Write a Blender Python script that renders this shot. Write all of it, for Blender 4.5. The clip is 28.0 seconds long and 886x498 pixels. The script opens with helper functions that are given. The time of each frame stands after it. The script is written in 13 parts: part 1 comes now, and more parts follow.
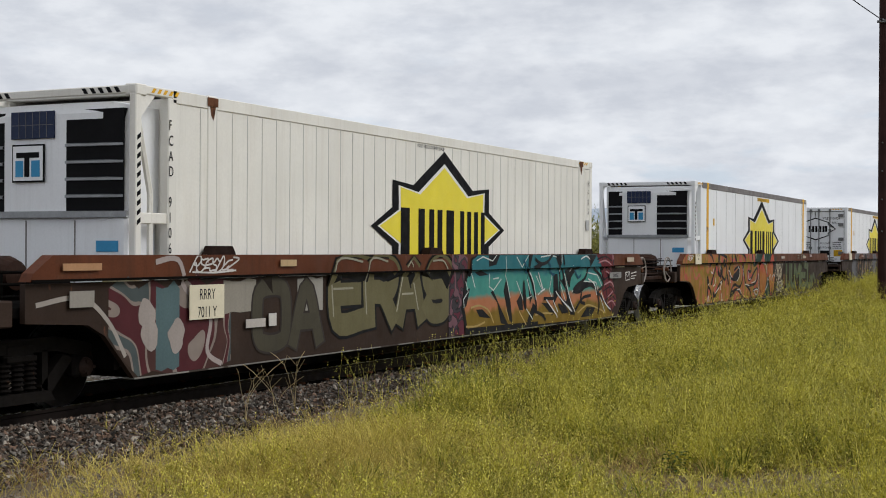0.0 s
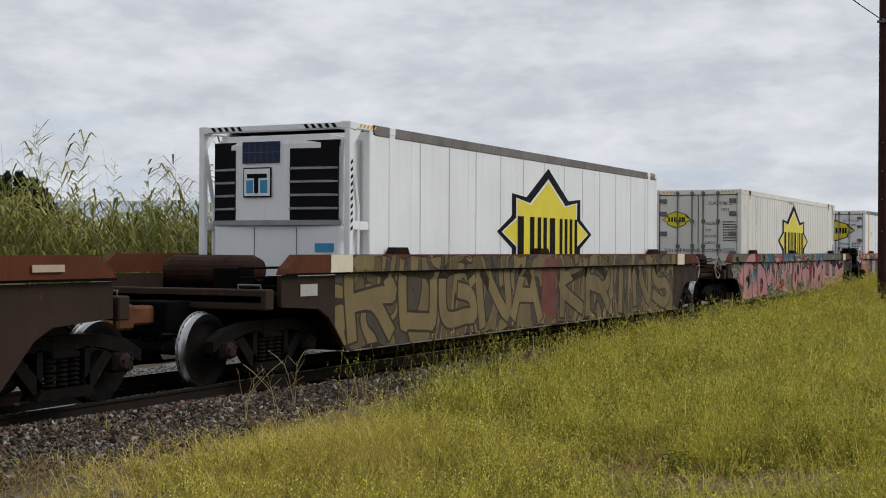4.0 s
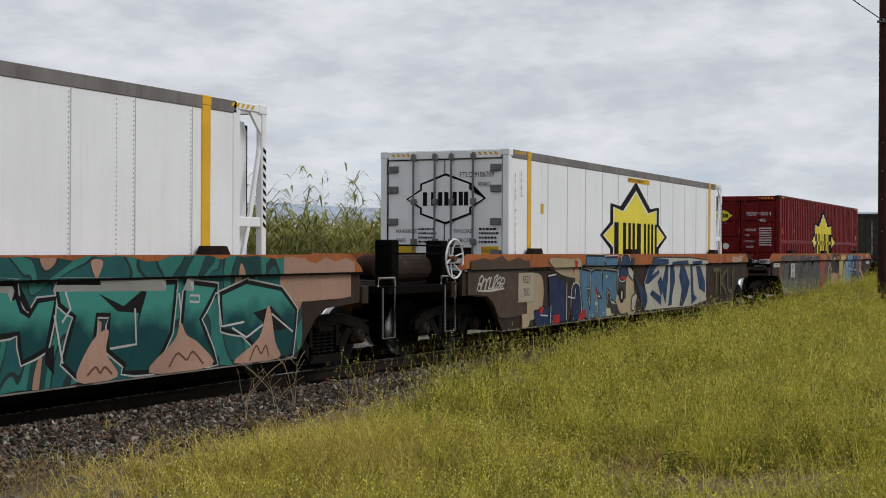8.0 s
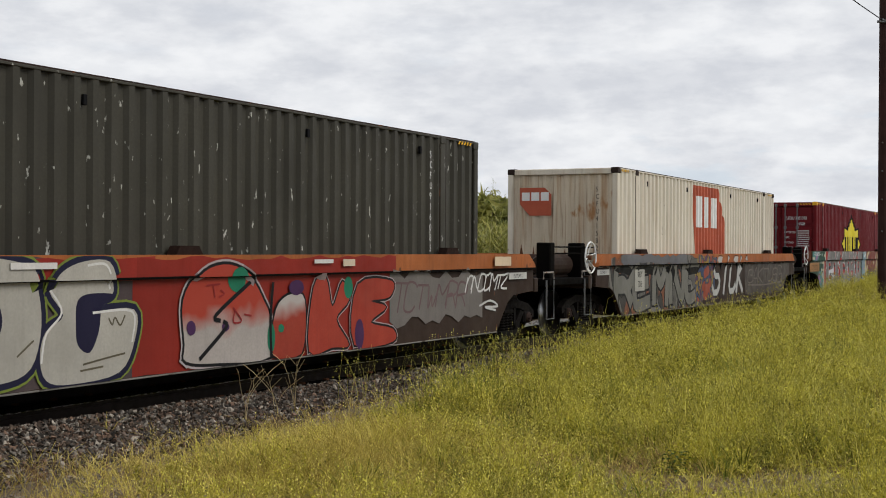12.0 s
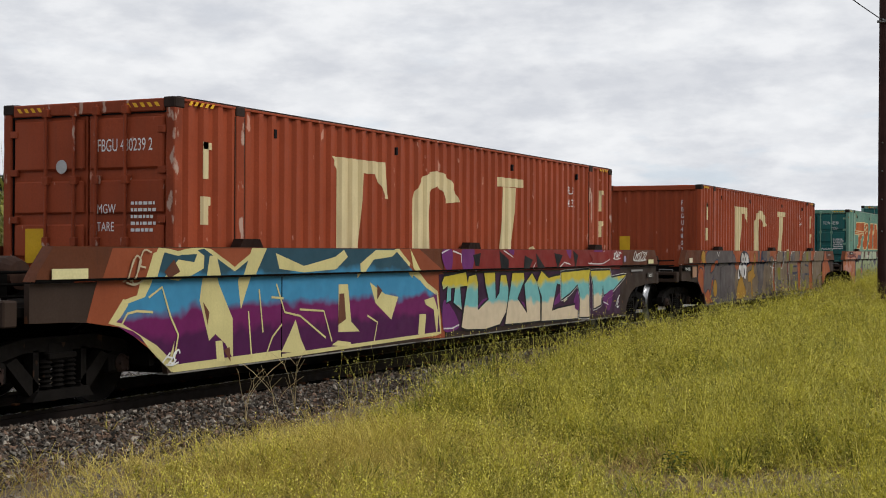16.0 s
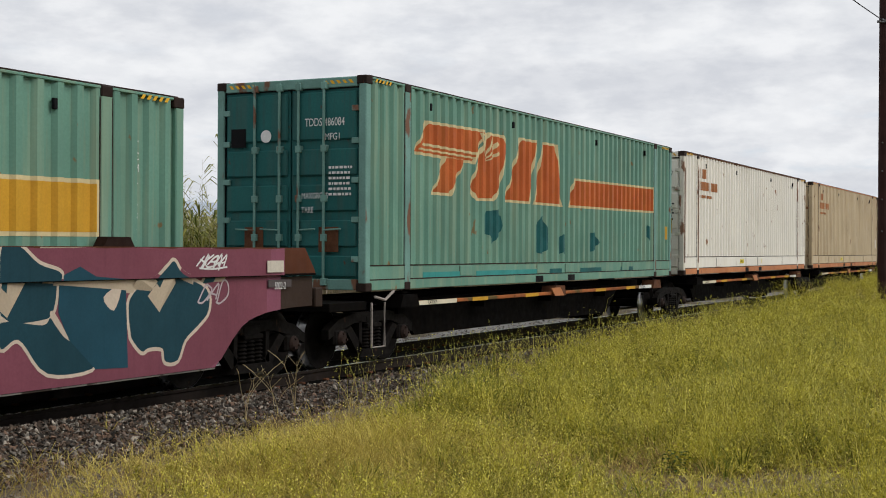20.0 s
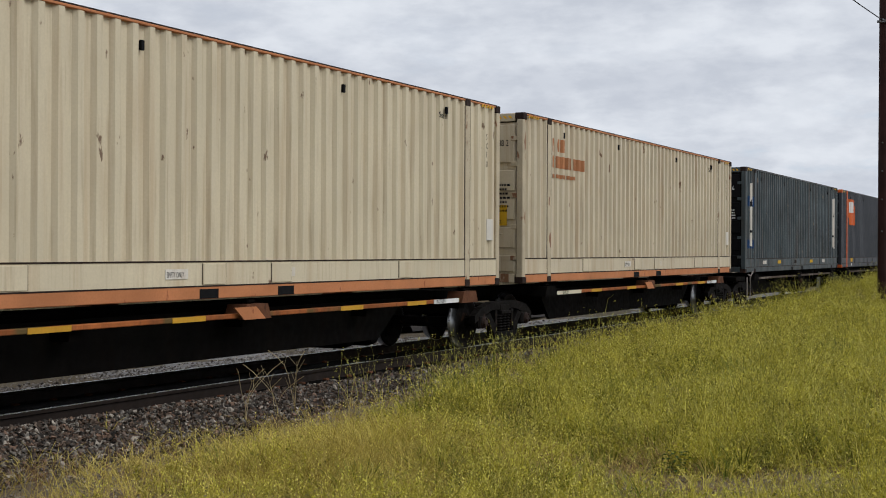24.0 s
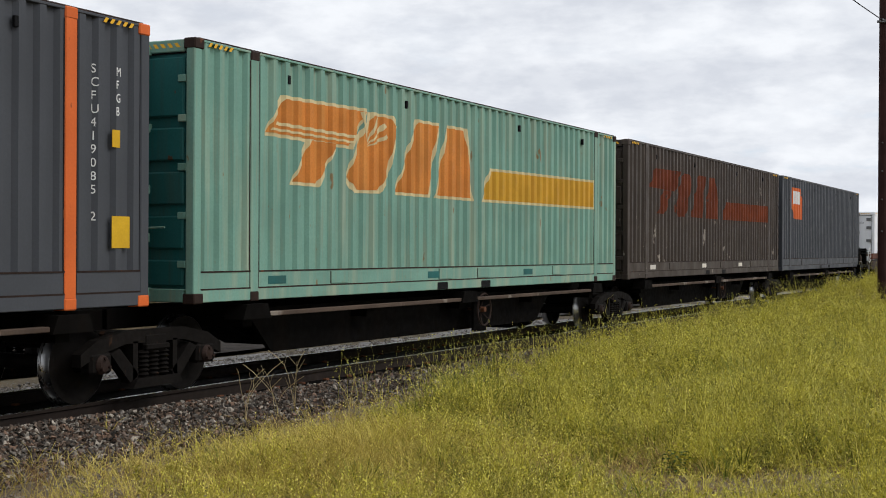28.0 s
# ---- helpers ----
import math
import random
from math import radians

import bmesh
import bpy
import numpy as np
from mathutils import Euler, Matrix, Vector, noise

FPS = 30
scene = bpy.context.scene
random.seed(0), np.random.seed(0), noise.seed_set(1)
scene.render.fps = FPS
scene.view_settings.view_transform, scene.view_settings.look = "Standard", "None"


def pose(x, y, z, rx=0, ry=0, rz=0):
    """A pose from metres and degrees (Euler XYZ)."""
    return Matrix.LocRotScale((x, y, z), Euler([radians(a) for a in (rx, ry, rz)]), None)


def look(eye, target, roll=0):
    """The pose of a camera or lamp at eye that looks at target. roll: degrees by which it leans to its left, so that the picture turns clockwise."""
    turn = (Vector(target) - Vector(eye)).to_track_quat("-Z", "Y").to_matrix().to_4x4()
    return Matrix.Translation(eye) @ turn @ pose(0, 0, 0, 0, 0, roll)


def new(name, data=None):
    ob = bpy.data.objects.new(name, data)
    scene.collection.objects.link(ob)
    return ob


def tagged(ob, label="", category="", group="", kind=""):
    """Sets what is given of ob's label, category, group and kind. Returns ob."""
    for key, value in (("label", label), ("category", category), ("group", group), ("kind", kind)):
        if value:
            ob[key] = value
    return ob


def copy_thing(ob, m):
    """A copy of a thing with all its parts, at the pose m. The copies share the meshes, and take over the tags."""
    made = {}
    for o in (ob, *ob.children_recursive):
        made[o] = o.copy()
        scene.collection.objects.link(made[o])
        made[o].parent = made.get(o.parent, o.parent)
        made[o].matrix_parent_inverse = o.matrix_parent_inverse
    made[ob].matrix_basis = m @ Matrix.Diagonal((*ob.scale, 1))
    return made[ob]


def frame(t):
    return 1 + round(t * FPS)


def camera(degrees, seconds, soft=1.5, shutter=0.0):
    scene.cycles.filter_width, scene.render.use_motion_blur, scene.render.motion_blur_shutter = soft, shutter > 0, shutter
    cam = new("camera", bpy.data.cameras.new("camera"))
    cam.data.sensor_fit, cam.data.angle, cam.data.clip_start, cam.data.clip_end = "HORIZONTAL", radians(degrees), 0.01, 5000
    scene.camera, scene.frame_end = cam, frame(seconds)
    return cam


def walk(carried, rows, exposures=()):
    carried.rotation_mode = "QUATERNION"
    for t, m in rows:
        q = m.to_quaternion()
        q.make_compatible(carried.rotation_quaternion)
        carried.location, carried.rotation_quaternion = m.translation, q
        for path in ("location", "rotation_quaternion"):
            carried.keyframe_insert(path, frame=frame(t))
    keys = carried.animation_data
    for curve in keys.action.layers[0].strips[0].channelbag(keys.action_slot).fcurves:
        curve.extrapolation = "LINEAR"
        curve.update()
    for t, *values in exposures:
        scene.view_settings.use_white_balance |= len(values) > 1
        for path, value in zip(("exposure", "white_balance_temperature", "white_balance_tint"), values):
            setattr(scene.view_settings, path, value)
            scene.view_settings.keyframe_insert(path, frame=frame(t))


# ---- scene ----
# ---- camera: fixed on a stand beside the line ----
cam = camera(36.44, 28.0, soft=1.0, shutter=0.0)
EYE = Vector((0, 0, 1.642))
YAW, PITCH = 0.45943, 0.00039
AIM = EYE + Vector((math.cos(YAW), math.sin(YAW), math.tan(PITCH))) * 10
STAND = look(EYE, AIM, 0.29)
walk(cam, [(0, STAND), (28, STAND)], [(0, -0.18, 6250, 10), (1, -0.31, 6250, 10), (9, -0.34, 6250, 10), (10, -0.09, 6450, 10), (20, -0.09, 6450, 10), (21.5, -0.14, 6450, 10), (23.5, -0.24, 6200, 10), (25, -0.3, 6050, 10), (26, -0.12, 6100, 10), (28, 0.0, 6300, 10)])

# track: runs along x at y = TRACK, rail head at z = 0
TRACK = 10.44
# distance that the train has run, second by second
RUN = [(0, 0), (1, 14.941), (2, 29.889), (3, 44.822), (4, 59.723), (5, 74.574), (6, 89.373), (7, 104.121),
       (8, 118.827), (9, 133.481), (10, 148.054), (11, 162.556), (12, 177.018), (13, 191.453), (14, 205.858),
       (15, 220.233), (16, 234.581), (17, 248.909), (18, 263.213), (19, 277.471), (20, 291.679), (21, 305.842),
       (22, 319.984), (23, 334.127), (24, 348.243), (25, 362.293), (26, 376.282), (27, 390.247), (28, 404.198)]
TRAIN = []      # (thing, place along the train, height)
WHEELS = []     # (wheelset, place along the train, its pose in the wagon)

# ---- world: overcast, thin blue gaps low down ----
SUN_EL, SUN_AZ = radians(44), radians(-74)
world = bpy.data.worlds.new("overcast_sky")
scene.world = world
world.use_nodes = True
wn, wl = world.node_tree.nodes, world.node_tree.links
bg = wn["Background"]
sky = wn.new("ShaderNodeTexSky")
sky.sky_type, sky.sun_disc = "NISHITA", False
sky.sun_elevation, sky.sun_rotation = SUN_EL, radians(90) - SUN_AZ
wtc = wn.new("ShaderNodeTexCoord")


def cloud_noise(sx, sz, detail, lo, hi, off):
    mp = wn.new("ShaderNodeMapping")
    mp.inputs["Scale"].default_value = (sx, sx, sz)
    mp.inputs["Location"].default_value = (off, off * 0.7, off * 1.3)
    nz = wn.new("ShaderNodeTexNoise")
    nz.inputs["Scale"].default_value, nz.inputs["Detail"].default_value = 1.0, detail
    nz.inputs["Roughness"].default_value = 0.56
    mr = wn.new("ShaderNodeMapRange")
    mr.interpolation_type = "SMOOTHSTEP"
    mr.inputs["From Min"].default_value, mr.inputs["From Max"].default_value = lo, hi
    wl.new(wtc.outputs["Generated"], mp.inputs["Vector"])
    wl.new(mp.outputs["Vector"], nz.inputs["Vector"])
    wl.new(nz.outputs["Fac"], mr.inputs["Value"])
    return mr.outputs["Result"]


def wmix(fac, a, b):
    m = wn.new("ShaderNodeMix")
    m.data_type = "RGBA"
    for sock, v in ((m.inputs["Factor"], fac), (m.inputs[6], a), (m.inputs[7], b)):
        if isinstance(v, (int, float)):
            sock.default_value = v
        elif isinstance(v, tuple):
            sock.default_value = (*v, 1)
        else:
            wl.new(v, sock)
    return m.outputs[2]


shade = cloud_noise(10, 30, 10, 0.34, 0.66, 5.2)
fine_shade = cloud_noise(34, 85, 8, 0.35, 0.68, 1.4)
grey = wmix(shade, (6.5, 6.7, 7.15), (8.9, 9.0, 9.15))
grey = wmix(0.3, grey, wmix(fine_shade, (6.6, 6.8, 7.2), (9.1, 9.15, 9.25)))
gaps = cloud_noise(7.5, 30, 7, 0.53, 0.66, 8.4)
blue = wmix(0.72, sky.outputs["Color"], (6.6, 7.7, 9.0))
low = wn.new("ShaderNodeSeparateXYZ")
wl.new(wtc.outputs["Generated"], low.inputs[0])
lowr = wn.new("ShaderNodeMapRange")
lowr.inputs["From Min"].default_value, lowr.inputs["From Max"].default_value = 0.02, 0.15
lowr.inputs["To Min"].default_value, lowr.inputs["To Max"].default_value = 0.75, 0.05
wl.new(low.outputs["Z"], lowr.inputs["Value"])
gapf = wn.new("ShaderNodeMath")
gapf.operation = "MULTIPLY"
wl.new(gaps, gapf.inputs[0])
wl.new(lowr.outputs["Result"], gapf.inputs[1])
wl.new(wmix(gapf.outputs[0], grey, blue), bg.inputs["Color"])
bg.inputs["Strength"].default_value = 0.106
sun = new("sun", bpy.data.lights.new("sun", "SUN"))
sun.data.energy, sun.data.angle, sun.data.color = 2.0, radians(34), (1.0, 0.96, 0.9)
sun.matrix_world = look((0, 0, 30), Vector((0, 0, 30)) - Vector((math.cos(SUN_AZ) * math.cos(SUN_EL), math.sin(SUN_AZ) * math.cos(SUN_EL), math.sin(SUN_EL))))


# ---- materials ----
def mat(name, col, rough=0.6, metal=0.0, var=0.2, scale=1.5, streak=0.0, streak_col=(0.12, 0.06, 0.03), wear=0.0,
        wear_col=(0.1, 0.04, 0.02), bump=0.15, fine=40.0, per=0.0, spec=0.12, hue=None, wear_scale=7.0):
    """Paint, metal, earth or leaf: two scales of variation, run-down streaks, worn flecks, fine relief."""
    m = bpy.data.materials.new(name)
    m.use_nodes = True
    n, l = m.node_tree.nodes, m.node_tree.links
    b = n["Principled BSDF"]
    b.inputs["Roughness"].default_value, b.inputs["Metallic"].default_value = rough, metal
    b.inputs["Specular IOR Level"].default_value = spec
    tc, info = n.new("ShaderNodeTexCoord"), n.new("ShaderNodeObjectInfo")
    shift = n.new("ShaderNodeVectorMath")
    shift.operation = "MULTIPLY_ADD"
    shift.inputs[1].default_value = (1, 1, 1)
    cmb = n.new("ShaderNodeCombineXYZ")
    mul = n.new("ShaderNodeMath")
    mul.operation, mul.inputs[1].default_value = "MULTIPLY", 37.0
    l.new(info.outputs["Random"], mul.inputs[0])
    for k in ("X", "Z"):
        l.new(mul.outputs[0], cmb.inputs[k])
    l.new(tc.outputs["Object"], shift.inputs[0])
    l.new(cmb.outputs[0], shift.inputs[2])

    def nz(sc, detail=4.0, stretch=None):
        src = shift.outputs[0]
        if stretch:
            mp = n.new("ShaderNodeMapping")
            mp.inputs["Scale"].default_value = stretch
            l.new(src, mp.inputs["Vector"])
            src = mp.outputs["Vector"]
        t = n.new("ShaderNodeTexNoise")
        t.inputs["Scale"].default_value, t.inputs["Detail"].default_value = sc, detail
        l.new(src, t.inputs["Vector"])
        return t.outputs["Fac"]

    def rng(src, a, c, lo, hi):
        r = n.new("ShaderNodeMapRange")
        for k, v in (("From Min", a), ("From Max", c), ("To Min", lo), ("To Max", hi)):
            r.inputs[k].default_value = v
        l.new(src, r.inputs["Value"])
        return r.outputs["Result"]

    def mix(fac, a, c, how="MIX"):
        x = n.new("ShaderNodeMix")
        x.data_type, x.blend_type = "RGBA", how
        for sock, v in ((x.inputs["Factor"], fac), (x.inputs[6], a), (x.inputs[7], c)):
            if isinstance(v, (int, float)):
                sock.default_value = v
            elif isinstance(v, tuple):
                sock.default_value = (*v, 1)
            else:
                l.new(v, sock)
        return x.outputs[2]

    dark = tuple(c * (1 - var) for c in col)
    light = tuple(min(1, c * (1 + var * 0.6)) for c in (hue or col))
    out = mix(rng(nz(scale), 0.3, 0.7, 0, 1), dark, light)
    out = mix(rng(nz(fine, 2.0), 0.3, 0.7, 0, 0.35), out, tuple(c * (1 - var) for c in dark))
    if per:
        out = mix(rng(info.outputs["Random"], 0, 1, 0, per), out, tuple(c * 0.35 for c in col))
    if streak:
        out = mix(rng(nz(1.0, 5.0, (5.0, 5.0, 0.35)), 0.5, 0.78, 0, streak), out, streak_col)
        out = mix(rng(nz(1.0, 4.0, (17.0, 17.0, 0.9)), 0.54, 0.8, 0, streak * 0.9), out, tuple(c * 0.6 for c in streak_col))
    if wear:
        out = mix(rng(nz(wear_scale, 8.0, (1.0, 1.0, 0.45)), 0.70 - 0.14 * wear, 0.74 - 0.14 * wear, 0, 0.9), out, wear_col)
    l.new(out, b.inputs["Base Color"])
    l.new(rng(nz(scale * 3), 0.3, 0.7, max(0.05, rough - 0.12), min(1, rough + 0.12)), b.inputs["Roughness"])
    if bump:
        bp = n.new("ShaderNodeBump")
        bp.inputs["Strength"].default_value, bp.inputs["Distance"].default_value = bump, 0.01
        l.new(nz(fine * 0.5, 6.0), bp.inputs["Height"])
        l.new(bp.outputs[0], b.inputs["Normal"])
    return m


# steel taken near black: the shade under the wagons is in its colour
M_STEEL_DARK = mat("shade_dark_steel", (0.004, 0.0035, 0.003), 0.85, 0.0, 0.4, 3, streak=0.25, streak_col=(0.012, 0.007, 0.004), spec=0.04)
M_GUIDE = mat("dark_rusty_guide", (0.02, 0.01, 0.007), 0.8, 0.0, 0.4, 5, spec=0.1)
# grimy castings, their base colour lowered further for underbody shade
M_CAST = mat("grimy_shade_dark_cast", (0.008, 0.0065, 0.0055), 0.8, 0.0, 0.4, 5, wear=0.3, wear_col=(0.035, 0.018, 0.01), spec=0.08)
M_RIM = mat("polished_wheel_rim", (0.4, 0.4, 0.4), 0.34, 1.0, 0.06, 1.5, bump=0.0)
M_RUST = mat("rusted_steel", (0.13, 0.055, 0.028), 0.8, 0.1, 0.4, 4, wear=0.5, wear_col=(0.05, 0.025, 0.016))
M_RAIL = mat("rail_steel", (0.02, 0.014, 0.011), 0.7, 0.0, 0.3, 3)
M_RAILTOP = mat("polished_rail_head", (0.45, 0.45, 0.46), 0.25, 1.0, 0.08, 6, bump=0.02)
M_SLEEPER = mat("concrete_sleeper", (0.16, 0.15, 0.14), 0.9, 0, 0.25, 3)
M_WELL_BROWN = mat("oxide_wagon_paint", (0.105, 0.033, 0.014), 0.6, 0, 0.3, 1.2, streak=0.45, streak_col=(0.05, 0.025, 0.015), wear=0.2)
M_WELL_LOW = mat("faded_brown_wagon_paint", (0.037, 0.023, 0.0165), 0.65, 0, 0.3, 1.0, streak=0.4, streak_col=(0.03, 0.018, 0.012), wear=0.2)
M_WELL_ORANGE = mat("faded_orange_wagon_paint", (0.33, 0.105, 0.032), 0.6, 0, 0.25, 1.2, streak=0.4, streak_col=(0.12, 0.05, 0.025), wear=0.25)
M_SILL = mat("worn_striped_sill_paint", (0.38, 0.12, 0.035), 0.65, 0, 0.4, 0.9, wear=1.3, wear_col=(0.09, 0.07, 0.025), wear_scale=0.8, streak=0.6, streak_col=(0.05, 0.03, 0.02))
M_SILLB = mat("rusty_grey_sill", (0.085, 0.06, 0.045), 0.75, 0, 0.4, 1.2, wear=0.8, wear_col=(0.2, 0.17, 0.14), wear_scale=2)
M_SILLEDGE = mat("scuffed_grey_sill", (0.2, 0.19, 0.17), 0.7, 0, 0.4, 1.5, wear=0.9, wear_col=(0.03, 0.02, 0.015), wear_scale=3)
M_WHITE = mat("white_reefer_skin", (0.79, 0.8, 0.81), 0.45, 0, 0.06, 1.0, streak=0.12, streak_col=(0.5, 0.47, 0.42), bump=0.05)
M_WHITE_OLD = mat("aged_white_paint", (0.74, 0.72, 0.66), 0.5, 0, 0.08, 1.0, streak=0.18, streak_col=(0.5, 0.42, 0.32), wear=0.0, bump=0.06)
M_GREYRAIL = mat("grey_aluminium_rail", (0.22, 0.2, 0.19), 0.5, 0.4, 0.25, 2, streak=0.4, streak_col=(0.1, 0.08, 0.07))
M_YELLOW_POST = mat("yellow_post_paint", (0.72, 0.4, 0.03), 0.5, 0, 0.15, 2, wear=0.12)
M_BLACK = mat("black_paint", (0.009, 0.009, 0.01), 0.6, 0, 0.2, 3, bump=0.05, spec=0.05)
M_TEXT = mat("dark_lettering", (0.02, 0.02, 0.024), 0.6, 0, 0.2, 6, bump=0, spec=0.05)
M_TEXTW = mat("white_lettering", (0.7, 0.7, 0.68), 0.6, 0, 0.1, 6, bump=0)
M_RED = mat("red_container_paint", (0.145, 0.006, 0.007), 0.5, 0, 0.22, 0.8, streak=0.3, streak_col=(0.07, 0.006, 0.005), wear=0.1, wear_col=(0.4, 0.1, 0.06), spec=0.12)
M_MAROON = mat("maroon_container_paint", (0.125, 0.008, 0.011), 0.5, 0, 0.12, 0.8, streak=0.15, streak_col=(0.1, 0.01, 0.012), spec=0.12)
M_SCFDARK = mat("olive_grey_container_paint", (0.05, 0.047, 0.036), 0.5, 0, 0.25, 0.8, streak=0.25, streak_col=(0.026, 0.024, 0.018), wear=0.2, wear_col=(0.42, 0.42, 0.38), wear_scale=14, spec=0.15)
M_CREAM = mat("cream_container_paint", (0.58, 0.5, 0.36), 0.5, 0, 0.12, 0.8, streak=0.5, streak_col=(0.34, 0.2, 0.09), wear=0.03, wear_col=(0.16, 0.09, 0.05), spec=0.15)
M_CREAM_B = mat("tan_container_paint", (0.53, 0.43, 0.28), 0.5, 0, 0.12, 0.8, streak=0.5, streak_col=(0.32, 0.19, 0.09), wear=0.03, wear_col=(0.16, 0.09, 0.05), spec=0.15)
M_CREAM_C = mat("pale_cream_container_paint", (0.64, 0.59, 0.49), 0.5, 0, 0.1, 0.8, streak=0.45, streak_col=(0.38, 0.24, 0.12), wear=0.03, wear_col=(0.14, 0.08, 0.05), spec=0.15)
M_CREAM_D = mat("yellowed_cream_container_paint", (0.62, 0.54, 0.385), 0.5, 0, 0.1, 0.8, streak=0.45, streak_col=(0.38, 0.24, 0.12), wear=0.05, wear_col=(0.14, 0.08, 0.05), spec=0.15)
M_IVORY = mat("ivory_container_paint", (0.78, 0.75, 0.67), 0.5, 0, 0.08, 0.8, streak=0.25, streak_col=(0.55, 0.45, 0.33), wear=0.14, wear_col=(0.25, 0.12, 0.06), spec=0.15)
M_FCL = mat("terracotta_container_paint", (0.29, 0.056, 0.021), 0.5, 0, 0.18, 0.8, streak=0.3, streak_col=(0.2, 0.06, 0.03), wear=0.1, wear_col=(0.5, 0.25, 0.18), spec=0.12)
M_TEAL = mat("faded_teal_container_paint", (0.13, 0.27, 0.205), 0.5, 0, 0.18, 0.8, streak=0.5, streak_col=(0.33, 0.37, 0.24), wear=0.1, wear_col=(0.2, 0.12, 0.05), spec=0.15)
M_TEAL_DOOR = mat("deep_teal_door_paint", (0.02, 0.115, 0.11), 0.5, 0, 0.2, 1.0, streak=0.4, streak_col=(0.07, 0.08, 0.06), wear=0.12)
M_TEAL_B = mat("pale_teal_container_paint", (0.17, 0.32, 0.255), 0.5, 0, 0.18, 0.8, streak=0.6, streak_col=(0.4, 0.38, 0.26), wear=0.1, wear_col=(0.2, 0.12, 0.05), spec=0.15)
M_BLUEGREY = mat("blue_grey_container_paint", (0.072, 0.09, 0.096), 0.5, 0, 0.4, 0.8, streak=0.8, streak_col=(0.085, 0.06, 0.042), wear=0.12, wear_col=(0.2, 0.16, 0.12), spec=0.15)
M_CHAR = mat("charcoal_container_paint", (0.062, 0.066, 0.074), 0.5, 0, 0.12, 0.8, streak=0.15, streak_col=(0.06, 0.06, 0.065), spec=0.12)
M_BROWNDK = mat("dark_brown_container_paint", (0.055, 0.042, 0.034), 0.5, 0, 0.25, 0.8, streak=0.5, streak_col=(0.12, 0.1, 0.08), wear=0.15, wear_col=(0.3, 0.26, 0.22), spec=0.15)
M_FCLPOST = mat("chipped_terracotta_post", (0.25, 0.05, 0.02), 0.6, 0, 0.25, 2, wear=0.75, wear_col=(0.42, 0.3, 0.24), wear_scale=6)
M_CREAMEND = mat("rust_washed_cream_paint", (0.58, 0.5, 0.38), 0.6, 0, 0.15, 0.9, streak=0.95, streak_col=(0.3, 0.14, 0.05), wear=0.5, wear_col=(0.3, 0.15, 0.06), wear_scale=2)
M_IVORYPOST = mat("rust_bitten_ivory_post", (0.7, 0.66, 0.57), 0.6, 0, 0.15, 2, wear=0.85, wear_col=(0.2, 0.085, 0.04), wear_scale=4)
M_TANPOST = mat("rust_bitten_tan_post", (0.48, 0.38, 0.24), 0.6, 0, 0.2, 2, wear=0.75, wear_col=(0.17, 0.075, 0.035), wear_scale=4)
M_CREAMPOST = mat("rust_bitten_cream_post", (0.52, 0.44, 0.31), 0.6, 0, 0.2, 2, wear=0.9, wear_col=(0.2, 0.085, 0.04), wear_scale=4)
M_TEALPOST = mat("rust_bitten_teal_post", (0.16, 0.3, 0.26), 0.6, 0, 0.25, 2, wear=0.95, wear_col=(0.16, 0.06, 0.03), wear_scale=3)
M_CYAN = mat("bright_turquoise_touch_up", (0.045, 0.27, 0.25), 0.55, 0, 0.25, 1.2, streak=0.3, streak_col=(0.02, 0.13, 0.12))
M_ORANGE = mat("orange_paint", (0.62, 0.13, 0.03), 0.5, 0, 0.15, 1.5, wear=0.06)
M_TOLLO = mat("burnt_orange_lettering", (0.46, 0.11, 0.03), 0.6, 0, 0.25, 1.5, streak=0.3, streak_col=(0.4, 0.2, 0.05))
M_TOLLY = mat("amber_lettering", (0.55, 0.3, 0.03), 0.6, 0, 0.2, 1.5, streak=0.3, streak_col=(0.5, 0.2, 0.03))
M_AMBERO = mat("sun_faded_orange_lettering", (0.56, 0.2, 0.04), 0.6, 0, 0.25, 1.5, streak=0.3, streak_col=(0.55, 0.32, 0.1))
M_CREAMLINE = mat("cream_edge_lettering", (0.6, 0.5, 0.28), 0.6, 0, 0.15, 2, bump=0)
M_LOGOY = mat("yellow_emblem_vinyl", (0.74, 0.62, 0.05), 0.45, 0, 0.08, 2, bump=0.03)
M_SALMON = mat("salmon_bottom_rail_paint", (0.5, 0.2, 0.085), 0.6, 0, 0.2, 1.5, wear=0.3, wear_col=(0.25, 0.08, 0.04))
M_SIGN = mat("cream_number_plate", (0.66, 0.6, 0.45), 0.6, 0, 0.1, 3, wear=0.1)
M_LAMPGREY = mat("galvanised_bar", (0.16, 0.16, 0.16), 0.6, 0.1, 0.2, 6)
M_PALEPIPE = mat("pale_handwheel_paint", (0.33, 0.29, 0.26), 0.6, 0, 0.3, 6, wear=0.35, wear_col=(0.14, 0.06, 0.03))
M_CHROME = mat("dull_grey_metal_trim", (0.3, 0.31, 0.32), 0.4, 0.5, 0.2, 6, bump=0.03)
M_SOLAR = mat("solar_cells", (0.02, 0.03, 0.07), 0.2, 0, 0.2, 10, bump=0)
M_LIVBLUE = mat("emblem_blue", (0.06, 0.28, 0.5), 0.5, 0, 0.1, 3, bump=0)
M_REDCLAY = mat("brick_red_emblem", (0.42, 0.1, 0.055), 0.6, 0, 0.2, 2)
M_DIRT = mat("dry_soil", (0.15, 0.115, 0.07), 0.95, 0, 0.35, 0.8, wear=0.5, wear_col=(0.3, 0.26, 0.21), fine=25, bump=0.6, wear_scale=18)
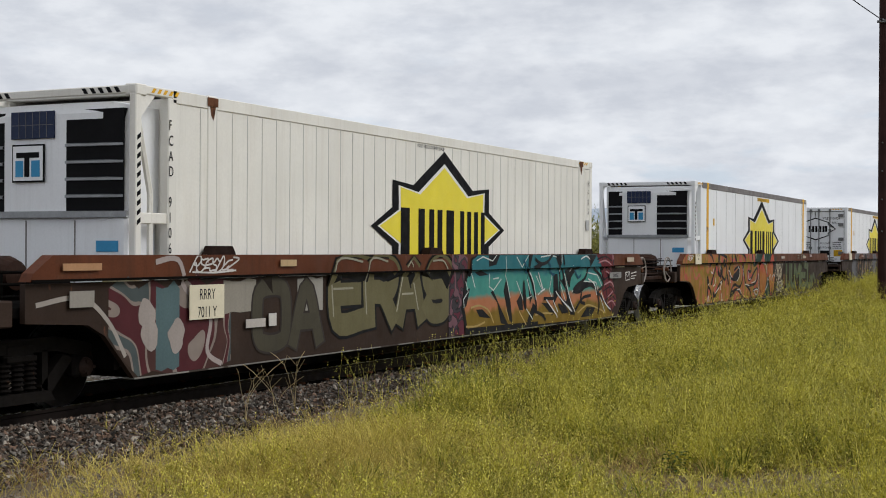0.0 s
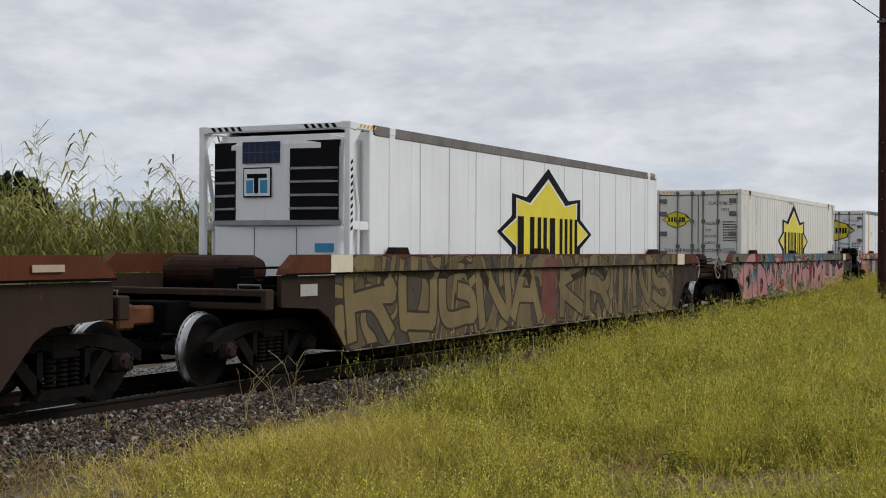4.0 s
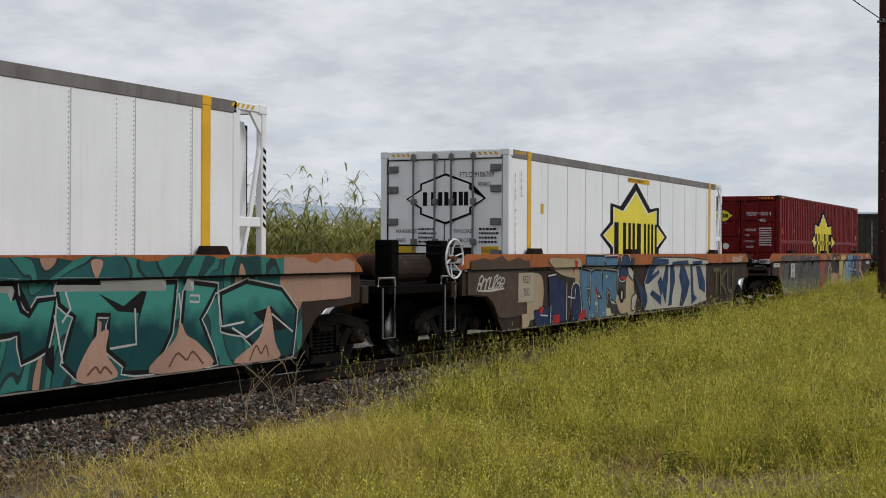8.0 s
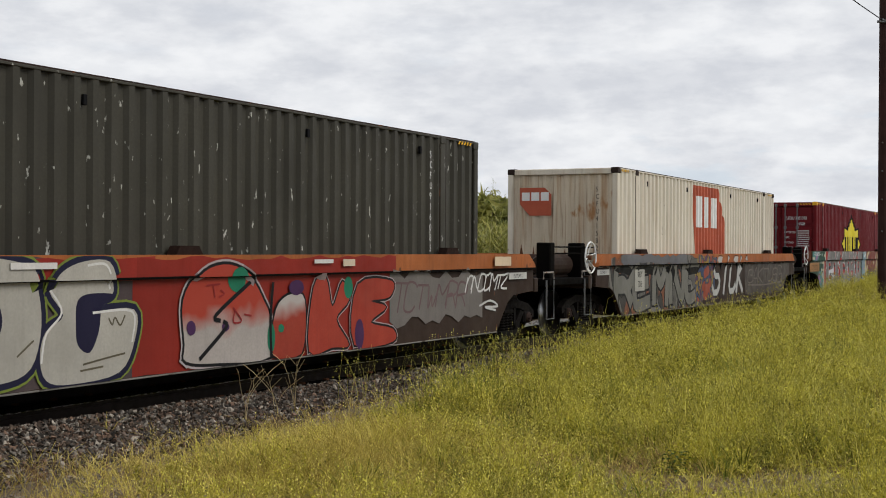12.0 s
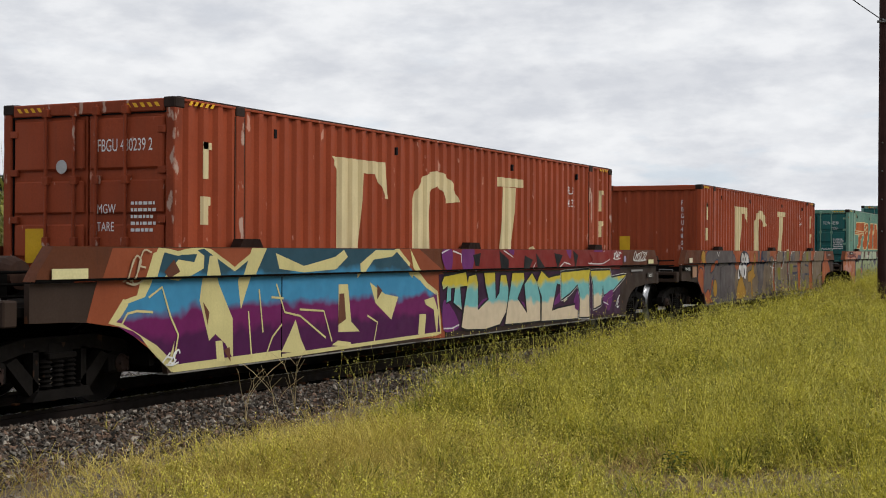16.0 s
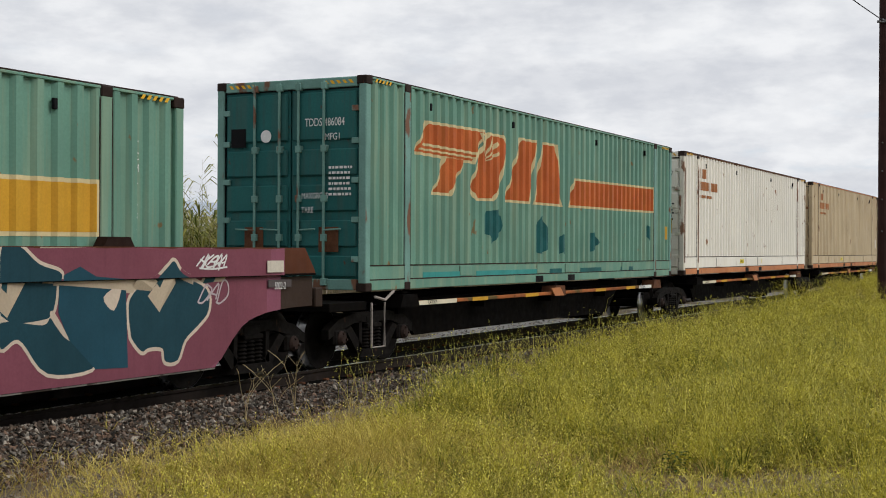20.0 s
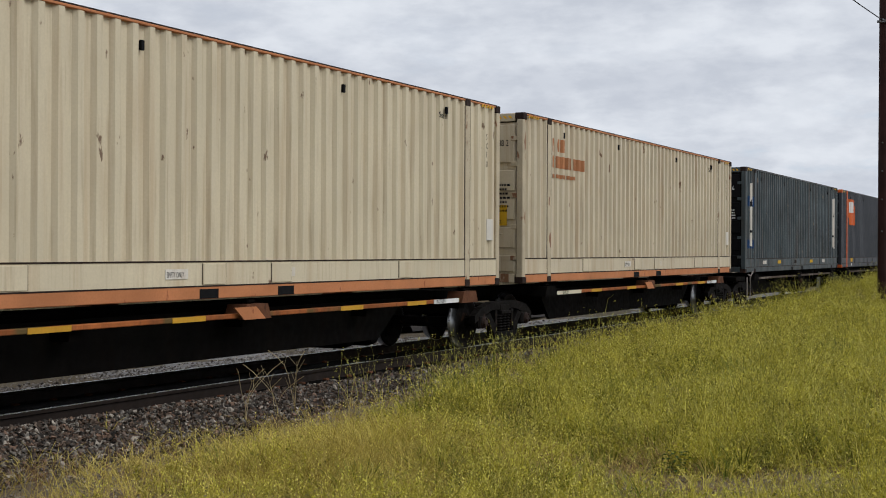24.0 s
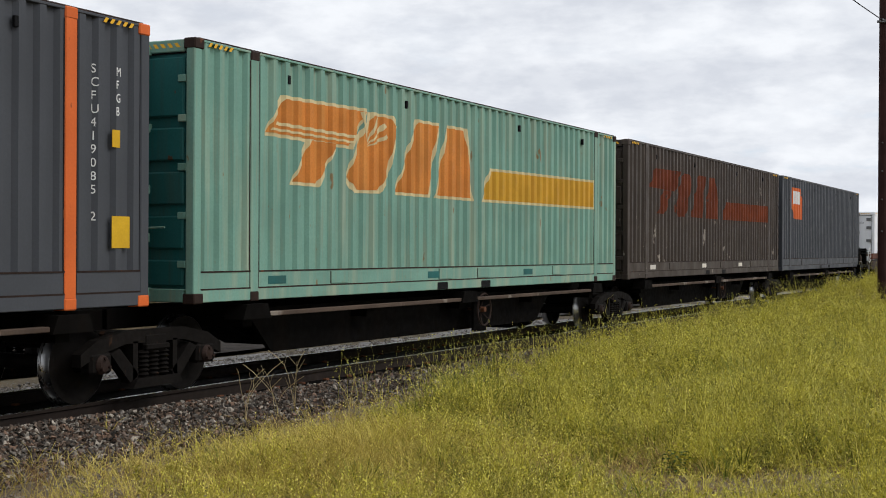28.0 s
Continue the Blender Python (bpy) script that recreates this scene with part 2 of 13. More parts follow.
M_GRAVEL = mat("grey_gravel_bed", (0.045, 0.037, 0.031), 0.95, 0, 0.5, 2.5, wear=0.5, wear_col=(0.12, 0.1, 0.085), fine=18, bump=1.0, wear_scale=20)
M_PALEGRAVEL = mat("pale_grey_gravel", (0.3, 0.28, 0.265), 0.95, 0, 0.4, 3, wear=0.5, wear_col=(0.12, 0.11, 0.1), fine=22, bump=1.0, wear_scale=24)
M_CASTING = mat("rusted_dark_casting", (0.03, 0.018, 0.014), 0.7, 0, 0.4, 5, wear=0.3, wear_col=(0.12, 0.045, 0.02))
# near-black ballast: the train's shade put into the colour
M_BEDSHADE = mat("shade_black_ballast", (0.005, 0.0045, 0.004), 0.95, 0, 0.4, 6, fine=18, bump=1.0, spec=0.02)
M_RESERVOIR = mat("grimy_oxide_steel", (0.035, 0.016, 0.01), 0.7, 0, 0.4, 3, streak=0.4, streak_col=(0.012, 0.008, 0.006))
M_STONE = mat("ballast_stone", (0.15, 0.12, 0.1), 0.85, 0, 0.4, 9, fine=60, per=0.85, hue=(0.17, 0.125, 0.095))
M_POLE = mat("dark_stained_pole", (0.035, 0.014, 0.012), 0.75, 0, 0.3, 2, streak=0.4, streak_col=(0.02, 0.012, 0.01))
# distance haze is mixed into the hill colour
M_HILL = mat("haze_tinted_hillside", (0.4, 0.45, 0.52), 1.0, 0, 0.12, 0.008, fine=0.05, bump=0, spec=0.0)
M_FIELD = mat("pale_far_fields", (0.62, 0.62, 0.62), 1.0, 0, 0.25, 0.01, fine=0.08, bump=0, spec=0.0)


def leaf(name, a, b, scale=0.6):
    """Foliage: colour varies blade by blade and across the patch."""
    m = bpy.data.materials.new(name)
    m.use_nodes = True
    n, l = m.node_tree.nodes, m.node_tree.links
    p = n["Principled BSDF"]
    p.inputs["Roughness"].default_value, p.inputs["Specular IOR Level"].default_value = 0.6, 0.25
    p.inputs["Subsurface Weight"].default_value = 0.0
    geo, tc = n.new("ShaderNodeNewGeometry"), n.new("ShaderNodeTexCoord")
    nz = n.new("ShaderNodeTexNoise")
    nz.inputs["Scale"].default_value, nz.inputs["Detail"].default_value = scale, 4
    l.new(tc.outputs["Object"], nz.inputs["Vector"])
    add = n.new("ShaderNodeMath")
    add.operation = "MULTIPLY_ADD"
    add.inputs[1].default_value = 0.85
    l.new(geo.outputs["Random Per Island"], add.inputs[0])
    sub = n.new("ShaderNodeMapRange")
    for k, v in (("From Min", 0.3), ("From Max", 0.7), ("To Min", -0.2), ("To Max", 0.45)):
        sub.inputs[k].default_value = v
    l.new(nz.outputs["Fac"], sub.inputs["Value"])
    l.new(sub.outputs["Result"], add.inputs[2])
    x = n.new("ShaderNodeMix")
    x.data_type = "RGBA"
    x.inputs[6].default_value, x.inputs[7].default_value = (*a, 1), (*b, 1)
    l.new(add.outputs[0], x.inputs["Factor"])
    l.new(x.outputs[2], p.inputs["Base Color"])
    tr = n.new("ShaderNodeBsdfTranslucent")
    l.new(x.outputs[2], tr.inputs["Color"])
    ms = n.new("ShaderNodeMixShader")
    ms.inputs[0].default_value = 0.3
    l.new(p.outputs[0], ms.inputs[1])
    l.new(tr.outputs[0], ms.inputs[2])
    l.new(ms.outputs[0], n["Material Output"].inputs["Surface"])
    return m


M_GRASS = leaf("green_gold_weed", (0.055, 0.062, 0.007), (0.64, 0.57, 0.065), 2.6)
M_SPRIG = leaf("pale_green_sprig", (0.2, 0.19, 0.025), (0.72, 0.63, 0.13), 2.6)
M_LOWWEED = leaf("low_green_weed", (0.06, 0.055, 0.01), (0.36, 0.31, 0.05), 2.0)
M_BUSH = leaf("green_weed_bush", (0.03, 0.055, 0.008), (0.27, 0.31, 0.04), 1.1)
M_DRY = leaf("dry_straw", (0.28, 0.21, 0.03), (0.78, 0.64, 0.17))
M_BROWN = leaf("withered_grass", (0.13, 0.065, 0.028), (0.42, 0.27, 0.13))
M_STALK = leaf("bleached_stalk", (0.5, 0.4, 0.2), (0.7, 0.58, 0.34))
M_FLOWER = leaf("small_yellow_flowers", (0.6, 0.56, 0.04), (0.85, 0.78, 0.2))
M_REED = leaf("reed_leaf", (0.07, 0.095, 0.016), (0.36, 0.34, 0.085), 0.35)
M_WEEDLEAF = leaf("dark_broad_leaf", (0.03, 0.07, 0.012), (0.08, 0.15, 0.03))
M_CANE = leaf("reed_cane", (0.16, 0.14, 0.07), (0.3, 0.26, 0.15))
M_CONIFER = leaf("dark_conifer", (0.012, 0.02, 0.012), (0.03, 0.045, 0.022))


# ---- mesh helpers ----
def part(name, bm, material, parent=None, label=""):
    """Link a bmesh as one mesh object under a thing or a part."""
    me = bpy.data.meshes.new(name)
    bm.to_mesh(me)
    bm.free()
    me.materials.append(material)
    ob = new(name, me)
    ob.parent = parent
    if label:
        ob["label"] = label
    return ob


def box(bm, x0, x1, y0, y1, z0, z1, bevel=0.0):
    m = Matrix.LocRotScale(((x0 + x1) / 2, (y0 + y1) / 2, (z0 + z1) / 2), None, (abs(x1 - x0), abs(y1 - y0), abs(z1 - z0)))
    r = bmesh.ops.create_cube(bm, size=1, matrix=m)
    if bevel:
        es = {e for v in r["verts"] for e in v.link_edges}
        bmesh.ops.bevel(bm, geom=list(es), offset=bevel, segments=1, affect="EDGES")
    return bm


def boxes(*rows, bevel=0.0):
    bm = bmesh.new()
    for r in rows:
        box(bm, *r, bevel=bevel)
    return bm


def prism(bm, pts, y0, y1):
    """Extrude an outline in x, z from y0 to y1."""
    a = [bm.verts.new((x, y0, z)) for x, z in pts]
    b = [bm.verts.new((x, y1, z)) for x, z in pts]
    n = len(pts)
    bm.faces.new(a)
    bm.faces.new(b[::-1])
    for i in range(n):
        bm.faces.new((a[i], b[i], b[(i + 1) % n], a[(i + 1) % n]))
    bmesh.ops.recalc_face_normals(bm, faces=bm.faces[:])
    return bm


def tube(bm, pts, r, seg=6):
    """A round bar through the points."""
    pts = [Vector(p) for p in pts]
    rings = []
    for i, p in enumerate(pts):
        d = (pts[min(i + 1, len(pts) - 1)] - pts[max(i - 1, 0)]).normalized()
        u = d.cross(Vector((0, 0, 1)) if abs(d.z) < 0.9 else Vector((1, 0, 0))).normalized()
        v = d.cross(u)
        rings.append([bm.verts.new(p + (u * math.cos(k * math.tau / seg) + v * math.sin(k * math.tau / seg)) * r) for k in range(seg)])
    for a, b in zip(rings, rings[1:]):
        for k in range(seg):
            bm.faces.new((a[k], a[(k + 1) % seg], b[(k + 1) % seg], b[k]))
    bm.faces.new(rings[0][::-1])
    bm.faces.new(rings[-1])
    return bm


def lathe(bm, prof, centre=(0, 0, 0), axis="y", seg=28):
    """Turn a profile of (radius, along) about an axis."""
    c = Vector(centre)
    rings = []
    for r, s in prof:
        ring = []
        for k in range(seg):
            a = k * math.tau / seg
            p, q = r * math.cos(a), r * math.sin(a)
            ring.append(bm.verts.new(c + Vector({"y": (p, s, q), "x": (s, p, q), "z": (p, q, s)}[axis])))
        rings.append(ring)
    for a, b in zip(rings, rings[1:]):
        for k in range(seg):
            bm.faces.new((a[k], a[(k + 1) % seg], b[(k + 1) % seg], b[k]))
    bmesh.ops.recalc_face_normals(bm, faces=bm.faces[:])
    return bm


def lerp_table(tab, x):
    return float(np.interp(x, [a for a, _ in tab], [b for _, b in tab]))


def poly_part(name, polys, material, parent, yfun, off=0.004, xcuts=(), zcuts=(), label=""):
    """Flat painted shapes (outlines in x, z) laid on a surface y = yfun(x, z), cut where it folds."""
    ob = None
    for k, pts in enumerate(polys):
        bm, t = bmesh.new(), bmesh.new()
        vs = [t.verts.new((x, 0, z)) for x, z in pts]
        es = [t.edges.new((vs[i], vs[(i + 1) % len(vs)])) for i in range(len(vs))]
        r = bmesh.ops.triangle_fill(t, use_beauty=True, edges=es)
        xs, zs = [p[0] for p in pts], [p[1] for p in pts]
        for c in xcuts:
            if min(xs) < c < max(xs):
                bmesh.ops.bisect_plane(t, geom=t.verts[:] + t.edges[:] + t.faces[:], plane_co=(c, 0, 0), plane_no=(1, 0, 0))
        for c in zcuts:
            if min(zs) < c < max(zs):
                bmesh.ops.bisect_plane(t, geom=t.verts[:] + t.edges[:] + t.faces[:], plane_co=(0, 0, c), plane_no=(0, 0, 1))
        new_v = {v: bm.verts.new((v.co.x, yfun(v.co.x, v.co.z) - off - 0.0002 * k, v.co.z)) for v in t.verts}
        for f in t.faces:
            g = bm.faces.new([new_v[v] for v in f.verts])
            g.normal_update()
            if g.normal.y > 0:
                g.normal_flip()
        t.free()
        ob = part(name, bm, material, parent, label)
    return ob

# ---- ground ----
def rise(x):
    return lerp_table([(-100, -0.33), (12, -0.33), (18, -0.22), (28, -0.2), (38, 0.0), (53, 0.45), (80, 0.7), (150, 0.5), (300, 0.0), (900, -0.3)], x)


def ground_z(x, y):
    """Height of the soil: a low bank on the camera's side, the bed of the line cut into it."""
    d = abs(y - TRACK)
    z = rise(x) if y < TRACK else -0.36
    k = min(1, max(0, (d - 1.3) / 1.1))
    k = k * k * (3 - 2 * k)
    n = 0.06 * noise.noise((x * 0.4, y * 0.4, 1.7)) + 0.03 * noise.noise((x * 1.3, y * 1.3, 5.0)) if abs(x) < 120 and d < 60 else 0
    return -0.5 * (1 - k) + (z + n) * k


def axis_steps(lo, hi, fine_lo, fine_hi, step):
    mid = list(np.arange(fine_lo, fine_hi, step))
    out, s, v = [], step, fine_hi
    while v < hi:
        out.append(v)
        s *= 1.35
        v += s
    left, s, v = [], step, fine_lo
    while v > lo:
        s *= 1.35
        v -= s
        left.append(v)
    return left[::-1] + mid + out + [hi]


def sheet(name, xs, ys, zf, material, label, kind="structure"):
    verts = [(x, y, zf(x, y)) for x in xs for y in ys]
    n = len(ys)
    faces = [(i * n + j, (i + 1) * n + j, (i + 1) * n + j + 1, i * n + j + 1) for i in range(len(xs) - 1) for j in range(n - 1)]
    me = bpy.data.meshes.new(name)
    me.from_pydata(verts, [], faces)
    me.materials.append(material)
    me.shade_smooth()
    return tagged(new(name, me), label, name.replace("_", " "), kind=kind)


sheet("ground", axis_steps(-3500, 4800, -5, 62, 0.45), axis_steps(-3500, 4800, -4, 30, 0.4), ground_z, M_DIRT,
      "dry stony soil with thin weeds beside the railway")
BED = [(-4.0, -0.42), (-2.35, -0.34), (-1.75, -0.26), (-1.25, -0.18), (-0.8, -0.16), (0.8, -0.16), (1.35, -0.18), (2.6, -0.33), (4.2, -0.37)]


def bed_z(x, y):
    heap = lerp_table([(-60, 0.16), (8, 0.16), (11, 0.13), (14, 0.07), (18, 0.0)], x) * max(0, 1 - abs(y - TRACK + 1.38) / 0.42)
    return lerp_table(BED, y - TRACK) + heap + 0.02 * noise.noise((x * 1.5, y * 2.0, 0))


sheet("ballast_bed", list(np.arange(-60, 40, 0.5)) + list(np.arange(40, 520, 12)), [TRACK + v for v in np.linspace(-2.9, 0.72, 24)], bed_z, M_GRAVEL,
      "bed of crushed dark stone under the rails")
sheet("ballast_shoulder", list(np.arange(-60, 40, 0.5)) + list(np.arange(40, 520, 12)), [TRACK + v for v in np.linspace(0.72, 4.2, 20)], bed_z, M_PALEGRAVEL,
      "pale grey crushed stone on the far shoulder of the line")
# black sheet that paints the shade under the train onto the bed
sheet("oily_bed", list(np.arange(-60, 40, 0.5)) + list(np.arange(40, 520, 12)), [TRACK + v for v in np.linspace(-1.12, 0.68, 12)], lambda x, y: bed_z(x, y) + 0.012, M_BEDSHADE,
      "ballast between the rails, painted black for the shade under the train")
sheet("service_road", list(np.arange(-20, 150, 2.0)), list(np.linspace(14.8, 18.6, 12)), lambda x, y: -0.3 + 0.03 * noise.noise((x * 0.3, y, 3)), M_GRAVEL,
      "grey gravel service road behind the line")

# rails: head, web and foot
RAIL = [(-0.07, -0.17), (0.07, -0.17), (0.07, -0.158), (0.012, -0.14), (0.01, -0.045), (0.035, -0.033), (0.036, -0.006), (0.028, 0.0),
        (-0.028, 0.0), (-0.036, -0.006), (-0.035, -0.033), (-0.01, -0.045), (-0.012, -0.14), (-0.07, -0.158)]
for side in (-0.7525, 0.7525):
    bm = bmesh.new()
    a = [bm.verts.new((-60, TRACK + side + y, z)) for y, z in RAIL]
    b = [bm.verts.new((520, TRACK + side + y, z)) for y, z in RAIL]
    bm.faces.new(a)
    bm.faces.new(b[::-1])
    for i in range(len(RAIL)):
        bm.faces.new((a[i], b[i], b[(i + 1) % len(RAIL)], a[(i + 1) % len(RAIL)]))
    bmesh.ops.recalc_face_normals(bm, faces=bm.faces[:])
    rail = tagged(part("rail", bm, M_RAIL), "rusty brown steel rail with a bright worn head", "rail", "rails of the line", "structure")
    part("rail_head", boxes((-60, 520, TRACK + side - 0.026, TRACK + side + 0.026, 0.001, 0.0035)), M_RAILTOP, rail, "bright worn running surface")

# sleepers and rail clips along the part of the line that is seen from near
sl = boxes((-0.12, 0.12, -1.25, 1.25, -0.33, -0.172), bevel=0.015)
sleeper = None
for i in range(84):
    m = pose(-8 + i * 0.61, TRACK, 0)
    if sleeper is None:
        sleeper = tagged(part("sleeper", sl, M_SLEEPER), "grey concrete sleeper bedded in ballast", "sleeper", "sleepers of the line", "structure")
        sleeper.matrix_basis = m
        for s in (-0.7525, 0.7525):
            for q in (-0.1, 0.1):
                part("rail_clip", boxes((-0.045, 0.045, s + q - 0.035, s + q + 0.035, -0.172, -0.125), bevel=0.012), M_RUST, sleeper)
    else:
        copy_thing(sleeper, m)

# far hills and pale fields
def ridge(name, r, base, amp, a0, a1, material, label, seed):
    bm = bmesh.new()
    rows = []
    n = 160
    for i in range(n + 1):
        a = radians(a0 + (a1 - a0) * i / n)
        hgt = base + amp * (noise.noise((i * 0.045, seed, 0)) + 0.35 * noise.noise((i * 0.2, seed, 4)))
        c, s = math.cos(a), math.sin(a)
        rows.append([bm.verts.new((r * c, r * s, -2)), bm.verts.new((r * 1.1 * c, r * 1.1 * s, hgt * 0.6)),
                     bm.verts.new((r * 1.25 * c, r * 1.25 * s, hgt)), bm.verts.new((r * 1.5 * c, r * 1.5 * s, -2))])
    for p, q in zip(rows, rows[1:]):
        for k in range(3):
            bm.faces.new((p[k], q[k], q[k + 1], p[k + 1]))
    ob = part(name, bm, material)
    ob.data.shade_smooth()
    return tagged(ob, label, "hills", kind="structure")


ridge("backdrop_hills", 2300, 92, 22, -25, 75, M_HILL, "range of low hills far off, painted blue-grey for haze", 2.0)
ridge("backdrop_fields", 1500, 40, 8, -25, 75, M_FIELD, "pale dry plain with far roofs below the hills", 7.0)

# ---- containers ----
LP = 11.985          # between the forty-foot posts
PITCH_CORR = 0.2787
CORR = [(0.0, 0.0), (0.09, 0.0), (0.134, 0.046), (0.233, 0.046), (PITCH_CORR, 0.0)]


def text_mesh(s, size, material, parent, m, name="lettering", yfun=None, align="LEFT", squash=0.72):
    cu = bpy.data.curves.new("t", "FONT")
    cu.body, cu.size, cu.align_x = s, size, align
    tmp = bpy.data.objects.new("t", cu)
    me = bpy.data.meshes.new_from_object(tmp)
    bpy.data.objects.remove(tmp)
    bpy.data.curves.remove(cu)
    me.transform(m @ Matrix.Diagonal((squash, 1, 1, 1)))
    if yfun is corr_y:
        t = bmesh.new()
        t.from_mesh(me)
        xs = [v.co.x for v in t.verts]
        for c in fold_list(min(xs), max(xs)):
            bmesh.ops.bisect_plane(t, geom=t.verts[:] + t.edges[:] + t.faces[:], plane_co=(c, 0, 0), plane_no=(1, 0, 0))
        t.to_mesh(me)
        t.free()
    if yfun:
        for v in me.vertices:
            v.co.y = yfun(v.co.x, v.co.z) - 0.005
    me.materials.clear()
    me.materials.append(material)
    me.name = name
    ob = new(name, me)
    ob.parent = parent
    return ob


def side_m(x, z, y=-1.256):
    return pose(x, y, z, 90, 0, 0)


def end_m(y, z, x):
    return pose(x, y, z, 90, 0, -90)


def column(s, x, z, size, material, parent, yfun=None, step=1.05):
    """Letters one below another."""
    bm_src = []
    for i, ch in enumerate(s):
        if ch != " ":
            bm_src.append(text_mesh(ch, size, material, parent, side_m(x, z - i * size * step), "lettering", yfun))
    base = bm_src[0]
    bm = bmesh.new()
    for ob in bm_src:
        bm.from_mesh(ob.data)
    me = bpy.data.meshes.new("lettering")
    bm.to_mesh(me)
    bm.free()
    me.materials.append(material)
    base.data = me
    for ob in bm_src[1:]:
        bpy.data.objects.remove(ob)
    return base


def corr_y(x, z=0):
    """Outer face of a corrugated wall, near side."""
    f = (x + 40) % PITCH_CORR
    return -1.236 + lerp_table(CORR, f)


def flat_y(x, z=0):
    return -1.238


def fold_list(x0, x1):
    out, k = [], math.floor((x0 + 40) / PITCH_CORR)
    while k * PITCH_CORR - 40 < x1:
        out += [k * PITCH_CORR - 40 + c for c, _ in CORR[:-1]]
        k += 1
    return [v for v in out if x0 < v < x1]


def corr_panel(x0, x1, z0, z1, sgn):
    """Corrugated wall from x0 to x1, with both faces."""
    bm = bmesh.new()
    xs = [x0] + fold_list(x0, x1) + [x1]
    rows = []
    for x in xs:
        y = corr_y(x)
        s = 1 if sgn < 0 else -1
        rows.append([bm.verts.new((x, s * (y + d), z)) for d, z in ((0, z0), (0, z1), (0.006, z1), (0.006, z0))])
    for a, b in zip(rows, rows[1:]):
        for k in range(4):
            bm.faces.new((a[k], b[k], b[(k + 1) % 4], a[(k + 1) % 4]))
    bm.faces.new(rows[0])
    bm.faces.new(rows[-1][::-1])
    bmesh.ops.recalc_face_normals(bm, faces=bm.faces[:])
    return bm


def star(k=1.0, cx=6.0, cz=1.95, half=False):
    """Outline of the eight-pointed emblem."""
    up = [(-2.3, 0), (-1.67, 0.28), (-1.67, 0.67), (-1.03, 0.62), (0, 1.18), (1.03, 0.62), (1.67, 0.67), (1.67, 0.28), (2.3, 0)]
    pts = up + [(x, -z) for x, z in up[-2:0:-1]]
    g = []
    for x, z in pts:
        r = math.hypot(x, z)
        g.append((cx + x * (1 - k / r), cz + z * (1 - k / r)))
    return g


def emblem(thing, yf, xc, dz, zlow, cz=1.95, inner=False, zc=()):
    """Yellow star with a black edge and six plain black bars, cut at zlow."""
    def clip(p):
        return [(x, max(z, zlow)) for x, z in p]
    def cz_(p):
        return [(x, z + dz) for x, z in p]
    part_e = poly_part("emblem_border", [cz_(clip(star(0.0, cz=cz)))], M_BLACK, thing, yf, 0.004, xc, zc)
    if inner:
        poly_part("emblem_line", [cz_(clip(star(0.19, cz=cz)))], M_TEXTW, thing, yf, 0.0055, xc, zc)
    poly_part("emblem_field", [cz_(clip(star(0.25 if inner else 0.2, cz=cz)))], M_LOGOY, thing, yf, 0.007, xc, zc, label="yellow eight-pointed emblem")
    bars = []
    for a, b, lo, hi in ((-1.28, -0.98, 0, 1), (-0.68, -0.46, 0, 1), (-0.3, -0.12, 0, 1), (0.0, 0.18, 0, 1), (0.33, 0.62, 0, 1), (0.86, 1.02, 0, 1), (1.14, 1.3, 0, 1),
                         (1.42, 1.58, 0, 1), (1.7, 1.86, 0, 1)):
        a, b = a * 0.93 - 0.24, b * 0.93 - 0.24
        z0, z1 = cz - 0.4 + 0.68 * lo, cz - 0.4 + 0.68 * hi
        if z1 > zlow:
            bars.append([(6 + a, max(z0, zlow) + dz), (6 + b, max(z0, zlow) + dz), (6 + b, z1 + dz), (6 + a, z1 + dz)])
    for q in bars:
        poly_part("emblem_bar", [q], M_BLACK, thing, yf, 0.010, xc, zc)


def emblem_door(thing, x, y, z, s, field, line=M_BLACK):
    """The flat hexagonal emblem on a door."""
    def hexa(k):
        p = [(-0.78, 0), (-0.5, 0.17), (-0.5, 0.27), (0, 0.45), (0.5, 0.27), (0.5, 0.17), (0.78, 0)]
        p = p + [(a, -b) for a, b in p[-2:0:-1]]
        return [(a * (1 - k / math.hypot(a, b)), b * (1 - k / math.hypot(a, b))) for a, b in p]
    for nm, k, mt, off in (("door_emblem_border", 0.0, line, 0.004), ("door_emblem_field", 0.045, field, 0.007)):
        bm = bmesh.new()
        bm.faces.new([bm.verts.new((x - off, y - a * s, z + b * s)) for a, b in hexa(k)])
        bmesh.ops.triangulate(bm, faces=bm.faces[:])
        part(nm, bm, mt, thing)
    for a in (-0.4, -0.24, -0.1, 0.02, 0.18, 0.3, 0.4):
        part("door_emblem_bar", boxes((x - 0.011, x - 0.006, y - a * s - 0.04 * s, y - a * s + 0.04 * s, z - 0.12 * s, z + 0.12 * s)), line, thing)


def data_bars(thing, x, y0, z0, rows, material, w=0.3, gap=0.075, h=0.035):
    """Lines of small unreadable writing."""
    bm = bmesh.new()
    rnd = random.Random(int(abs(x * 100 + y0 * 10)))
    for i in range(rows):
        y = y0
        while y > y0 - w:
            d = rnd.uniform(0.02, 0.06)
            box(bm, x - 0.006, x - 0.002, y - d, y, z0 - i * gap - h, z0 - i * gap)
            y -= d + 0.018
    ob = part("data_line", bm, material, thing)
    ob["kind"] = "stuff"
    return ob


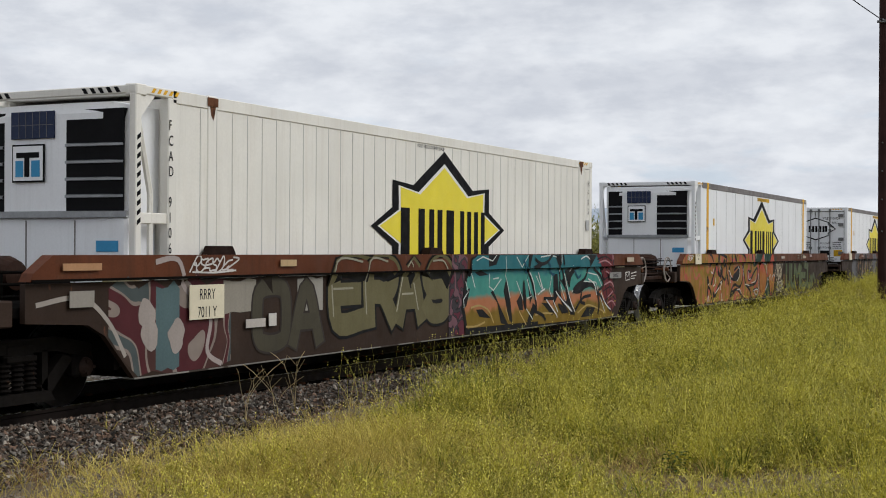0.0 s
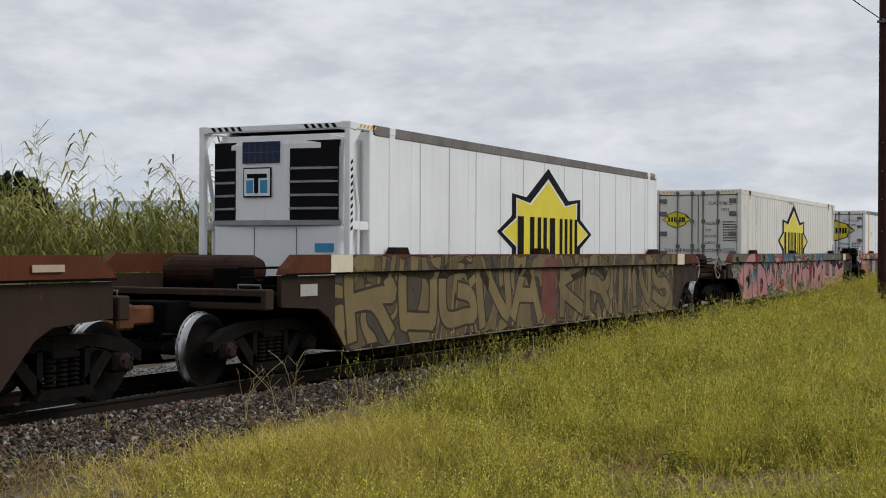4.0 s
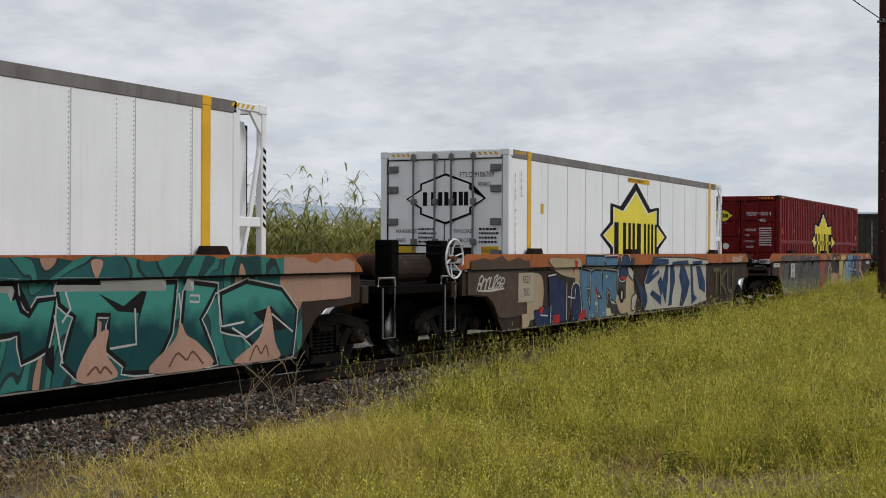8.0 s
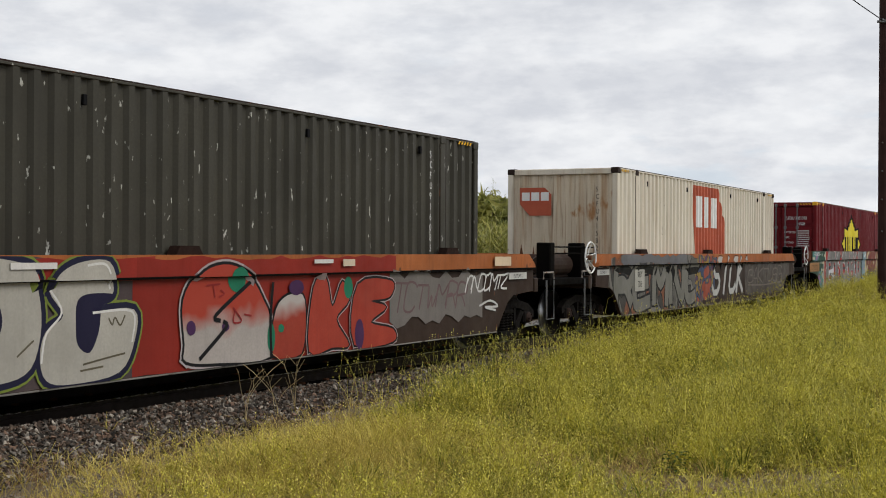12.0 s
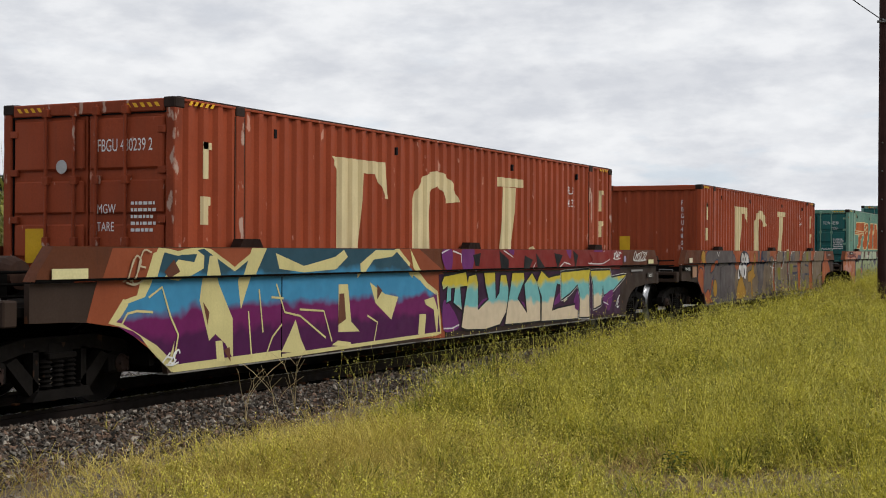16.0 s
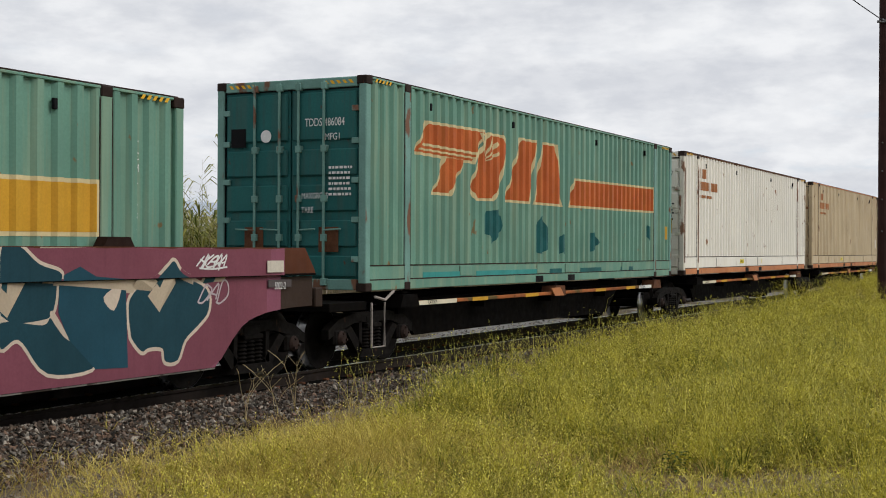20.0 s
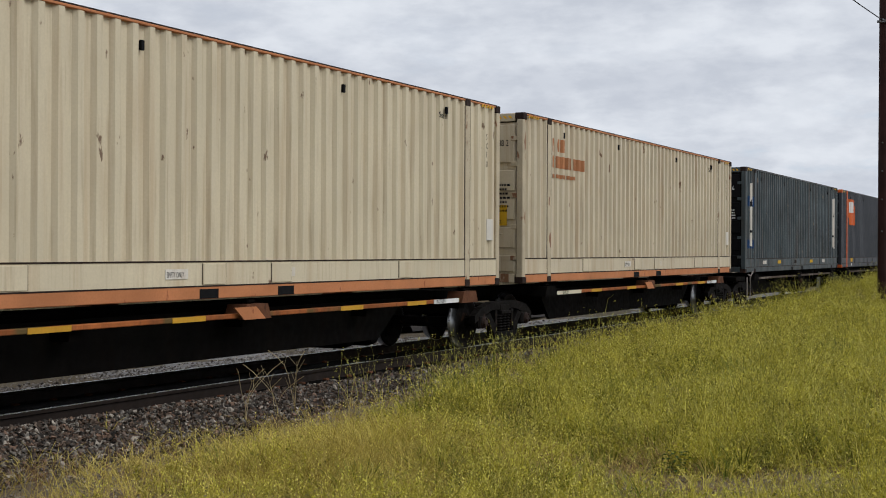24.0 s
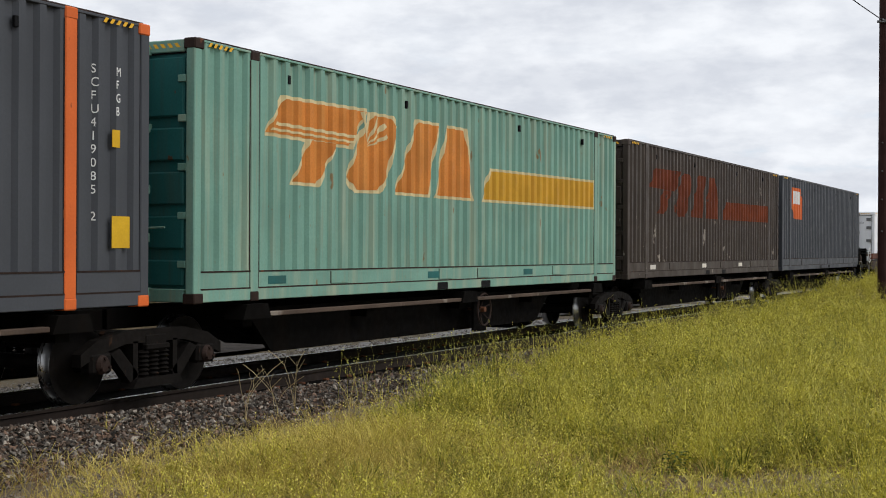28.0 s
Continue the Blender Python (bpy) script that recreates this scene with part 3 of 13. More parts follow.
def hazard(bm, x0, x1, y, z, n=6, axis="x", h=0.05):
    """Slanted bars of a warning strip."""
    w = (x1 - x0) / n
    for i in range(n):
        a = x0 + i * w
        if axis == "x":
            vs = [(a, y, z), (a + w * 0.5, y, z), (a + w * 0.9, y, z + h), (a + w * 0.4, y, z + h)]
        else:
            vs = [(y, a, z), (y, a + w * 0.5, z), (y, a + w * 0.9, z + h), (y, a + w * 0.4, z + h)]
        bm.faces.new([bm.verts.new(v) for v in vs])


def container(label, x, z0, H, o, skin, side="corr", left="door", right="corr", door_skin=None, post=None, rail=None, band=0.0, band_mat=None,
              low_mat=None, o_left=None, o_right=None, belt=None, casting=None, top=None, bar_mat=None):
    """A long freight container: walls, posts, rails, castings, roof and ends, each a part."""
    th = tagged(new("freight_container"), label, "container", "containers on the train")
    door_skin, post, rail = door_skin or skin, post or skin, rail or skin
    casting, top = casting or (M_CASTING if post in (M_FCL, M_RED, M_TEAL, M_BLUEGREY, M_TEAL_B, M_CREAM, M_CREAM_B, M_CREAM_C) else post), top or rail
    corner = skin if post in (M_YELLOW_POST, M_ORANGE) else post
    oL, oR = o_left if o_left is not None else o, o_right if o_right is not None else o
    a, b = -oL, LP + oR
    lowz = 0.16
    zw0, zw1 = (lowz + band), H - 0.11
    yf = corr_y if side == "corr" else flat_y
    corr = side == "corr"
    if corr:
        zw1 = H - 0.034
    aw, bw = a + (0.58 if left == "reefer" else 0.05), b - (0.58 if right == "frame" else 0.05)
    for sgn, nm in ((-1, "side_wall"), (1, "far_side_wall")):
        if side == "corr":
            bm = corr_panel(aw, bw, zw0, zw1, sgn)
        else:
            bm = boxes((aw, bw, sgn * 1.238, sgn * 1.19, zw0, zw1))
        part("side_wall", bm, skin, th)
        part("top_rail", boxes((aw + 0.05, bw - 0.05, sgn * (1.244 if corr else 1.25), sgn * 1.13, H - (0.036 if corr else 0.15), H - 0.006), bevel=0.006), top, th)
        part("bottom_rail", boxes((aw + 0.05, bw - 0.05, sgn * 1.247, sgn * 1.15, 0.015, lowz), bevel=0.008), low_mat or rail, th)
        if band:
            part("bottom_band", boxes((a + 0.1, b - 0.1, sgn * 1.243, sgn * 1.18, lowz, lowz + band), bevel=0.006), band_mat or skin, th)
        for px in (0, LP):
            part("lifting_post", boxes((px - 0.085, px + 0.085, sgn * 1.252, sgn * 1.17, 0.11, H - 0.1), bevel=0.01), post, th)
            for q in (-1, 1) if corr else ():
                part("post_seam", boxes((px + q * 0.094 - 0.006, px + q * 0.094 + 0.006, sgn * 1.244, sgn * 1.2, 0.13, H - 0.12)), M_CASTING, th)
            for zz in (0.0, H - 0.118):
                part("casting", boxes((px - 0.089, px + 0.089, sgn * 1.258, sgn * 1.10, zz, zz + 0.12), bevel=0.012), casting, th)
        for ex, dx in ((a, 1), (b, -1)):
            if (ex == a and left == "reefer") or (ex == b and right == "frame"):
                continue
            part("corner_post", boxes((min(ex, ex + dx * 0.14), max(ex, ex + dx * 0.14), sgn * 1.25, sgn * 1.13, 0.11, H - 0.11), bevel=0.012), corner, th)
            for zz in (0.0, H - 0.118):
                part("casting", boxes((min(ex - 0.003 * dx, ex + dx * 0.178), max(ex - 0.003 * dx, ex + dx * 0.178), sgn * 1.257, sgn * 1.095, zz, zz + 0.121), bevel=0.012),
                     casting if casting is not M_YELLOW_POST or post is not M_YELLOW_POST else corner, th)
    if band:
        # fork pockets, stiffener plates between them
        for px in (2.0, 5.2, 6.6, 9.9):
            part("stiffener_plate", boxes((px - 0.22, px + 0.22, -1.255, -1.24, lowz + 0.02, lowz + band - 0.02), bevel=0.004), band_mat or skin, th)
            for q in (px - 0.228, px + 0.228):
                part("plate_seam", boxes((q - 0.006, q + 0.006, -1.2455, -1.24, lowz + 0.02, lowz + band - 0.02)), M_CASTING, th)
        # dark strips stand in for the shadow lines along the band's edges
        for zz in (lowz, lowz + band):
            part("band_seam", boxes((a + 0.14, b - 0.14, -1.2485, -1.236, zz - 0.007, zz + 0.011)), M_CASTING, th)
        for px in (5.1, 6.7):
            part("fork_pocket", boxes((px - 0.18, px + 0.18, -1.25, -1.246, 0.02, 0.13)), M_BLACK, th)
    if belt:
        part("belt_rail", boxes((a + 0.14, b - 0.14, -1.248, -1.19, belt - 0.06, belt + 0.06), bevel=0.008), skin, th)
    if corr:
        for sgn in (-1, 1):
            part("roof_edge", boxes((aw + 0.05, bw - 0.05, sgn * 1.238, sgn * 1.12, H - 0.006, H + 0.012)), M_CASTING, th)
    part("roof", boxes((aw, bw, -1.17, 1.17, H - 0.03, H - 0.004)), top, th)
    part("underframe", boxes((a + 0.1, b - 0.1, -1.1, 1.1, 0.05, 0.15)), M_STEEL_DARK, th)
    # hooks and vents just under the roof
    if side == "corr":
        for px in (0.75, 3.9, 8.1, LP - 0.75):
            part("lashing_vent", boxes((px - 0.02, px + 0.035, -1.25, -1.21, H - 0.31, H - 0.2), bevel=0.006), M_BLACK, th)
    # left end
    if left in ("door", "flatdoor"):
        door_end(th, a, H, door_skin, left, corner, bar_mat)
    elif left == "corr":
        bm = bmesh.new()
        ys = np.linspace(-1.12, 1.12, 37)
        rows = []
        for i, y in enumerate(ys):
            d = (0.0, 0.0, 0.045, 0.045)[i % 4]
            rows.append([bm.verts.new((a + 0.05 + d, y, z)) for z in (0.15, H - 0.11)])
        for p, q in zip(rows, rows[1:]):
            bm.faces.new((p[0], p[1], q[1], q[0]))
        part("end_wall", bm, door_skin, th)
        part("end_rail", boxes((a + 0.01, a + 0.12, -1.1, 1.1, H - 0.13, H - 0.01), bevel=0.01), post, th)
        part("end_sill", boxes((a + 0.01, a + 0.12, -1.1, 1.1, 0.02, 0.16), bevel=0.01), post, th)
    elif left == "reefer":
        cooler(th, a, H, corner, -1)
    if right == "frame":
        cooler(th, b, H, corner, 1)
    else:
        part("end_wall", boxes((b - 0.12, b - 0.05, -1.13, 1.13, 0.1, H - 0.1)), skin, th)
        part("end_rail", boxes((b - 0.12, b - 0.01, -1.1, 1.1, H - 0.13, H - 0.01), bevel=0.01), corner, th)
    bm = bmesh.new()
    hazard(bm, a + 0.25, a + 0.75, -1.2525, H - 0.075, 5)
    hazard(bm, b - 0.75, b - 0.25, -1.2525, H - 0.075, 5)
    part("warning_strip", bm, M_YELLOW_POST, th)["kind"] = "stuff"
    th.matrix_basis = pose(x, TRACK, z0)
    TRAIN.append((th, x, z0))
    return th, yf, fold_list(a, b) if side == "corr" else []


def door_end(th, a, H, skin, kind, frame_mat, bar_mat=None):
    part("door_header", boxes((a + 0.005, a + 0.12, -1.1, 1.1, H - 0.15, H - 0.01), bevel=0.01), frame_mat, th)
    part("door_sill", boxes((a + 0.005, a + 0.12, -1.1, 1.1, 0.02, 0.17), bevel=0.01), frame_mat, th)
    bm = bmesh.new()
    hazard(bm, 0.55, 1.05, a + 0.002, H - 0.1, 5, "y")
    hazard(bm, -1.05, -0.55, a + 0.002, H - 0.1, 5, "y")
    part("warning_strip", bm, M_YELLOW_POST, th)["kind"] = "stuff"
    bars = bar_mat or (M_LAMPGREY if kind == "flatdoor" else frame_mat)
    for s in (1, -1):
        y0, y1 = s * 0.012, s * 1.12
        door = part("door", boxes((a + 0.05, a + 0.09, min(y0, y1), max(y0, y1), 0.17, H - 0.15), bevel=0.006), skin, th)
        if kind == "door":
            # raised frame and pressed cross panels
            lo, hi = min(y0, y1) + 0.03, max(y0, y1) - 0.03
            zs = [0.2, 0.5, 0.62, 1.0, 1.12, 1.5, 1.62, 2.0, 2.12, H - 0.2]
            for p, q in zip(zs[::2], zs[1::2]):
                part("pressed_panel", boxes((a + 0.012, a + 0.05, lo, hi, p, q), bevel=0.02), skin, door)
        else:
            bm = boxes((a + 0.042, a + 0.05, min(y0, y1) + 0.02, max(y0, y1) - 0.02, 0.2, H - 0.18), bevel=0.004)
            part("door_skin", bm, skin, door)
        for zz in (0.45, 1.0, 1.55, 2.1, 2.55) if kind == "door" else (0.5, 1.1, 1.65, 2.22, 2.58):
            bm = bmesh.new()
            box(bm, a - 0.012, a + 0.06, s * 1.0 - 0.09, s * 1.0 + 0.1, zz - 0.06, zz + 0.06, bevel=0.01) if kind == "flatdoor" else box(
                bm, a - 0.005, a + 0.05, s * 1.08 - 0.05, s * 1.08 + 0.06, zz - 0.04, zz + 0.04, bevel=0.006)
            part("hinge", bm, M_LAMPGREY if kind == "flatdoor" else frame_mat, door)
        part("door_gasket", boxes((a + 0.03, a + 0.06, s * 1.128 - 0.012, s * 1.128 + 0.012, 0.17, H - 0.15), (a + 0.03, a + 0.06, min(y0, y1), max(y0, y1), H - 0.165, H - 0.14)), M_BLACK, door)
        for yb in (0.16, 0.58):
            bm = bmesh.new()
            tube(bm, [(a - 0.02, s * yb, 0.1), (a - 0.02, s * yb, H - 0.05)], 0.02, 8)
            for zz in (0.13, 0.75, 1.3, 2.0, H - 0.12):
                box(bm, a - 0.04, a + 0.05, s * yb - 0.045, s * yb + 0.045, zz - 0.05, zz + 0.05, bevel=0.008)
            bar = part("locking_bar", bm, bars, door)
            bm = bmesh.new()
            tube(bm, [(a - 0.03, s * yb, 0.85), (a - 0.05, s * (yb + 0.05), 0.86), (a - 0.05, s * (yb + 0.3), 0.87)], 0.013, 6)
            part("handle", bm, bars, door)


def cooler(th, e, H, frame_mat, d):
    """Open end frame with the refrigeration unit inside; d: the way that the end faces."""
    ins = -d
    for s in (-1, 1):
        part("frame_post", boxes((min(e, e + ins * 0.1), max(e, e + ins * 0.1), s * 1.25, s * 1.16, 0.1, H - 0.1), bevel=0.01), frame_mat, th)
        part("corner_post", boxes((min(e + ins * 0.55, e + ins * 0.7), max(e + ins * 0.55, e + ins * 0.7), s * 1.25, s * 1.13, 0.1, H - 0.1), bevel=0.012), frame_mat, th)
        part("frame_rail", boxes((min(e, e + ins * 0.7), max(e, e + ins * 0.7), s * 1.25, s * 1.16, H - 0.1, H - 0.005), bevel=0.01), frame_mat, th)
        bm = tube(bmesh.new(), [(e + ins * 0.05, s * 1.2, H - 0.35), (e + ins * 0.3, s * 1.2, 1.5), (e + ins * 0.62, s * 1.2, 0.5)] if d > 0 else
                  [(e + ins * 0.05, s * 1.2, H - 0.2), (e + ins * 0.3, s * 1.2, 1.75), (e + ins * 0.3, s * 1.2, 0.4)], 0.035, 6)
        part("brace", bm, frame_mat, th)
        part("brace_plate", boxes((min(e + ins * 0.08, e + ins * 0.58), max(e + ins * 0.08, e + ins * 0.58), s * 1.23, s * 1.18, 1.42, 1.54), bevel=0.01), frame_mat, th)
        bm = prism(bmesh.new(), [(e + ins * 0.09, H - 0.1), (e + ins * 0.34, H - 0.1), (e + ins * 0.09, H - 0.36)], s * 1.235, s * 1.2)
        part("gusset", bm, frame_mat, th)
        for zz in (0.0, H - 0.118):
            part("casting", boxes((min(e - 0.003 * d, e + ins * 0.178), max(e - 0.003 * d, e + ins * 0.178), s * 1.257, s * 1.095, zz, zz + 0.121), bevel=0.012), frame_mat, th)
    part("frame_beam", boxes((min(e, e + ins * 0.1), max(e, e + ins * 0.1), -1.16, 1.16, H - 0.1, H - 0.01), bevel=0.01), frame_mat, th)
    part("frame_sill", boxes((min(e, e + ins * 0.7), max(e, e + ins * 0.7), -1.16, 1.16, 0.02, 0.12), bevel=0.01), frame_mat, th)
    part("end_wall", boxes((min(e + ins * 0.62, e + ins * 0.72), max(e + ins * 0.62, e + ins * 0.72), -1.13, 1.13, 0.1, H - 0.1)), frame_mat, th)
    bm = bmesh.new()
    hazard(bm, 0.5, 1.05, e + d * 0.004, H - 0.085, 5, "y", 0.06)
    hazard(bm, -1.05, -0.5, e + d * 0.004, H - 0.085, 5, "y", 0.06)
    for i in range(10):
        bm.faces.new([bm.verts.new(v) for v in ((e + ins * 0.02, -1.2535, H - 0.6 - i * 0.1), (e + ins * 0.08, -1.2535, H - 0.56 - i * 0.1),
                                                (e + ins * 0.08, -1.2535, H - 0.51 - i * 0.1), (e + ins * 0.02, -1.2535, H - 0.55 - i * 0.1))])
    part("warning_strip", bm, M_BLACK, th)["kind"] = "stuff"
    # the unit: bowed white casing, black louvres either side, centre door, lower cabinet
    f = e + ins * 0.11
    unit = part("cooling_unit", bowed(f, e + ins * 0.62, 1.06, 1.5, H - 0.16, ins), M_WHITE, th, "white refrigeration unit with black louvres")
    part("lower_cabinet", boxes((min(f - ins * 0.02, e + ins * 0.6), max(f - ins * 0.02, e + ins * 0.6), -1.05, 1.05, 0.3, 1.5), bevel=0.03), M_WHITE, unit)
    part("cabinet_seams", boxes(*[(f - ins * 0.025, f - ins * 0.02, y - 0.008, y + 0.008, 0.35, 1.46) for y in (-0.35, 0.35)]), M_GREYRAIL, unit)
    for y0, y1 in ((0.66, 1.03), (-1.02, -0.26)):
        grille = part("grille", bowed(f - ins * 0.05, f - ins * 0.03, y1, 1.56, H - 0.24, ins, y0, 0.012), M_BLACK, unit)
        for i in range(6):
            zz = 1.7 + i * 0.185
            if zz > H - 0.5:
                break
            bm = bmesh.new()
            rows = []
            for k in range(9):
                y = y0 + (y1 - y0) * (0.0 + k / 8)
                xx = f - ins * (0.05 - 0.06 * (y / 1.06) ** 2)
                rows.append([bm.verts.new((xx - ins * 0.005, y, zz)), bm.verts.new((xx - ins * 0.04, y, zz + 0.006)), bm.verts.new((xx - ins * 0.04, y, zz + 0.03)), bm.verts.new((xx - ins * 0.005, y, zz + 0.045))])
            for p, q in zip(rows, rows[1:]):
                for j in range(3):
                    bm.faces.new((p[j], q[j], q[j + 1], p[j + 1]))
            part("louvre", bm, M_CHROME, grille)
    bm = bmesh.new()
    rows = []
    for k in range(15):
        y = -1.06 + 2.12 * k / 14
        xx = f - ins * (0.06 - 0.06 * (y / 1.06) ** 2)
        rows.append([bm.verts.new((xx + ins * 0.03, y, 1.485)), bm.verts.new((xx - ins * 0.03, y, 1.49)), bm.verts.new((xx - ins * 0.03, y, 1.555)), bm.verts.new((xx + ins * 0.03, y, 1.57))])
    for p, q in zip(rows, rows[1:]):
        for j in range(3):
            bm.faces.new((p[j], q[j], q[j + 1], p[j + 1]))
    part("trim_strip", bm, M_CHROME, unit, "grey metal strip under the louvres")
    part("solar_panel", boxes((min(f - ins * 0.085, f - ins * 0.06), max(f - ins * 0.085, f - ins * 0.06), -0.1, 0.52, 2.36, 2.66), bevel=0.004), M_SOLAR, unit, "dark blue solar panel")
    bm = boxes(*[(f - ins * 0.09, f - ins * 0.086, y - 0.003, y + 0.003, 2.37, 2.65) for y in (0.0, 0.1, 0.2, 0.3, 0.4)], (f - ins * 0.09, f - ins * 0.086, -0.09, 0.51, 2.507, 2.513))
    part("cell_lines", bm, M_LAMPGREY, unit)
    part("unit_badge_rim", boxes((f - ins * 0.088, f - ins * 0.075, 0.03, 0.5, 1.88, 2.3), bevel=0.004), M_BLACK, unit)
    part("unit_badge", boxes((f - ins * 0.092, f - ins * 0.086, 0.05, 0.48, 1.9, 2.28)), M_WHITE, unit)
    part("badge_shapes", boxes((f - ins * 0.097, f - ins * 0.09, 0.1, 0.43, 2.15, 2.21), (f - ins * 0.097, f - ins * 0.09, 0.24, 0.31, 1.94, 2.15)), M_BLACK, unit)
    part("badge_shapes", boxes((f - ins * 0.097, f - ins * 0.09, 0.33, 0.44, 1.94, 2.12), (f - ins * 0.097, f - ins * 0.09, 0.09, 0.21, 1.94, 2.12)), M_LIVBLUE, unit)
    part("unit_label", boxes((f - ins * 0.03, f - ins * 0.022, -0.95, -0.65, 1.12, 1.24)), M_LIVBLUE, unit)


def bowed(f, back, hy, z0, z1, ins, y_lo=None, thick=0.0):
    """A casing front that bows out in the middle."""
    bm = bmesh.new()
    lo = -hy if y_lo is None else y_lo
    rows = []
    n = 10
    for k in range(n + 1):
        y = lo + (hy - lo) * k / n
        bow = 0.06 * (1 - (y / 1.06) ** 2)
        edge = 0.05 if (k in (0, n) and y_lo is None) else 0
        x = f - ins * (bow - edge) if y_lo is None else f - ins * (bow - 0.055 + 0.01)
        rows.append([bm.verts.new((x, y, z0)), bm.verts.new((x, y, z1 - 0.12 - edge)), bm.verts.new((x + ins * 0.05, y, z1 - edge)), bm.verts.new((back, y, z1 - edge)), bm.verts.new((back, y, z0))])
    for p, q in zip(rows, rows[1:]):
        for j in range(5):
            bm.faces.new((p[j], q[j], q[(j + 1) % 5], p[(j + 1) % 5]))
    bm.faces.new(rows[0])
    bm.faces.new(rows[-1][::-1])
    bmesh.ops.recalc_face_normals(bm, faces=bm.faces[:])
    return bm

# ---- wagons ----
WHEEL_R = 0.43


def bogie(parent, cx, name="bogie"):
    """A three-piece bogie: side frames, spring nests, bolster, two wheelsets with end caps."""
    bg_ = part(name, boxes((cx - 0.2, cx + 0.2, -1.1, 1.1, 0.5, 0.72), bevel=0.03), M_CAST, parent, "grimy cast-steel bogie, darkened for the shade under the wagon")
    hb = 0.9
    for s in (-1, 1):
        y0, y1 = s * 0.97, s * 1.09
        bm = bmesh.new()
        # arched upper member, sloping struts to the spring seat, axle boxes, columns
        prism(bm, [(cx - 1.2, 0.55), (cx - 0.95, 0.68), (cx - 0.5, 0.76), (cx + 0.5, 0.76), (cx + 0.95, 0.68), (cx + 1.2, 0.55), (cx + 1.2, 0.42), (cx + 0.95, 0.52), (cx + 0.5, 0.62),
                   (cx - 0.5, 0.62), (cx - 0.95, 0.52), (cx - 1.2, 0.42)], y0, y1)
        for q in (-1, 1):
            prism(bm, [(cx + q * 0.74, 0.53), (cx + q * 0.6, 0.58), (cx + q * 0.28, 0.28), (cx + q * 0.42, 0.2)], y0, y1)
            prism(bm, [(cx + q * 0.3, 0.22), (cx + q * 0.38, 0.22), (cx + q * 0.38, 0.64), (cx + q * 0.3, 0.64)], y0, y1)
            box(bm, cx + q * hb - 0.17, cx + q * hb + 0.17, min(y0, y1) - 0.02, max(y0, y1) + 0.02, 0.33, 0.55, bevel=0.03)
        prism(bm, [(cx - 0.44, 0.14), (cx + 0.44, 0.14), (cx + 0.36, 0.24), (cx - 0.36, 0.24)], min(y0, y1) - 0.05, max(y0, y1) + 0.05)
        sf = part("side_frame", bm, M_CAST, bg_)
        for k in range(3):
            bm = bmesh.new()
            lathe(bm, [(0.0, 0.25)] + [(0.045 + 0.03 * (j % 2), 0.25 + j * 0.0235) for j in range(13)] + [(0.0, 0.55)], (cx - 0.17 + 0.17 * k, s * 1.05, 0), "z", 12)
            part("spring", bm, M_CAST, bg_)
        part("friction_plate", boxes((cx - 0.2, cx + 0.2, s * 1.13 if s < 0 else s * 1.02, s * 1.02 if s < 0 else s * 1.13, 0.54, 0.6), bevel=0.01), M_CAST, bg_)
    for q in (-1, 1):
        ws = wheelset(bg_, (cx + q * hb, 0, WHEEL_R))
    part("brake_beam", boxes((cx - 0.36, cx - 0.28, -0.7, 0.7, 0.3, 0.38), (cx + 0.28, cx + 0.36, -0.7, 0.7, 0.3, 0.38), bevel=0.01), M_STEEL_DARK, bg_)
    return bg_


WHEEL_MESH = {}


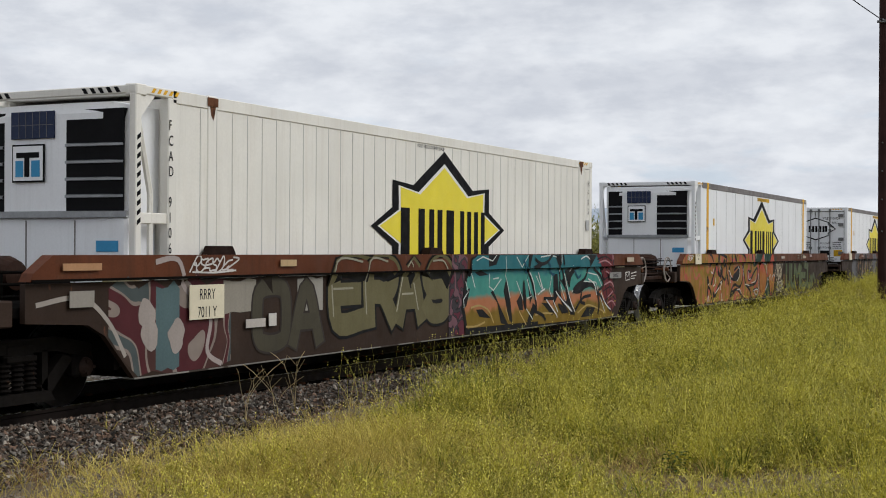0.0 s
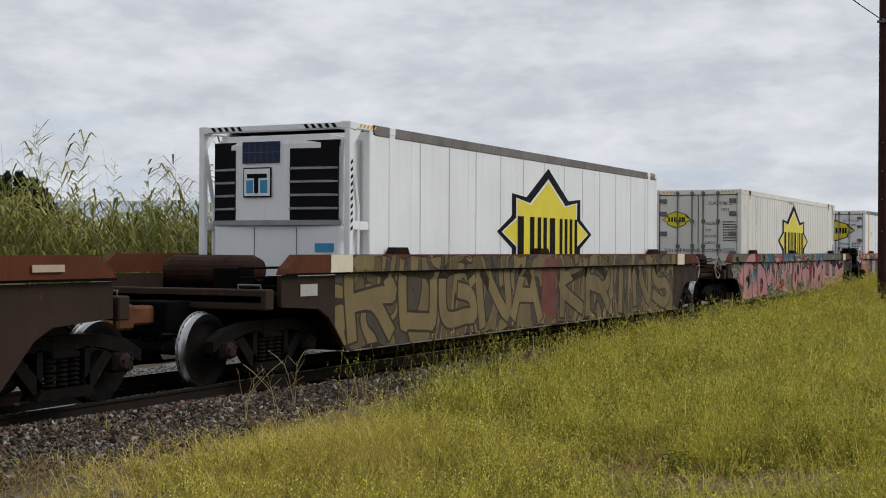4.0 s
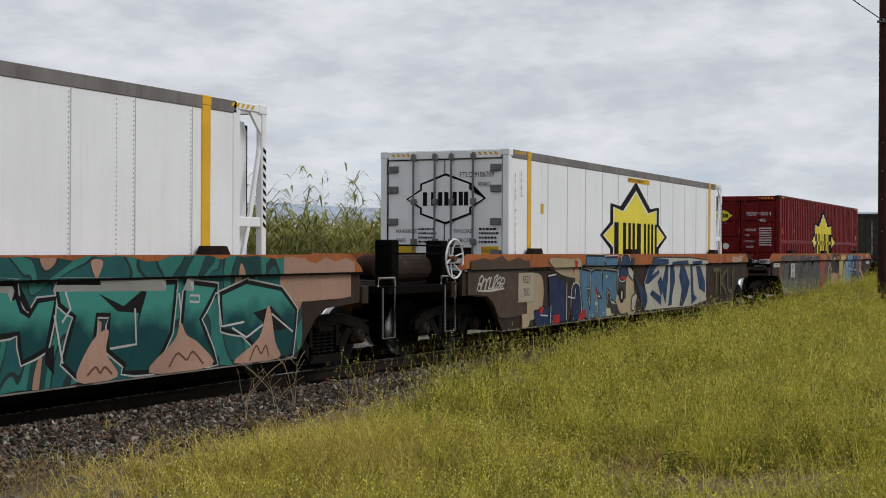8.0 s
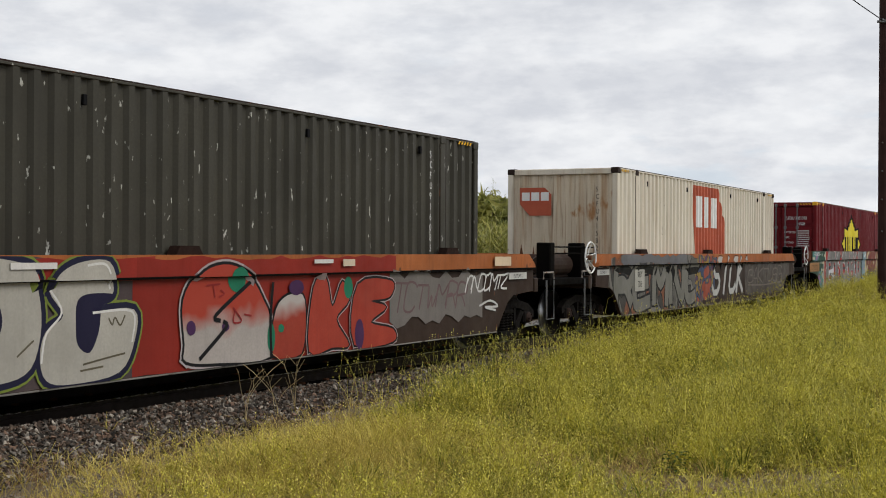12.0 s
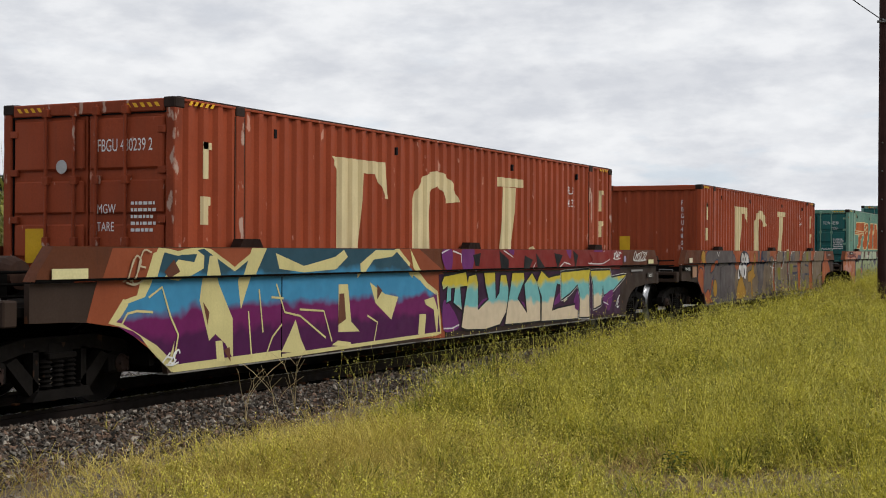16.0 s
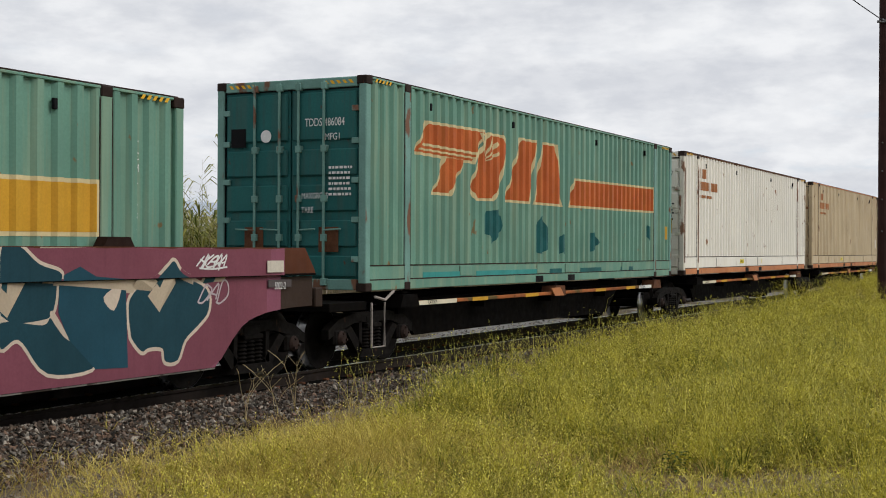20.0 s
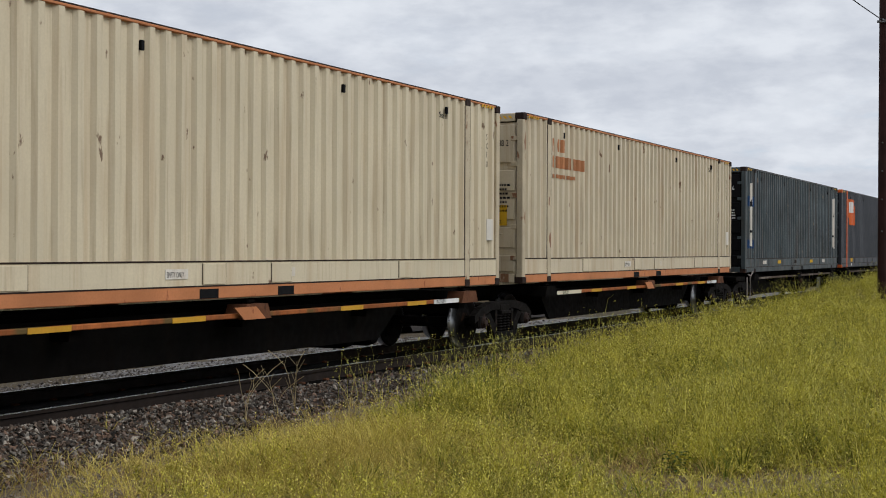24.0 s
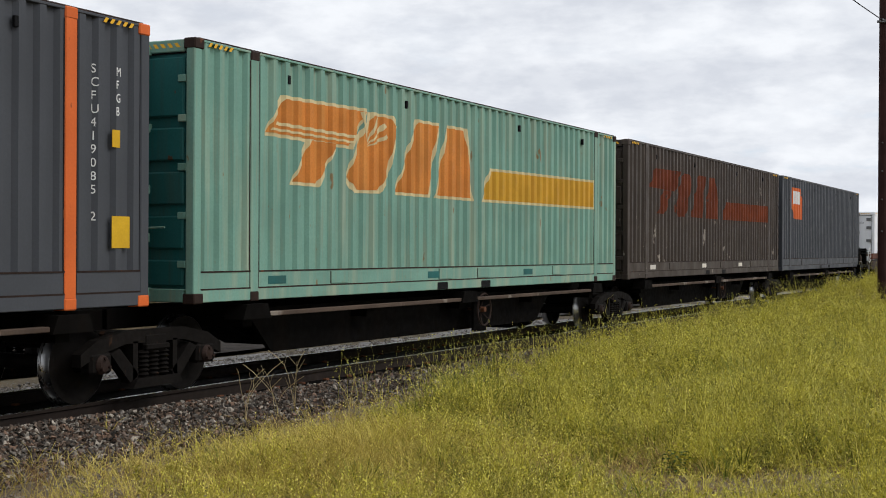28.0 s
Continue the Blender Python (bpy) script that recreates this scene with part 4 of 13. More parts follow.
def wheelset(parent, at):
    """Axle with two wheels, bright tread and end caps; it rolls."""
    if not WHEEL_MESH:
        bm = bmesh.new()
        for s in (-1, 1):
            prof = [(0.1, 0.79), (0.14, 0.785), (0.2, 0.755), (0.33, 0.745), (0.36, 0.785), (0.425, 0.785)]
            back = [(0.43, 0.69), (0.455, 0.685), (0.455, 0.655), (0.36, 0.655), (0.33, 0.7), (0.2, 0.72), (0.14, 0.62), (0.1, 0.6)]
            lathe(bm, [(r, s * y) for r, y in prof], seg=32)
            lathe(bm, [(r, s * y) for r, y in back], seg=32)
        lathe(bm, [(0.0, -0.98), (0.07, -0.98), (0.075, -0.78), (0.09, -0.6), (0.08, 0.0), (0.09, 0.6), (0.075, 0.78), (0.07, 0.98), (0.0, 0.98)], seg=14)
        me = bpy.data.meshes.new("wheelset")
        bm.to_mesh(me)
        bm.free()
        me.materials.append(M_CAST)
        me.shade_smooth()
        WHEEL_MESH["set"] = me
        bm = bmesh.new()
        for s in (-1, 1):
            lathe(bm, [(0.427, s * 0.786), (0.432, s * 0.69), (0.457, s * 0.684), (0.457, s * 0.655), (0.45, s * 0.653)], seg=40)
        me = bpy.data.meshes.new("tread")
        bm.to_mesh(me)
        bm.free()
        me.materials.append(M_RIM)
        me.shade_smooth()
        WHEEL_MESH["tread"] = me
        bm = bmesh.new()
        for s in (-1, 1):
            lathe(bm, [(0.0, s * 1.16), (0.07, s * 1.155), (0.1, s * 1.12), (0.1, s * 0.98)], seg=18)
            for k in range(3):
                an = k * math.tau / 3
                lathe(bm, [(0.0, s * 1.175), (0.018, s * 1.175), (0.018, s * 1.13)], (0.065 * math.cos(an), 0, 0.065 * math.sin(an)), seg=6)
        me = bpy.data.meshes.new("axle_cap")
        bm.to_mesh(me)
        bm.free()
        me.materials.append(M_CASTING)
        WHEEL_MESH["cap"] = me
    ob = new("wheelset", WHEEL_MESH["set"])
    ob.parent = parent
    ob.matrix_basis = Matrix.Translation(at)
    # tread and caps are part of the one rolling piece
    joined = WHEEL_MESH.get("joined")
    if joined is None:
        bm = bmesh.new()
        for i, k in enumerate(("set", "tread", "cap")):
            n0 = len(bm.faces)
            bm.from_mesh(WHEEL_MESH[k])
            bm.faces.ensure_lookup_table()
            for f in bm.faces[n0:]:
                f.material_index = i
        joined = bpy.data.meshes.new("wheelset")
        bm.to_mesh(joined)
        bm.free()
        for mt in (M_CAST, M_RIM, M_CASTING):
            joined.materials.append(mt)
        WHEEL_MESH["joined"] = joined
    ob.data = joined
    WHEELS.append((ob, at))
    return ob


def handwheel(parent, x, y, z, r=0.28, material=None):
    bm = bmesh.new()
    n = 28
    ring = [(x + r * math.cos(k * math.tau / n), y, z + r * math.sin(k * math.tau / n)) for k in range(n)]
    seg = 6
    rings = []
    for k in range(n):
        a = k * math.tau / n
        rad = Vector((math.cos(a), 0, math.sin(a)))
        rings.append([bm.verts.new(Vector((x, y, z)) + rad * (r + 0.016 * math.cos(j * math.tau / seg)) + Vector((0, 0.016 * math.sin(j * math.tau / seg), 0))) for j in range(seg)])
    for k in range(n):
        p, q = rings[k], rings[(k + 1) % n]
        for j in range(seg):
            bm.faces.new((p[j], q[j], q[(j + 1) % seg], p[(j + 1) % seg]))
    wheel = part("handwheel", bm, material or M_PALEPIPE, parent, "spoked brake handwheel")
    for k in range(6):
        a = k * math.tau / 6 + 0.3
        mid = Vector((math.cos(a) * r * 0.5, 0.05, math.sin(a) * r * 0.5))
        part("spoke", tube(bmesh.new(), [(x, y + 0.06, z), (x + mid.x, y + 0.05, z + mid.z), (x + math.cos(a) * r, y, z + math.sin(a) * r)], 0.011, 5), material or M_PALEPIPE, wheel)
    part("hub", lathe(bmesh.new(), [(0.0, -0.02), (0.045, -0.02), (0.045, 0.12), (0.02, 0.12), (0.02, 0.3), (0.0, 0.3)], (x, y, z), "y", 12), M_RUST, wheel)
    return wheel


def well_y(x, z):
    """Outer face of a well wagon's side: chord proud of the lower plate."""
    return -1.5 if z > 1.325 else -1.445


def well_wagon(label, x, kind="A", chord=None, low=None, wheels_l=False, wheels_r=False, rails_l=False):
    """A well wagon: deep side plates, top chords, end decks, couplers, brake gear and two bogies."""
    th = tagged(new("well_wagon"), label, "wagon", "wagons of the train")
    chord, low = chord or M_WELL_BROWN, low or M_WELL_LOW
    B = kind == "B"
    top = 1.655 if B else 1.57
    e = 3.66 if B else 3.16
    t0 = 3.4 if B else 2.85
    c = LP / 2
    L, R = -e, LP + e
    for s in (-1, 1):
        lo_pts = [(L, 1.3), (L, 0.93)]
        if B:
            lo_pts += [(L + 0.5, 0.92)] + [(-2.55 + 0.95 * math.sin(k * math.pi / 10), 0.3 + 0.6 * math.cos(k * math.pi / 10) * 0.98) for k in range(0, 6)]
        else:
            lo_pts += [(-2.3, 0.88), (-2.05, 0.76), (-1.6, 0.3)]
        right = [(LP - px, pz) for px, pz in lo_pts[::-1]]
        bm = prism(bmesh.new(), lo_pts + right, s * 1.445, s * 1.38)
        part("side_plate", bm, low, th)
        bm = prism(bmesh.new(), [(L, 1.32), (L + 0.05, 1.4), (-t0, top), (LP + t0, top), (R - 0.05, 1.4), (R, 1.32)], s * 1.5, s * 1.36)
        part("top_chord", bm, chord, th)
        part("chord_lip", boxes((L + 0.02, R - 0.02, s * 1.512, s * 1.44, 1.315, 1.34)), M_STEEL_DARK, th)
        part("bottom_sill", boxes((-1.6, LP + 1.6, s * 1.452, s * 1.3, 0.286, 0.304), bevel=0.003), M_SILLEDGE, th)
        # container guides on top of the chord
        for gx in (0.0, 5.4, LP) if not B else (0.0, 6.2, LP):
            bm = prism(bmesh.new(), [(gx - 0.24, top), (gx + 0.24, top), (gx + 0.17, top + 0.1), (gx - 0.17, top + 0.1)], s * 1.42, s * 1.28)
            part("container_guide", bm, M_GUIDE, th)
    if B:
        for gx in (0.6, 11.2):
            part("door_seam", boxes((gx - 0.01, gx + 0.01, -1.45, -1.4445, 0.33, 1.3)), M_STEEL_DARK, th)
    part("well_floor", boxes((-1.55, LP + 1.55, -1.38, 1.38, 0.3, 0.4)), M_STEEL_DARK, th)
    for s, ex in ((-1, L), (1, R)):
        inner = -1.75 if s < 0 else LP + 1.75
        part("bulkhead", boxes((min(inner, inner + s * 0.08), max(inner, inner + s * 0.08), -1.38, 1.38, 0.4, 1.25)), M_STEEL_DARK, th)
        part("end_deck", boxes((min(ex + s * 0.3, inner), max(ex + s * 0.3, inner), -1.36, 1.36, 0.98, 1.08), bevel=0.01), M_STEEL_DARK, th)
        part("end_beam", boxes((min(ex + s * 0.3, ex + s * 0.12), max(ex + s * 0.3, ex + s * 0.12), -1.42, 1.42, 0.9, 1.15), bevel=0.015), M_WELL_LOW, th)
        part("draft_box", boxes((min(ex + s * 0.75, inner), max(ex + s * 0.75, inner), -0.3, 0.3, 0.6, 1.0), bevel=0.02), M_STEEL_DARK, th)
        tip = (c - 21.36 / 2 + 0.02) if s < 0 else (c + 21.36 / 2 - 0.02)
        part("coupler", boxes((min(ex + s * 0.7, tip), max(ex + s * 0.7, tip), -0.11, 0.11, 0.72, 0.95), (min(tip, tip - s * 0.3), max(tip, tip - s * 0.3), -0.2, 0.2, 0.68, 0.98), bevel=0.03), M_RUST, th)
        bm = tube(bmesh.new(), [(ex + s * 0.3, -0.5, 0.85), (ex + s * 0.7, -0.5, 0.6), (ex + s * 1.0, -0.42, 0.62)], 0.025, 6)
        part("brake_hose", bm, M_BLACK, th)
        for yy in (-1.3, 1.3):
            bm = tube(bmesh.new(), [(ex + s * 0.22, yy, 1.1), (ex + s * 0.24, yy, 1.2), (ex + s * 0.24, yy * 0.75, 1.2), (ex + s * 0.22, yy * 0.75, 1.1)], 0.014, 6)
            part("grab_iron", bm, M_LAMPGREY, th)
        bogie(th, -2.85 if s < 0 else LP + 2.85)
    # reservoir and pipes on the left deck
    part("air_reservoir", lathe(bmesh.new(), [(0.0, -0.75), (0.15, -0.72), (0.2, -0.6), (0.2, 0.6), (0.15, 0.72), (0.0, 0.75)], (L + 0.75, 0.1, 1.36), "y", 18), M_RESERVOIR, th, "brown air reservoir on the end deck")
    part("valve_box", boxes((L + 0.1, L + 0.45, -0.75, -0.35, 1.08, 1.4), bevel=0.02), M_STEEL_DARK, th)
    for zz in (1.16, 1.28, 1.4):
        part("brake_pipe", tube(bmesh.new(), [(L - 0.1, -0.9, zz), (L + 1.2, -0.9, zz)], 0.018, 6), M_STEEL_DARK, th)
    for on, x0, x1 in ((wheels_l, L - 1.45, L + 0.1), (wheels_r, R - 0.1, R + 1.45)):
        for zz, yy in ((1.12, -1.0), (1.2, -0.95), (1.27, -1.02), (1.36, -0.9), (1.45, -0.98)) if on else ():
            part("brake_pipe", tube(bmesh.new(), [(x0, yy, zz), ((x0 + x1) / 2, yy - 0.02, zz - 0.015), (x1, yy, zz)], 0.015, 6), M_RESERVOIR, th)
        if on:
            part("deck_beam", boxes((x0, x1, -1.12, -0.98, 0.98, 1.06), bevel=0.01), M_RESERVOIR, th)
    if wheels_l:
        handwheel(th, L - 0.5, -1.3, 1.21)
    if wheels_r:
        handwheel(th, R + 0.52, -1.3, 1.21)
    if rails_l:
        # long end platform with reservoirs, hand rails, a tall handwheel and shunter's steps
        part("end_platform", boxes((L - 2.3, L + 0.1, -1.4, 1.4, 1.0, 1.12), bevel=0.01), M_STEEL_DARK, th)
        part("main_reservoir", lathe(bmesh.new(), [(0.0, 0.0), (0.16, 0.03), (0.21, 0.15), (0.21, 1.25), (0.16, 1.37), (0.0, 1.4)], (L - 1.75, -0.95, 1.36), "x", 18), M_WELL_LOW, th, "olive brown air reservoir")
        for gx in (L - 1.9, L - 0.3):
            part("rail_post", boxes((gx - 0.13, gx + 0.1, -1.3, -1.02, 1.1, 1.78), bevel=0.02), M_STEEL_DARK, th)
        for zz in (1.58, 1.7):
            part("hand_rail", tube(bmesh.new(), [(L - 1.9, -1.3, zz), (L + 0.3, -1.3, zz)], 0.016, 6), M_STEEL_DARK, th)
        handwheel(th, L - 0.22, -1.42, 1.5, 0.3, M_TEXTW)
        for gx in (L - 2.15, L - 0.2):
            part("shunter_step", tube(bmesh.new(), [(gx, -1.42, 1.1), (gx, -1.42, 0.4), (gx - 0.35, -1.42, 0.4), (gx - 0.35, -1.42, 1.1)], 0.016, 6), M_LAMPGREY, th)
            part("grab_iron", tube(bmesh.new(), [(gx - 0.45, -1.4, 1.12), (gx - 0.43, -1.4, 1.24), (gx + 0.02, -1.4, 1.24), (gx + 0.05, -1.4, 1.12)], 0.016, 6), M_PALEPIPE, th)
    th.matrix_basis = pose(x, TRACK, 0)
    TRAIN.append((th, x, 0))
    return th


def flat_wagon(label, x, left_end=False, right_end=False, kind="A"):
    """One platform of a skeleton wagon: a deep spine, side sills, outriggers and shared bogies."""
    th = tagged(new("skeleton_wagon"), label, "wagon", "wagons of the train")
    mid = -1.66
    end = LP + 1.66
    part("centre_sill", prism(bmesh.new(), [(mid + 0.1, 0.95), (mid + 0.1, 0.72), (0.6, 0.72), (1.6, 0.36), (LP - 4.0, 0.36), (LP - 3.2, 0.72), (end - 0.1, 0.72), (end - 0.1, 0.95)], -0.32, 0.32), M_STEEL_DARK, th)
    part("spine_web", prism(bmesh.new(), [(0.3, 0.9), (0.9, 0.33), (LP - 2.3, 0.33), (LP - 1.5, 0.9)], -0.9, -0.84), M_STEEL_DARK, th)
    for s in (-1, 1):
        part("side_sill", boxes((0.2, LP - 0.3, s * 1.27, s * 1.17, 0.82, 0.875), bevel=0.008), M_SILL if kind == "A" else M_SILLB, th, "thin painted side sill")
        for k, gx in enumerate((0.0, 6.0, LP)):
            bm = prism(bmesh.new(), [(gx - 0.3, 0.8), (gx + 0.3, 0.8), (gx + 0.22, 0.98), (gx - 0.22, 0.98)], s * 1.3, s * 1.02)
            part("outrigger", bm, M_RUST if kind == "A" and gx else M_STEEL_DARK, th)
            part("twistlock", boxes((gx - 0.08, gx + 0.08, s * 1.22, s * 1.1, 0.98, 1.035), bevel=0.02), M_STEEL_DARK, th)
    for gx in (0.0, 3.0, 6.0, 9.0, LP):
        part("cross_member", boxes((gx - 0.1, gx + 0.1, -1.15, 1.15, 0.7, 0.82)), M_STEEL_DARK, th)
    if kind == "A":
        for x0, x1, mt in ((0.3, 1.6, M_SIGN), (10.75, 11.6, M_TEXTW)):
            part("platform_plate", boxes((x0, x1, -1.285, -1.272, 0.815, 0.88)), mt, th)
            text_mesh("PLATFORM", 0.085, M_TEXT, th, side_m((x0 + x1) / 2 - 0.36, 0.823, -1.289), "plate_lettering")
        for gx in (2.2, 4.4, 8.0, 9.9):
            part("sill_stripe", boxes((gx, gx + 0.6, -1.275, -1.271, 0.818, 0.877)), M_TOLLY, th)
        part("sign_board", prism(bmesh.new(), [(5.5, 0.95), (5.95, 0.95), (6.15, 0.8), (5.7, 0.8)], -1.32, -1.3), M_SALMON, th)
    # brake gear below
    part("brake_cylinder", lathe(bmesh.new(), [(0.0, 0), (0.17, 0), (0.17, 0.5), (0.1, 0.6), (0.0, 0.6)], (8.6, -0.55, 0.5), "x", 14), M_STEEL_DARK, th)
    for gx in (9.2, 9.9):
        part("air_reservoir", lathe(bmesh.new(), [(0.0, -0.55), (0.15, -0.52), (0.19, -0.4), (0.19, 0.4), (0.15, 0.52), (0.0, 0.55)], (gx, -0.2, 0.4), "y", 16), M_STEEL_DARK, th)
    bogie(th, mid if not left_end else -0.75)
    if left_end:
        part("end_platform", boxes((-2.2, -1.2, -1.25, 1.25, 0.8, 0.92), bevel=0.01), M_STEEL_DARK, th)
        part("coupler", boxes((-2.9, -1.2, -0.11, 0.11, 0.68, 0.92), (-2.95, -2.6, -0.2, 0.2, 0.64, 0.96), bevel=0.03), M_RUST, th)
        bm = tube(bmesh.new(), [(-1.15, -1.3, 0.9), (-1.15, -1.3, 0.28), (-0.78, -1.3, 0.28), (-0.78, -1.3, 0.9)], 0.018, 6)
        part("shunter_step", bm, M_PALEPIPE, th)
        bm = tube(bmesh.new(), [(-1.1, -1.32, 0.98), (-0.8, -1.32, 0.93), (-0.55, -1.32, 1.05)], 0.02, 6)
        part("grab_iron", bm, M_PALEPIPE, th)
    if right_end:
        bogie(th, LP + 0.75)
        part("coupler", boxes((LP + 1.2, LP + 2.9, -0.11, 0.11, 0.68, 0.92), (LP + 2.6, LP + 2.95, -0.2, 0.2, 0.64, 0.96), bevel=0.03), M_RUST, th)
    if kind == "B":
        handwheel(th, 6.7, -1.22, 0.66, 0.26, M_CASTING)
        part("handwheel_bracket", boxes((6.45, 6.95, -1.15, -1.1, 0.3, 0.95), bevel=0.01), M_STEEL_DARK, th)
    th.matrix_basis = pose(x, TRACK, 0)
    TRAIN.append((th, x, 0))
    return th

# ---- the train, in running order ----
ZW, ZF = 0.48, 1.05     # container floors on well wagons and on skeleton wagons
WELLS, BOXES = {}, {}


def well(i, x, label, **kw):
    WELLS[i] = well_wagon(label, x, **kw)


def cont(i, label, x, **kw):
    BOXES[i] = container(label, x, **kw)


WELLS_AT = {1: 12.616, 2: 33.833, 3: 55.264, 4: 76.65, 5: 98.036, 6: 119.348, 7: 140.845, 8: 162.298, 9: 183.602, 10: 205.101, 11: 226.367, 12: 247.752,
            13: 269.062, 14: 290.505}
well(1, WELLS_AT[1], "brown well wagon with teal and gold spray-painted letters", wheels_r=True)
well(2, WELLS_AT[2], "brown well wagon with orange and green spray-painted letters", wheels_l=True)
well(3, WELLS_AT[3], "brown well wagon with silver and turquoise spray-painted letters")
well(4, WELLS_AT[4], "brown well wagon with faded gold spray-painted letters", wheels_r=True)
well(5, WELLS_AT[5], "brown well wagon covered with pink spray-painted figures", wheels_l=True)
well(6, WELLS_AT[6], "orange well wagon with lilac and teal spray-painted letters", chord=M_WELL_ORANGE, rails_l=True)
well(7, WELLS_AT[7], "orange-topped well wagon with blue and white spray-painted letters", chord=M_WELL_ORANGE, rails_l=True)
well(8, WELLS_AT[8], "orange-topped well wagon with silver, pink and blue painted letters", chord=M_WELL_ORANGE)
well(9, WELLS_AT[9], "orange-topped well wagon with cream and red painted letters", chord=M_WELL_ORANGE)
well(10, WELLS_AT[10], "orange-topped well wagon with grey spray-painted letters", chord=M_WELL_ORANGE, rails_l=True)
well(11, WELLS_AT[11], "dark well wagon with large silver block letters", kind="B", rails_l=True)
well(12, WELLS_AT[12], "dark well wagon with blue and purple painted letters", kind="B")
well(13, WELLS_AT[13], "brown well wagon with tan and orange painted letters", kind="B")
well(14, WELLS_AT[14], "pink and orange well wagon with lime and teal letters", kind="B")
FLATS_AT = {15: 309.089, 16: 324.609, 17: 340.246, 18: 355.716, 19: 371.208, 20: 387.221, 21: 402.496, 22: 417.676, 23: 432.95, 24: 448.0}
for i, x in FLATS_AT.items():
    WELLS[i] = flat_wagon("black skeleton wagon with orange and olive striped sills" if i < 20 else "black skeleton wagon with rusty grey side sills", x, i in (15, 20), i in (19, 24), "A" if i < 20 else "B")
well(25, 466.3, "brown well wagon with faded paint", rails_l=True)

HW = 2.9
cont(1, "white ribbed refrigerated container with a yellow emblem", 12.616, z0=ZW, H=HW, o=1.2, skin=M_WHITE_OLD, side="flat", left="reefer", right="wall", o_left=1.35, o_right=0.62)
cont(2, "white riveted refrigerated container with yellow posts", 33.833, z0=ZW, H=HW, o=1.15, skin=M_WHITE, side="flat", left="reefer", right="wall", post=M_YELLOW_POST, top=M_GREYRAIL, o_left=1.2, o_right=0.55)
cont(3, "white refrigerated container with yellow posts and plain doors", 55.264, z0=ZW, H=HW, o=0.95, skin=M_WHITE, side="flat", left="flatdoor", right="frame", post=M_YELLOW_POST, top=M_GREYRAIL, o_left=0.95, o_right=1.22)
cont(4, "white refrigerated container with a grey roof rail", 76.65, z0=ZW, H=HW, o=1.15, skin=M_WHITE, side="flat", left="reefer", right="wall", top=M_GREYRAIL, o_left=1.2, o_right=0.6)
cont(5, "white ribbed refrigerated container with a small yellow door emblem", 98.036, z0=ZW, H=HW, o=0.95, skin=M_WHITE_OLD, side="flat", left="flatdoor", right="frame", o_left=0.96, o_right=1.25)
cont(6, "white refrigerated container with yellow posts and a yellow door emblem", 119.348, z0=ZW, H=HW, o=0.9, skin=M_WHITE, side="flat", left="flatdoor", right="frame", post=M_YELLOW_POST, top=M_GREYRAIL, o_left=0.91, o_right=1.22)
cont(7, "white refrigerated container with yellow posts and a white door emblem", 140.845, z0=ZW, H=HW, o=0.9, skin=M_WHITE, side="flat", left="flatdoor", right="frame", post=M_YELLOW_POST, top=M_GREYRAIL, o_left=0.92, o_right=1.22)
cont(8, "red corrugated container with a yellow emblem", 162.298, z0=ZW, H=HW, o=1.24, skin=M_RED, belt=1.46)
cont(9, "dark olive-grey corrugated container with flaked paint", 183.602, z0=ZW, H=HW, o=1.28, skin=M_SCFDARK, left="corr")
cont(10, "cream corrugated container with a rust-stained end", 205.101, z0=ZW, H=HW, o=1.3, skin=M_CREAM_C, left="corr", door_skin=M_CREAMEND)
cont(11, "maroon corrugated container with yellow castings", 226.367, z0=ZW, H=HW, o=1.24, skin=M_MAROON, casting=M_YELLOW_POST, bar_mat=M_LAMPGREY)
cont(12, "terracotta corrugated container with big cream shapes", 247.752, z0=ZW - 0.07, H=HW, o=1.25, skin=M_FCL, post=M_FCLPOST, casting=M_CASTING)
cont(13, "terracotta corrugated container with a blank corrugated end", 269.062, z0=ZW - 0.07, H=HW, o=1.29, skin=M_FCL, left="corr")
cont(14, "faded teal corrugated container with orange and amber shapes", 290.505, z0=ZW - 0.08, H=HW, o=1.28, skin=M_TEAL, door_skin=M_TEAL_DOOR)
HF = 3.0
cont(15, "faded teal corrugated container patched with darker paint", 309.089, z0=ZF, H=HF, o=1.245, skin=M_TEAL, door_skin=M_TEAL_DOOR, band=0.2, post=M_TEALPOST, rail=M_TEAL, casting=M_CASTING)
for i, sk, lab in ((16, M_IVORY, "ivory corrugated container with an orange bottom rail"), (17, M_CREAM_B, "tan corrugated container with an orange bottom rail"),
                   (18, M_CREAM_D, "cream corrugated container with ghosted lettering"), (19, M_CREAM, "cream corrugated container with rusty posts")):
    cont(i, lab, FLATS_AT[i], z0=ZF, H=HF, o=1.26, skin=sk, low_mat=M_SALMON, band=0.28, top=M_RUST if i == 16 else M_SALMON, post={16: M_IVORYPOST, 17: M_TANPOST, 18: M_CREAMPOST, 19: M_CREAMPOST}[i], casting=M_CASTING)
cont(20, "blue-grey corrugated container with white end stripes", FLATS_AT[20], z0=ZF - 0.03, H=HF, o=1.18, skin=M_BLUEGREY, door_skin=M_BLACK, band=0.24)
cont(21, "charcoal corrugated container with orange posts", FLATS_AT[21], z0=ZF - 0.03, H=HF, o=1.21, skin=M_CHAR, post=M_ORANGE, band=0.22, door_skin=M_BLACK, rail=M_CHAR)
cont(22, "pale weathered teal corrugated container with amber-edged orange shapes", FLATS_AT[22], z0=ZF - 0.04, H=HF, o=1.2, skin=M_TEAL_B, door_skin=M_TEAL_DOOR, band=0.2)
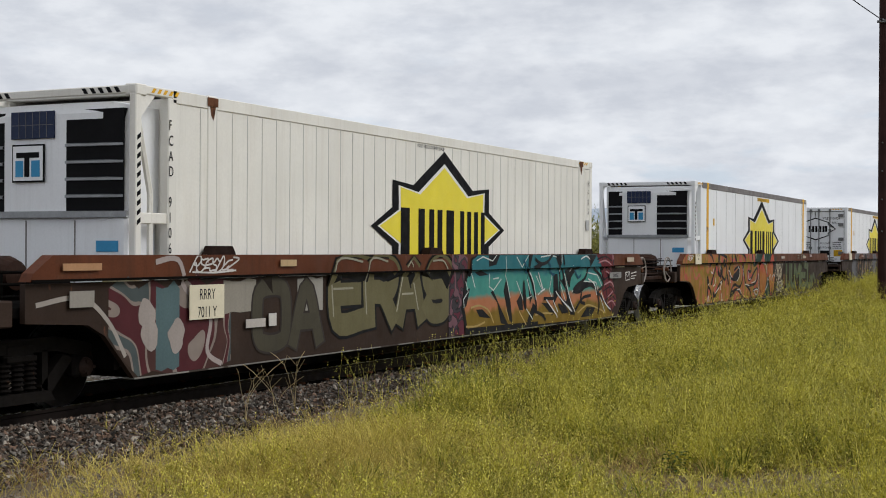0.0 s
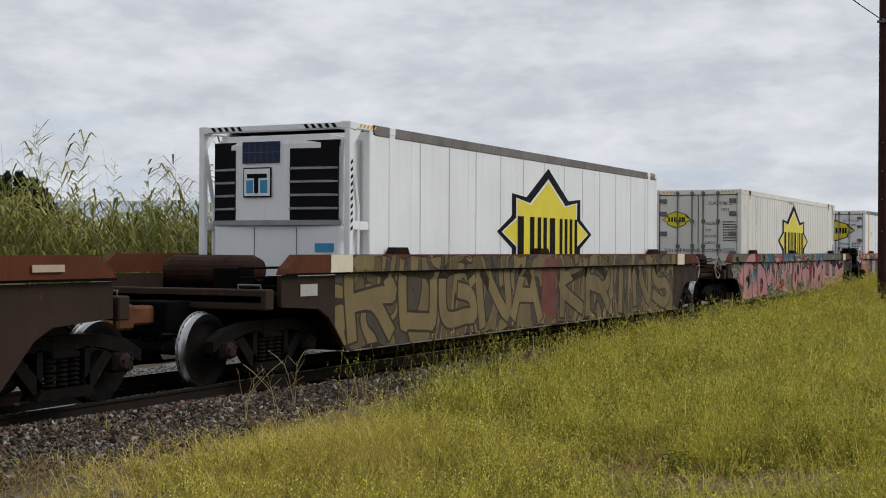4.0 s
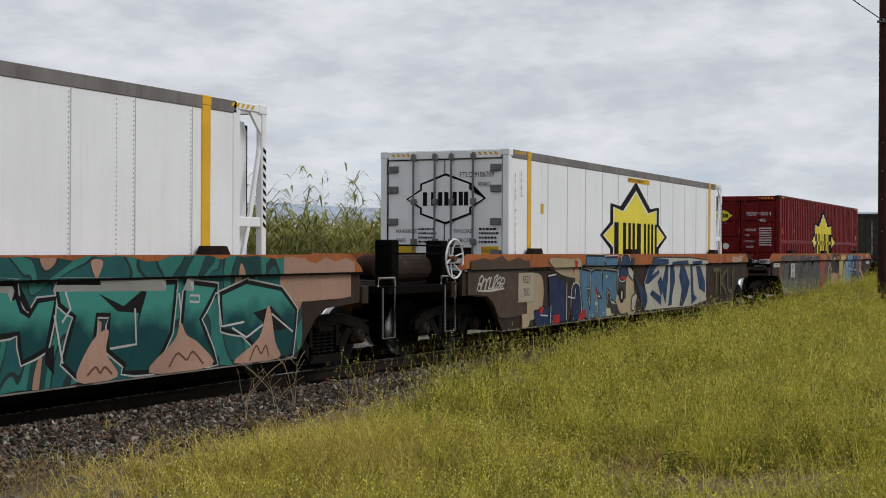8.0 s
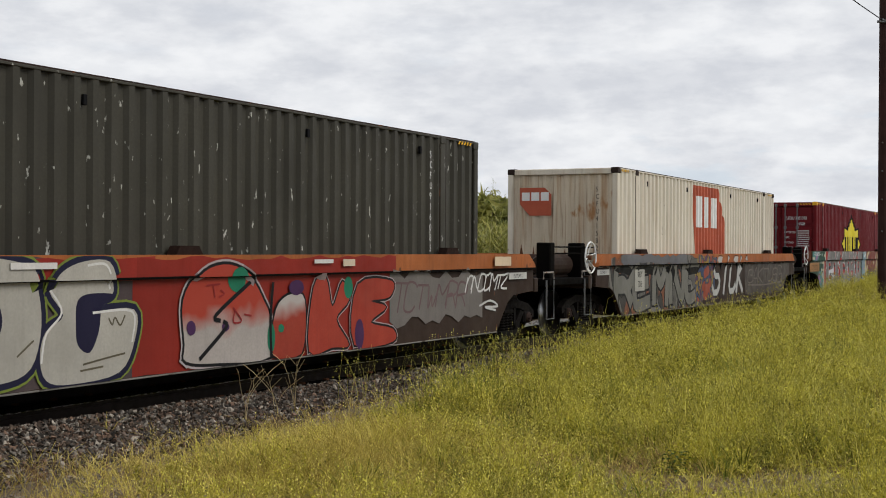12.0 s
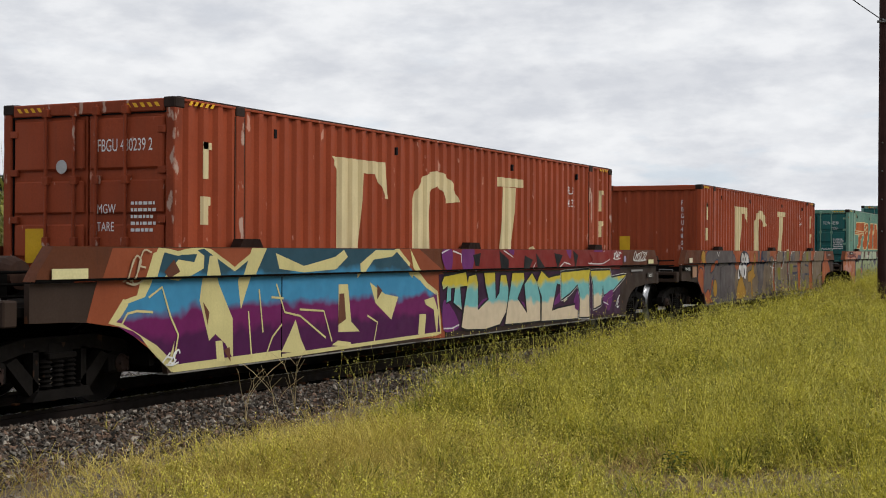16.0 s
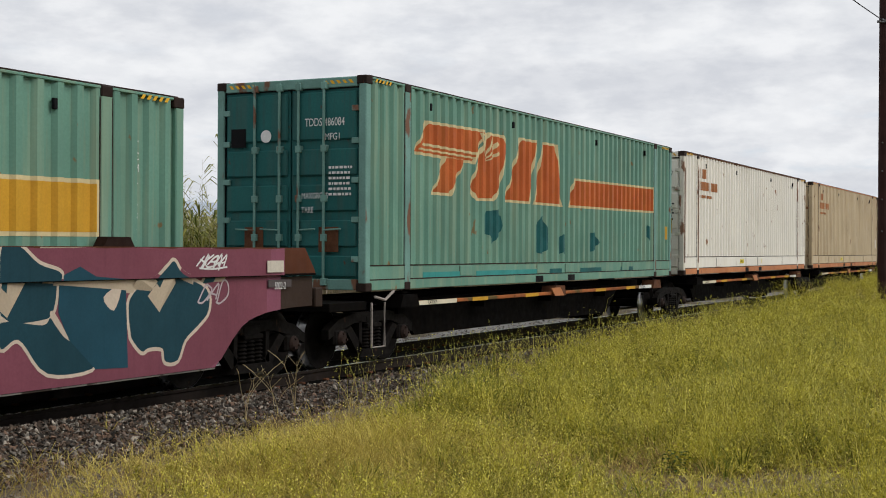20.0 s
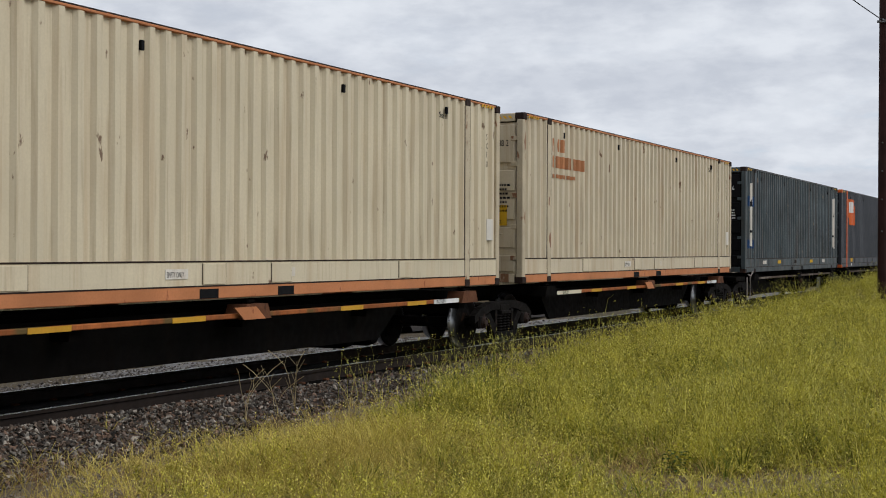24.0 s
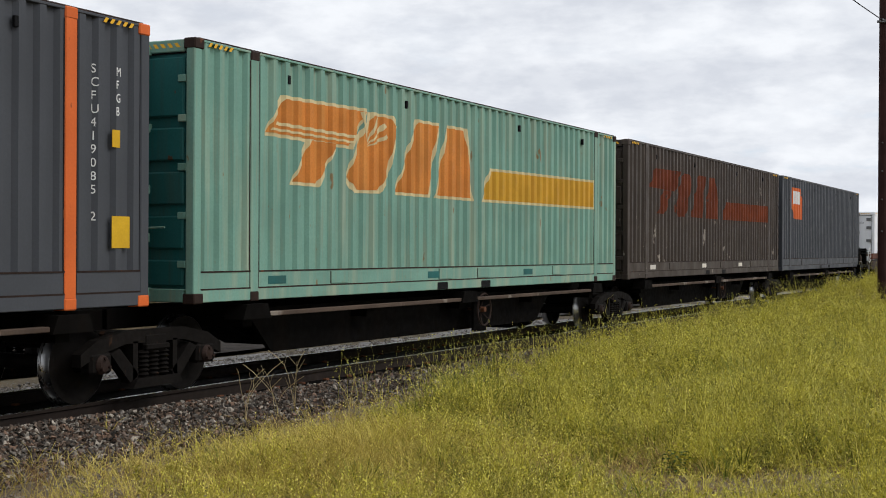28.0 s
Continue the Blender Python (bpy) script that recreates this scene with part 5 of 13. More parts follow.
cont(23, "dark brown corrugated container with faded red shapes", FLATS_AT[23], z0=ZF - 0.03, H=HF, o=1.3, skin=M_BROWNDK, band=0.2)
cont(24, "charcoal corrugated container with a red emblem", FLATS_AT[24], z0=ZF - 0.03, H=HF, o=1.2, skin=M_CHAR, post=M_CHAR, band=0.22)
cont(25, "white refrigerated container with black door hinges", 466.3, z0=ZW, H=HW, o=0.95, skin=M_WHITE, side="flat", left="flatdoor", right="wall")

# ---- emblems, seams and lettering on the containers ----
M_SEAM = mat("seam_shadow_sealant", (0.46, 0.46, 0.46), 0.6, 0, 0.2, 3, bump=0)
M_CREAMBIG = mat("cream_block_lettering", (0.62, 0.52, 0.3), 0.6, 0, 0.12, 2, streak=0.3, streak_col=(0.45, 0.3, 0.16))
M_RALBROWN = mat("faded_rust_lettering", (0.42, 0.18, 0.08), 0.7, 0, 0.3, 3, wear=0.4, wear_col=(0.6, 0.5, 0.38), bump=0)
M_GHOST = mat("ghost_lettering", (0.5, 0.38, 0.18), 0.7, 0, 0.3, 3, wear=0.6, wear_col=(0.66, 0.57, 0.42), bump=0)
M_WARN = mat("amber_notice", (0.6, 0.36, 0.02), 0.6, 0, 0.15, 4, bump=0)
M_WHITEST = mat("weathered_white_stripe", (0.66, 0.62, 0.55), 0.6, 0, 0.12, 1, streak=0.4, streak_col=(0.5, 0.38, 0.25))
M_PATCH = mat("dark_teal_touch_up", (0.02, 0.11, 0.11), 0.6, 0, 0.3, 2)
M_BLUEP = mat("blue_touch_up", (0.02, 0.06, 0.16), 0.6, 0, 0.3, 2)


def rect(x0, x1, z0, z1, sl=0.0):
    """A slanted block: sl is how far the top leans to the right."""
    return [(x0, z0), (x1, z0), (x1 + sl, z1), (x0 + sl, z1)]


def seams(i, xs, rivets=True):
    th = BOXES[i][0]
    for x in xs:
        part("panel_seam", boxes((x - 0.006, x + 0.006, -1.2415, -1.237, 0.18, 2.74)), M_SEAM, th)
    if rivets:
        bm = bmesh.new()
        for k, x in enumerate(xs):
            for dx in ((-0.03,) if k % 2 else (-0.3, -0.03)):
                for j in range(34):
                    z = 1.05 + j * 0.05
                    bm.faces.new([bm.verts.new((x + dx + a, -1.2405, z + c)) for a, c in ((-0.01, 0), (0, -0.01), (0.01, 0), (0, 0.01))])
        r = part("rivets", bm, M_LAMPGREY, th)
        r["kind"] = "stuff"


def warn_bar(i, x0, x1, z, text):
    th = BOXES[i][0]
    part("roof_notice", boxes((x0, x1, -1.243, -1.238, z, z + 0.1)), M_WARN, th, "amber notice strip")
    text_mesh(text, 0.085, M_TEXT, th, side_m(x0 + 0.04, z + 0.022, -1.2455), squash=0.62)


for i in (1, 5):
    th, yf, xc = BOXES[i]
    for k in range(41):
        x = -0.2 + k * 0.31
        if x < (12.4 if i == 1 else 12.1):
            part("wall_rib", boxes((x - 0.013, x + 0.013, -1.244, -1.236, 0.17, 2.74), bevel=0.003), M_WHITE_OLD, th)
            # grey strip paints the rib's shadow on its left side
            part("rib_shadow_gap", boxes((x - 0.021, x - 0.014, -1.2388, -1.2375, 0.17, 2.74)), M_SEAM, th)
    emblem(th, lambda x, z: -1.2445, [], 0, -9, 1.49, True)
    text_mesh("DO NOT STACK 20 CONTAINERS ON ROOF", 0.075, M_TEXT, th, side_m(5.1, 2.68, -1.2465), squash=0.6)
    for px in (0, LP):
        part("rust_patch", boxes((px - 0.1, px + 0.1, -1.2605, -1.2585, 2.78, 2.88)), M_RUST, th)
        part("rust_run", prism(bmesh.new(), [(px - 0.05, 2.78), (px + 0.06, 2.78), (px + 0.04, 2.69), (px + 0.01, 2.62), (px - 0.03, 2.68)], -1.2545, -1.2535), M_RUST, th)
for i in (2, 3, 4, 6, 7):
    th, yf, xc = BOXES[i]
    seams(i, [0.9 + 0.985 * k for k in range(12)])
    emblem(th, yf, [], 0, -9, 1.47, True)
    if i != 4:
        warn_bar(i, 5.45, 6.95, 2.62, "DO NOT STACK 20 CONTAINERS ON ROOF")
        part("notice", boxes((0.55, 0.68, -1.243, -1.238, 1.82, 2.0)), M_WARN, th, "small amber notice")
th = BOXES[1][0]
column("FCAD 910644", -0.8, 2.45, 0.16, M_TEXT, th)
column("MFR3", 12.35, 2.4, 0.17, M_TEXT, th)
part("notice", boxes((12.25, 12.42, -1.256, -1.253, 1.55, 1.75)), M_SEAM, th)
for i, s, t in ((3, "FTLD 9106729", "RFRG"), (6, "FTLD 9146908", "RFRG"), (7, "FTLD 9106709", "RFRG"), (5, "FCAD 9106121", "MFR3")):
    th = BOXES[i][0]
    o = {3: 0.95, 5: 0.96, 6: 0.91, 7: 0.92}[i]
    if i != 5:
        column(s, -0.66, 2.4, 0.115, M_TEXT, th)
        column(t, -0.4, 2.45, 0.115, M_TEXT, th)
    else:
        column(t, -0.62, 2.35, 0.12, M_TEXT, th)
        column(s, 0.75, 2.3, 0.12, M_TEXT, th)
    xd = -o + 0.034
    text_mesh(s, 0.135, M_TEXT, th, end_m(-0.3, 2.42 if i != 5 else 2.46, xd), squash=0.8)
    text_mesh(t, 0.125, M_TEXT, th, end_m(-0.66, 2.25 if i != 5 else 2.28, xd), squash=0.8)
    if i == 5:
        emblem_door(th, xd, 0.62, 2.05, 0.55, M_LOGOY)
        for k, q in enumerate(("MAXGROSS", "TARE", "PAYLOAD", "CUB.CAP")):
            text_mesh(q, 0.1, M_TEXT, th, end_m(-0.2, 1.9 - 0.18 * k, xd), squash=0.8)
        data_bars(th, xd, -0.72, 2.0, 8, M_TEXT, 0.35)
        text_mesh("YOU ARE PASSING ANOTHER", 0.15, M_TEXT, th, end_m(1.0, 1.12, xd), squash=0.85)
        part("notice", boxes((xd - 0.004, xd, -1.05, -0.72, 1.08, 1.24)), M_SEAM, th)
    else:
        emblem_door(th, xd, -0.03, 2.05, 1.0, M_LOGOY if i == 6 else M_WHITE)
        for k, q in enumerate(("MAXGROSS", "TARE")):
            text_mesh(q, 0.1, M_TEXT, th, end_m(0.95, 1.45 - 0.16 * k, xd), squash=0.8)
        for k, q in enumerate(("PAYLOAD", "CUB.CAP")):
            text_mesh(q, 0.1, M_TEXT, th, end_m(-0.2, 1.45 - 0.16 * k, xd), squash=0.8)
        data_bars(th, xd, 0.5, 1.54, 4, M_TEXT, 0.32)
        data_bars(th, xd, -0.68, 1.54, 4, M_TEXT, 0.32)
        part("notice", boxes((xd - 0.004, xd, 0.55, 0.9, 0.98, 1.22)), M_WARN, th, "amber warning notice")
        part("notice", boxes((xd - 0.004, xd, -1.05, -0.72, 0.98, 1.22)), M_WARN, th, "amber warning notice")
        text_mesh("CAUTION", 0.085, M_TEXT, th, end_m(-0.74, 1.12, xd - 0.005), squash=0.75)
        part("handle_box", boxes((xd - 0.02, xd, -0.55, -0.2, 1.02, 1.2), bevel=0.01), M_BLACK, th)
text_mesh("FTLD 9106729", 0.1, M_TEXT, BOXES[25][0], end_m(-0.3, 2.4, -0.916), squash=0.8)

# red and maroon containers
for i, n, t in ((8, "FGDU 910812 4", "MFG1"), (11, "LFDU 3081393", "MFGB")):
    th, yf, xc = BOXES[i]
    o = -1.24
    emblem(th, (lambda x, z: min(corr_y(x), -1.248) if abs(z - 1.46) < 0.065 else corr_y(x)) if i == 8 else yf, xc, 0.0, -9, 1.5 if i == 8 else 1.46, i == 8, (1.393, 1.397, 1.523, 1.527) if i == 8 else ())
    xd = o + 0.007
    emblem_door(th, xd, 0.6, 2.28, 0.5, M_LOGOY)
    text_mesh(n, 0.16, M_TEXTW, th, end_m(-0.2, 2.28, xd), squash=0.72)
    text_mesh(t, 0.14, M_TEXTW, th, end_m(-0.58, 2.08, xd), squash=0.75)
    for k, q in enumerate(("MAXGROSS", "TARE", "PAYLOAD", "CUB.CAP")):
        text_mesh(q, 0.1, M_TEXTW, th, end_m(-0.12, 1.8 - 0.18 * k, xd), squash=0.75)
    data_bars(th, xd, -0.6, 1.9, 8, M_TEXTW, 0.38)
    if i == 8:
        part("white_disc", lathe(bmesh.new(), [(0.0, xd - 0.006), (0.1, xd - 0.006), (0.1, xd)], (0, 0.45, 1.32), "x", 20), M_TEXTW, th)
        part("slogan_plate", boxes((xd - 0.006, xd, 0.12, 1.02, 0.72, 0.92)), M_TEXTW, th)
        text_mesh("YOU ARE PASSING", 0.13, M_TEXT, th, end_m(1.0, 0.77, xd - 0.009), squash=0.75)
        part("slogan_plate", boxes((xd - 0.006, xd, -1.0, -0.12, 0.72, 0.92)), M_TEXTW, th)
        text_mesh("ANOTHER FOX", 0.13, M_TEXT, th, end_m(-0.15, 0.77, xd - 0.009), squash=0.75)
        column("FGDU 910812", 12.5, 2.25, 0.13, M_TEXTW, th, yf)
        column("MFG1", 12.85, 2.25, 0.13, M_TEXTW, th, yf)
        part("notice", boxes((12.75, 12.88, -1.243, -1.238, 1.62, 1.78)), M_WARN, th)
    else:
        column("LFDU 308139", 12.5, 2.2, 0.12, M_TEXTW, th, yf)

# olive-grey and cream containers with a red patch
def patch_sign(i, pts, blocks, end=None, red=None):
    th, yf, xc = BOXES[i]
    poly_part("red_patch", [pts], red or M_ORANGE, th, yf, 0.004, xc, label="orange-red sign with three white shapes")
    poly_part("white_shape", blocks, M_TEXTW, th, yf, 0.008, xc)


def three(x0, z0, w, h):
    """Three plain white blocks."""
    return [rect(x0 + k * w * 1.14, x0 + k * w * 1.14 + w * 0.86, z0, z0 + h) for k in range(3)]


patch_sign(9, [(0.58, 2.57), (1.84, 2.57), (2.18, 2.19), (2.18, 1.56), (1.0, 1.58), (0.62, 2.0)], three(0.72, 2.1, 0.34, 0.4))
patch_sign(10, [(4.51, 2.9 - 0.11), (6.81, 2.79), (7.5, 1.9), (7.5, 1.05), (4.6, 1.05)], three(4.75, 1.75, 0.6, 0.78), red=M_REDCLAY)
patch_sign(21, [(0.32, 2.7), (1.57, 2.7), (1.86, 2.38), (1.86, 1.68), (0.69, 1.68), (0.32, 2.05)], three(0.42, 2.17, 0.35, 0.42))
patch_sign(24, [(0.32, 2.7), (1.57, 2.7), (1.86, 2.38), (1.86, 1.68), (0.69, 1.68), (0.32, 2.05)], three(0.42, 2.17, 0.35, 0.42))
th = BOXES[10][0]
bm = bmesh.new()
bm.faces.new([bm.verts.new((-1.262, y, z)) for y, z in ((0.98, 2.5), (0.4, 2.5), (0.25, 2.35), (0.25, 1.9), (0.75, 1.9), (0.98, 2.15))])
part("red_patch", bm, M_REDCLAY, th)
for y in (0.84, 0.62, 0.4):
    part("white_shape", boxes((-1.27, -1.264, y - 0.09, y + 0.09, 2.22, 2.4)), M_TEXTW, th)
bm = bmesh.new()
rr = random.Random(3)
for k in range(26):
    y, w, hgt = rr.uniform(-1.1, 1.1), rr.uniform(0.03, 0.1), rr.uniform(0.3, 1.1)
    bm.faces.new([bm.verts.new((-1.2615 + 0.0001 * k, y + a * w, z)) for a, z in ((-1, 0.2), (1, 0.2), (0.6, 0.2 + hgt * 0.7), (0, 0.2 + hgt), (-0.5, 0.2 + hgt * 0.8))])
part("rust_stains", bm, M_RUST, th, "brown rust runs on the end wall")
for i, s in ((9, "SCFU916085 0"), (10, "SCFU415822")):
    th = BOXES[i][0]
    o = -1.29 if i == 9 else -1.3
    mt = M_TEXTW if i == 9 else M_TEXT
    for k, ch in enumerate(s):
        if ch != " ":
            text_mesh(ch, 0.15, mt, th, end_m(-0.75, 2.4 - k * 0.155, o + 0.04), squash=0.8)
th, yf, xc = BOXES[9]
column("SCFU916085 0", 11.55, 2.55, 0.15, M_TEXTW, th, yf)
column("MFG1", 11.9, 2.5, 0.14, M_TEXTW, th, yf)

# terracotta containers: big cream blocks
for i in (12, 13):
    th, yf, xc = BOXES[i]
    arch = [(5.25 + 0.82 * math.cos(a), 1.75 + 0.68 * math.sin(a)) for a in np.linspace(0.35, math.pi, 12)] + [(4.45, 0.6), (5.0, 0.6)] + [(5.25 + 0.32 * math.cos(a), 1.75 + 0.45 * math.sin(a)) for a in np.linspace(math.pi, 0.45, 10)]
    for shape in ([[(2.3, 0.6), (2.82, 0.6), (2.95, 2.28), (3.35, 2.28), (3.6, 1.95), (3.72, 1.95), (3.65, 2.46), (2.1, 2.46), (2.3, 2.3)], arch, [(7.58, 0.6), (8.1, 0.6), (8.25, 2.3), (7.7, 2.3)], [(7.5, 2.3), (8.65, 2.32), (8.6, 2.46), (7.5, 2.46)],
                               [(8.9, 1.24), (9.05, 1.3), (9.15, 1.24)]]):
        poly_part("cream_block", [shape], M_CREAMBIG, th, yf, 0.005, xc, label="large cream painted block")
    for xx in (-0.66, LP + 0.62):
        for shape in ([rect(xx - 0.05, xx + 0.06, 2.02, 2.44), rect(xx - 0.05, xx + 0.17, 2.36, 2.44), rect(xx - 0.07, xx + 0.06, 1.5, 1.82), rect(xx + 0.06, xx + 0.15, 1.72, 1.82), rect(xx - 0.02, xx + 0.08, 0.9, 1.22)]):
            poly_part("cream_block", [shape], M_CREAMBIG, th, yf, 0.005, xc)
    text_mesh("FGU", 0.2, M_TEXTW, th, side_m(10.75, 2.3), yfun=yf)
    text_mesh("4023 2" if i == 12 else "4024 5", 0.2, M_TEXTW, th, side_m(10.75, 2.06), yfun=yf)
    o = -1.25 + 0.007 if i == 12 else -1.29 + 0.035
    part("notice", boxes((o - 0.008, o - 0.003, 0.62, 0.9, 1.05 if i == 12 else 1.2, 1.45 if i == 12 else 1.6)), M_WARN, th)
    if i == 12:
        text_mesh("FBGU 480239 2", 0.2, M_TEXTW, th, end_m(-0.16, 2.32, o), squash=0.6)
        for k, (q, zz) in enumerate((("MGW", 1.62), ("TARE", 1.42), ("PAYLOAD", 1.02))):
            text_mesh(q, 0.15, M_TEXTW, th, end_m(-0.16, zz, o), squash=0.7)
        data_bars(th, o, -0.65, 1.75, 5, M_TEXTW, 0.32)
        part("blue_disc", lathe(bmesh.new(), [(0.0, o - 0.006), (0.08, o - 0.006), (0.08, o)], (0, 0.36, 2.16), "x", 18), M_SEAM, th)
        part("notice", boxes((o - 0.008, o - 0.003, 0.62, 0.9, 0.55, 0.85)), M_WARN, th)
    else:
        for k, ch in enumerate("FBGU480245"):
            text_mesh(ch, 0.16, M_TEXTW, th, end_m(-0.72, 2.4 - k * 0.17, o), squash=0.75)

# teal containers: slanted orange bars
def slants(i, dz, body, tail, edge=None):
    th, yf, xc = BOXES[i]
    S = 0.3
    bars = [[(0.29, 2.0 + 0.0), (2.3, 1.97), (2.72, 2.47), (0.69, 2.44)], [(0.9, 1.42), (1.45, 1.42), (1.95, 1.97), (1.3, 1.97)],
            [(2.25, 1.55), (2.45, 1.38), (3.1, 1.4), (3.35, 1.65), (3.62, 2.3), (3.45, 2.44), (2.95, 2.44), (2.6, 2.1)],
            [(3.62, 1.4), (4.6, 1.4), (4.95, 2.46), (4.3, 2.46)],
            [(4.9, 1.4), (6.2, 1.4), (5.92, 2.46), (5.3, 2.46)]]
    tl = [(6.6, 1.4), (11.85, 1.43), (11.85, 1.92), (6.93, 1.88)]
    if edge:
        def grow(b):
            cx, cz = sum(q[0] for q in b) / len(b), sum(q[1] for q in b) / len(b)
            return [(x + (0.06 if x > cx else -0.06), z + (0.045 if z > cz else -0.045)) for x, z in b]
        poly_part("bar_edge", [[(x, z + dz) for x, z in grow(b)] for b in bars + [tl]], edge, th, yf, 0.003, xc)
    for b in bars:
        poly_part("slanted_bar", [[(x, z + dz) for x, z in b]], body, th, yf, 0.0065, xc, label="burnt orange slanted bar")
    poly_part("tail_bar", [[(x, z + dz) for x, z in tl]], tail, th, yf, 0.0065, xc)
    if edge:
        lines = [[(0.45, 2.1 + dz), (2.4, 2.08 + dz), (2.42, 2.12 + dz), (0.48, 2.14 + dz)], [(0.38, 2.03 + dz), (2.36, 2.01 + dz), (2.37, 2.04 + dz), (0.4, 2.06 + dz)]]
        for a in (0.5, 0.85, 1.2, 1.55, 1.9):
            lines.append([(2.75, 1.98 + dz), (2.8 + 0.62 * math.cos(a), 1.98 + dz + 0.5 * math.sin(a)), (2.8 + 0.66 * math.cos(a - 0.13), 1.98 + dz + 0.5 * math.sin(a - 0.13))])
        poly_part("cream_ray", lines, edge, th, yf, 0.0095, xc)


slants(14, -0.3 + 0.27, M_TOLLO, M_TOLLY, M_CREAMLINE)
slants(15, 0.05, M_TOLLO, M_TOLLO, M_CREAMLINE)
slants(22, 0.06, M_AMBERO, M_TOLLY, M_CREAMLINE)
slants(23, 0.05, mat("faded_dark_red_lettering", (0.14, 0.035, 0.015), 0.7, 0, 0.3, 2, wear=0.3, wear_col=(0.06, 0.045, 0.035)), mat("faded_rust_lettering_b", (0.17, 0.04, 0.015), 0.7, 0, 0.3, 2), None)
for i, n, t in ((14, "TCML 48530", "MEG1"), (15, "TDDS 486084", "MFG1")):
    th, yf, xc = BOXES[i]
    o = (-1.28 if i == 14 else -1.245) + 0.007
    text_mesh(n, 0.16, M_TEXTW, th, end_m(-0.25, 2.32, o), squash=0.7)
    text_mesh(t, 0.14, M_TEXTW, th, end_m(-0.58, 2.12, o), squash=0.75)
    for k, q in enumerate(("MAXGROSS", "TARE")):
        text_mesh(q, 0.12, M_TEXTW, th, end_m(-0.2, 1.3 - 0.2 * k, o), squash=0.7)
    data_bars(th, o, -0.65, 1.75, 6, M_TEXTW, 0.35)
    if i == 15:
        part("white_disc", lathe(bmesh.new(), [(0.0, o - 0.006), (0.09, o - 0.006), (0.09, o)], (0, 0.4, 2.2), "x", 18), M_TEXTW, th)
        part("notice", boxes((o - 0.006, o, 0.75, 1.0, 2.05, 2.32)), M_BLACK, th)
        for yy in (-0.65, 0.6):
            part("rust_patch", boxes((o - 0.006, o, yy - 0.16, yy + 0.16, 0.55, 0.9)), M_RUST, th)
th, yf, xc = BOXES[15]
rr = random.Random(5)
for cx, cz, w, hgt in ((3.1, 1.0, 0.35, 0.5), (5.3, 0.8, 0.3, 0.7), (6.3, 0.7, 0.22, 0.4), (8.0, 0.75, 0.25, 0.35), (11.6, 1.0, 0.15, 0.3)):
    pts = [(cx + w * (1 + 0.25 * rr.uniform(-1, 1)) * math.cos(a), cz + hgt * 0.5 * (1 + 0.3 * rr.uniform(-1, 1)) * math.sin(a)) for a in np.linspace(0, math.tau, 13)[:-1]]
    poly_part("touch_up_patch", [pts], M_PATCH, th, yf, 0.004, xc, label="dark teal touch-up paint")
for x0, x1 in ((0.5, 2.0), (2.4, 5.0), (5.6, 6.2), (7.2, 8.4), (9.6, 10.4)):
    part("touch_up_band", boxes((x0, x1, -1.2475, -1.2435, 0.17, 0.25)), M_PATCH if x0 > 5 else M_CYAN, th)
column("TDDS 486084", 12.5, 2.4, 0.12, M_TEXTW, th, yf)
column("TCML 48530", 12.5, 2.3, 0.12, M_TEXTW, BOXES[14][0], BOXES[14][1])
part("notice", boxes((12.75, 12.92, -1.243, -1.238, 0.85, 1.15)), M_TOLLY, th)

# cream containers: faded two-line lettering as bars, notices on the band
for i, mt in ((16, M_RALBROWN), (17, M_RALBROWN), (18, M_GHOST), (19, M_RALBROWN)):
    th, yf, xc = BOXES[i]
    rows = [rect(0.17 + k * 0.24, 0.36 + k * 0.24, 2.42, 2.66) for k in range(3)]
    rows += [rect(0.17 + k * 0.215, 0.35 + k * 0.215, 2.12, 2.34) for k in range(8)]
    rows += [rect(0.17 + k * 0.11, 0.26 + k * 0.11, 1.93, 2.0) for k in range(11)]
    poly_part("faded_bar", rows, mt, th, yf, 0.004, xc, label="faded rust-brown lettering bars")
    for px in (4.3, 6.5):
        part("band_notice", boxes((px, px + 0.4, -1.2525, -1.248, 0.25, 0.36)), M_WHITEST if i > 17 else M_LOGOY, th)
        text_mesh("EMPTY ONLY", 0.085, M_TEXT, th, side_m(px + 0.02, 0.27, -1.2545), squash=0.6)
    o = -1.26 + 0.007
    mtx = M_TEXT
    text_mesh("912328 7" if i == 16 else "411188 2", 0.15, mtx, th, end_m(-0.55, 2.42, o), squash=0.75)
    text_mesh("MFG1", 0.13, mtx, th, end_m(-0.55, 2.22, o), squash=0.75)
    data_bars(th, o, -0.5, 1.75, 7, mtx, 0.45)
    part("notice", boxes((o - 0.006, o - 0.001, -0.95, -0.5, 1.02, 1.38)), M_WARN, th)
    for k, q in enumerate(("CAUTION", "3.0m HIGH", "CONTAINER")):
        text_mesh(q, 0.09, M_TEXT, th, end_m(-0.53, 1.27 - k * 0.11, o - 0.008), squash=0.62)
    column("SCFU" if i != 17 else "SCFU411", LP + 0.72, 2.4, 0.14, M_TEXT, th, yf)
    part("notice", boxes((LP + 0.75, LP + 1.0, -1.243, -1.238, 0.75, 1.1)), M_WHITEST, th)
    text_mesh("Sea Rail", 0.13, M_TEXT, th, side_m(LP - 1.0, 2.62), yfun=yf)
    if i == 16:
        for px in (0, LP, -1.19):
            part("rust_run", boxes((px - 0.03, px + 0.05, -1.2545, -1.2525, 0.3, 2.6)), M_RUST, th)

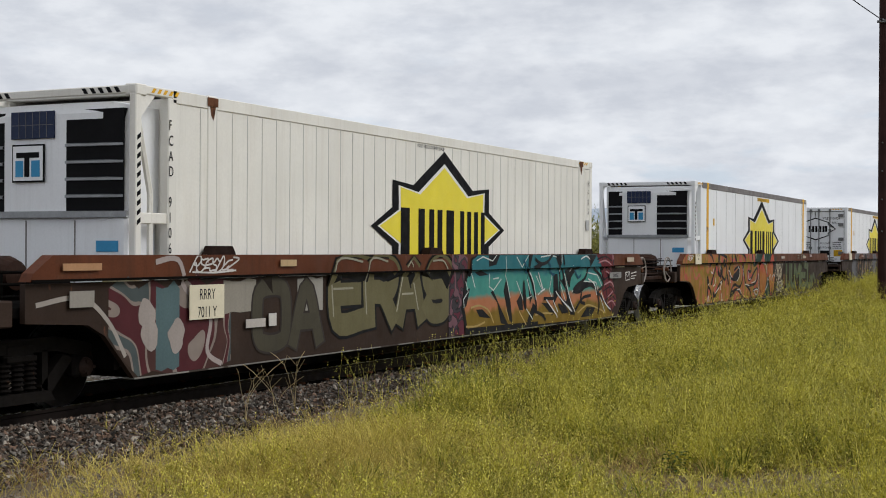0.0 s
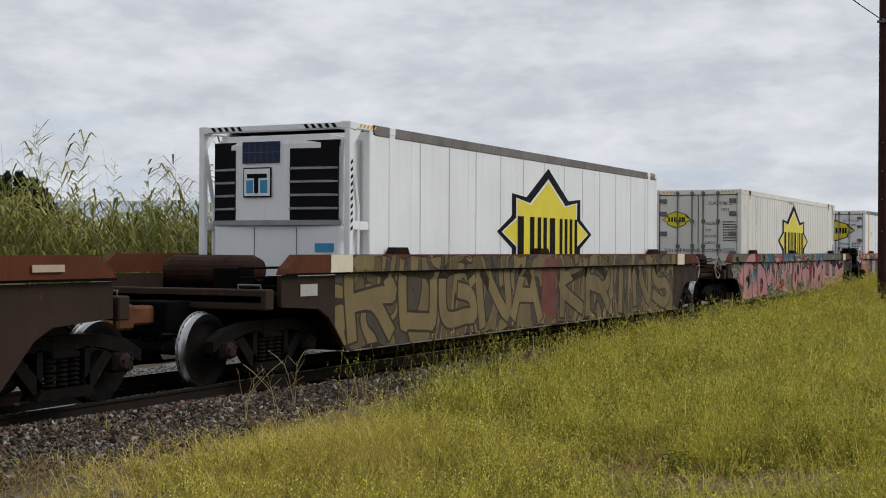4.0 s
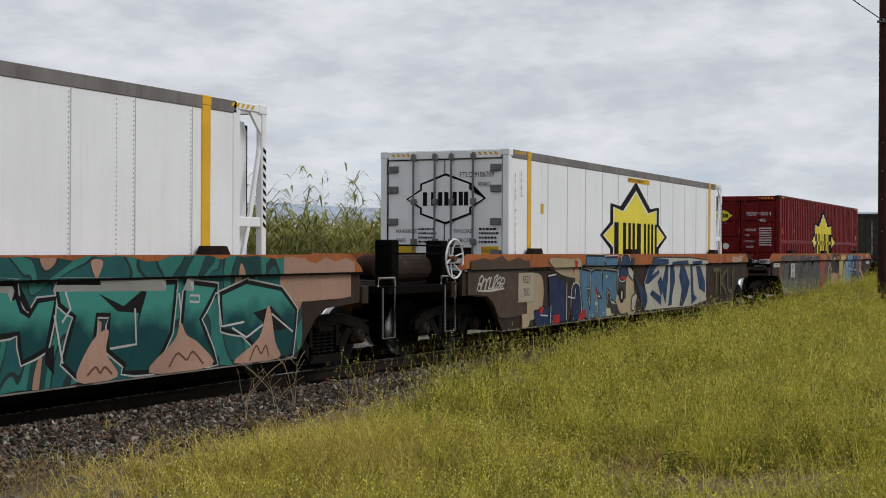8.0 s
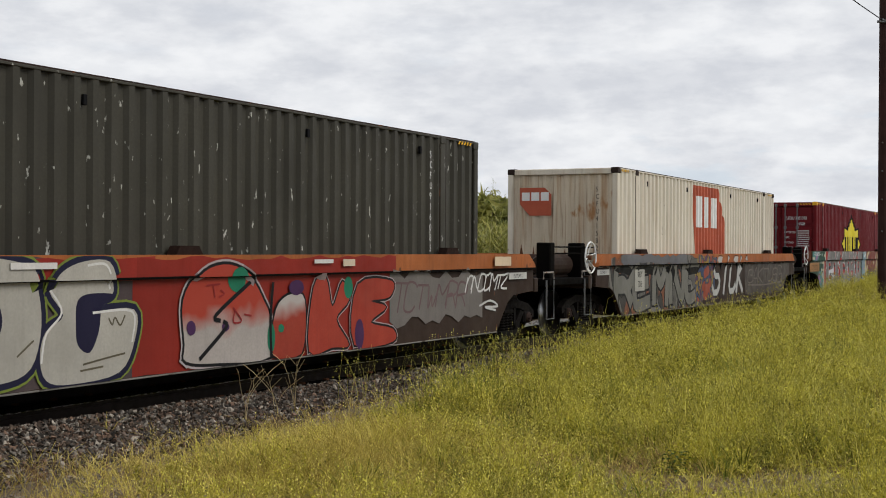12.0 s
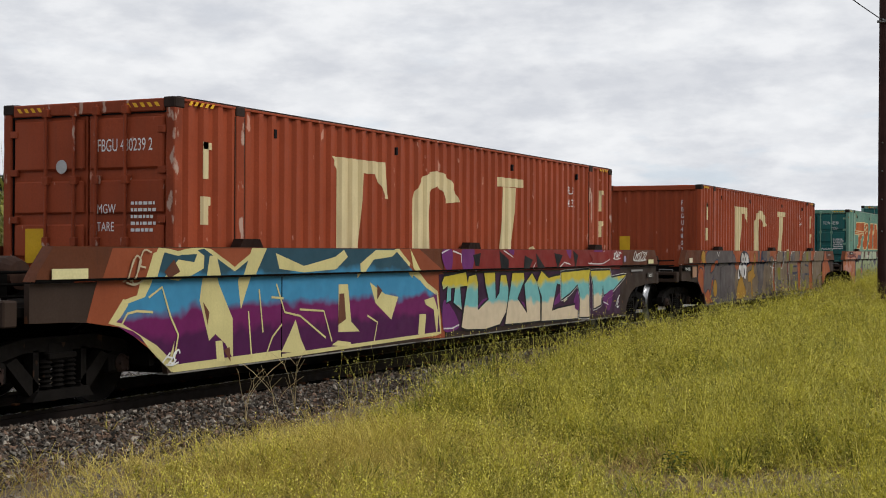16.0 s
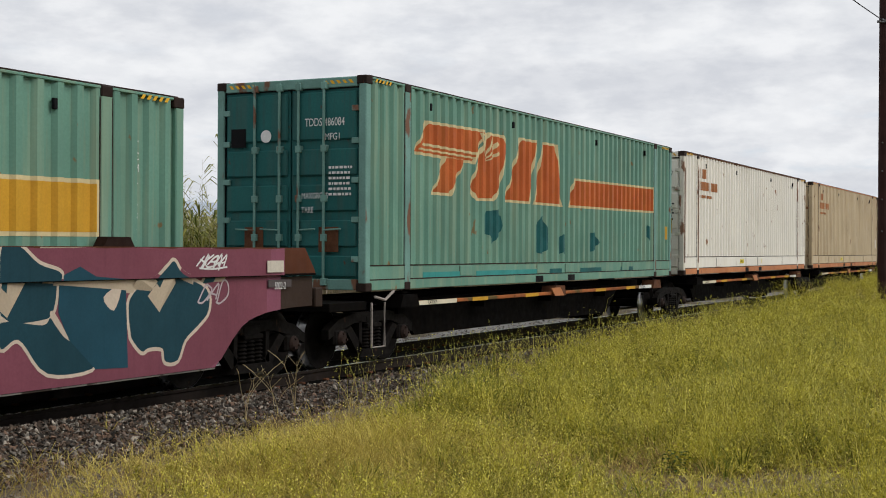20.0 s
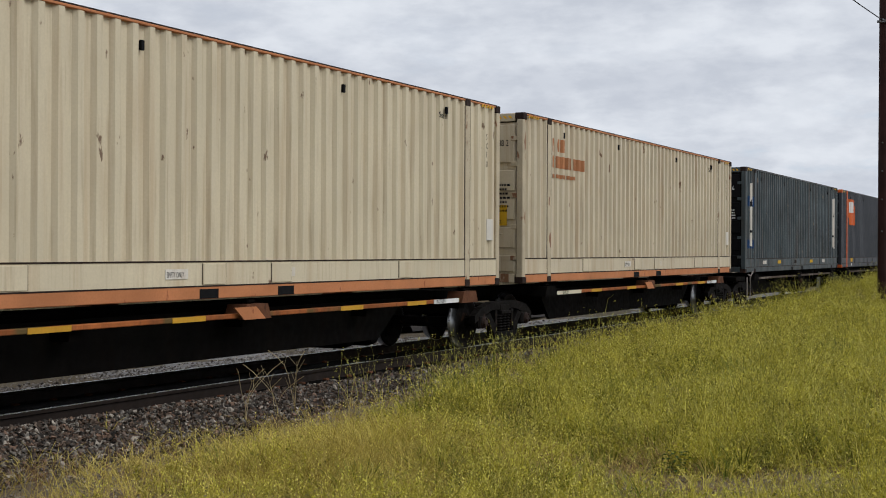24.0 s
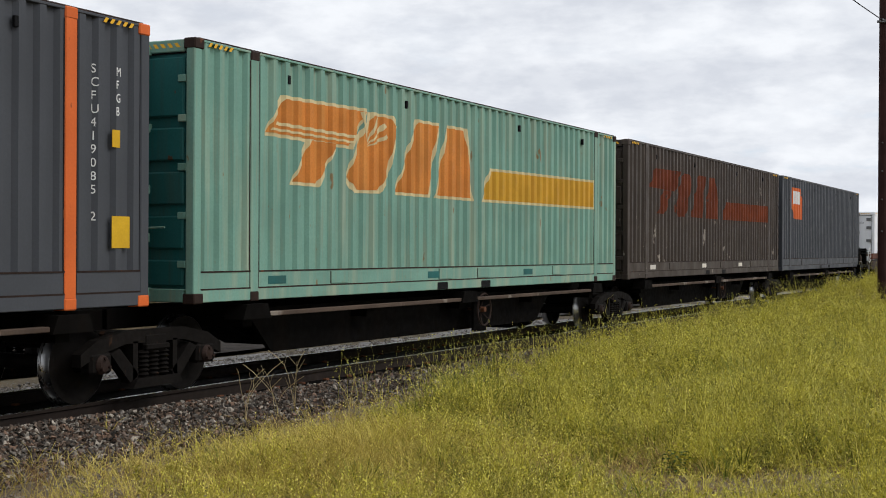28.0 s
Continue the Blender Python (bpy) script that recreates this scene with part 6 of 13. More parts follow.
# blue-grey container: white end stripes and blue touch-up; charcoal: notices
th, yf, xc = BOXES[20]
for x0 in (-0.62, LP + 0.28):
    poly_part("blue_patch", [rect(x0 - 0.2, x0 + 0.75, 1.9, 2.2), rect(x0 - 0.2, x0 + 0.75, 0.7, 0.95)] if x0 < 0 else [rect(x0 - 0.1, x0 + 0.1, 0.5, 0.6)], M_BLUEP, th, yf, 0.004, xc)
    poly_part("white_stripe", [[(x0, 0.8), (x0 + 0.4, 0.72), (x0 + 0.4, 2.6), (x0, 2.55)]], M_WHITEST, th, yf, 0.008, xc, label="weathered white vertical stripe")
    poly_part("stripe_mark", [[(x0 + 0.1, 1.9), (x0 + 0.3, 1.9), (x0 + 0.2, 2.12)], rect(x0 + 0.05, x0 + 0.35, 1.15, 1.22)], M_TEXT, th, yf, 0.011, xc)
for px, mt in ((1.0, M_WHITEST), (3.0, M_WARN), (5.3, M_GUIDE), (8.0, M_WARN), (10.2, M_WHITEST)):
    part("band_notice", boxes((px, px + 0.45, -1.2525, -1.248, 0.24, 0.34)), mt, th)
text_mesh("932048 6", 0.17, M_TEXTW, th, end_m(-0.45, 2.35, -1.173), squash=0.75)
text_mesh("MFG1", 0.15, M_TEXTW, th, end_m(-0.5, 2.13, -1.173), squash=0.75)
data_bars(th, -1.173, -0.6, 1.8, 4, M_TEXTW, 0.35)
th, yf, xc = BOXES[21]
for px in (0.85, 10.6):
    part("band_notice", boxes((px, px + 0.42, -1.2525, -1.248, 0.22, 0.36)), M_WARN, th)
    part("band_notice", boxes((px + 0.12, px + 0.3, -1.2525, -1.248, 0.06, 0.16)), M_TEXTW, th)
part("notice", boxes((LP + 0.62, LP + 0.9, -1.243, -1.238, 0.62, 0.95)), M_WARN, th)
part("notice", boxes((LP + 0.62, LP + 0.74, -1.243, -1.238, 1.66, 1.84)), M_WARN, th)
text_mesh("419085 2", 0.17, M_TEXTW, th, end_m(-0.45, 2.35, -1.203), squash=0.75)
text_mesh("MFGB", 0.15, M_TEXTW, th, end_m(-0.5, 2.13, -1.203), squash=0.75)
data_bars(th, -1.203, -0.55, 1.75, 4, M_TEXTW, 0.4)
column("SCFU419085 2", LP + 0.35, 2.4, 0.13, M_TEXTW, th, yf)
column("MFGB", LP + 0.68, 2.4, 0.13, M_TEXTW, th, yf)
for i in (23, 22):
    th = BOXES[i][0]
    for px in (0.3, 4.6, 8.3):
        part("band_notice", boxes((px, px + 0.4, -1.2475, -1.2435, 0.2, 0.3)), M_WHITEST if i == 23 else M_TEAL_DOOR, th)

# ---- spray paint on the wagons ----
FONT = {"A": "00 26 40|12 32", "B": "00 06 36 45 43 03|33 41 30 00", "C": "45 36 16 05 01 10 30 41", "D": "00 06 26 44 42 20 00", "E": "46 06 00 40|03 33", "F": "46 06 00|03 33",
        "G": "45 36 16 05 01 10 30 41 43 23", "H": "06 00|46 40|03 43", "I": "26 20", "K": "06 00|46 03 40", "L": "06 00 40", "M": "00 06 23 46 40", "N": "00 06 40 46",
        "O": "16 05 01 10 30 41 45 36 16", "P": "00 06 36 45 44 33 03", "R": "00 06 36 45 44 33 03 23 40", "S": "45 36 16 05 04 13 33 42 41 30 10 01", "T": "06 46|26 20",
        "U": "06 01 10 30 41 46", "W": "06 10 23 30 46", "X": "06 40|46 00", "Y": "06 23 46|23 20", "Z": "06 46 00 40", "e": "03 43 44 35 15 04 02 11 31", "n": "00 05 03 15 35 44 40",
        "w": "05 10 23 30 45", "s": "44 35 15 04 13 32 41 30 10", "~": "01 14 22 35 42"}
GM = {}


def thin(c):
    """Spray paint dulls as it weathers, the dark colours most."""
    k = 0.66 + 0.27 * min(1.0, max(c) / 0.6)
    return tuple(v * k for v in c)


def gm(col, col2=None, zmid=1.0):
    """Spray paint: one colour, or one fading into another over the height."""
    col, col2 = thin(col), thin(col2) if col2 else None
    key = (col, col2, zmid)
    if key in GM:
        return GM[key]
    m = mat("spray_paint", col, 0.55, 0, 0.18, 1.2, streak=0.2, streak_col=tuple(c * 0.55 for c in col), bump=0.05)
    if col2:
        n, l = m.node_tree.nodes, m.node_tree.links
        b = n["Principled BSDF"]
        old = b.inputs["Base Color"].links[0].from_socket
        tc, sp, r, x, nz, ad = (n.new("ShaderNode" + k) for k in ("TexCoord", "SeparateXYZ", "MapRange", "Mix", "TexNoise", "Math"))
        nz.inputs["Scale"].default_value = 2.5
        l.new(tc.outputs["Object"], sp.inputs[0])
        l.new(tc.outputs["Object"], nz.inputs["Vector"])
        ad.operation = "MULTIPLY_ADD"
        ad.inputs[1].default_value = 0.5
        l.new(nz.outputs["Fac"], ad.inputs[0])
        l.new(sp.outputs["Z"], ad.inputs[2])
        r.inputs["From Min"].default_value, r.inputs["From Max"].default_value = zmid + 0.12, zmid + 0.38
        l.new(ad.outputs[0], r.inputs["Value"])
        x.data_type = "RGBA"
        l.new(r.outputs["Result"], x.inputs["Factor"])
        l.new(old, x.inputs[6])
        x.inputs[7].default_value = (*col2, 1)
        l.new(x.outputs[2], b.inputs["Base Color"])
    GM[key] = m
    return m


def gm3(c1, z1, c2, z2, c3, z3=None, c4=None):
    """Spray paint in three or four soft bands over the height."""
    if c4 is None:
        z3, c4 = z2 + 0.001, c3
    c1, c2, c3, c4 = thin(c1), thin(c2), thin(c3), thin(c4)
    m = mat("banded_spray_paint", c1, 0.55, 0, 0.18, 1.2, bump=0.05)
    n, l = m.node_tree.nodes, m.node_tree.links
    b = n["Principled BSDF"]
    tc, sp, cr, x, nz, ad, v = (n.new("ShaderNode" + k) for k in ("TexCoord", "SeparateXYZ", "ValToRGB", "Mix", "TexNoise", "Math", "TexNoise"))
    nz.inputs["Scale"].default_value, v.inputs["Scale"].default_value = 3.0, 6.0
    l.new(tc.outputs["Object"], sp.inputs[0])
    for q in (nz, v):
        l.new(tc.outputs["Object"], q.inputs["Vector"])
    ad.operation = "MULTIPLY_ADD"
    ad.inputs[1].default_value = 0.3
    l.new(nz.outputs["Fac"], ad.inputs[0])
    l.new(sp.outputs["Z"], ad.inputs[2])
    half = n.new("ShaderNodeMath")
    half.operation, half.inputs[1].default_value = "MULTIPLY", 0.5
    l.new(ad.outputs[0], half.inputs[0])
    l.new(half.outputs[0], cr.inputs["Fac"])
    el = cr.color_ramp.elements
    el[0].position, el[0].color = 0.5 * (z1 + 0.1), (*c1, 1)
    el[1].position, el[1].color = 0.5 * (z1 + 0.2), (*c2, 1)
    for z, a, c in ((z2, c2, c3), (z3, c3, c4)):
        for d, cc in ((0.1, a), (0.2, c)):
            e = el.new(min(1, 0.5 * (z + d)))
            e.color = (*cc, 1)
    x.data_type, x.blend_type = "RGBA", "MULTIPLY"
    x.inputs["Factor"].default_value = 0.5
    mr = n.new("ShaderNodeMapRange")
    mr.inputs["To Min"].default_value, mr.inputs["To Max"].default_value = 0.55, 1.3
    l.new(v.outputs["Fac"], mr.inputs["Value"])
    l.new(cr.outputs["Color"], x.inputs[6])
    l.new(mr.outputs["Result"], x.inputs[7])
    l.new(x.outputs[2], b.inputs["Base Color"])
    return m


def pattern(cols, scale=1.2, stretch=1.0, line=(0.012, 0.012, 0.014), seed=0.0, width=0.02):
    """Flowing fields of spray paint parted by drawn lines."""
    cols = [thin(c) for c in cols]
    m = mat("spray_paint_fields", cols[0], 0.55, 0, 0.15, 1.2, bump=0.05)
    n, l = m.node_tree.nodes, m.node_tree.links
    b = n["Principled BSDF"]
    tc, mp, nz, cr = (n.new("ShaderNode" + k) for k in ("TexCoord", "Mapping", "TexNoise", "ValToRGB"))
    mp.inputs["Scale"].default_value = (1, 1, stretch)
    mp.inputs["Location"].default_value = (seed, seed * 0.3, seed * 0.6)
    nz.inputs["Scale"].default_value, nz.inputs["Detail"].default_value, nz.inputs["Distortion"].default_value = scale, 0.6, 1.6
    l.new(tc.outputs["Object"], mp.inputs["Vector"])
    l.new(mp.outputs["Vector"], nz.inputs["Vector"])
    l.new(nz.outputs["Fac"], cr.inputs["Fac"])
    cr.color_ramp.interpolation = "CONSTANT"
    el = cr.color_ramp.elements
    lo, hi = 0.3, 0.7
    k = len(cols)
    el[0].position, el[0].color = 0.0, (*cols[0], 1)
    el[1].position, el[1].color = lo + (hi - lo) / k - width, (*line, 1)
    for i in range(1, k):
        p = lo + (hi - lo) * i / k
        e = el.new(p)
        e.color = (*cols[i], 1)
        if i < k - 1:
            e = el.new(lo + (hi - lo) * (i + 1) / k - width)
            e.color = (*line, 1)
    x = n.new("ShaderNodeMix")
    x.data_type, x.blend_type = "RGBA", "MULTIPLY"
    x.inputs["Factor"].default_value = 0.6
    v = n.new("ShaderNodeTexNoise")
    v.inputs["Scale"].default_value = 5
    l.new(tc.outputs["Object"], v.inputs["Vector"])
    mr = n.new("ShaderNodeMapRange")
    mr.inputs["To Min"].default_value, mr.inputs["To Max"].default_value = 0.5, 1.3
    l.new(v.outputs["Fac"], mr.inputs["Value"])
    l.new(cr.outputs["Color"], x.inputs[6])
    l.new(mr.outputs["Result"], x.inputs[7])
    l.new(x.outputs[2], b.inputs["Base Color"])
    return m


class Paint:
    """Lays spray paint on the near side of one wagon, layer over layer."""

    def __init__(self, i, kind="A"):
        self.th, self.B, self.k = WELLS[i], kind == "B", 0
        self.top = 1.65 if self.B else 1.565
        self.rnd = random.Random(i * 7 + 1)

    def low(self, x):
        if self.B:
            tab = [(-3.66, 0.93), (-3.1, 0.92), (-2.5, 0.87), (-2.1, 0.76), (-1.62, 0.305), (13.6, 0.305), (14.08, 0.76), (14.5, 0.87), (15.1, 0.92), (15.65, 0.93)]
        else:
            tab = [(-3.16, 0.94), (-2.3, 0.9), (-2.03, 0.78), (-1.6, 0.305), (13.58, 0.305), (14.02, 0.78), (14.3, 0.9), (15.14, 0.94)]
        return lerp_table(tab, x)

    def high(self, x):
        e, t = (3.62, 3.4) if self.B else (3.12, 2.85)
        return lerp_table([(-e, 1.4), (-t, self.top), (LP + t, self.top), (LP + e, 1.4)], x)

    def put(self, polys, material, name="painted_field", label=""):
        self.k += 1
        return poly_part(name, polys, material, self.th, well_y, 0.0012 + 0.0006 * self.k, (), (1.318, 1.325), label)

    def clamp(self, p):
        return [(x, min(self.high(x) - 0.003, max(self.low(x) + 0.004, z))) for x, z in p]

    def field(self, x0, x1, z0, z1, material, wob=0.08, label=""):
        """A patch of paint with an uneven edge."""
        r = self.rnd
        n = max(4, int((x1 - x0) / 0.22))
        up = [(x0 + (x1 - x0) * i / n, z1 + r.uniform(-wob, wob)) for i in range(n + 1)]
        dn = [(x0 + (x1 - x0) * i / n, z0 + r.uniform(-wob, wob)) for i in range(n + 1)]
        pts = self.clamp(dn) + self.clamp(up[::-1])
        clean = [p for i, p in enumerate(pts) if math.hypot(p[0] - pts[i - 1][0], p[1] - pts[i - 1][1]) > 0.004]
        return self.put([clean], material, label=label)

    def blob(self, x, z, r, material, squash=1.0, wob=0.2):
        n = 18
        ph = self.rnd.uniform(0, 6)
        pts = [(x + r * (1 + wob * math.sin(3 * a + ph) * 0.6 + wob * 0.4 * math.sin(5 * a)) * math.cos(a), z + r * squash * (1 + wob * math.sin(2 * a + ph)) * math.sin(a))
               for a in [k * math.tau / n for k in range(n)]]
        return self.put([self.clamp(pts)], material)

    def splat(self, x, z, r, material, arms=6):
        pts = []
        for k in range(arms * 4):
            a = k * math.tau / (arms * 4)
            q = r * (1.0 if k % 4 in (0, 1) else 0.38)
            pts.append((x + q * math.cos(a), z + q * 0.9 * math.sin(a)))
        return self.put([self.clamp(pts)], material)

    def poly(self, pts, material, name="painted_field"):
        return self.put([self.clamp(pts)], material, name)

    def shapes(self, many, material, edge=None, ew=0.04, rim=None, rw=0.025, soft=True):
        """Closed drawn shapes: rounded or straight outlines, an edge line, an outer rim line."""
        loops = []
        for pts in many:
            P = [Vector(q) for q in pts]
            n = len(P)
            out = P
            if soft:
                out = []
                for i in range(n):
                    p0, p1, p2, p3 = P[i - 1], P[i], P[(i + 1) % n], P[(i + 2) % n]
                    for s in range(4):
                        t = s / 4
                        out.append(0.5 * ((2 * p1) + (p2 - p0) * t + (2 * p0 - 5 * p1 + 4 * p2 - p3) * t * t + (3 * p1 - p0 - 3 * p2 + p3) * t ** 3))
            loops.append([(q.x, q.y) for q in out])
        ring = [q + q[:2] for q in loops]
        if rim:
            self.lines(ring, 2 * (ew + rw) if edge else 2 * rw, rim, False)
        if edge:
            self.lines(ring, 2 * ew, edge, False, "letter_edge")
        for lp in loops:
            cl = self.clamp(lp)
            cl = [q for i, q in enumerate(cl) if math.hypot(q[0] - cl[i - 1][0], q[1] - cl[i - 1][1]) > 0.004]
            if len(cl) > 2:
                self.put([cl], material, "painted_letter")
                self.k -= 0.8
        self.k += 1

    def star(self, x, z, r, material, rim):
        """A splash with five uneven rounded arms."""
        pts = []
        ph = self.rnd.uniform(0, 6)
        for k in range(20):
            a = k * math.tau / 20 + ph
            q = r * ((1.0, 0.95, 0.42, 0.4)[k % 4]) * self.rnd.uniform(0.85, 1.15)
            pts.append((x + q * math.cos(a), z + q * math.sin(a)))
        self.shapes((pts,), material, None, 0.02, rim, 0.018)

    def line(self, pts, w, material, smooth=True, name="painted_line", taper=False):
        return self.lines([pts], w, material, smooth, name, taper)

    def lines(self, many, w, material, smooth=True, name="painted_line", taper=False):
        """Sprayed strokes of even width along points."""
        self.k += 1
        n_done, ob = 0, None
        for pts in many:
            bm = bmesh.new()
            P = [Vector((x, z)) for x, z in pts]
            if smooth and len(P) > 2:
                Q = []
                for i in range(len(P) - 1):
                    p0, p1, p2, p3 = P[max(i - 1, 0)], P[i], P[i + 1], P[min(i + 2, len(P) - 1)]
                    for s in range(5):
                        t = s / 5
                        Q.append(0.5 * ((2 * p1) + (p2 - p0) * t + (2 * p0 - 5 * p1 + 4 * p2 - p3) * t * t + (3 * p1 - p0 - 3 * p2 + p3) * t ** 3))
                P = Q + [P[-1]]
            else:
                Q = []
                for a, b in zip(P, P[1:]):
                    m = max(1, int((b - a).length / 0.12))
                    Q += [a.lerp(b, s / m) for s in range(m)]
                P = Q + [P[-1]]
            prev = None
            off = 0.0012 + 0.0006 * self.k + 0.0001 * (n_done % 3)
            n_done += 1
            L = len(P)
            for i, p in enumerate(P):
                d = P[min(i + 1, L - 1)] - P[max(i - 1, 0)]
                if d.length < 1e-6:
                    continue
                d.normalize()
                ww = w * 0.5 * (1 - 0.6 * i / L if taper else 1)
                nrm = Vector((-d.y, d.x)) * ww
                ends = d * (ww * 0.9 if i == L - 1 else -ww * 0.9 if i == 0 else 0)
                row = []
                for q in (p + nrm + ends, p - nrm + ends):
                    z = min(self.high(q.x) - 0.003, max(self.low(q.x) + 0.004, q.y))
                    row.append(bm.verts.new((q.x, well_y(q.x, z) - off - 0.000006 * i, z)))
                if prev:
                    f = bm.faces.new((prev[0], row[0], row[1], prev[1]))
                    f.normal_update()
                    if f.normal.y > 0:
                        f.normal_flip()
                prev = row
            ob = part(name, bm, material, self.th)
        return ob

    def word(self, s, x0, x1, z0, z1, w, fill, edge=None, ew=0.07, shine=None, slant=0.0, smooth=False, wob=0.0, cast=None, shadow=(0.06, -0.05)):
        """Sprayed letters: shadow, edge, fill and a line of shine."""
        n = len(s)
        many, hi = [], []
        r = self.rnd
        for i, ch in enumerate(s):
            if ch not in FONT:
                continue
            cw = (x1 - x0) / n
            for st in FONT[ch].split("|"):
                pts = []
                for q in st.split():
                    u, v = int(q[0]) / 4, int(q[1]) / 6
                    z = z0 + w * 0.5 + (z1 - z0 - w) * v
                    pts.append((x0 + cw * (i + 0.12 + 0.76 * u) + slant * (v - 0.5) + r.uniform(-wob, wob), z + r.uniform(-wob, wob)))
                many.append(pts)
                hi.append([(x - w * 0.3, z + w * 0.25) for x, z in pts[:3]])
        if cast:
            self.lines([[(x + shadow[0], z + shadow[1]) for x, z in p] for p in many], w + ew, cast, smooth, "letter_shadow")
        if edge:
            self.lines(many, w + 2 * ew, edge, smooth, "letter_edge")
        self.lines(many, w, fill, smooth, "painted_letter")
        if shine:
            self.lines(hi, 0.028, shine, smooth, "letter_shine")

    def tag(self, x0, x1, z, h, material, w=0.03, n=9, lean=0.1):
        """A quick scrawl."""
        r = self.rnd
        k = max(2, min(7, round((x1 - x0) / max(0.1, h * 0.75))))
        many = []
        for i in range(k):
            cw = (x1 - x0) / k
            hh = h * r.uniform(0.75, 1.15)
            for st in FONT[r.choice("ABCDEGHKMNRSTUWZens")].split("|"):
                pts = []
                for q in st.split():
                    u, v = int(q[0]) / 4, int(q[1]) / 6 - 0.5
                    pts.append((x0 + cw * (i + 0.05 + 0.95 * u) + lean * v * 1.2 + r.uniform(-0.012, 0.012), z + hh * v + r.uniform(-0.02, 0.02)))
                many.append(pts)
        if r.random() < 0.5:
            many.append([(x0, z - h * 0.55), (x0 + (x1 - x0) * 0.5, z - h * 0.62), (x1, z - h * 0.48)])
        self.lines(many, min(w, h * 0.14), material, True, "scrawl")

    def plate(self, x0, x1, z0, z1, material=None, text="", lines=0, size=0.16, tm=None):
        """A bolted sign or a painted number panel, with its writing."""
        y = (-1.5 if z0 > 1.3 else -1.445) - 0.0012 - 0.0006 * (self.k + 3)
        self.k += 4
        part("sign_plate", boxes((x0, x1, y - 0.004, y + 0.004, z0, z1)), material or M_SIGN, self.th)
        for i, ln in enumerate(text.split("|") if text else ()):
            text_mesh(ln, size, tm or M_TEXT, self.th, side_m((x0 + x1) / 2, z1 - size * (0.95 + i * 1.15), y - 0.006), "plate_lettering", align="CENTER")
        if lines:
            bm = bmesh.new()
            for i in range(lines):
                zz = z1 - (z1 - z0) * (i + 0.75) / (lines + 0.5)
                x = x0 + 0.03
                while x < x1 - 0.08:
                    d = self.rnd.uniform(0.03, 0.08)
                    box(bm, x, x + d, y - 0.007, y - 0.004, zz, zz + 0.03)
                    x += d + 0.02
            part("plate_lettering", bm, tm or M_TEXT, self.th)["kind"] = "stuff"


BLK, WHT, SILV = (0.012, 0.012, 0.014), (0.72, 0.72, 0.7), (0.33, 0.33, 0.32)
TEALC, PINK, CREAMC, NAVY = (0.05, 0.36, 0.32), (0.5, 0.2, 0.21), (0.62, 0.52, 0.34), (0.02, 0.04, 0.13)
k_, w_ = gm(BLK), gm(WHT)

# first wagon: maroon and teal shapes, gold letters, teal over orange piece
p = Paint(1)
p.field(-2.0, 0.1, 0.3, 1.28, pattern([(0.09, 0.04, 0.035), (0.1, 0.025, 0.03), (0.09, 0.11, 0.11), (0.07, 0.045, 0.035)], 0.9, 0.6, (0.22, 0.18, 0.155), 2.0))
p.field(-1.25, -0.85, 0.35, 1.25, gm((0.11, 0.17, 0.18)), 0.05)
p.line([(-3.0, 1.1), (-2.4, 1.15), (-2.0, 0.9), (-1.75, 0.55)], 0.05, gm((0.4, 0.36, 0.32)))
p.line([(-1.3, 1.5), (-0.95, 1.52), (-0.75, 1.2), (-0.3, 0.9), (-0.35, 0.5), (-0.1, 0.35)], 0.06, gm((0.42, 0.36, 0.34)))
for q in ((-1.4, 0.95), (-1.35, 0.75), (-0.9, 0.7)):
    p.blob(q[0], q[1], 0.14, gm((0.38, 0.33, 0.3)), 1.2)
p.field(-0.05, 0.6, 0.9, 1.28, gm((0.34, 0.31, 0.26)), 0.02)
p.field(1.5, 2.1, 0.85, 1.28, gm((0.36, 0.34, 0.3)), 0.02)
p.word("OA", 0.55, 2.1, 0.42, 1.28, 0.2, gm((0.09, 0.08, 0.055)), gm((0.05, 0.04, 0.035)), 0.03, smooth=True)
p.word("ERAS", 2.35, 5.8, 0.55, 1.55, 0.3, gm((0.17, 0.15, 0.075)), k_, 0.04, gm((0.35, 0.33, 0.25)), smooth=True)
p.field(5.75, 6.3, 0.3, 1.56, pattern([(0.14, 0.03, 0.05), (0.06, 0.05, 0.06), (0.2, 0.1, 0.12)], 3, 1, BLK, 4.0, 0.03))
p.field(12.5, 13.2, 0.5, 1.56, pattern([(0.16, 0.02, 0.03), (0.03, 0.02, 0.03), (0.28, 0.12, 0.14)], 4.5, 1.4, BLK, 1.0, 0.035))
p.tag(-0.7, 0.1, 1.46, 0.14, gm((0.6, 0.58, 0.55)), 0.02, 14)
p.tag(12.8, 13.3, 0.75, 0.16, w_, 0.02, 7)
p.shapes((((6.24, 0.75), (6.34, 1.14), (6.45, 1.23), (6.47, 1.47), (6.67, 1.55), (12.44, 1.57), (12.69, 0.98), (13.32, 0.32), (12.45, 0.31), (8.24, 0.35), (6.39, 0.36)),), gm3((0.22, 0.14, 0.018), 0.66, (0.42, 0.16, 0.075), 0.86, (0.065, 0.28, 0.235), 1.24, (0.03, 0.17, 0.2)), k_, 0.05, soft=False)
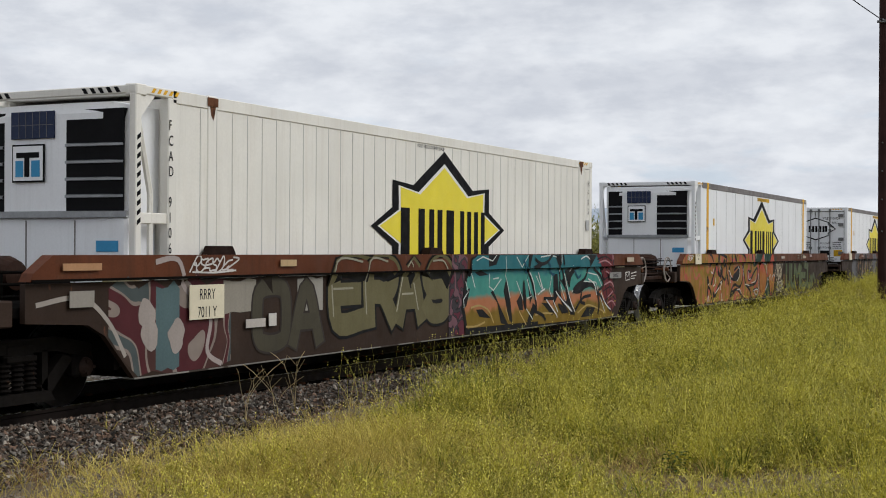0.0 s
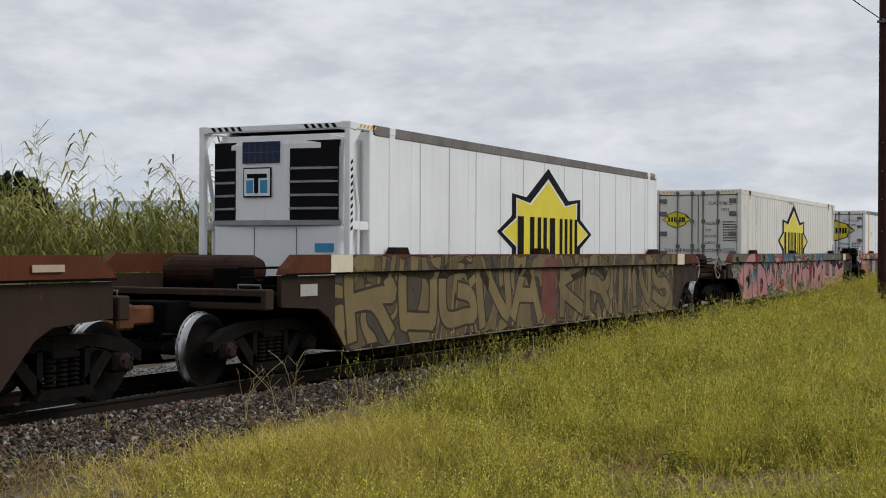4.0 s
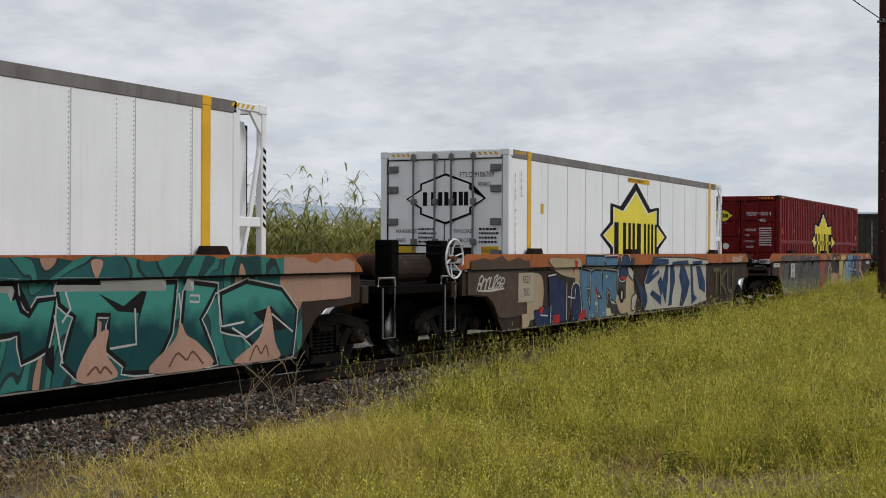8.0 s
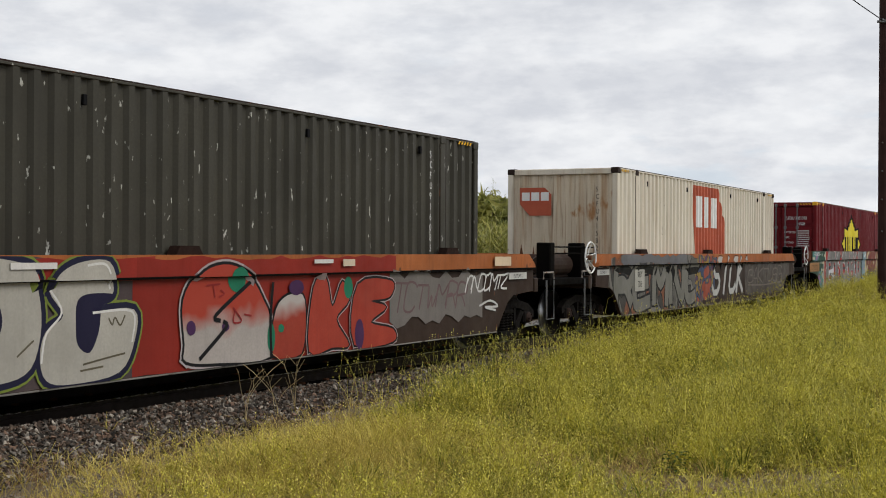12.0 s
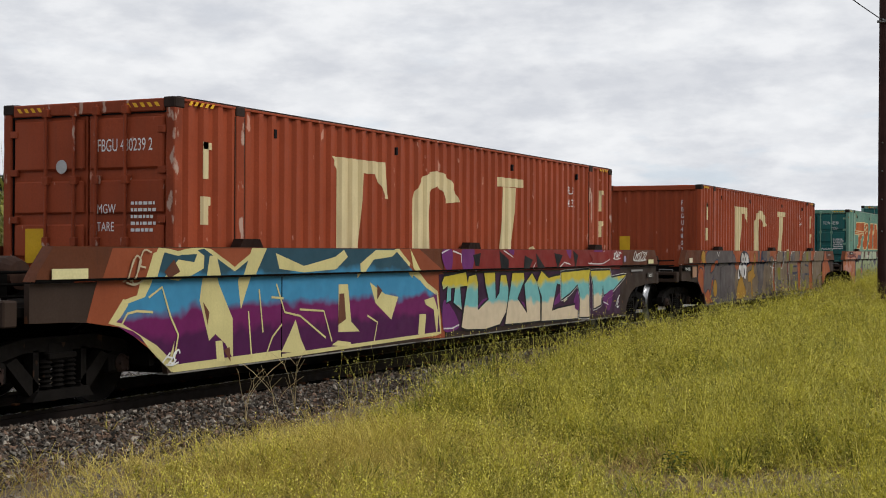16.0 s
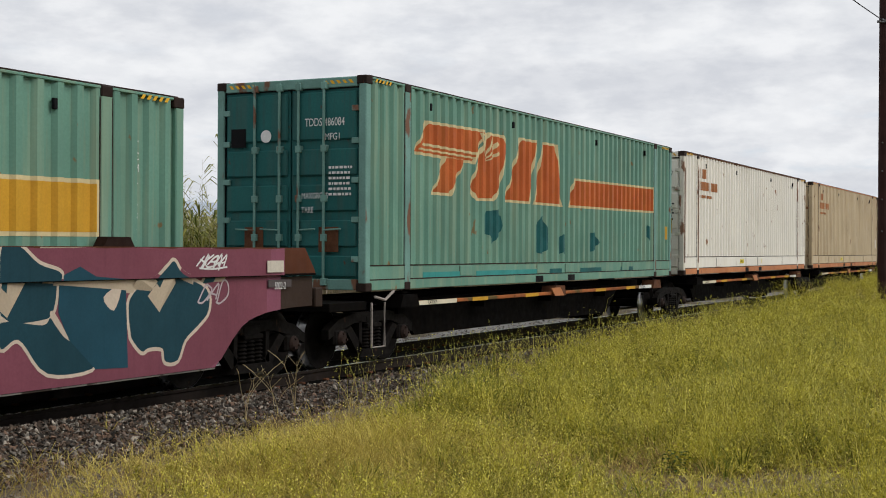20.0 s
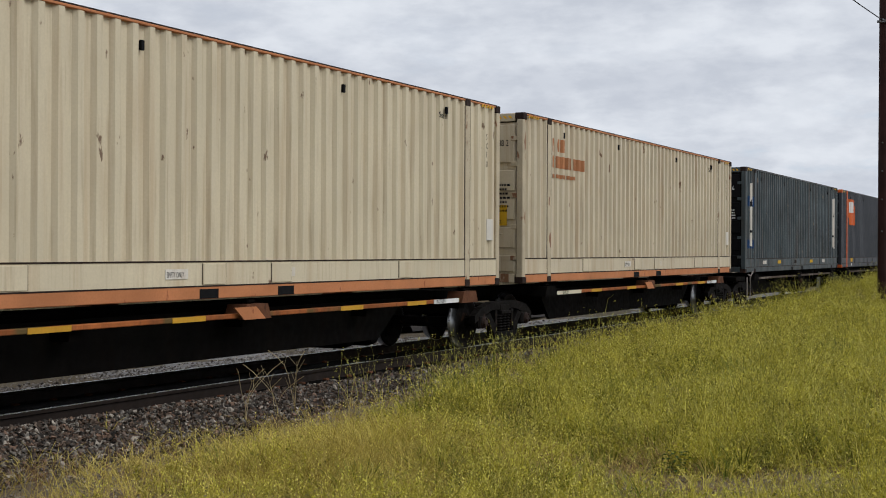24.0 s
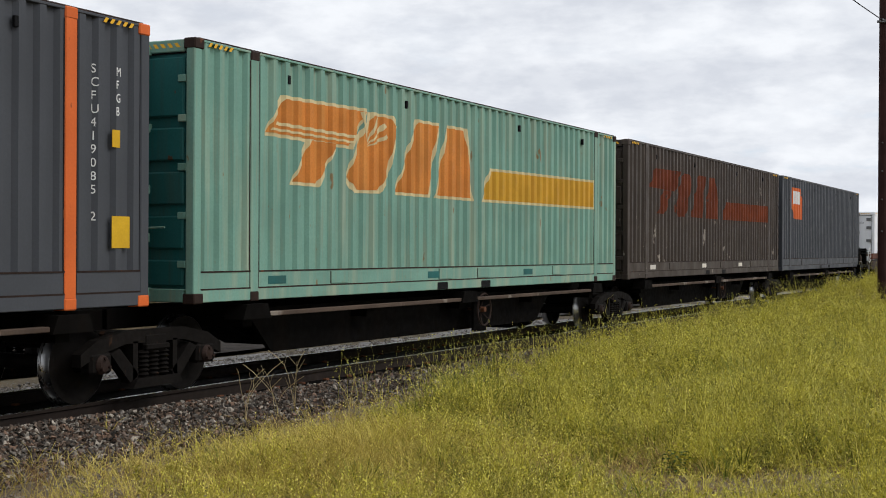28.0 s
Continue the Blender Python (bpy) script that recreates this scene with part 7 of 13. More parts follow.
p.shapes((((7.09, 1.56), (7.34, 1.58), (7.54, 1.56), (7.39, 1.4), (7.1, 1.37)), ((6.67, 1.28), (6.91, 1.31), (7.19, 1.24), (6.86, 1.22)), ((7.29, 0.95), (7.55, 0.77), (7.7, 0.43), (8.02, 0.38), (7.7, 0.67), (7.39, 0.98)), ((7.91, 1.16), (8.07, 0.88), (8.19, 0.4), (8.02, 0.48), (7.81, 0.96)), ((8.35, 0.77), (8.58, 0.93), (8.64, 0.61), (8.47, 0.62)), ((8.81, 1.24), (8.94, 0.95), (9.06, 0.84), (8.94, 0.7)), ((8.82, 0.42), (9.06, 0.69), (9.06, 0.73), (9.25, 0.65), (8.94, 0.34)), ((9.44, 0.71), (9.83, 0.69), (10.11, 0.53), (9.97, 0.46), (9.57, 0.67)), ((10.03, 1.21), (10.24, 1.21), (10.31, 0.86), (10.04, 0.64)),), k_, soft=False)
p.shapes((((10.38, 1.09), (10.75, 0.84), (10.67, 0.69), (10.9, 0.44), (11.13, 0.43), (10.9, 0.76), (10.52, 1.12)), ((10.97, 0.83), (11.44, 1.06), (12.35, 0.99), (11.28, 0.86)), ((8.75, 1.56), (8.93, 1.57), (8.81, 1.34), (8.75, 1.34)), ((9.96, 1.55), (10.31, 1.55), (10.24, 1.28)), ((11.67, 1.55), (12.18, 1.55), (11.84, 1.34)), ((6.72, 0.69), (6.96, 0.69), (7.3, 0.53), (6.86, 0.57)), ((10.31, 0.63), (10.68, 0.53), (10.46, 0.47)), ((6.28, 0.99), (6.5, 1.04), (6.37, 0.77), (6.24, 0.69)), ((11.44, 0.37), (11.77, 0.55), (12.27, 0.53), (12.02, 0.37)),), k_, soft=False)
p.lines((((6.34, 1.14), (6.43, 0.98), (6.26, 0.87), (6.28, 0.75)), ((6.63, 1.47), (6.86, 1.53), (7.24, 1.46), (7.39, 1.56)), ((6.47, 1.41), (6.68, 1.04)), ((7.24, 1.24), (7.22, 1.05), (7.39, 0.98), (7.7, 1.16)), ((7.39, 1.17), (7.6, 1.18)), ((7.77, 1.52), (7.8, 1.33), (7.94, 1.12), (8.07, 0.85)), ((8.23, 1.52), (8.46, 1.35), (8.75, 1.56)), ((8.35, 1.11), (8.76, 0.64), (9.06, 0.44)), ((8.81, 1.13), (9, 0.84), (8.82, 0.81)), ((9.21, 1.19), (9.5, 0.93), (9.31, 0.86)), ((9.3, 1.52), (9.76, 1.55), (10.03, 1.52)), ((9.96, 1.21), (9.83, 0.92), (10.25, 0.52)), ((10.31, 1.55), (10.31, 1.09), (10.68, 0.65), (11.05, 0.47)), ((10.89, 1.35), (10.6, 0.89)),), 0.022, gm((0.55, 0.6, 0.56)), False)
p.lines((((10.97, 0.87), (11.44, 1.06), (12.27, 1.02), (12.4, 0.86), (12.81, 0.41)), ((11.72, 1.22), (12.35, 1.16), (12.62, 0.94)),), 0.022, gm((0.55, 0.6, 0.56)), False)
p.lines((((6.54, 0.73), (6.86, 0.75), (7.2, 0.66), (7.4, 0.46)), ((6.37, 0.44), (6.73, 0.43), (7.05, 0.48)), ((8.02, 0.48), (7.91, 0.65)), ((8.47, 0.59), (8.76, 0.36)), ((9.19, 0.51), (9.63, 0.52), (9.97, 0.5)), ((11.28, 0.46), (11.77, 0.59), (12.27, 0.53), (12.81, 0.41)),), 0.03, gm((0.45, 0.32, 0.12)))
p.shapes((((12.14, 1.59), (13.04, 1.56), (13.18, 1.25), (13.37, 0.83), (13.52, 0.6), (13.17, 0.41), (12.84, 0.62), (12.61, 0.87), (12.75, 1.06), (12.54, 1.27)),), gm((0.16, 0.022, 0.03)), soft=False)
p.lines((((12.21, 1.47), (12.67, 1.52), (13.04, 1.43)), ((12.46, 1.3), (12.79, 1.33), (13.18, 1.22)), ((12.75, 1.06), (13.12, 1.12), (13.27, 1.01)), ((12.69, 0.83), (13.12, 0.91), (13.39, 0.77)), ((12.84, 0.65), (13.18, 0.74), (13.5, 0.6)), ((12.67, 1.57), (12.82, 1.33), (13.02, 1.05), (13.11, 0.74), (13.21, 0.44)), ((12.44, 1.53), (12.66, 1.26), (12.82, 0.96), (12.99, 0.58)),), 0.03, k_)
p.lines((((12.28, 1.4), (12.67, 1.44), (13.01, 1.36)), ((12.85, 1.23), (13.18, 1.15)), ((12.77, 0.96), (13.12, 1.01), (13.31, 0.92)), ((12.93, 0.58), (13.21, 0.63), (13.42, 0.53)), ((12.97, 0.71), (13.27, 0.82)),), 0.03, gm((0.42, 0.22, 0.24)))
p.lines((((8.86, 1.61), (8.77, 1.36), (9.01, 1.11), (9.17, 0.81), (9.23, 0.59)), ((9.87, 1.59), (9.62, 1.44), (9.3, 1.4), (9.05, 1.48)), ((10.2, 1.6), (10.33, 1.2), (10.38, 0.79), (10.75, 0.5)), ((10.36, 1.58), (10.51, 1.2), (10.75, 0.77), (11.08, 0.45)), ((11.83, 1.57), (11.8, 1.29), (11.63, 1.1), (11.24, 0.99), (11.04, 0.88), (11.38, 0.86), (11.8, 1)), ((12.17, 1.28), (12.52, 1.14), (12.7, 0.96), (12.42, 0.86)), ((10.62, 1.24), (10.93, 1.31), (11.27, 1.32)),), 0.06, k_)
p.lines((((10.15, 0.92), (10.45, 0.73), (10.73, 0.64)), ((9.59, 0.78), (10.05, 0.77)), ((11.95, 0.97), (12.28, 0.88), (12.45, 0.61), (12.39, 0.41)), ((9.16, 0.57), (9.51, 0.49), (9.63, 0.41)), ((11.16, 0.53), (11.52, 0.73), (11.95, 0.77)), ((12.4, 0.81), (12.87, 0.58), (13.11, 0.43)), ((11.47, 0.83), (11.42, 0.67), (11.63, 0.63)),), 0.06, k_)
p.shapes((((8.65, 1.13), (8.61, 0.9), (8.67, 0.66), (8.77, 0.64), (8.73, 0.94)), ((10.26, 0.67), (10.5, 0.62), (10.73, 0.51), (10.56, 0.48), (10.36, 0.55)), ((10.64, 1.22), (10.93, 1.31), (11.24, 1.32), (10.91, 1.13), (10.83, 0.95)), ((9.18, 1.4), (9.38, 1.39), (9.2, 1.32), (8.96, 1.35)),), k_)
p.lines((((9.31, 1.24), (9.4, 1.1), (9.52, 0.94)), ((8.92, 1.25), (9.09, 1.06), (9.2, 0.78)), ((9.69, 0.75), (10.14, 0.49), (10.2, 0.43)), ((9.42, 0.91), (9.6, 0.95)), ((10.57, 1.2), (10.83, 0.77), (11.1, 0.5)), ((10.14, 0.89), (10.36, 0.77), (10.92, 0.51)), ((11.3, 1.48), (11.56, 1.53), (11.75, 1.48)), ((11.84, 1.09), (12.17, 0.98), (12.3, 0.78)), ((12.57, 0.8), (12.81, 0.59), (13.11, 0.46)),), 0.028, gm((0.62, 0.62, 0.6)))
p.lines((((9.66, 1.42), (9.93, 1.22), (10.06, 1.21)), ((11.1, 1.27), (11.27, 1.13), (11.42, 1.17)), ((8.52, 1.47), (8.63, 1.36), (8.76, 1.25)),), 0.05, gm((0.02, 0.1, 0.16)))
p.lines((((14.04, 1.18), (14.31, 1.2), (14.34, 1.04), (14.06, 1.02), (14.04, 1.18)), ((14.04, 1.18), (14.19, 1.1), (14.31, 1.2)), ((14.41, 1.16), (14.75, 1.19)), ((14.41, 1.1), (14.75, 1.12)), ((14.41, 1.05), (14.63, 1.06)),), 0.022, gm((0.6, 0.58, 0.55)), False)
p.plate(-2.12, -1.52, 1.3, 1.57, None, "PLATFORM|No 2", 0, 0.07)
p.plate(-2.75, -2.2, 1.42, 1.49, gm((0.45, 0.25, 0.13)))
p.plate(1.0, 1.35, 1.43, 1.51, gm((0.5, 0.36, 0.2)))
p.plate(-2.6, -2.25, 1.06, 1.22, gm((0.36, 0.33, 0.29)))
p.plate(-0.72, -0.08, 0.86, 1.24, None, "RRRY|7011 Y", 0, 0.17)
p.plate(0.35, 0.75, 0.72, 0.82, gm((0.5, 0.46, 0.42)))
p.plate(0.82, 0.98, 0.72, 0.87, gm((0.55, 0.52, 0.48)))
p.plate(13.36, 13.9, 1.3, 1.57, None, "PLATFORM|No 1", 0, 0.07)
p.plate(13.92, 14.35, 1.41, 1.5, gm((0.55, 0.46, 0.36)))
p.plate(13.0, 13.7, 1.08, 1.2, gm((0.3, 0.29, 0.28)), "SHUNTED", 0, 0.1)

# second: orange flames, then olive letters on brown
p = Paint(2)
p.field(-3.1, 6.4, 0.34, 1.56, pattern([(0.26, 0.16, 0.02), (0.4, 0.14, 0.05), (0.3, 0.19, 0.025), (0.42, 0.09, 0.07), (0.28, 0.15, 0.02)], 1.3, 0.6, (0.34, 0.13, 0.04), 6.0, 0.004), 0.03)
p.shapes((((4.2, 1.57), (5.06, 1.59), (4.61, 1.28), (4.13, 1.21)), ((5.43, 0.93), (6.06, 0.87), (6.87, 1.06), (6.78, 0.75), (6.41, 0.42), (5.47, 0.37)), ((5.3, 1.55), (6.14, 1.59), (5.8, 1.26), (5.38, 1.3)), ((6.22, 1.55), (6.82, 1.33), (6.68, 1.24), (6.23, 1.38)),), gm((0.012, 0.05, 0.03)))
p.shapes((((-0.75, 1.02), (-0.59, 0.9), (-0.63, 0.79), (-0.75, 0.8)), ((0.28, 1.13), (0.51, 1), (0.37, 0.98), (0.24, 1.07)), ((-0.39, 0.83), (-0.23, 0.91), (-0.31, 0.77)), ((1.49, 0.42), (1.7, 0.59), (2.14, 0.61), (1.81, 0.45)), ((0.51, 1.25), (0.74, 1.18), (0.65, 0.97), (0.51, 1.13)), ((1.81, 0.97), (2.31, 1.14), (2.54, 1.19), (2.49, 0.96), (2.14, 0.83)),), k_)
p.lines((((0.19, 1.59), (0.23, 1.35), (0.31, 1.13), (0.53, 0.96)), ((0.53, 0.96), (0.56, 1.22), (0.67, 1.4), (0.8, 1.34), (0.94, 1.46), (0.6, 1.53), (0.28, 1.57)), ((-0.52, 1.25), (-0.39, 1.36), (-0.51, 1.5), (-0.68, 1.56)), ((-0.39, 0.82), (-0.15, 1.03), (0.1, 1.29), (0.13, 1.56)), ((-0.14, 0.44), (-0.19, 0.59), (-0.02, 0.49), (0.24, 0.68), (0.51, 0.82), (0.72, 0.86)), ((0.65, 1), (0.98, 0.89), (1.14, 1.14), (1.04, 1.27), (0.88, 1.24)), ((1.48, 1.59), (1.52, 1.29), (1.38, 1.1), (1.59, 0.93), (1.97, 0.87), (2.34, 0.9), (2.55, 1.17), (2.31, 1.21), (1.97, 1.13)),), 0.075, k_)
p.lines((((1.49, 0.4), (1.7, 0.65), (2.03, 0.74), (2.55, 0.67), (2.86, 0.91), (2.98, 1.3), (2.93, 1.48), (2.54, 1.59)), ((1.54, 0.45), (2.2, 0.61), (2.86, 0.37)), ((2.84, 1.23), (3.05, 0.94), (3.23, 0.71), (3.69, 0.68), (4.32, 0.73), (4.62, 0.92), (4.55, 1.16), (4.11, 1.01), (3.89, 0.9), (3.55, 0.84), (3.48, 1.07), (3.83, 1.1), (3.76, 1.55)), ((3.23, 0.71), (3.7, 0.54), (3.84, 0.37)), ((4.1, 0.54), (4.63, 0.56), (4.48, 0.37), (4.1, 0.53)), ((4.76, 0.91), (4.73, 0.52), (4.54, 0.36)), ((4.98, 1.55), (5.14, 1.27), (5.48, 0.97), (5.39, 0.6), (5.64, 0.42)), ((6.22, 1.55), (6.16, 1.21), (6.7, 1.1), (6.79, 1.46)),), 0.075, k_)
p.lines((((-0.67, 0.79), (-0.75, 0.54)), ((-0.63, 0.73), (-0.47, 0.64), (-0.27, 0.36)), ((1.8, 1.56), (1.94, 1.35), (2.02, 1.52)), ((1.18, 0.78), (1.23, 1.01), (1.34, 0.77)),), 0.075, k_)
p.lines((((0.44, 1.27), (0.56, 1.16)), ((1.33, 1.13), (1.49, 1.05), (1.52, 0.81)), ((1.44, 1.1), (1.67, 0.94)), ((2.37, 1.21), (2.51, 1.13), (2.49, 0.96), (2.25, 0.83)), ((2.88, 1.21), (2.97, 0.94)), ((3.16, 0.73), (3.62, 0.68)), ((3.52, 1.07), (3.55, 0.86), (3.75, 0.86)), ((3.89, 0.75), (4.32, 0.79), (4.39, 0.91)), ((4.14, 0.53), (4.63, 0.55), (4.47, 0.39), (4.14, 0.53)), ((4.72, 0.99), (4.76, 0.67), (4.61, 0.4)), ((2.26, 0.6), (2.55, 0.6), (2.7, 0.49)), ((-0.21, 0.75), (-0.04, 0.79), (0.04, 0.95)), ((0.51, 0.82), (0.65, 0.84), (0.51, 0.69), (0.56, 0.64)), ((0.61, 0.53), (0.61, 0.37), (0.72, 0.37)), ((0.03, 0.57), (0.35, 0.69)),), 0.028, gm((0.6, 0.59, 0.56)))
p.lines((((-0.41, 1.11), (-0.27, 1.08), (-0.17, 1.18)), ((-0.74, 0.37), (-0.67, 0.51), (-0.59, 0.37)), ((5.22, 1.29), (5.63, 1.24), (5.76, 1)), ((5.55, 0.51), (5.89, 0.7), (5.8, 0.88)), ((5.97, 0.79), (6.19, 0.95), (6.32, 0.77)), ((6.41, 0.83), (6.59, 0.94), (6.82, 0.88)), ((-0.69, 0.79), (-0.59, 0.82)), ((4.2, 1.59), (4.17, 1.28)), ((5.18, 1.59), (5.22, 1.43)),), 0.028, gm((0.6, 0.59, 0.56)))
p.shapes((((5.02, 1.57), (5.3, 1.26), (5.73, 0.94), (5.57, 0.55), (5.35, 0.38), (4.99, 0.46), (4.83, 0.99)), ((5.92, 1.17), (6.22, 1.57), (6.59, 1.15), (6.28, 0.39), (6.06, 0.78)), ((6.46, 0.66), (6.79, 1.02), (6.73, 0.67), (6.55, 0.41)),), gm((0.4, 0.15, 0.03), (0.42, 0.08, 0.05), 1.1), k_, 0.03)
p.lines((((5.22, 1.29), (5.63, 1.24), (5.76, 1)), ((5.55, 0.51), (5.89, 0.7), (5.8, 0.88)), ((5.97, 0.79), (6.19, 0.95), (6.32, 0.77)), ((6.41, 0.83), (6.59, 0.94), (6.82, 0.88)),), 0.028, gm((0.6, 0.59, 0.56)))
p.tag(6.95, 7.8, 1.12, 0.3, gm((0.6, 0.52, 0.36)), 0.03, 12)
p.tag(7.0, 7.7, 0.88, 0.2, gm((0.6, 0.52, 0.36)), 0.03, 9)
p.tag(7.0, 7.95, 0.58, 0.26, gm((0.6, 0.55, 0.4)), 0.035, 12)
p.blob(8.1, 0.75, 0.18, gm((0.16, 0.08, 0.03)), 1.1, 0.05)
p.word("LIL", 8.35, 9.5, 0.48, 1.27, 0.17, gm((0.12, 0.15, 0.07)), gm((0.05, 0.05, 0.035)), 0.02)
p.word("MEL", 9.5, 12.6, 0.45, 1.27, 0.2, gm((0.12, 0.15, 0.07)), gm((0.05, 0.05, 0.035)), 0.02, smooth=True)
p.word("~", 11.9, 13.0, 0.5, 1.0, 0.16, gm((0.11, 0.13, 0.06)), None, smooth=True)
p.blob(10.4, 1.47, 0.1, gm((0.25, 0.28, 0.2)), 0.7, 0.05)
p.blob(10.4, 1.47, 0.05, gm((0.13, 0.05, 0.03)), 0.7, 0.05)
for a in (9.9, 10.75):
    p.lines([[(a - 0.1, 1.51), (a + 0.15, 1.51)], [(a - 0.1, 1.43), (a + 0.15, 1.43)]], 0.03, gm((0.25, 0.28, 0.2)), False)
p.tag(-2.7, -2.3, 1.48, 0.12, w_, 0.03, 4)
p.plate(7.42, 7.85, 1.42, 1.49, gm((0.5, 0.45, 0.4)))
p.plate(10.6, 11.05, 1.42, 1.49, gm((0.55, 0.48, 0.38)))
p.plate(11.7, 12.05, 1.46, 1.54, gm((0.45, 0.35, 0.35)))
p.plate(13.5, 14.05, 1.3, 1.57, None, "PLATFORM|No 1", 0, 0.07)
p.plate(-2.12, -1.6, 1.32, 1.57, None, "PLATFORM|No 3", 0, 0.07)

# third: silver and gold letters, then turquoise block letters on yellow
p = Paint(3)
p.shapes((((-1.03, 1.04), (-0.89, 1.24), (-0.6, 1.29), (-0.52, 1.59), (0.35, 1.59), (0.09, 1.31), (-0.01, 1), (-0.18, 1.01), (-0.1, 0.39), (-0.36, 0.4), (-0.58, 0.72), (-0.99, 0.86)), ((3.66, 1.59), (4.48, 1.55), (4.9, 1.26), (4.83, 0.73), (4.3, 0.39), (4.12, 1.06)), ((1.22, 1.59), (1.67, 1.59), (1.5, 1.39), (1.39, 1.35)), ((2.57, 1.55), (2.96, 1.59), (2.64, 1.37)),), gm((0.15, 0.15, 0.165)))
p.shapes((((-1.05, 0.75), (-0.89, 0.74), (-0.72, 0.58), (-0.72, 0.44), (-0.83, 0.47)), ((-0.52, 1.56), (-0.45, 1.56), (-0.5, 1.41), (-0.69, 1.32)),), gm((0.3, 0.31, 0.33)))
p.shapes((((0.38, 1.59), (0.14, 1.34), (0.05, 0.94), (0.14, 0.4), (-0.06, 0.37), (-0.05, 0.94), (0.02, 1.31)), ((1.05, 0.91), (1, 1.09), (0.91, 1.17), (0.81, 1.1), (0.77, 0.92), (0.82, 0.74), (0.91, 0.66), (1.01, 0.73)), ((3.35, 0.89), (3.3, 1.08), (3.21, 1.16), (3.11, 1.09), (3.07, 0.9), (3.11, 0.7), (3.21, 0.62), (3.31, 0.69)), ((1.78, 1.56), (2.26, 1.59), (2.24, 0.98), (1.82, 0.95)), ((1.91, 0.73), (2.24, 0.73), (2.24, 0.53), (2.46, 0.36), (1.91, 0.38)), ((2.42, 1.23), (2.64, 1.22), (2.88, 0.55), (2.58, 0.79)),), k_)
p.shapes((((0.48, 1.05), (0.45, 1.19), (0.4, 1.25), (0.35, 1.19), (0.33, 1.06), (0.35, 0.92), (0.41, 0.86), (0.46, 0.92)), ((0.56, 1.39), (0.54, 1.44), (0.5, 1.46), (0.45, 1.44), (0.44, 1.39), (0.45, 1.35), (0.5, 1.33), (0.55, 1.35)), ((0.8, 1.13), (0.96, 1.29), (1.12, 1.16), (0.91, 1.15)), ((1.02, 0.72), (1.31, 0.83), (1.59, 1.25), (1.52, 0.91), (1.23, 0.75)), ((1.62, 0.9), (1.91, 0.84), (1.68, 0.81)), ((2.14, 1.25), (2.33, 1.09), (2.21, 0.81), (2.12, 0.83)), ((2.77, 1.3), (2.87, 1.03), (2.64, 0.93)), ((3.24, 1.1), (3.39, 1.29), (3.39, 1.02), (3.28, 0.96)),), gm((0.3, 0.17, 0.09)))
p.lines((((-0.2, 1.02), (-0.07, 0.99), (-0.1, 0.39)), ((0.35, 1.58), (0.16, 1.28), (0.14, 0.81), (0.38, 0.38)), ((1.14, 1.57), (1.44, 1.39), (1.51, 1.08), (1.34, 0.42)), ((0.76, 0.61), (1.02, 0.57), (1.15, 0.69)), ((1.5, 0.87), (1.31, 0.41)), ((1.91, 0.4), (1.97, 0.64), (1.84, 0.77), (2.24, 0.75)), ((2.35, 1.56), (2.39, 1.23), (2.66, 0.78), (2.85, 0.63), (2.86, 0.48)), ((3.16, 1.14), (3.21, 0.65)), ((3.34, 0.94), (3.86, 1.08), (3.77, 1.55)), ((3.86, 1.12), (4.06, 1.12), (4.23, 0.83), (4.19, 0.38)), ((2.02, 1.56), (2.11, 1.31), (2.08, 1.13)),), 0.03, gm((0.46, 0.45, 0.44)), False)
p.word("Ws", 5.9, 7.3, 0.75, 1.25, 0.035, gm((0.3, 0.24, 0.2)))
p.poly([(6.5, 0.35), (6.9, 0.75), (7.2, 1.1), (7.7, 1.25), (8.0, 1.1), (8.0, 0.35)], k_)
p.poly([(6.6, 0.35), (6.95, 0.7), (7.25, 1.05), (7.7, 1.18), (8.0, 1.0), (8.0, 0.35)], gm((0.36, 0.24, 0.045)))
p.poly([(11.3, 0.35), (11.5, 1.5), (12.0, 1.5), (12.4, 1.25), (12.55, 0.8), (12.95, 0.6), (12.85, 0.35)], k_)
p.poly([(11.3, 0.35), (11.5, 1.45), (11.95, 1.45), (12.3, 1.2), (12.5, 0.75), (12.85, 0.55), (12.8, 0.35)], gm((0.36, 0.24, 0.045)))
p.field(7.6, 11.9, 0.3, 1.55, gm((0.13, 0.022, 0.025)), 0.05)
p.word("UMAD", 7.55, 12.0, 0.3, 1.57, 0.4, gm((0.06, 0.34, 0.29)), gm((0.5, 0.5, 0.48)), 0.05, None, slant=0.12, cast=gm((0.1, 0.015, 0.02)))
for q in ((7.95, 0.6), (8.95, 1.3), (10.2, 0.85), (10.6, 1.45), (11.5, 0.6), (9.4, 0.4)):
    p.blob(q[0], q[1], 0.085, gm((0.02, 0.03, 0.12)), 1.3)
p.tag(6.9, 7.3, 0.45, 0.12, gm((0.03, 0.06, 0.12)), 0.02, 6)
p.tag(13.0, 13.5, 1.05, 0.35, gm((0.25, 0.2, 0.18)), 0.02, 9)
p.plate(0.75, 1.2, 1.43, 1.5, gm((0.4, 0.25, 0.17)))
p.plate(7.4, 7.85, 1.42, 1.49, gm((0.5, 0.45, 0.4)))
p.plate(13.35, 13.9, 1.3, 1.57, None, "PLATFORM|No 1", 0, 0.07)
p.plate(13.92, 14.35, 1.41, 1.48, gm((0.5, 0.4, 0.3)))
p.plate(-2.1, -1.55, 1.32, 1.57)

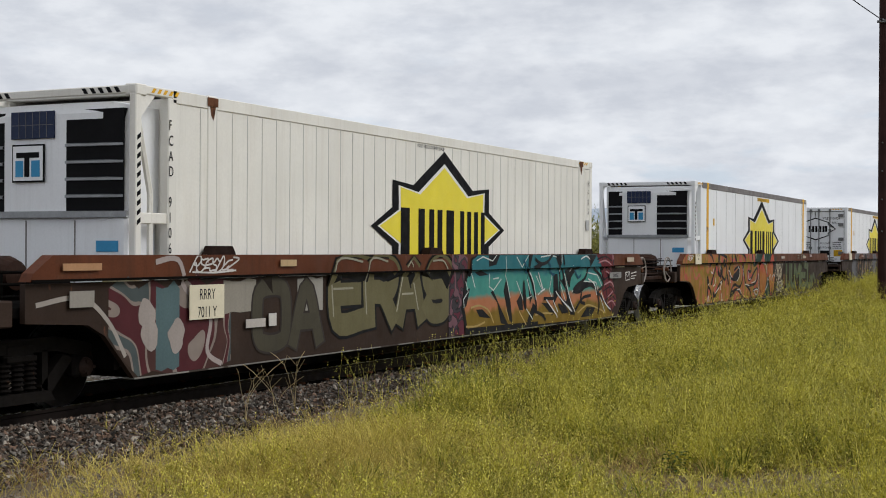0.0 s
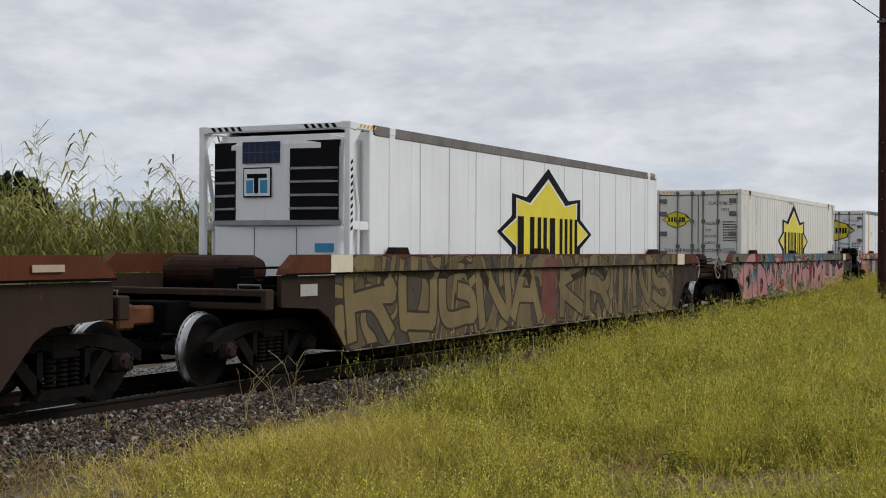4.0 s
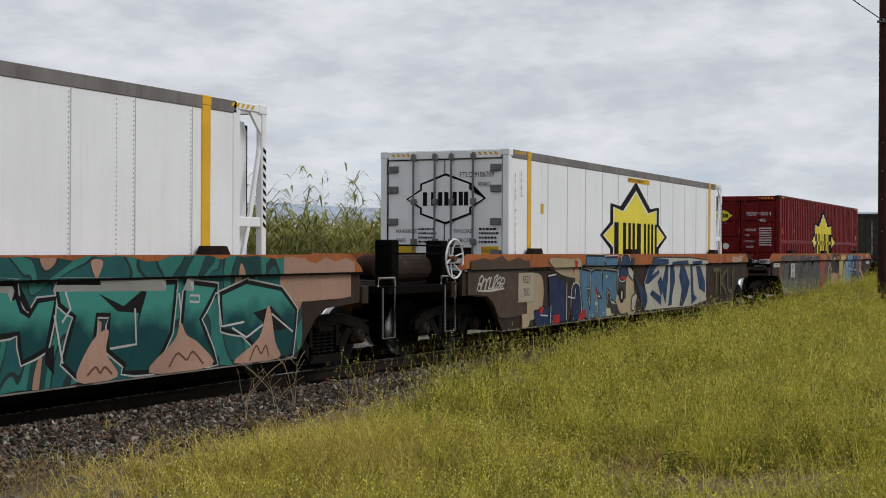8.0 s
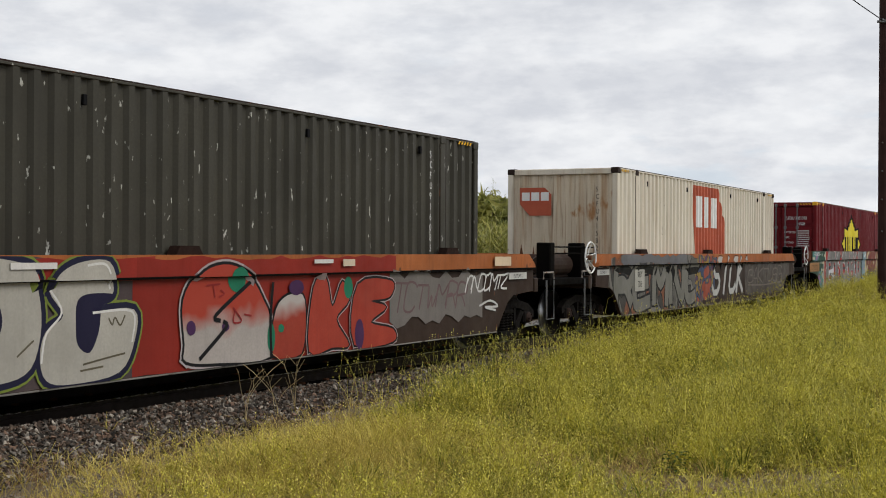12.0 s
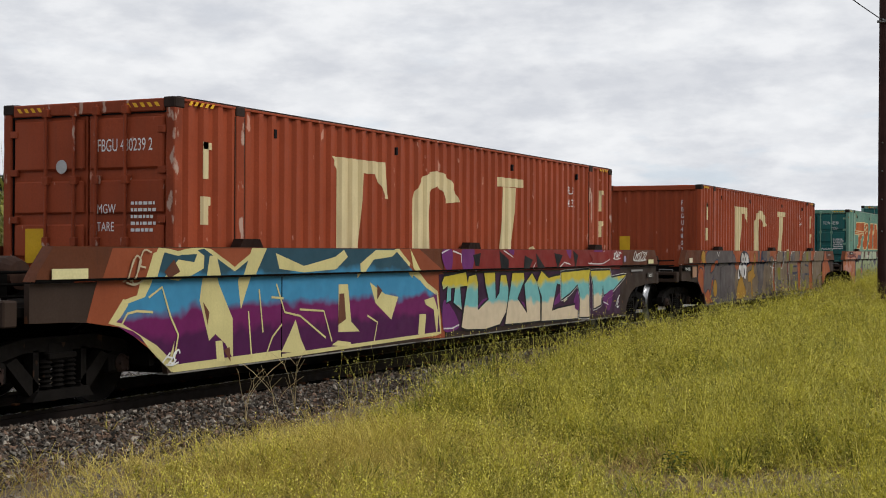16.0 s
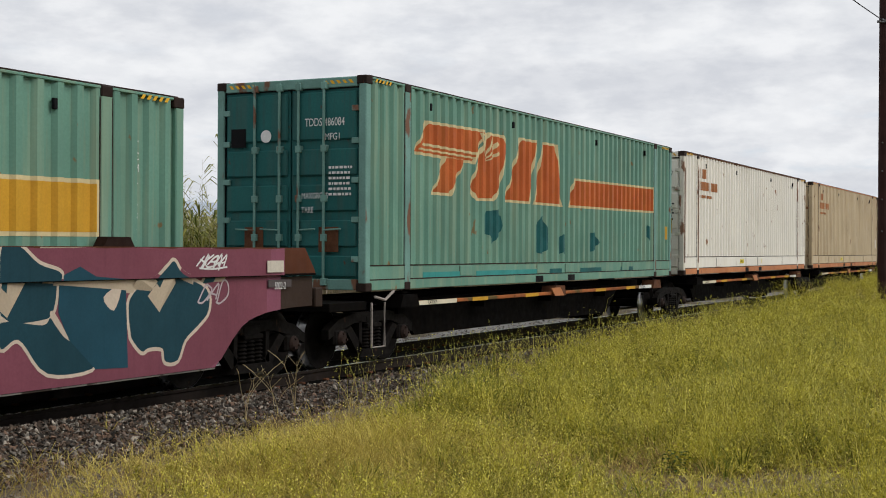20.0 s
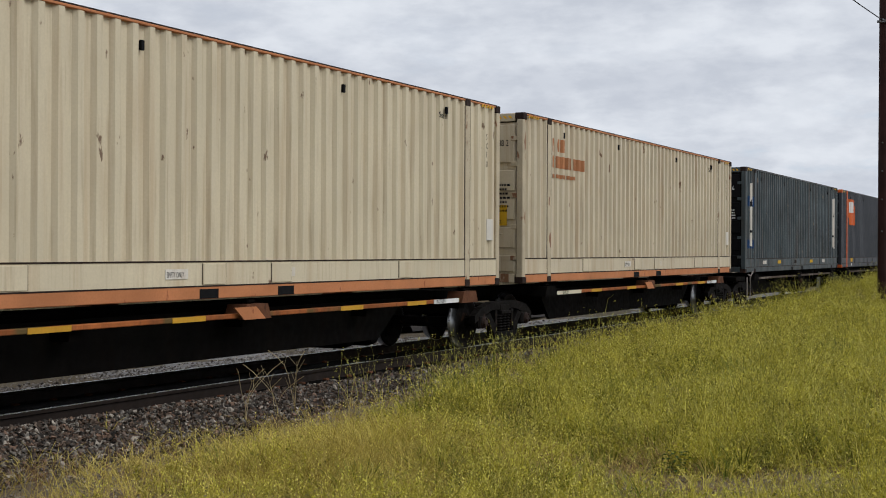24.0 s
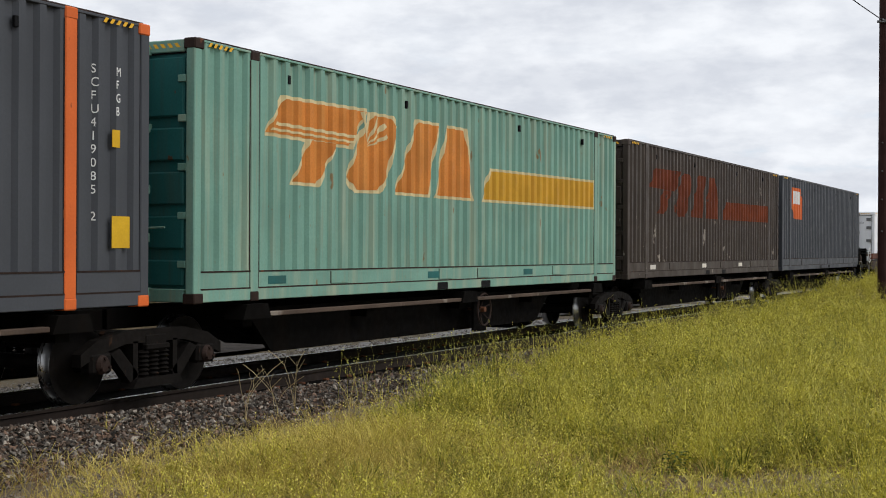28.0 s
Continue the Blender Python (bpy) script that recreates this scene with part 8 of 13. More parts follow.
# fourth: faded gold letters
p = Paint(4)
p.field(-1.9, 13.2, 0.3, 1.55, pattern([(0.15, 0.11, 0.055), (0.24, 0.18, 0.085), (0.1, 0.085, 0.06), (0.2, 0.15, 0.075)], 1.0, 0.5, (0.04, 0.03, 0.025), 11.0, 0.02), 0.08)
p.word("ROGNA", -1.6, 5.2, 0.42, 1.5, 0.24, gm((0.26, 0.2, 0.095)), gm((0.06, 0.045, 0.03)), 0.04, smooth=True, wob=0.08)
p.field(5.2, 5.9, 0.45, 1.5, gm((0.2, 0.07, 0.055)), 0.08)
p.word("KRINS", 6.0, 13.0, 0.42, 1.5, 0.24, gm((0.22, 0.17, 0.085)), gm((0.06, 0.045, 0.03)), 0.04, smooth=True, wob=0.08)
p.plate(-2.1, -1.55, 1.32, 1.57)
p.plate(-2.75, -2.35, 1.05, 1.2, gm((0.5, 0.48, 0.44)))
p.plate(13.35, 13.9, 1.32, 1.57)

# fifth: pink figures, blue crowns, grey-green splashes
p = Paint(5)
p.field(-2.9, 14.2, 0.3, 1.55, gm((0.17, 0.165, 0.14)), 0.03)
p.word("RnUOe", 7.6, 13.9, 0.42, 1.52, 0.36, gm((0.5, 0.24, 0.235), (0.06, 0.14, 0.2), 1.3), k_, 0.06, gm((0.42, 0.41, 0.4)), smooth=True, wob=0.05)
p.shapes((((-2.68, 1.22), (-1.99, 1.56), (-1.3, 1.52), (-1.49, 1.04), (-1.35, 0.56), (-1.73, 0.36), (-2.16, 0.75), (-2.46, 0.93)),), gm((0.19, 0.185, 0.15)), soft=False)
p.lines((((-2.58, 1.49), (-2.28, 1.1), (-2.11, 0.92), (-2.4, 0.86)), ((-1.99, 1.52), (-1.87, 1.27), (-1.68, 1.52)), ((-2.16, 0.71), (-1.67, 0.58), (-1.73, 0.36)),), 0.05, k_, False)
p.shapes((((-2.23, 1.17), (-1.86, 1.02), (-1.74, 1.27), (-1.49, 0.97), (-1.29, 0.83), (-1.64, 0.66), (-2.16, 0.76), (-1.92, 0.91)),), gm((0.42, 0.05, 0.06), (0.5, 0.24, 0.235), 0.7), k_, 0.03, soft=False)
p.shapes((((-1.61, 0.35), (-1.48, 0.67), (-1.55, 1.19), (-1.3, 1.48), (-0.83, 1.55), (-0.4, 1.54), (-0.47, 1.13), (-0.39, 0.77), (-0.53, 0.34)),), gm((0.5, 0.24, 0.235)), k_, 0.06, rim=gm((0.45, 0.44, 0.42)), rw=0.02)
p.shapes((((-0.87, 0.76), (-0.94, 0.89), (-1.09, 0.95), (-1.24, 0.9), (-1.3, 0.78), (-1.24, 0.65), (-1.09, 0.59), (-0.94, 0.63)),), k_)
p.shapes((((-1.05, 0.71), (-1.08, 0.78), (-1.16, 0.82), (-1.23, 0.79), (-1.26, 0.72), (-1.23, 0.64), (-1.16, 0.61), (-1.08, 0.64)),), gm((0.36, 0.35, 0.3)))
p.shapes((((-0.4, 1.07), (-0.1, 1.08), (0.13, 0.87), (0.13, 0.39), (-0.46, 0.37), (-0.47, 0.78)),), gm((0.5, 0.24, 0.235), (0.06, 0.14, 0.2), 0.8), k_, 0.03)
p.shapes((((-0.26, 1.47), (-0.03, 1.55), (0.2, 1.43), (-0.03, 1.27), (-0.29, 1.24)),), gm((0.3, 0.02, 0.025)), k_, 0.03)
p.shapes((((1.29, 0.37), (1.33, 0.99), (1.02, 1.56), (9.48, 1.59), (9.5, 0.32)),), gm((0.19, 0.185, 0.15)), soft=False)
p.shapes((((0.13, 1.23), (0.7, 1.19), (0.99, 1.06), (1.2, 0.84), (1.31, 0.6), (1.33, 0.37), (0.87, 0.38), (0.14, 0.42)),), gm((0.5, 0.24, 0.235)), k_, 0.06, rim=gm((0.45, 0.44, 0.42)), rw=0.02)
p.shapes((((0.43, 0.83), (0.63, 0.87), (0.79, 0.72), (0.71, 0.52), (0.55, 0.42), (0.44, 0.43)),), gm((0.3, 0.015, 0.02)))
p.shapes((((0.57, 0.82), (0.7, 0.84), (0.79, 0.72), (0.75, 0.58), (0.63, 0.55), (0.55, 0.68)),), k_)
p.shapes((((0.69, 0.65), (0.67, 0.68), (0.63, 0.7), (0.6, 0.69), (0.58, 0.65), (0.6, 0.62), (0.64, 0.6), (0.67, 0.61)),), gm((0.36, 0.35, 0.3)))
p.shapes((((1.03, 1.36), (1.19, 1.52), (1.45, 1.57), (1.72, 1.5), (1.89, 1.34), (1.94, 1.03), (1.85, 0.81), (1.55, 0.61), (1.33, 0.67), (1.24, 0.87), (1.07, 1.09)),), gm((0.5, 0.24, 0.235), (0.06, 0.14, 0.2), 1.12), k_, 0.06, rim=gm((0.4, 0.4, 0.38)), rw=0.02)
p.shapes((((2.01, 1.02), (1.94, 0.74), (2.21, 0.47), (2.45, 0.49), (2.62, 0.62), (2.72, 0.46), (2.89, 0.69), (3.16, 1.15), (2.7, 1.2), (2.55, 0.77), (2.33, 0.69)),), gm((0.5, 0.24, 0.235)), k_, 0.05)
p.shapes((((3.03, 0.43), (2.95, 0.69), (3.11, 0.85), (3.24, 1.15), (3.3, 1.52), (3.7, 1.57), (4.7, 1.56), (4.77, 1.29), (4.7, 0.94), (4.28, 0.86), (4.35, 0.57), (4.07, 0.36), (3.53, 0.43)),), gm((0.5, 0.24, 0.235), (0.06, 0.14, 0.2), 1.3), k_, 0.05, rim=gm((0.4, 0.4, 0.38)), rw=0.02)
p.shapes((((2.98, 0.72), (3.25, 0.8), (3.56, 0.76), (3.53, 0.55), (3.25, 0.41), (3.06, 0.48)), ((4.13, 0.87), (4.64, 0.92), (4.44, 0.82), (4.35, 0.64)),), gm((0.3, 0.015, 0.02), (0.5, 0.24, 0.235), 0.85))
p.shapes((((2.91, 1.39), (3.27, 1.59), (3.19, 1.39), (3.02, 1.19), (2.7, 1.13)), ((6.05, 1.35), (6.44, 1.59), (6.24, 1.25)), ((7.45, 1.25), (7.9, 1.2), (7.67, 0.94), (7.81, 0.72), (7.49, 0.95)),), gm((0.34, 0.02, 0.025)))
p.shapes((((4.84, 0.88), (5.1, 1.29), (5.46, 1.42), (5.82, 1.37), (5.96, 1.11), (5.9, 0.8), (5.72, 0.61), (5.53, 0.7), (5.46, 0.47), (5.15, 0.36), (4.85, 0.5), (4.77, 0.7)), ((5.83, 0.6), (5.94, 0.99), (6.28, 1.43), (6.4, 1.55), (6.28, 1.15), (6.06, 0.67)),), gm((0.5, 0.24, 0.235)), k_, 0.045)
p.shapes((((6.3, 1.04), (6.6, 1.06), (6.7, 1.12), (6.93, 1.11), (7.02, 1.05), (7.33, 1.04), (7.42, 0.78), (7.12, 0.53), (7.02, 0.35), (6.55, 0.38), (6.58, 0.56), (6.29, 0.82)),), gm((0.5, 0.24, 0.235)), k_, 0.04)
p.shapes((((7.59, 0.4), (7.81, 0.72), (8.01, 1.24), (8.1, 1.55), (8.75, 1.6), (9.49, 1.54), (9.5, 0.36), (8.67, 0.34), (7.9, 0.4)),), gm((0.5, 0.24, 0.235), (0.06, 0.14, 0.2), 1.28), k_, 0.05, rim=gm((0.4, 0.4, 0.38)), rw=0.02)
p.shapes((((1.56, 1.09), (1.51, 1.21), (1.41, 1.26), (1.31, 1.21), (1.27, 1.1), (1.32, 0.98), (1.41, 0.92), (1.51, 0.97)), ((3.37, 1.2), (3.33, 1.28), (3.26, 1.31), (3.18, 1.28), (3.15, 1.2), (3.19, 1.12), (3.26, 1.08), (3.34, 1.11)), ((3.79, 1.19), (3.74, 1.3), (3.63, 1.35), (3.52, 1.3), (3.47, 1.19), (3.52, 1.08), (3.63, 1.03), (3.74, 1.07)), ((4.34, 1.17), (4.28, 1.32), (4.13, 1.38), (4, 1.32), (3.94, 1.18), (4, 1.04), (4.14, 0.98), (4.28, 1.03)), ((5.31, 0.8), (5.27, 0.95), (5.18, 1.01), (5.08, 0.95), (5.05, 0.81), (5.09, 0.67), (5.18, 0.61), (5.27, 0.66)),), k_)
p.shapes((((5.74, 1.04), (5.69, 1.18), (5.59, 1.24), (5.49, 1.19), (5.44, 1.05), (5.49, 0.91), (5.59, 0.85), (5.69, 0.9)), ((3.36, 0.67), (3.31, 0.73), (3.2, 0.76), (3.09, 0.74), (3.05, 0.69), (3.09, 0.63), (3.2, 0.6), (3.31, 0.61)), ((9.03, 1.22), (8.96, 1.33), (8.81, 1.38), (8.65, 1.34), (8.59, 1.23), (8.65, 1.12), (8.81, 1.07), (8.97, 1.11)), ((9.26, 0.7), (9.22, 0.79), (9.12, 0.83), (9.02, 0.8), (8.97, 0.72), (9.02, 0.63), (9.12, 0.59), (9.22, 0.62)), ((8.33, 0.96), (8.28, 1.16), (8.18, 1.24), (8.07, 1.16), (8.03, 0.97), (8.07, 0.78), (8.18, 0.7), (8.29, 0.78)),), k_)
p.shapes((((1.47, 1.03), (1.44, 1.09), (1.39, 1.12), (1.33, 1.1), (1.31, 1.03), (1.33, 0.97), (1.39, 0.94), (1.44, 0.96)), ((3.32, 1.17), (3.3, 1.23), (3.26, 1.25), (3.22, 1.23), (3.2, 1.18), (3.22, 1.12), (3.26, 1.1), (3.3, 1.12)), ((3.71, 1.15), (3.69, 1.23), (3.63, 1.26), (3.57, 1.23), (3.55, 1.16), (3.57, 1.08), (3.63, 1.05), (3.69, 1.08)), ((4.24, 1.15), (4.2, 1.25), (4.11, 1.29), (4.02, 1.25), (3.99, 1.16), (4.03, 1.06), (4.11, 1.02), (4.2, 1.05)), ((3.3, 0.66), (3.27, 0.69), (3.22, 0.7), (3.16, 0.7), (3.14, 0.67), (3.17, 0.64), (3.22, 0.62), (3.28, 0.63)),), gm((0.36, 0.35, 0.3)))
p.shapes((((5.21, 0.86), (5.19, 0.93), (5.15, 0.96), (5.11, 0.94), (5.09, 0.87), (5.11, 0.8), (5.15, 0.77), (5.19, 0.8)),), gm((0.22, 0.02, 0.025)))
FACE = gm((0.52, 0.27, 0.26))
p.lines((((2.32, 1.33), (1.97, 1.56)), ((2.32, 1.33), (2.12, 1.58)), ((2.32, 1.33), (2.32, 1.62)), ((2.32, 1.33), (2.52, 1.59)), ((2.32, 1.33), (2.7, 1.53)), ((2.32, 1.33), (2.83, 1.42)), ((2.32, 1.33), (1.93, 1.43)), ((2.32, 1.33), (1.98, 1.28)), ((2.32, 1.33), (1.96, 1.13)), ((2.32, 1.33), (2.68, 1.26)), ((2.32, 1.33), (2.69, 1.13)), ((2.32, 1.33), (2.08, 1.04)), ((2.32, 1.33), (2.6, 1.05)),), 0.085, k_, False)
p.lines((((2.32, 1.33), (1.97, 1.56)), ((2.32, 1.33), (2.12, 1.58)), ((2.32, 1.33), (2.32, 1.62)), ((2.32, 1.33), (2.52, 1.59)), ((2.32, 1.33), (2.7, 1.53)), ((2.32, 1.33), (2.83, 1.42)), ((2.32, 1.33), (1.93, 1.43)), ((2.32, 1.33), (1.98, 1.28)), ((2.32, 1.33), (1.96, 1.13)), ((2.32, 1.33), (2.68, 1.26)), ((2.32, 1.33), (2.69, 1.13)), ((2.32, 1.33), (2.08, 1.04)), ((2.32, 1.33), (2.6, 1.05)),), 0.05, FACE, False)
p.shapes((((2.55, 1.3), (2.48, 1.42), (2.32, 1.48), (2.16, 1.43), (2.1, 1.31), (2.16, 1.18), (2.32, 1.12), (2.49, 1.17)), ((2.19, 1.14), (2.47, 1.14), (2.4, 0.94), (2.36, 0.72), (2.26, 0.64), (2.16, 0.73), (2.2, 0.95)),), FACE, k_, 0.025)
p.shapes((((2.22, 1.26), (2.21, 1.29), (2.16, 1.3), (2.12, 1.29), (2.1, 1.26), (2.12, 1.23), (2.16, 1.21), (2.21, 1.22)), ((2.41, 1.25), (2.39, 1.28), (2.35, 1.3), (2.3, 1.29), (2.28, 1.25), (2.3, 1.22), (2.35, 1.21), (2.39, 1.22)),), k_)
p.shapes((((2.2, 1.26), (2.19, 1.28), (2.16, 1.29), (2.13, 1.28), (2.12, 1.26), (2.13, 1.24), (2.16, 1.23), (2.19, 1.24)), ((2.39, 1.25), (2.38, 1.27), (2.35, 1.28), (2.32, 1.27), (2.31, 1.25), (2.32, 1.23), (2.35, 1.22), (2.38, 1.23)),), gm((0.5, 0.48, 0.45)))
p.shapes((((6.61, 1.53), (6.58, 1.56), (6.5, 1.58), (6.43, 1.57), (6.4, 1.53), (6.43, 1.5), (6.5, 1.48), (6.58, 1.5)), ((7, 1.57), (6.97, 1.61), (6.88, 1.63), (6.8, 1.61), (6.77, 1.57), (6.8, 1.53), (6.89, 1.52), (6.97, 1.53)), ((7.29, 1.29), (7.26, 1.33), (7.18, 1.35), (7.11, 1.33), (7.08, 1.3), (7.11, 1.26), (7.18, 1.24), (7.26, 1.26)), ((6.58, 1.39), (6.55, 1.42), (6.48, 1.44), (6.41, 1.42), (6.38, 1.39), (6.41, 1.35), (6.48, 1.34), (6.55, 1.35)), ((7.27, 1.13), (7.24, 1.17), (7.17, 1.18), (7.1, 1.17), (7.07, 1.14), (7.1, 1.1), (7.17, 1.09), (7.24, 1.1)),), FACE, k_, 0.02)
p.shapes((((6.77, 1.45), (6.74, 1.48), (6.68, 1.49), (6.62, 1.48), (6.59, 1.45), (6.62, 1.42), (6.68, 1.41), (6.74, 1.42)),), FACE, k_, 0.02)
p.shapes((((7.03, 1.32), (6.98, 1.4), (6.85, 1.44), (6.72, 1.4), (6.67, 1.32), (6.72, 1.24), (6.85, 1.2), (6.98, 1.24)),), gm((0.04, 0.1, 0.05)))
GREENISH = gm((0.15, 0.17, 0.1))
p.star(0.8, 1.42, 0.24, GREENISH, gm((0.5, 0.5, 0.47)))
p.star(1.78, 0.55, 0.28, GREENISH, gm((0.5, 0.5, 0.47)))
p.star(3.0, 1.0, 0.26, GREENISH, gm((0.5, 0.5, 0.47)))
p.star(4.04, 0.73, 0.28, GREENISH, gm((0.5, 0.5, 0.47)))
p.star(5.03, 1.4, 0.29, GREENISH, gm((0.5, 0.5, 0.47)))
p.star(6.17, 0.58, 0.28, GREENISH, gm((0.5, 0.5, 0.47)))
p.star(7.18, 0.5, 0.21, GREENISH, gm((0.5, 0.5, 0.47)))
p.star(7.89, 1.47, 0.27, GREENISH, gm((0.5, 0.5, 0.47)))
p.star(-2.68, 1.06, 0.22, GREENISH, gm((0.5, 0.5, 0.47)))
p.star(-0.79, 0.96, 0.22, GREENISH, gm((0.5, 0.5, 0.47)))
p.plate(13.3, 13.8, 1.32, 1.56)
p.plate(-2.5, -1.95, 1.38, 1.52, gm((0.2, 0.16, 0.06)))

# sixth: lilac over orange, grey letters, teal and tan
p = Paint(6)
p.field(-3.1, -0.9, 0.4, 1.54, pattern([(0.4, 0.1, 0.06), (0.32, 0.14, 0.1), (0.42, 0.2, 0.15), (0.36, 0.12, 0.04)], 1.2, 0.8, (0.5, 0.35, 0.28), 5.0, 0.02), 0.04)
p.field(-1.4, 2.9, 0.3, 1.54, pattern([(0.26, 0.12, 0.075), (0.2, 0.11, 0.09), (0.17, 0.1, 0.1), (0.33, 0.13, 0.06)], 1.0, 0.7, (0.3, 0.17, 0.12), 9.0, 0.006), 0.04)
p.shapes((((-1.23, 1.07), (-1.21, 1.42), (-1.01, 1.49), (-0.75, 1.42), (-0.53, 1.5), (-0.37, 1.52), (-0.42, 1.26), (-0.5, 0.93), (-0.42, 0.78), (-0.61, 0.44), (-1.26, 0.43), (-1.15, 0.86)), ((0.36, 1.08), (0.55, 1.05), (0.83, 1.39), (1.23, 1.41), (0.97, 1.1), (1.1, 0.72), (1.44, 0.58), (1.1, 0.42), (0.83, 0.66), (0.7, 0.39), (0.54, 0.4), (0.55, 0.88)),), gm((0.17, 0.1, 0.095), (0.06, 0.036, 0.1), 0.75), gm((0.36, 0.14, 0.07)), 0.03, gm((0.42, 0.33, 0.31)), 0.02)
p.shapes((((1.34, 1.29), (1.44, 1.42), (1.87, 1.44), (1.87, 1.24), (1.73, 1.07), (1.79, 0.51), (2.09, 0.4), (1.94, 0.38), (1.4, 0.4), (1.37, 0.87)), ((2.01, 1.28), (2.09, 1.46), (2.4, 1.41), (2.56, 1.17), (2.4, 0.96), (2.56, 0.64), (2.8, 0.44), (2.55, 0.41), (2.24, 0.61), (2.16, 0.41), (2.03, 0.4)),), gm((0.17, 0.1, 0.095), (0.06, 0.036, 0.1), 0.75), gm((0.36, 0.14, 0.07)), 0.03, gm((0.42, 0.33, 0.31)), 0.02)
p.shapes((((-1.14, 1.12), (-1.08, 1.17), (-1, 1.12), (-0.99, 0.9), (-1.06, 0.85), (-1.13, 0.9)), ((1.43, 1.12), (1.49, 1.18), (1.56, 1.12), (1.55, 0.91), (1.48, 0.82), (1.43, 0.91)),), gm((0.3, 0.13, 0.07), (0.34, 0.17, 0.1), 0.9))
p.field(2.8, 6.5, 0.3, 1.5, pattern([(0.11, 0.085, 0.055), (0.16, 0.1, 0.06), (0.22, 0.08, 0.05)], 1.3, 0.7, (0.06, 0.05, 0.04), 2.5, 0.02), 0.06)
p.word("RBB", 3.1, 6.4, 0.5, 1.4, 0.2, gm((0.1, 0.08, 0.055)), gm((0.25, 0.1, 0.06)), 0.04, smooth=True)
p.field(6.4, 13.7, 0.3, 1.54, pattern([(0.38, 0.23, 0.16), (0.02, 0.075, 0.075), (0.04, 0.2, 0.17), (0.025, 0.12, 0.12)], 1.0, 0.6, (0.02, 0.03, 0.03), 7.7, 0.015), 0.04)
p.field(13.2, 14.9, 1.0, 1.5, gm((0.4, 0.25, 0.18)), 0.06)
p.shapes((((8.35, 1.31), (8.74, 1.29), (8.86, 1.04), (8.98, 0.98), (9.1, 1.12), (9.31, 1.14), (9.19, 0.7), (8.9, 0.6), (8.86, 0.87), (8.36, 0.84)), ((9.35, 1.29), (10.66, 1.26), (10.56, 1.01), (10.47, 0.4), (10.09, 0.63), (10.12, 0.99), (9.9, 1), (9.84, 0.69), (9.63, 0.4), (9.45, 0.54), (9.62, 0.98), (9.4, 1.11)), ((10.71, 1.26), (11.15, 1.25), (11.07, 0.75), (10.78, 0.37), (10.33, 0.39), (10.51, 0.78)), ((11.36, 1.25), (11.88, 1.2), (11.58, 0.86), (11.89, 0.36), (11.21, 0.44), (11.3, 0.81)), ((12.01, 1.11), (12.49, 1.23), (13.22, 1.13), (13.54, 0.88), (13.45, 0.36), (12.97, 0.32), (12.43, 0.68), (12.03, 0.74)),), gm((0.012, 0.075, 0.08), (0.06, 0.27, 0.22), 0.9), k_, 0.05, rim=gm((0.45, 0.45, 0.43)), rw=0.02, soft=False)
p.shapes((((9.93, 1.19), (10.31, 1.05), (10.66, 1.23), (10.56, 0.97), (10.22, 1)), ((8.74, 1.3), (8.85, 1.3), (9.02, 1.04), (8.94, 1.05)), ((12.62, 0.89), (13.01, 0.95), (13.43, 0.67), (13.02, 0.65)), ((9.19, 0.67), (9.31, 0.72), (9.31, 0.43), (9.19, 0.55)),), k_, soft=False)
p.shapes((((9.62, 0.34), (9.84, 0.72), (10.08, 0.82), (10.05, 0.59), (10.22, 0.34)), ((10.72, 0.34), (11.14, 0.65), (11.25, 0.84), (11.36, 0.7), (11.59, 0.59), (11.82, 0.33)), ((12.24, 0.33), (12.75, 0.59), (12.95, 0.97), (13.09, 0.53), (13.16, 0.32)), ((9.75, 1.51), (9.93, 1.51), (9.84, 1.34)),), gm((0.44, 0.27, 0.2)))
p.lines((((9.78, 0.39), (9.89, 0.46), (9.96, 0.4), (10.03, 0.45), (10.13, 0.38)), ((11.06, 0.38), (11.2, 0.51), (11.36, 0.43), (11.47, 0.51), (11.65, 0.37)), ((12.56, 0.34), (12.69, 0.5), (12.79, 0.4), (12.89, 0.49), (12.95, 0.37)),), 0.025, gm((0.16, 0.07, 0.05)))
p.lines((((9.31, 0.99), (9.42, 0.54)), ((9.46, 1.21), (9.53, 1.05), (9.42, 0.93)), ((10.49, 1.01), (10.51, 0.65), (10.12, 0.63)), ((11.22, 1.15), (11.25, 0.95)), ((11.58, 1.12), (11.41, 1.13), (11.41, 1.06), (11.58, 1.05), (11.58, 1.12)), ((11.93, 1.1), (12, 0.76), (12.43, 0.79)), ((13.02, 0.86), (13.47, 0.63)), ((12.21, 0.73), (12.49, 0.61), (12.82, 0.74)),), 0.025, gm((0.5, 0.5, 0.48)), False)
p.plate(-3.1, -2.35, 1.14, 1.26, gm((0.5, 0.48, 0.44)), "PLATFORM 5", 0, 0.09)
p.plate(-2.3, -1.8, 1.36, 1.52, gm((0.5, 0.4, 0.3)))
p.plate(0.1, 0.5, 1.4, 1.52, gm((0.5, 0.4, 0.3)))
p.plate(-0.5, 0.1, 0.72, 1.25, gm((0.5, 0.46, 0.4)), "RRZY|7013", 0, 0.19)

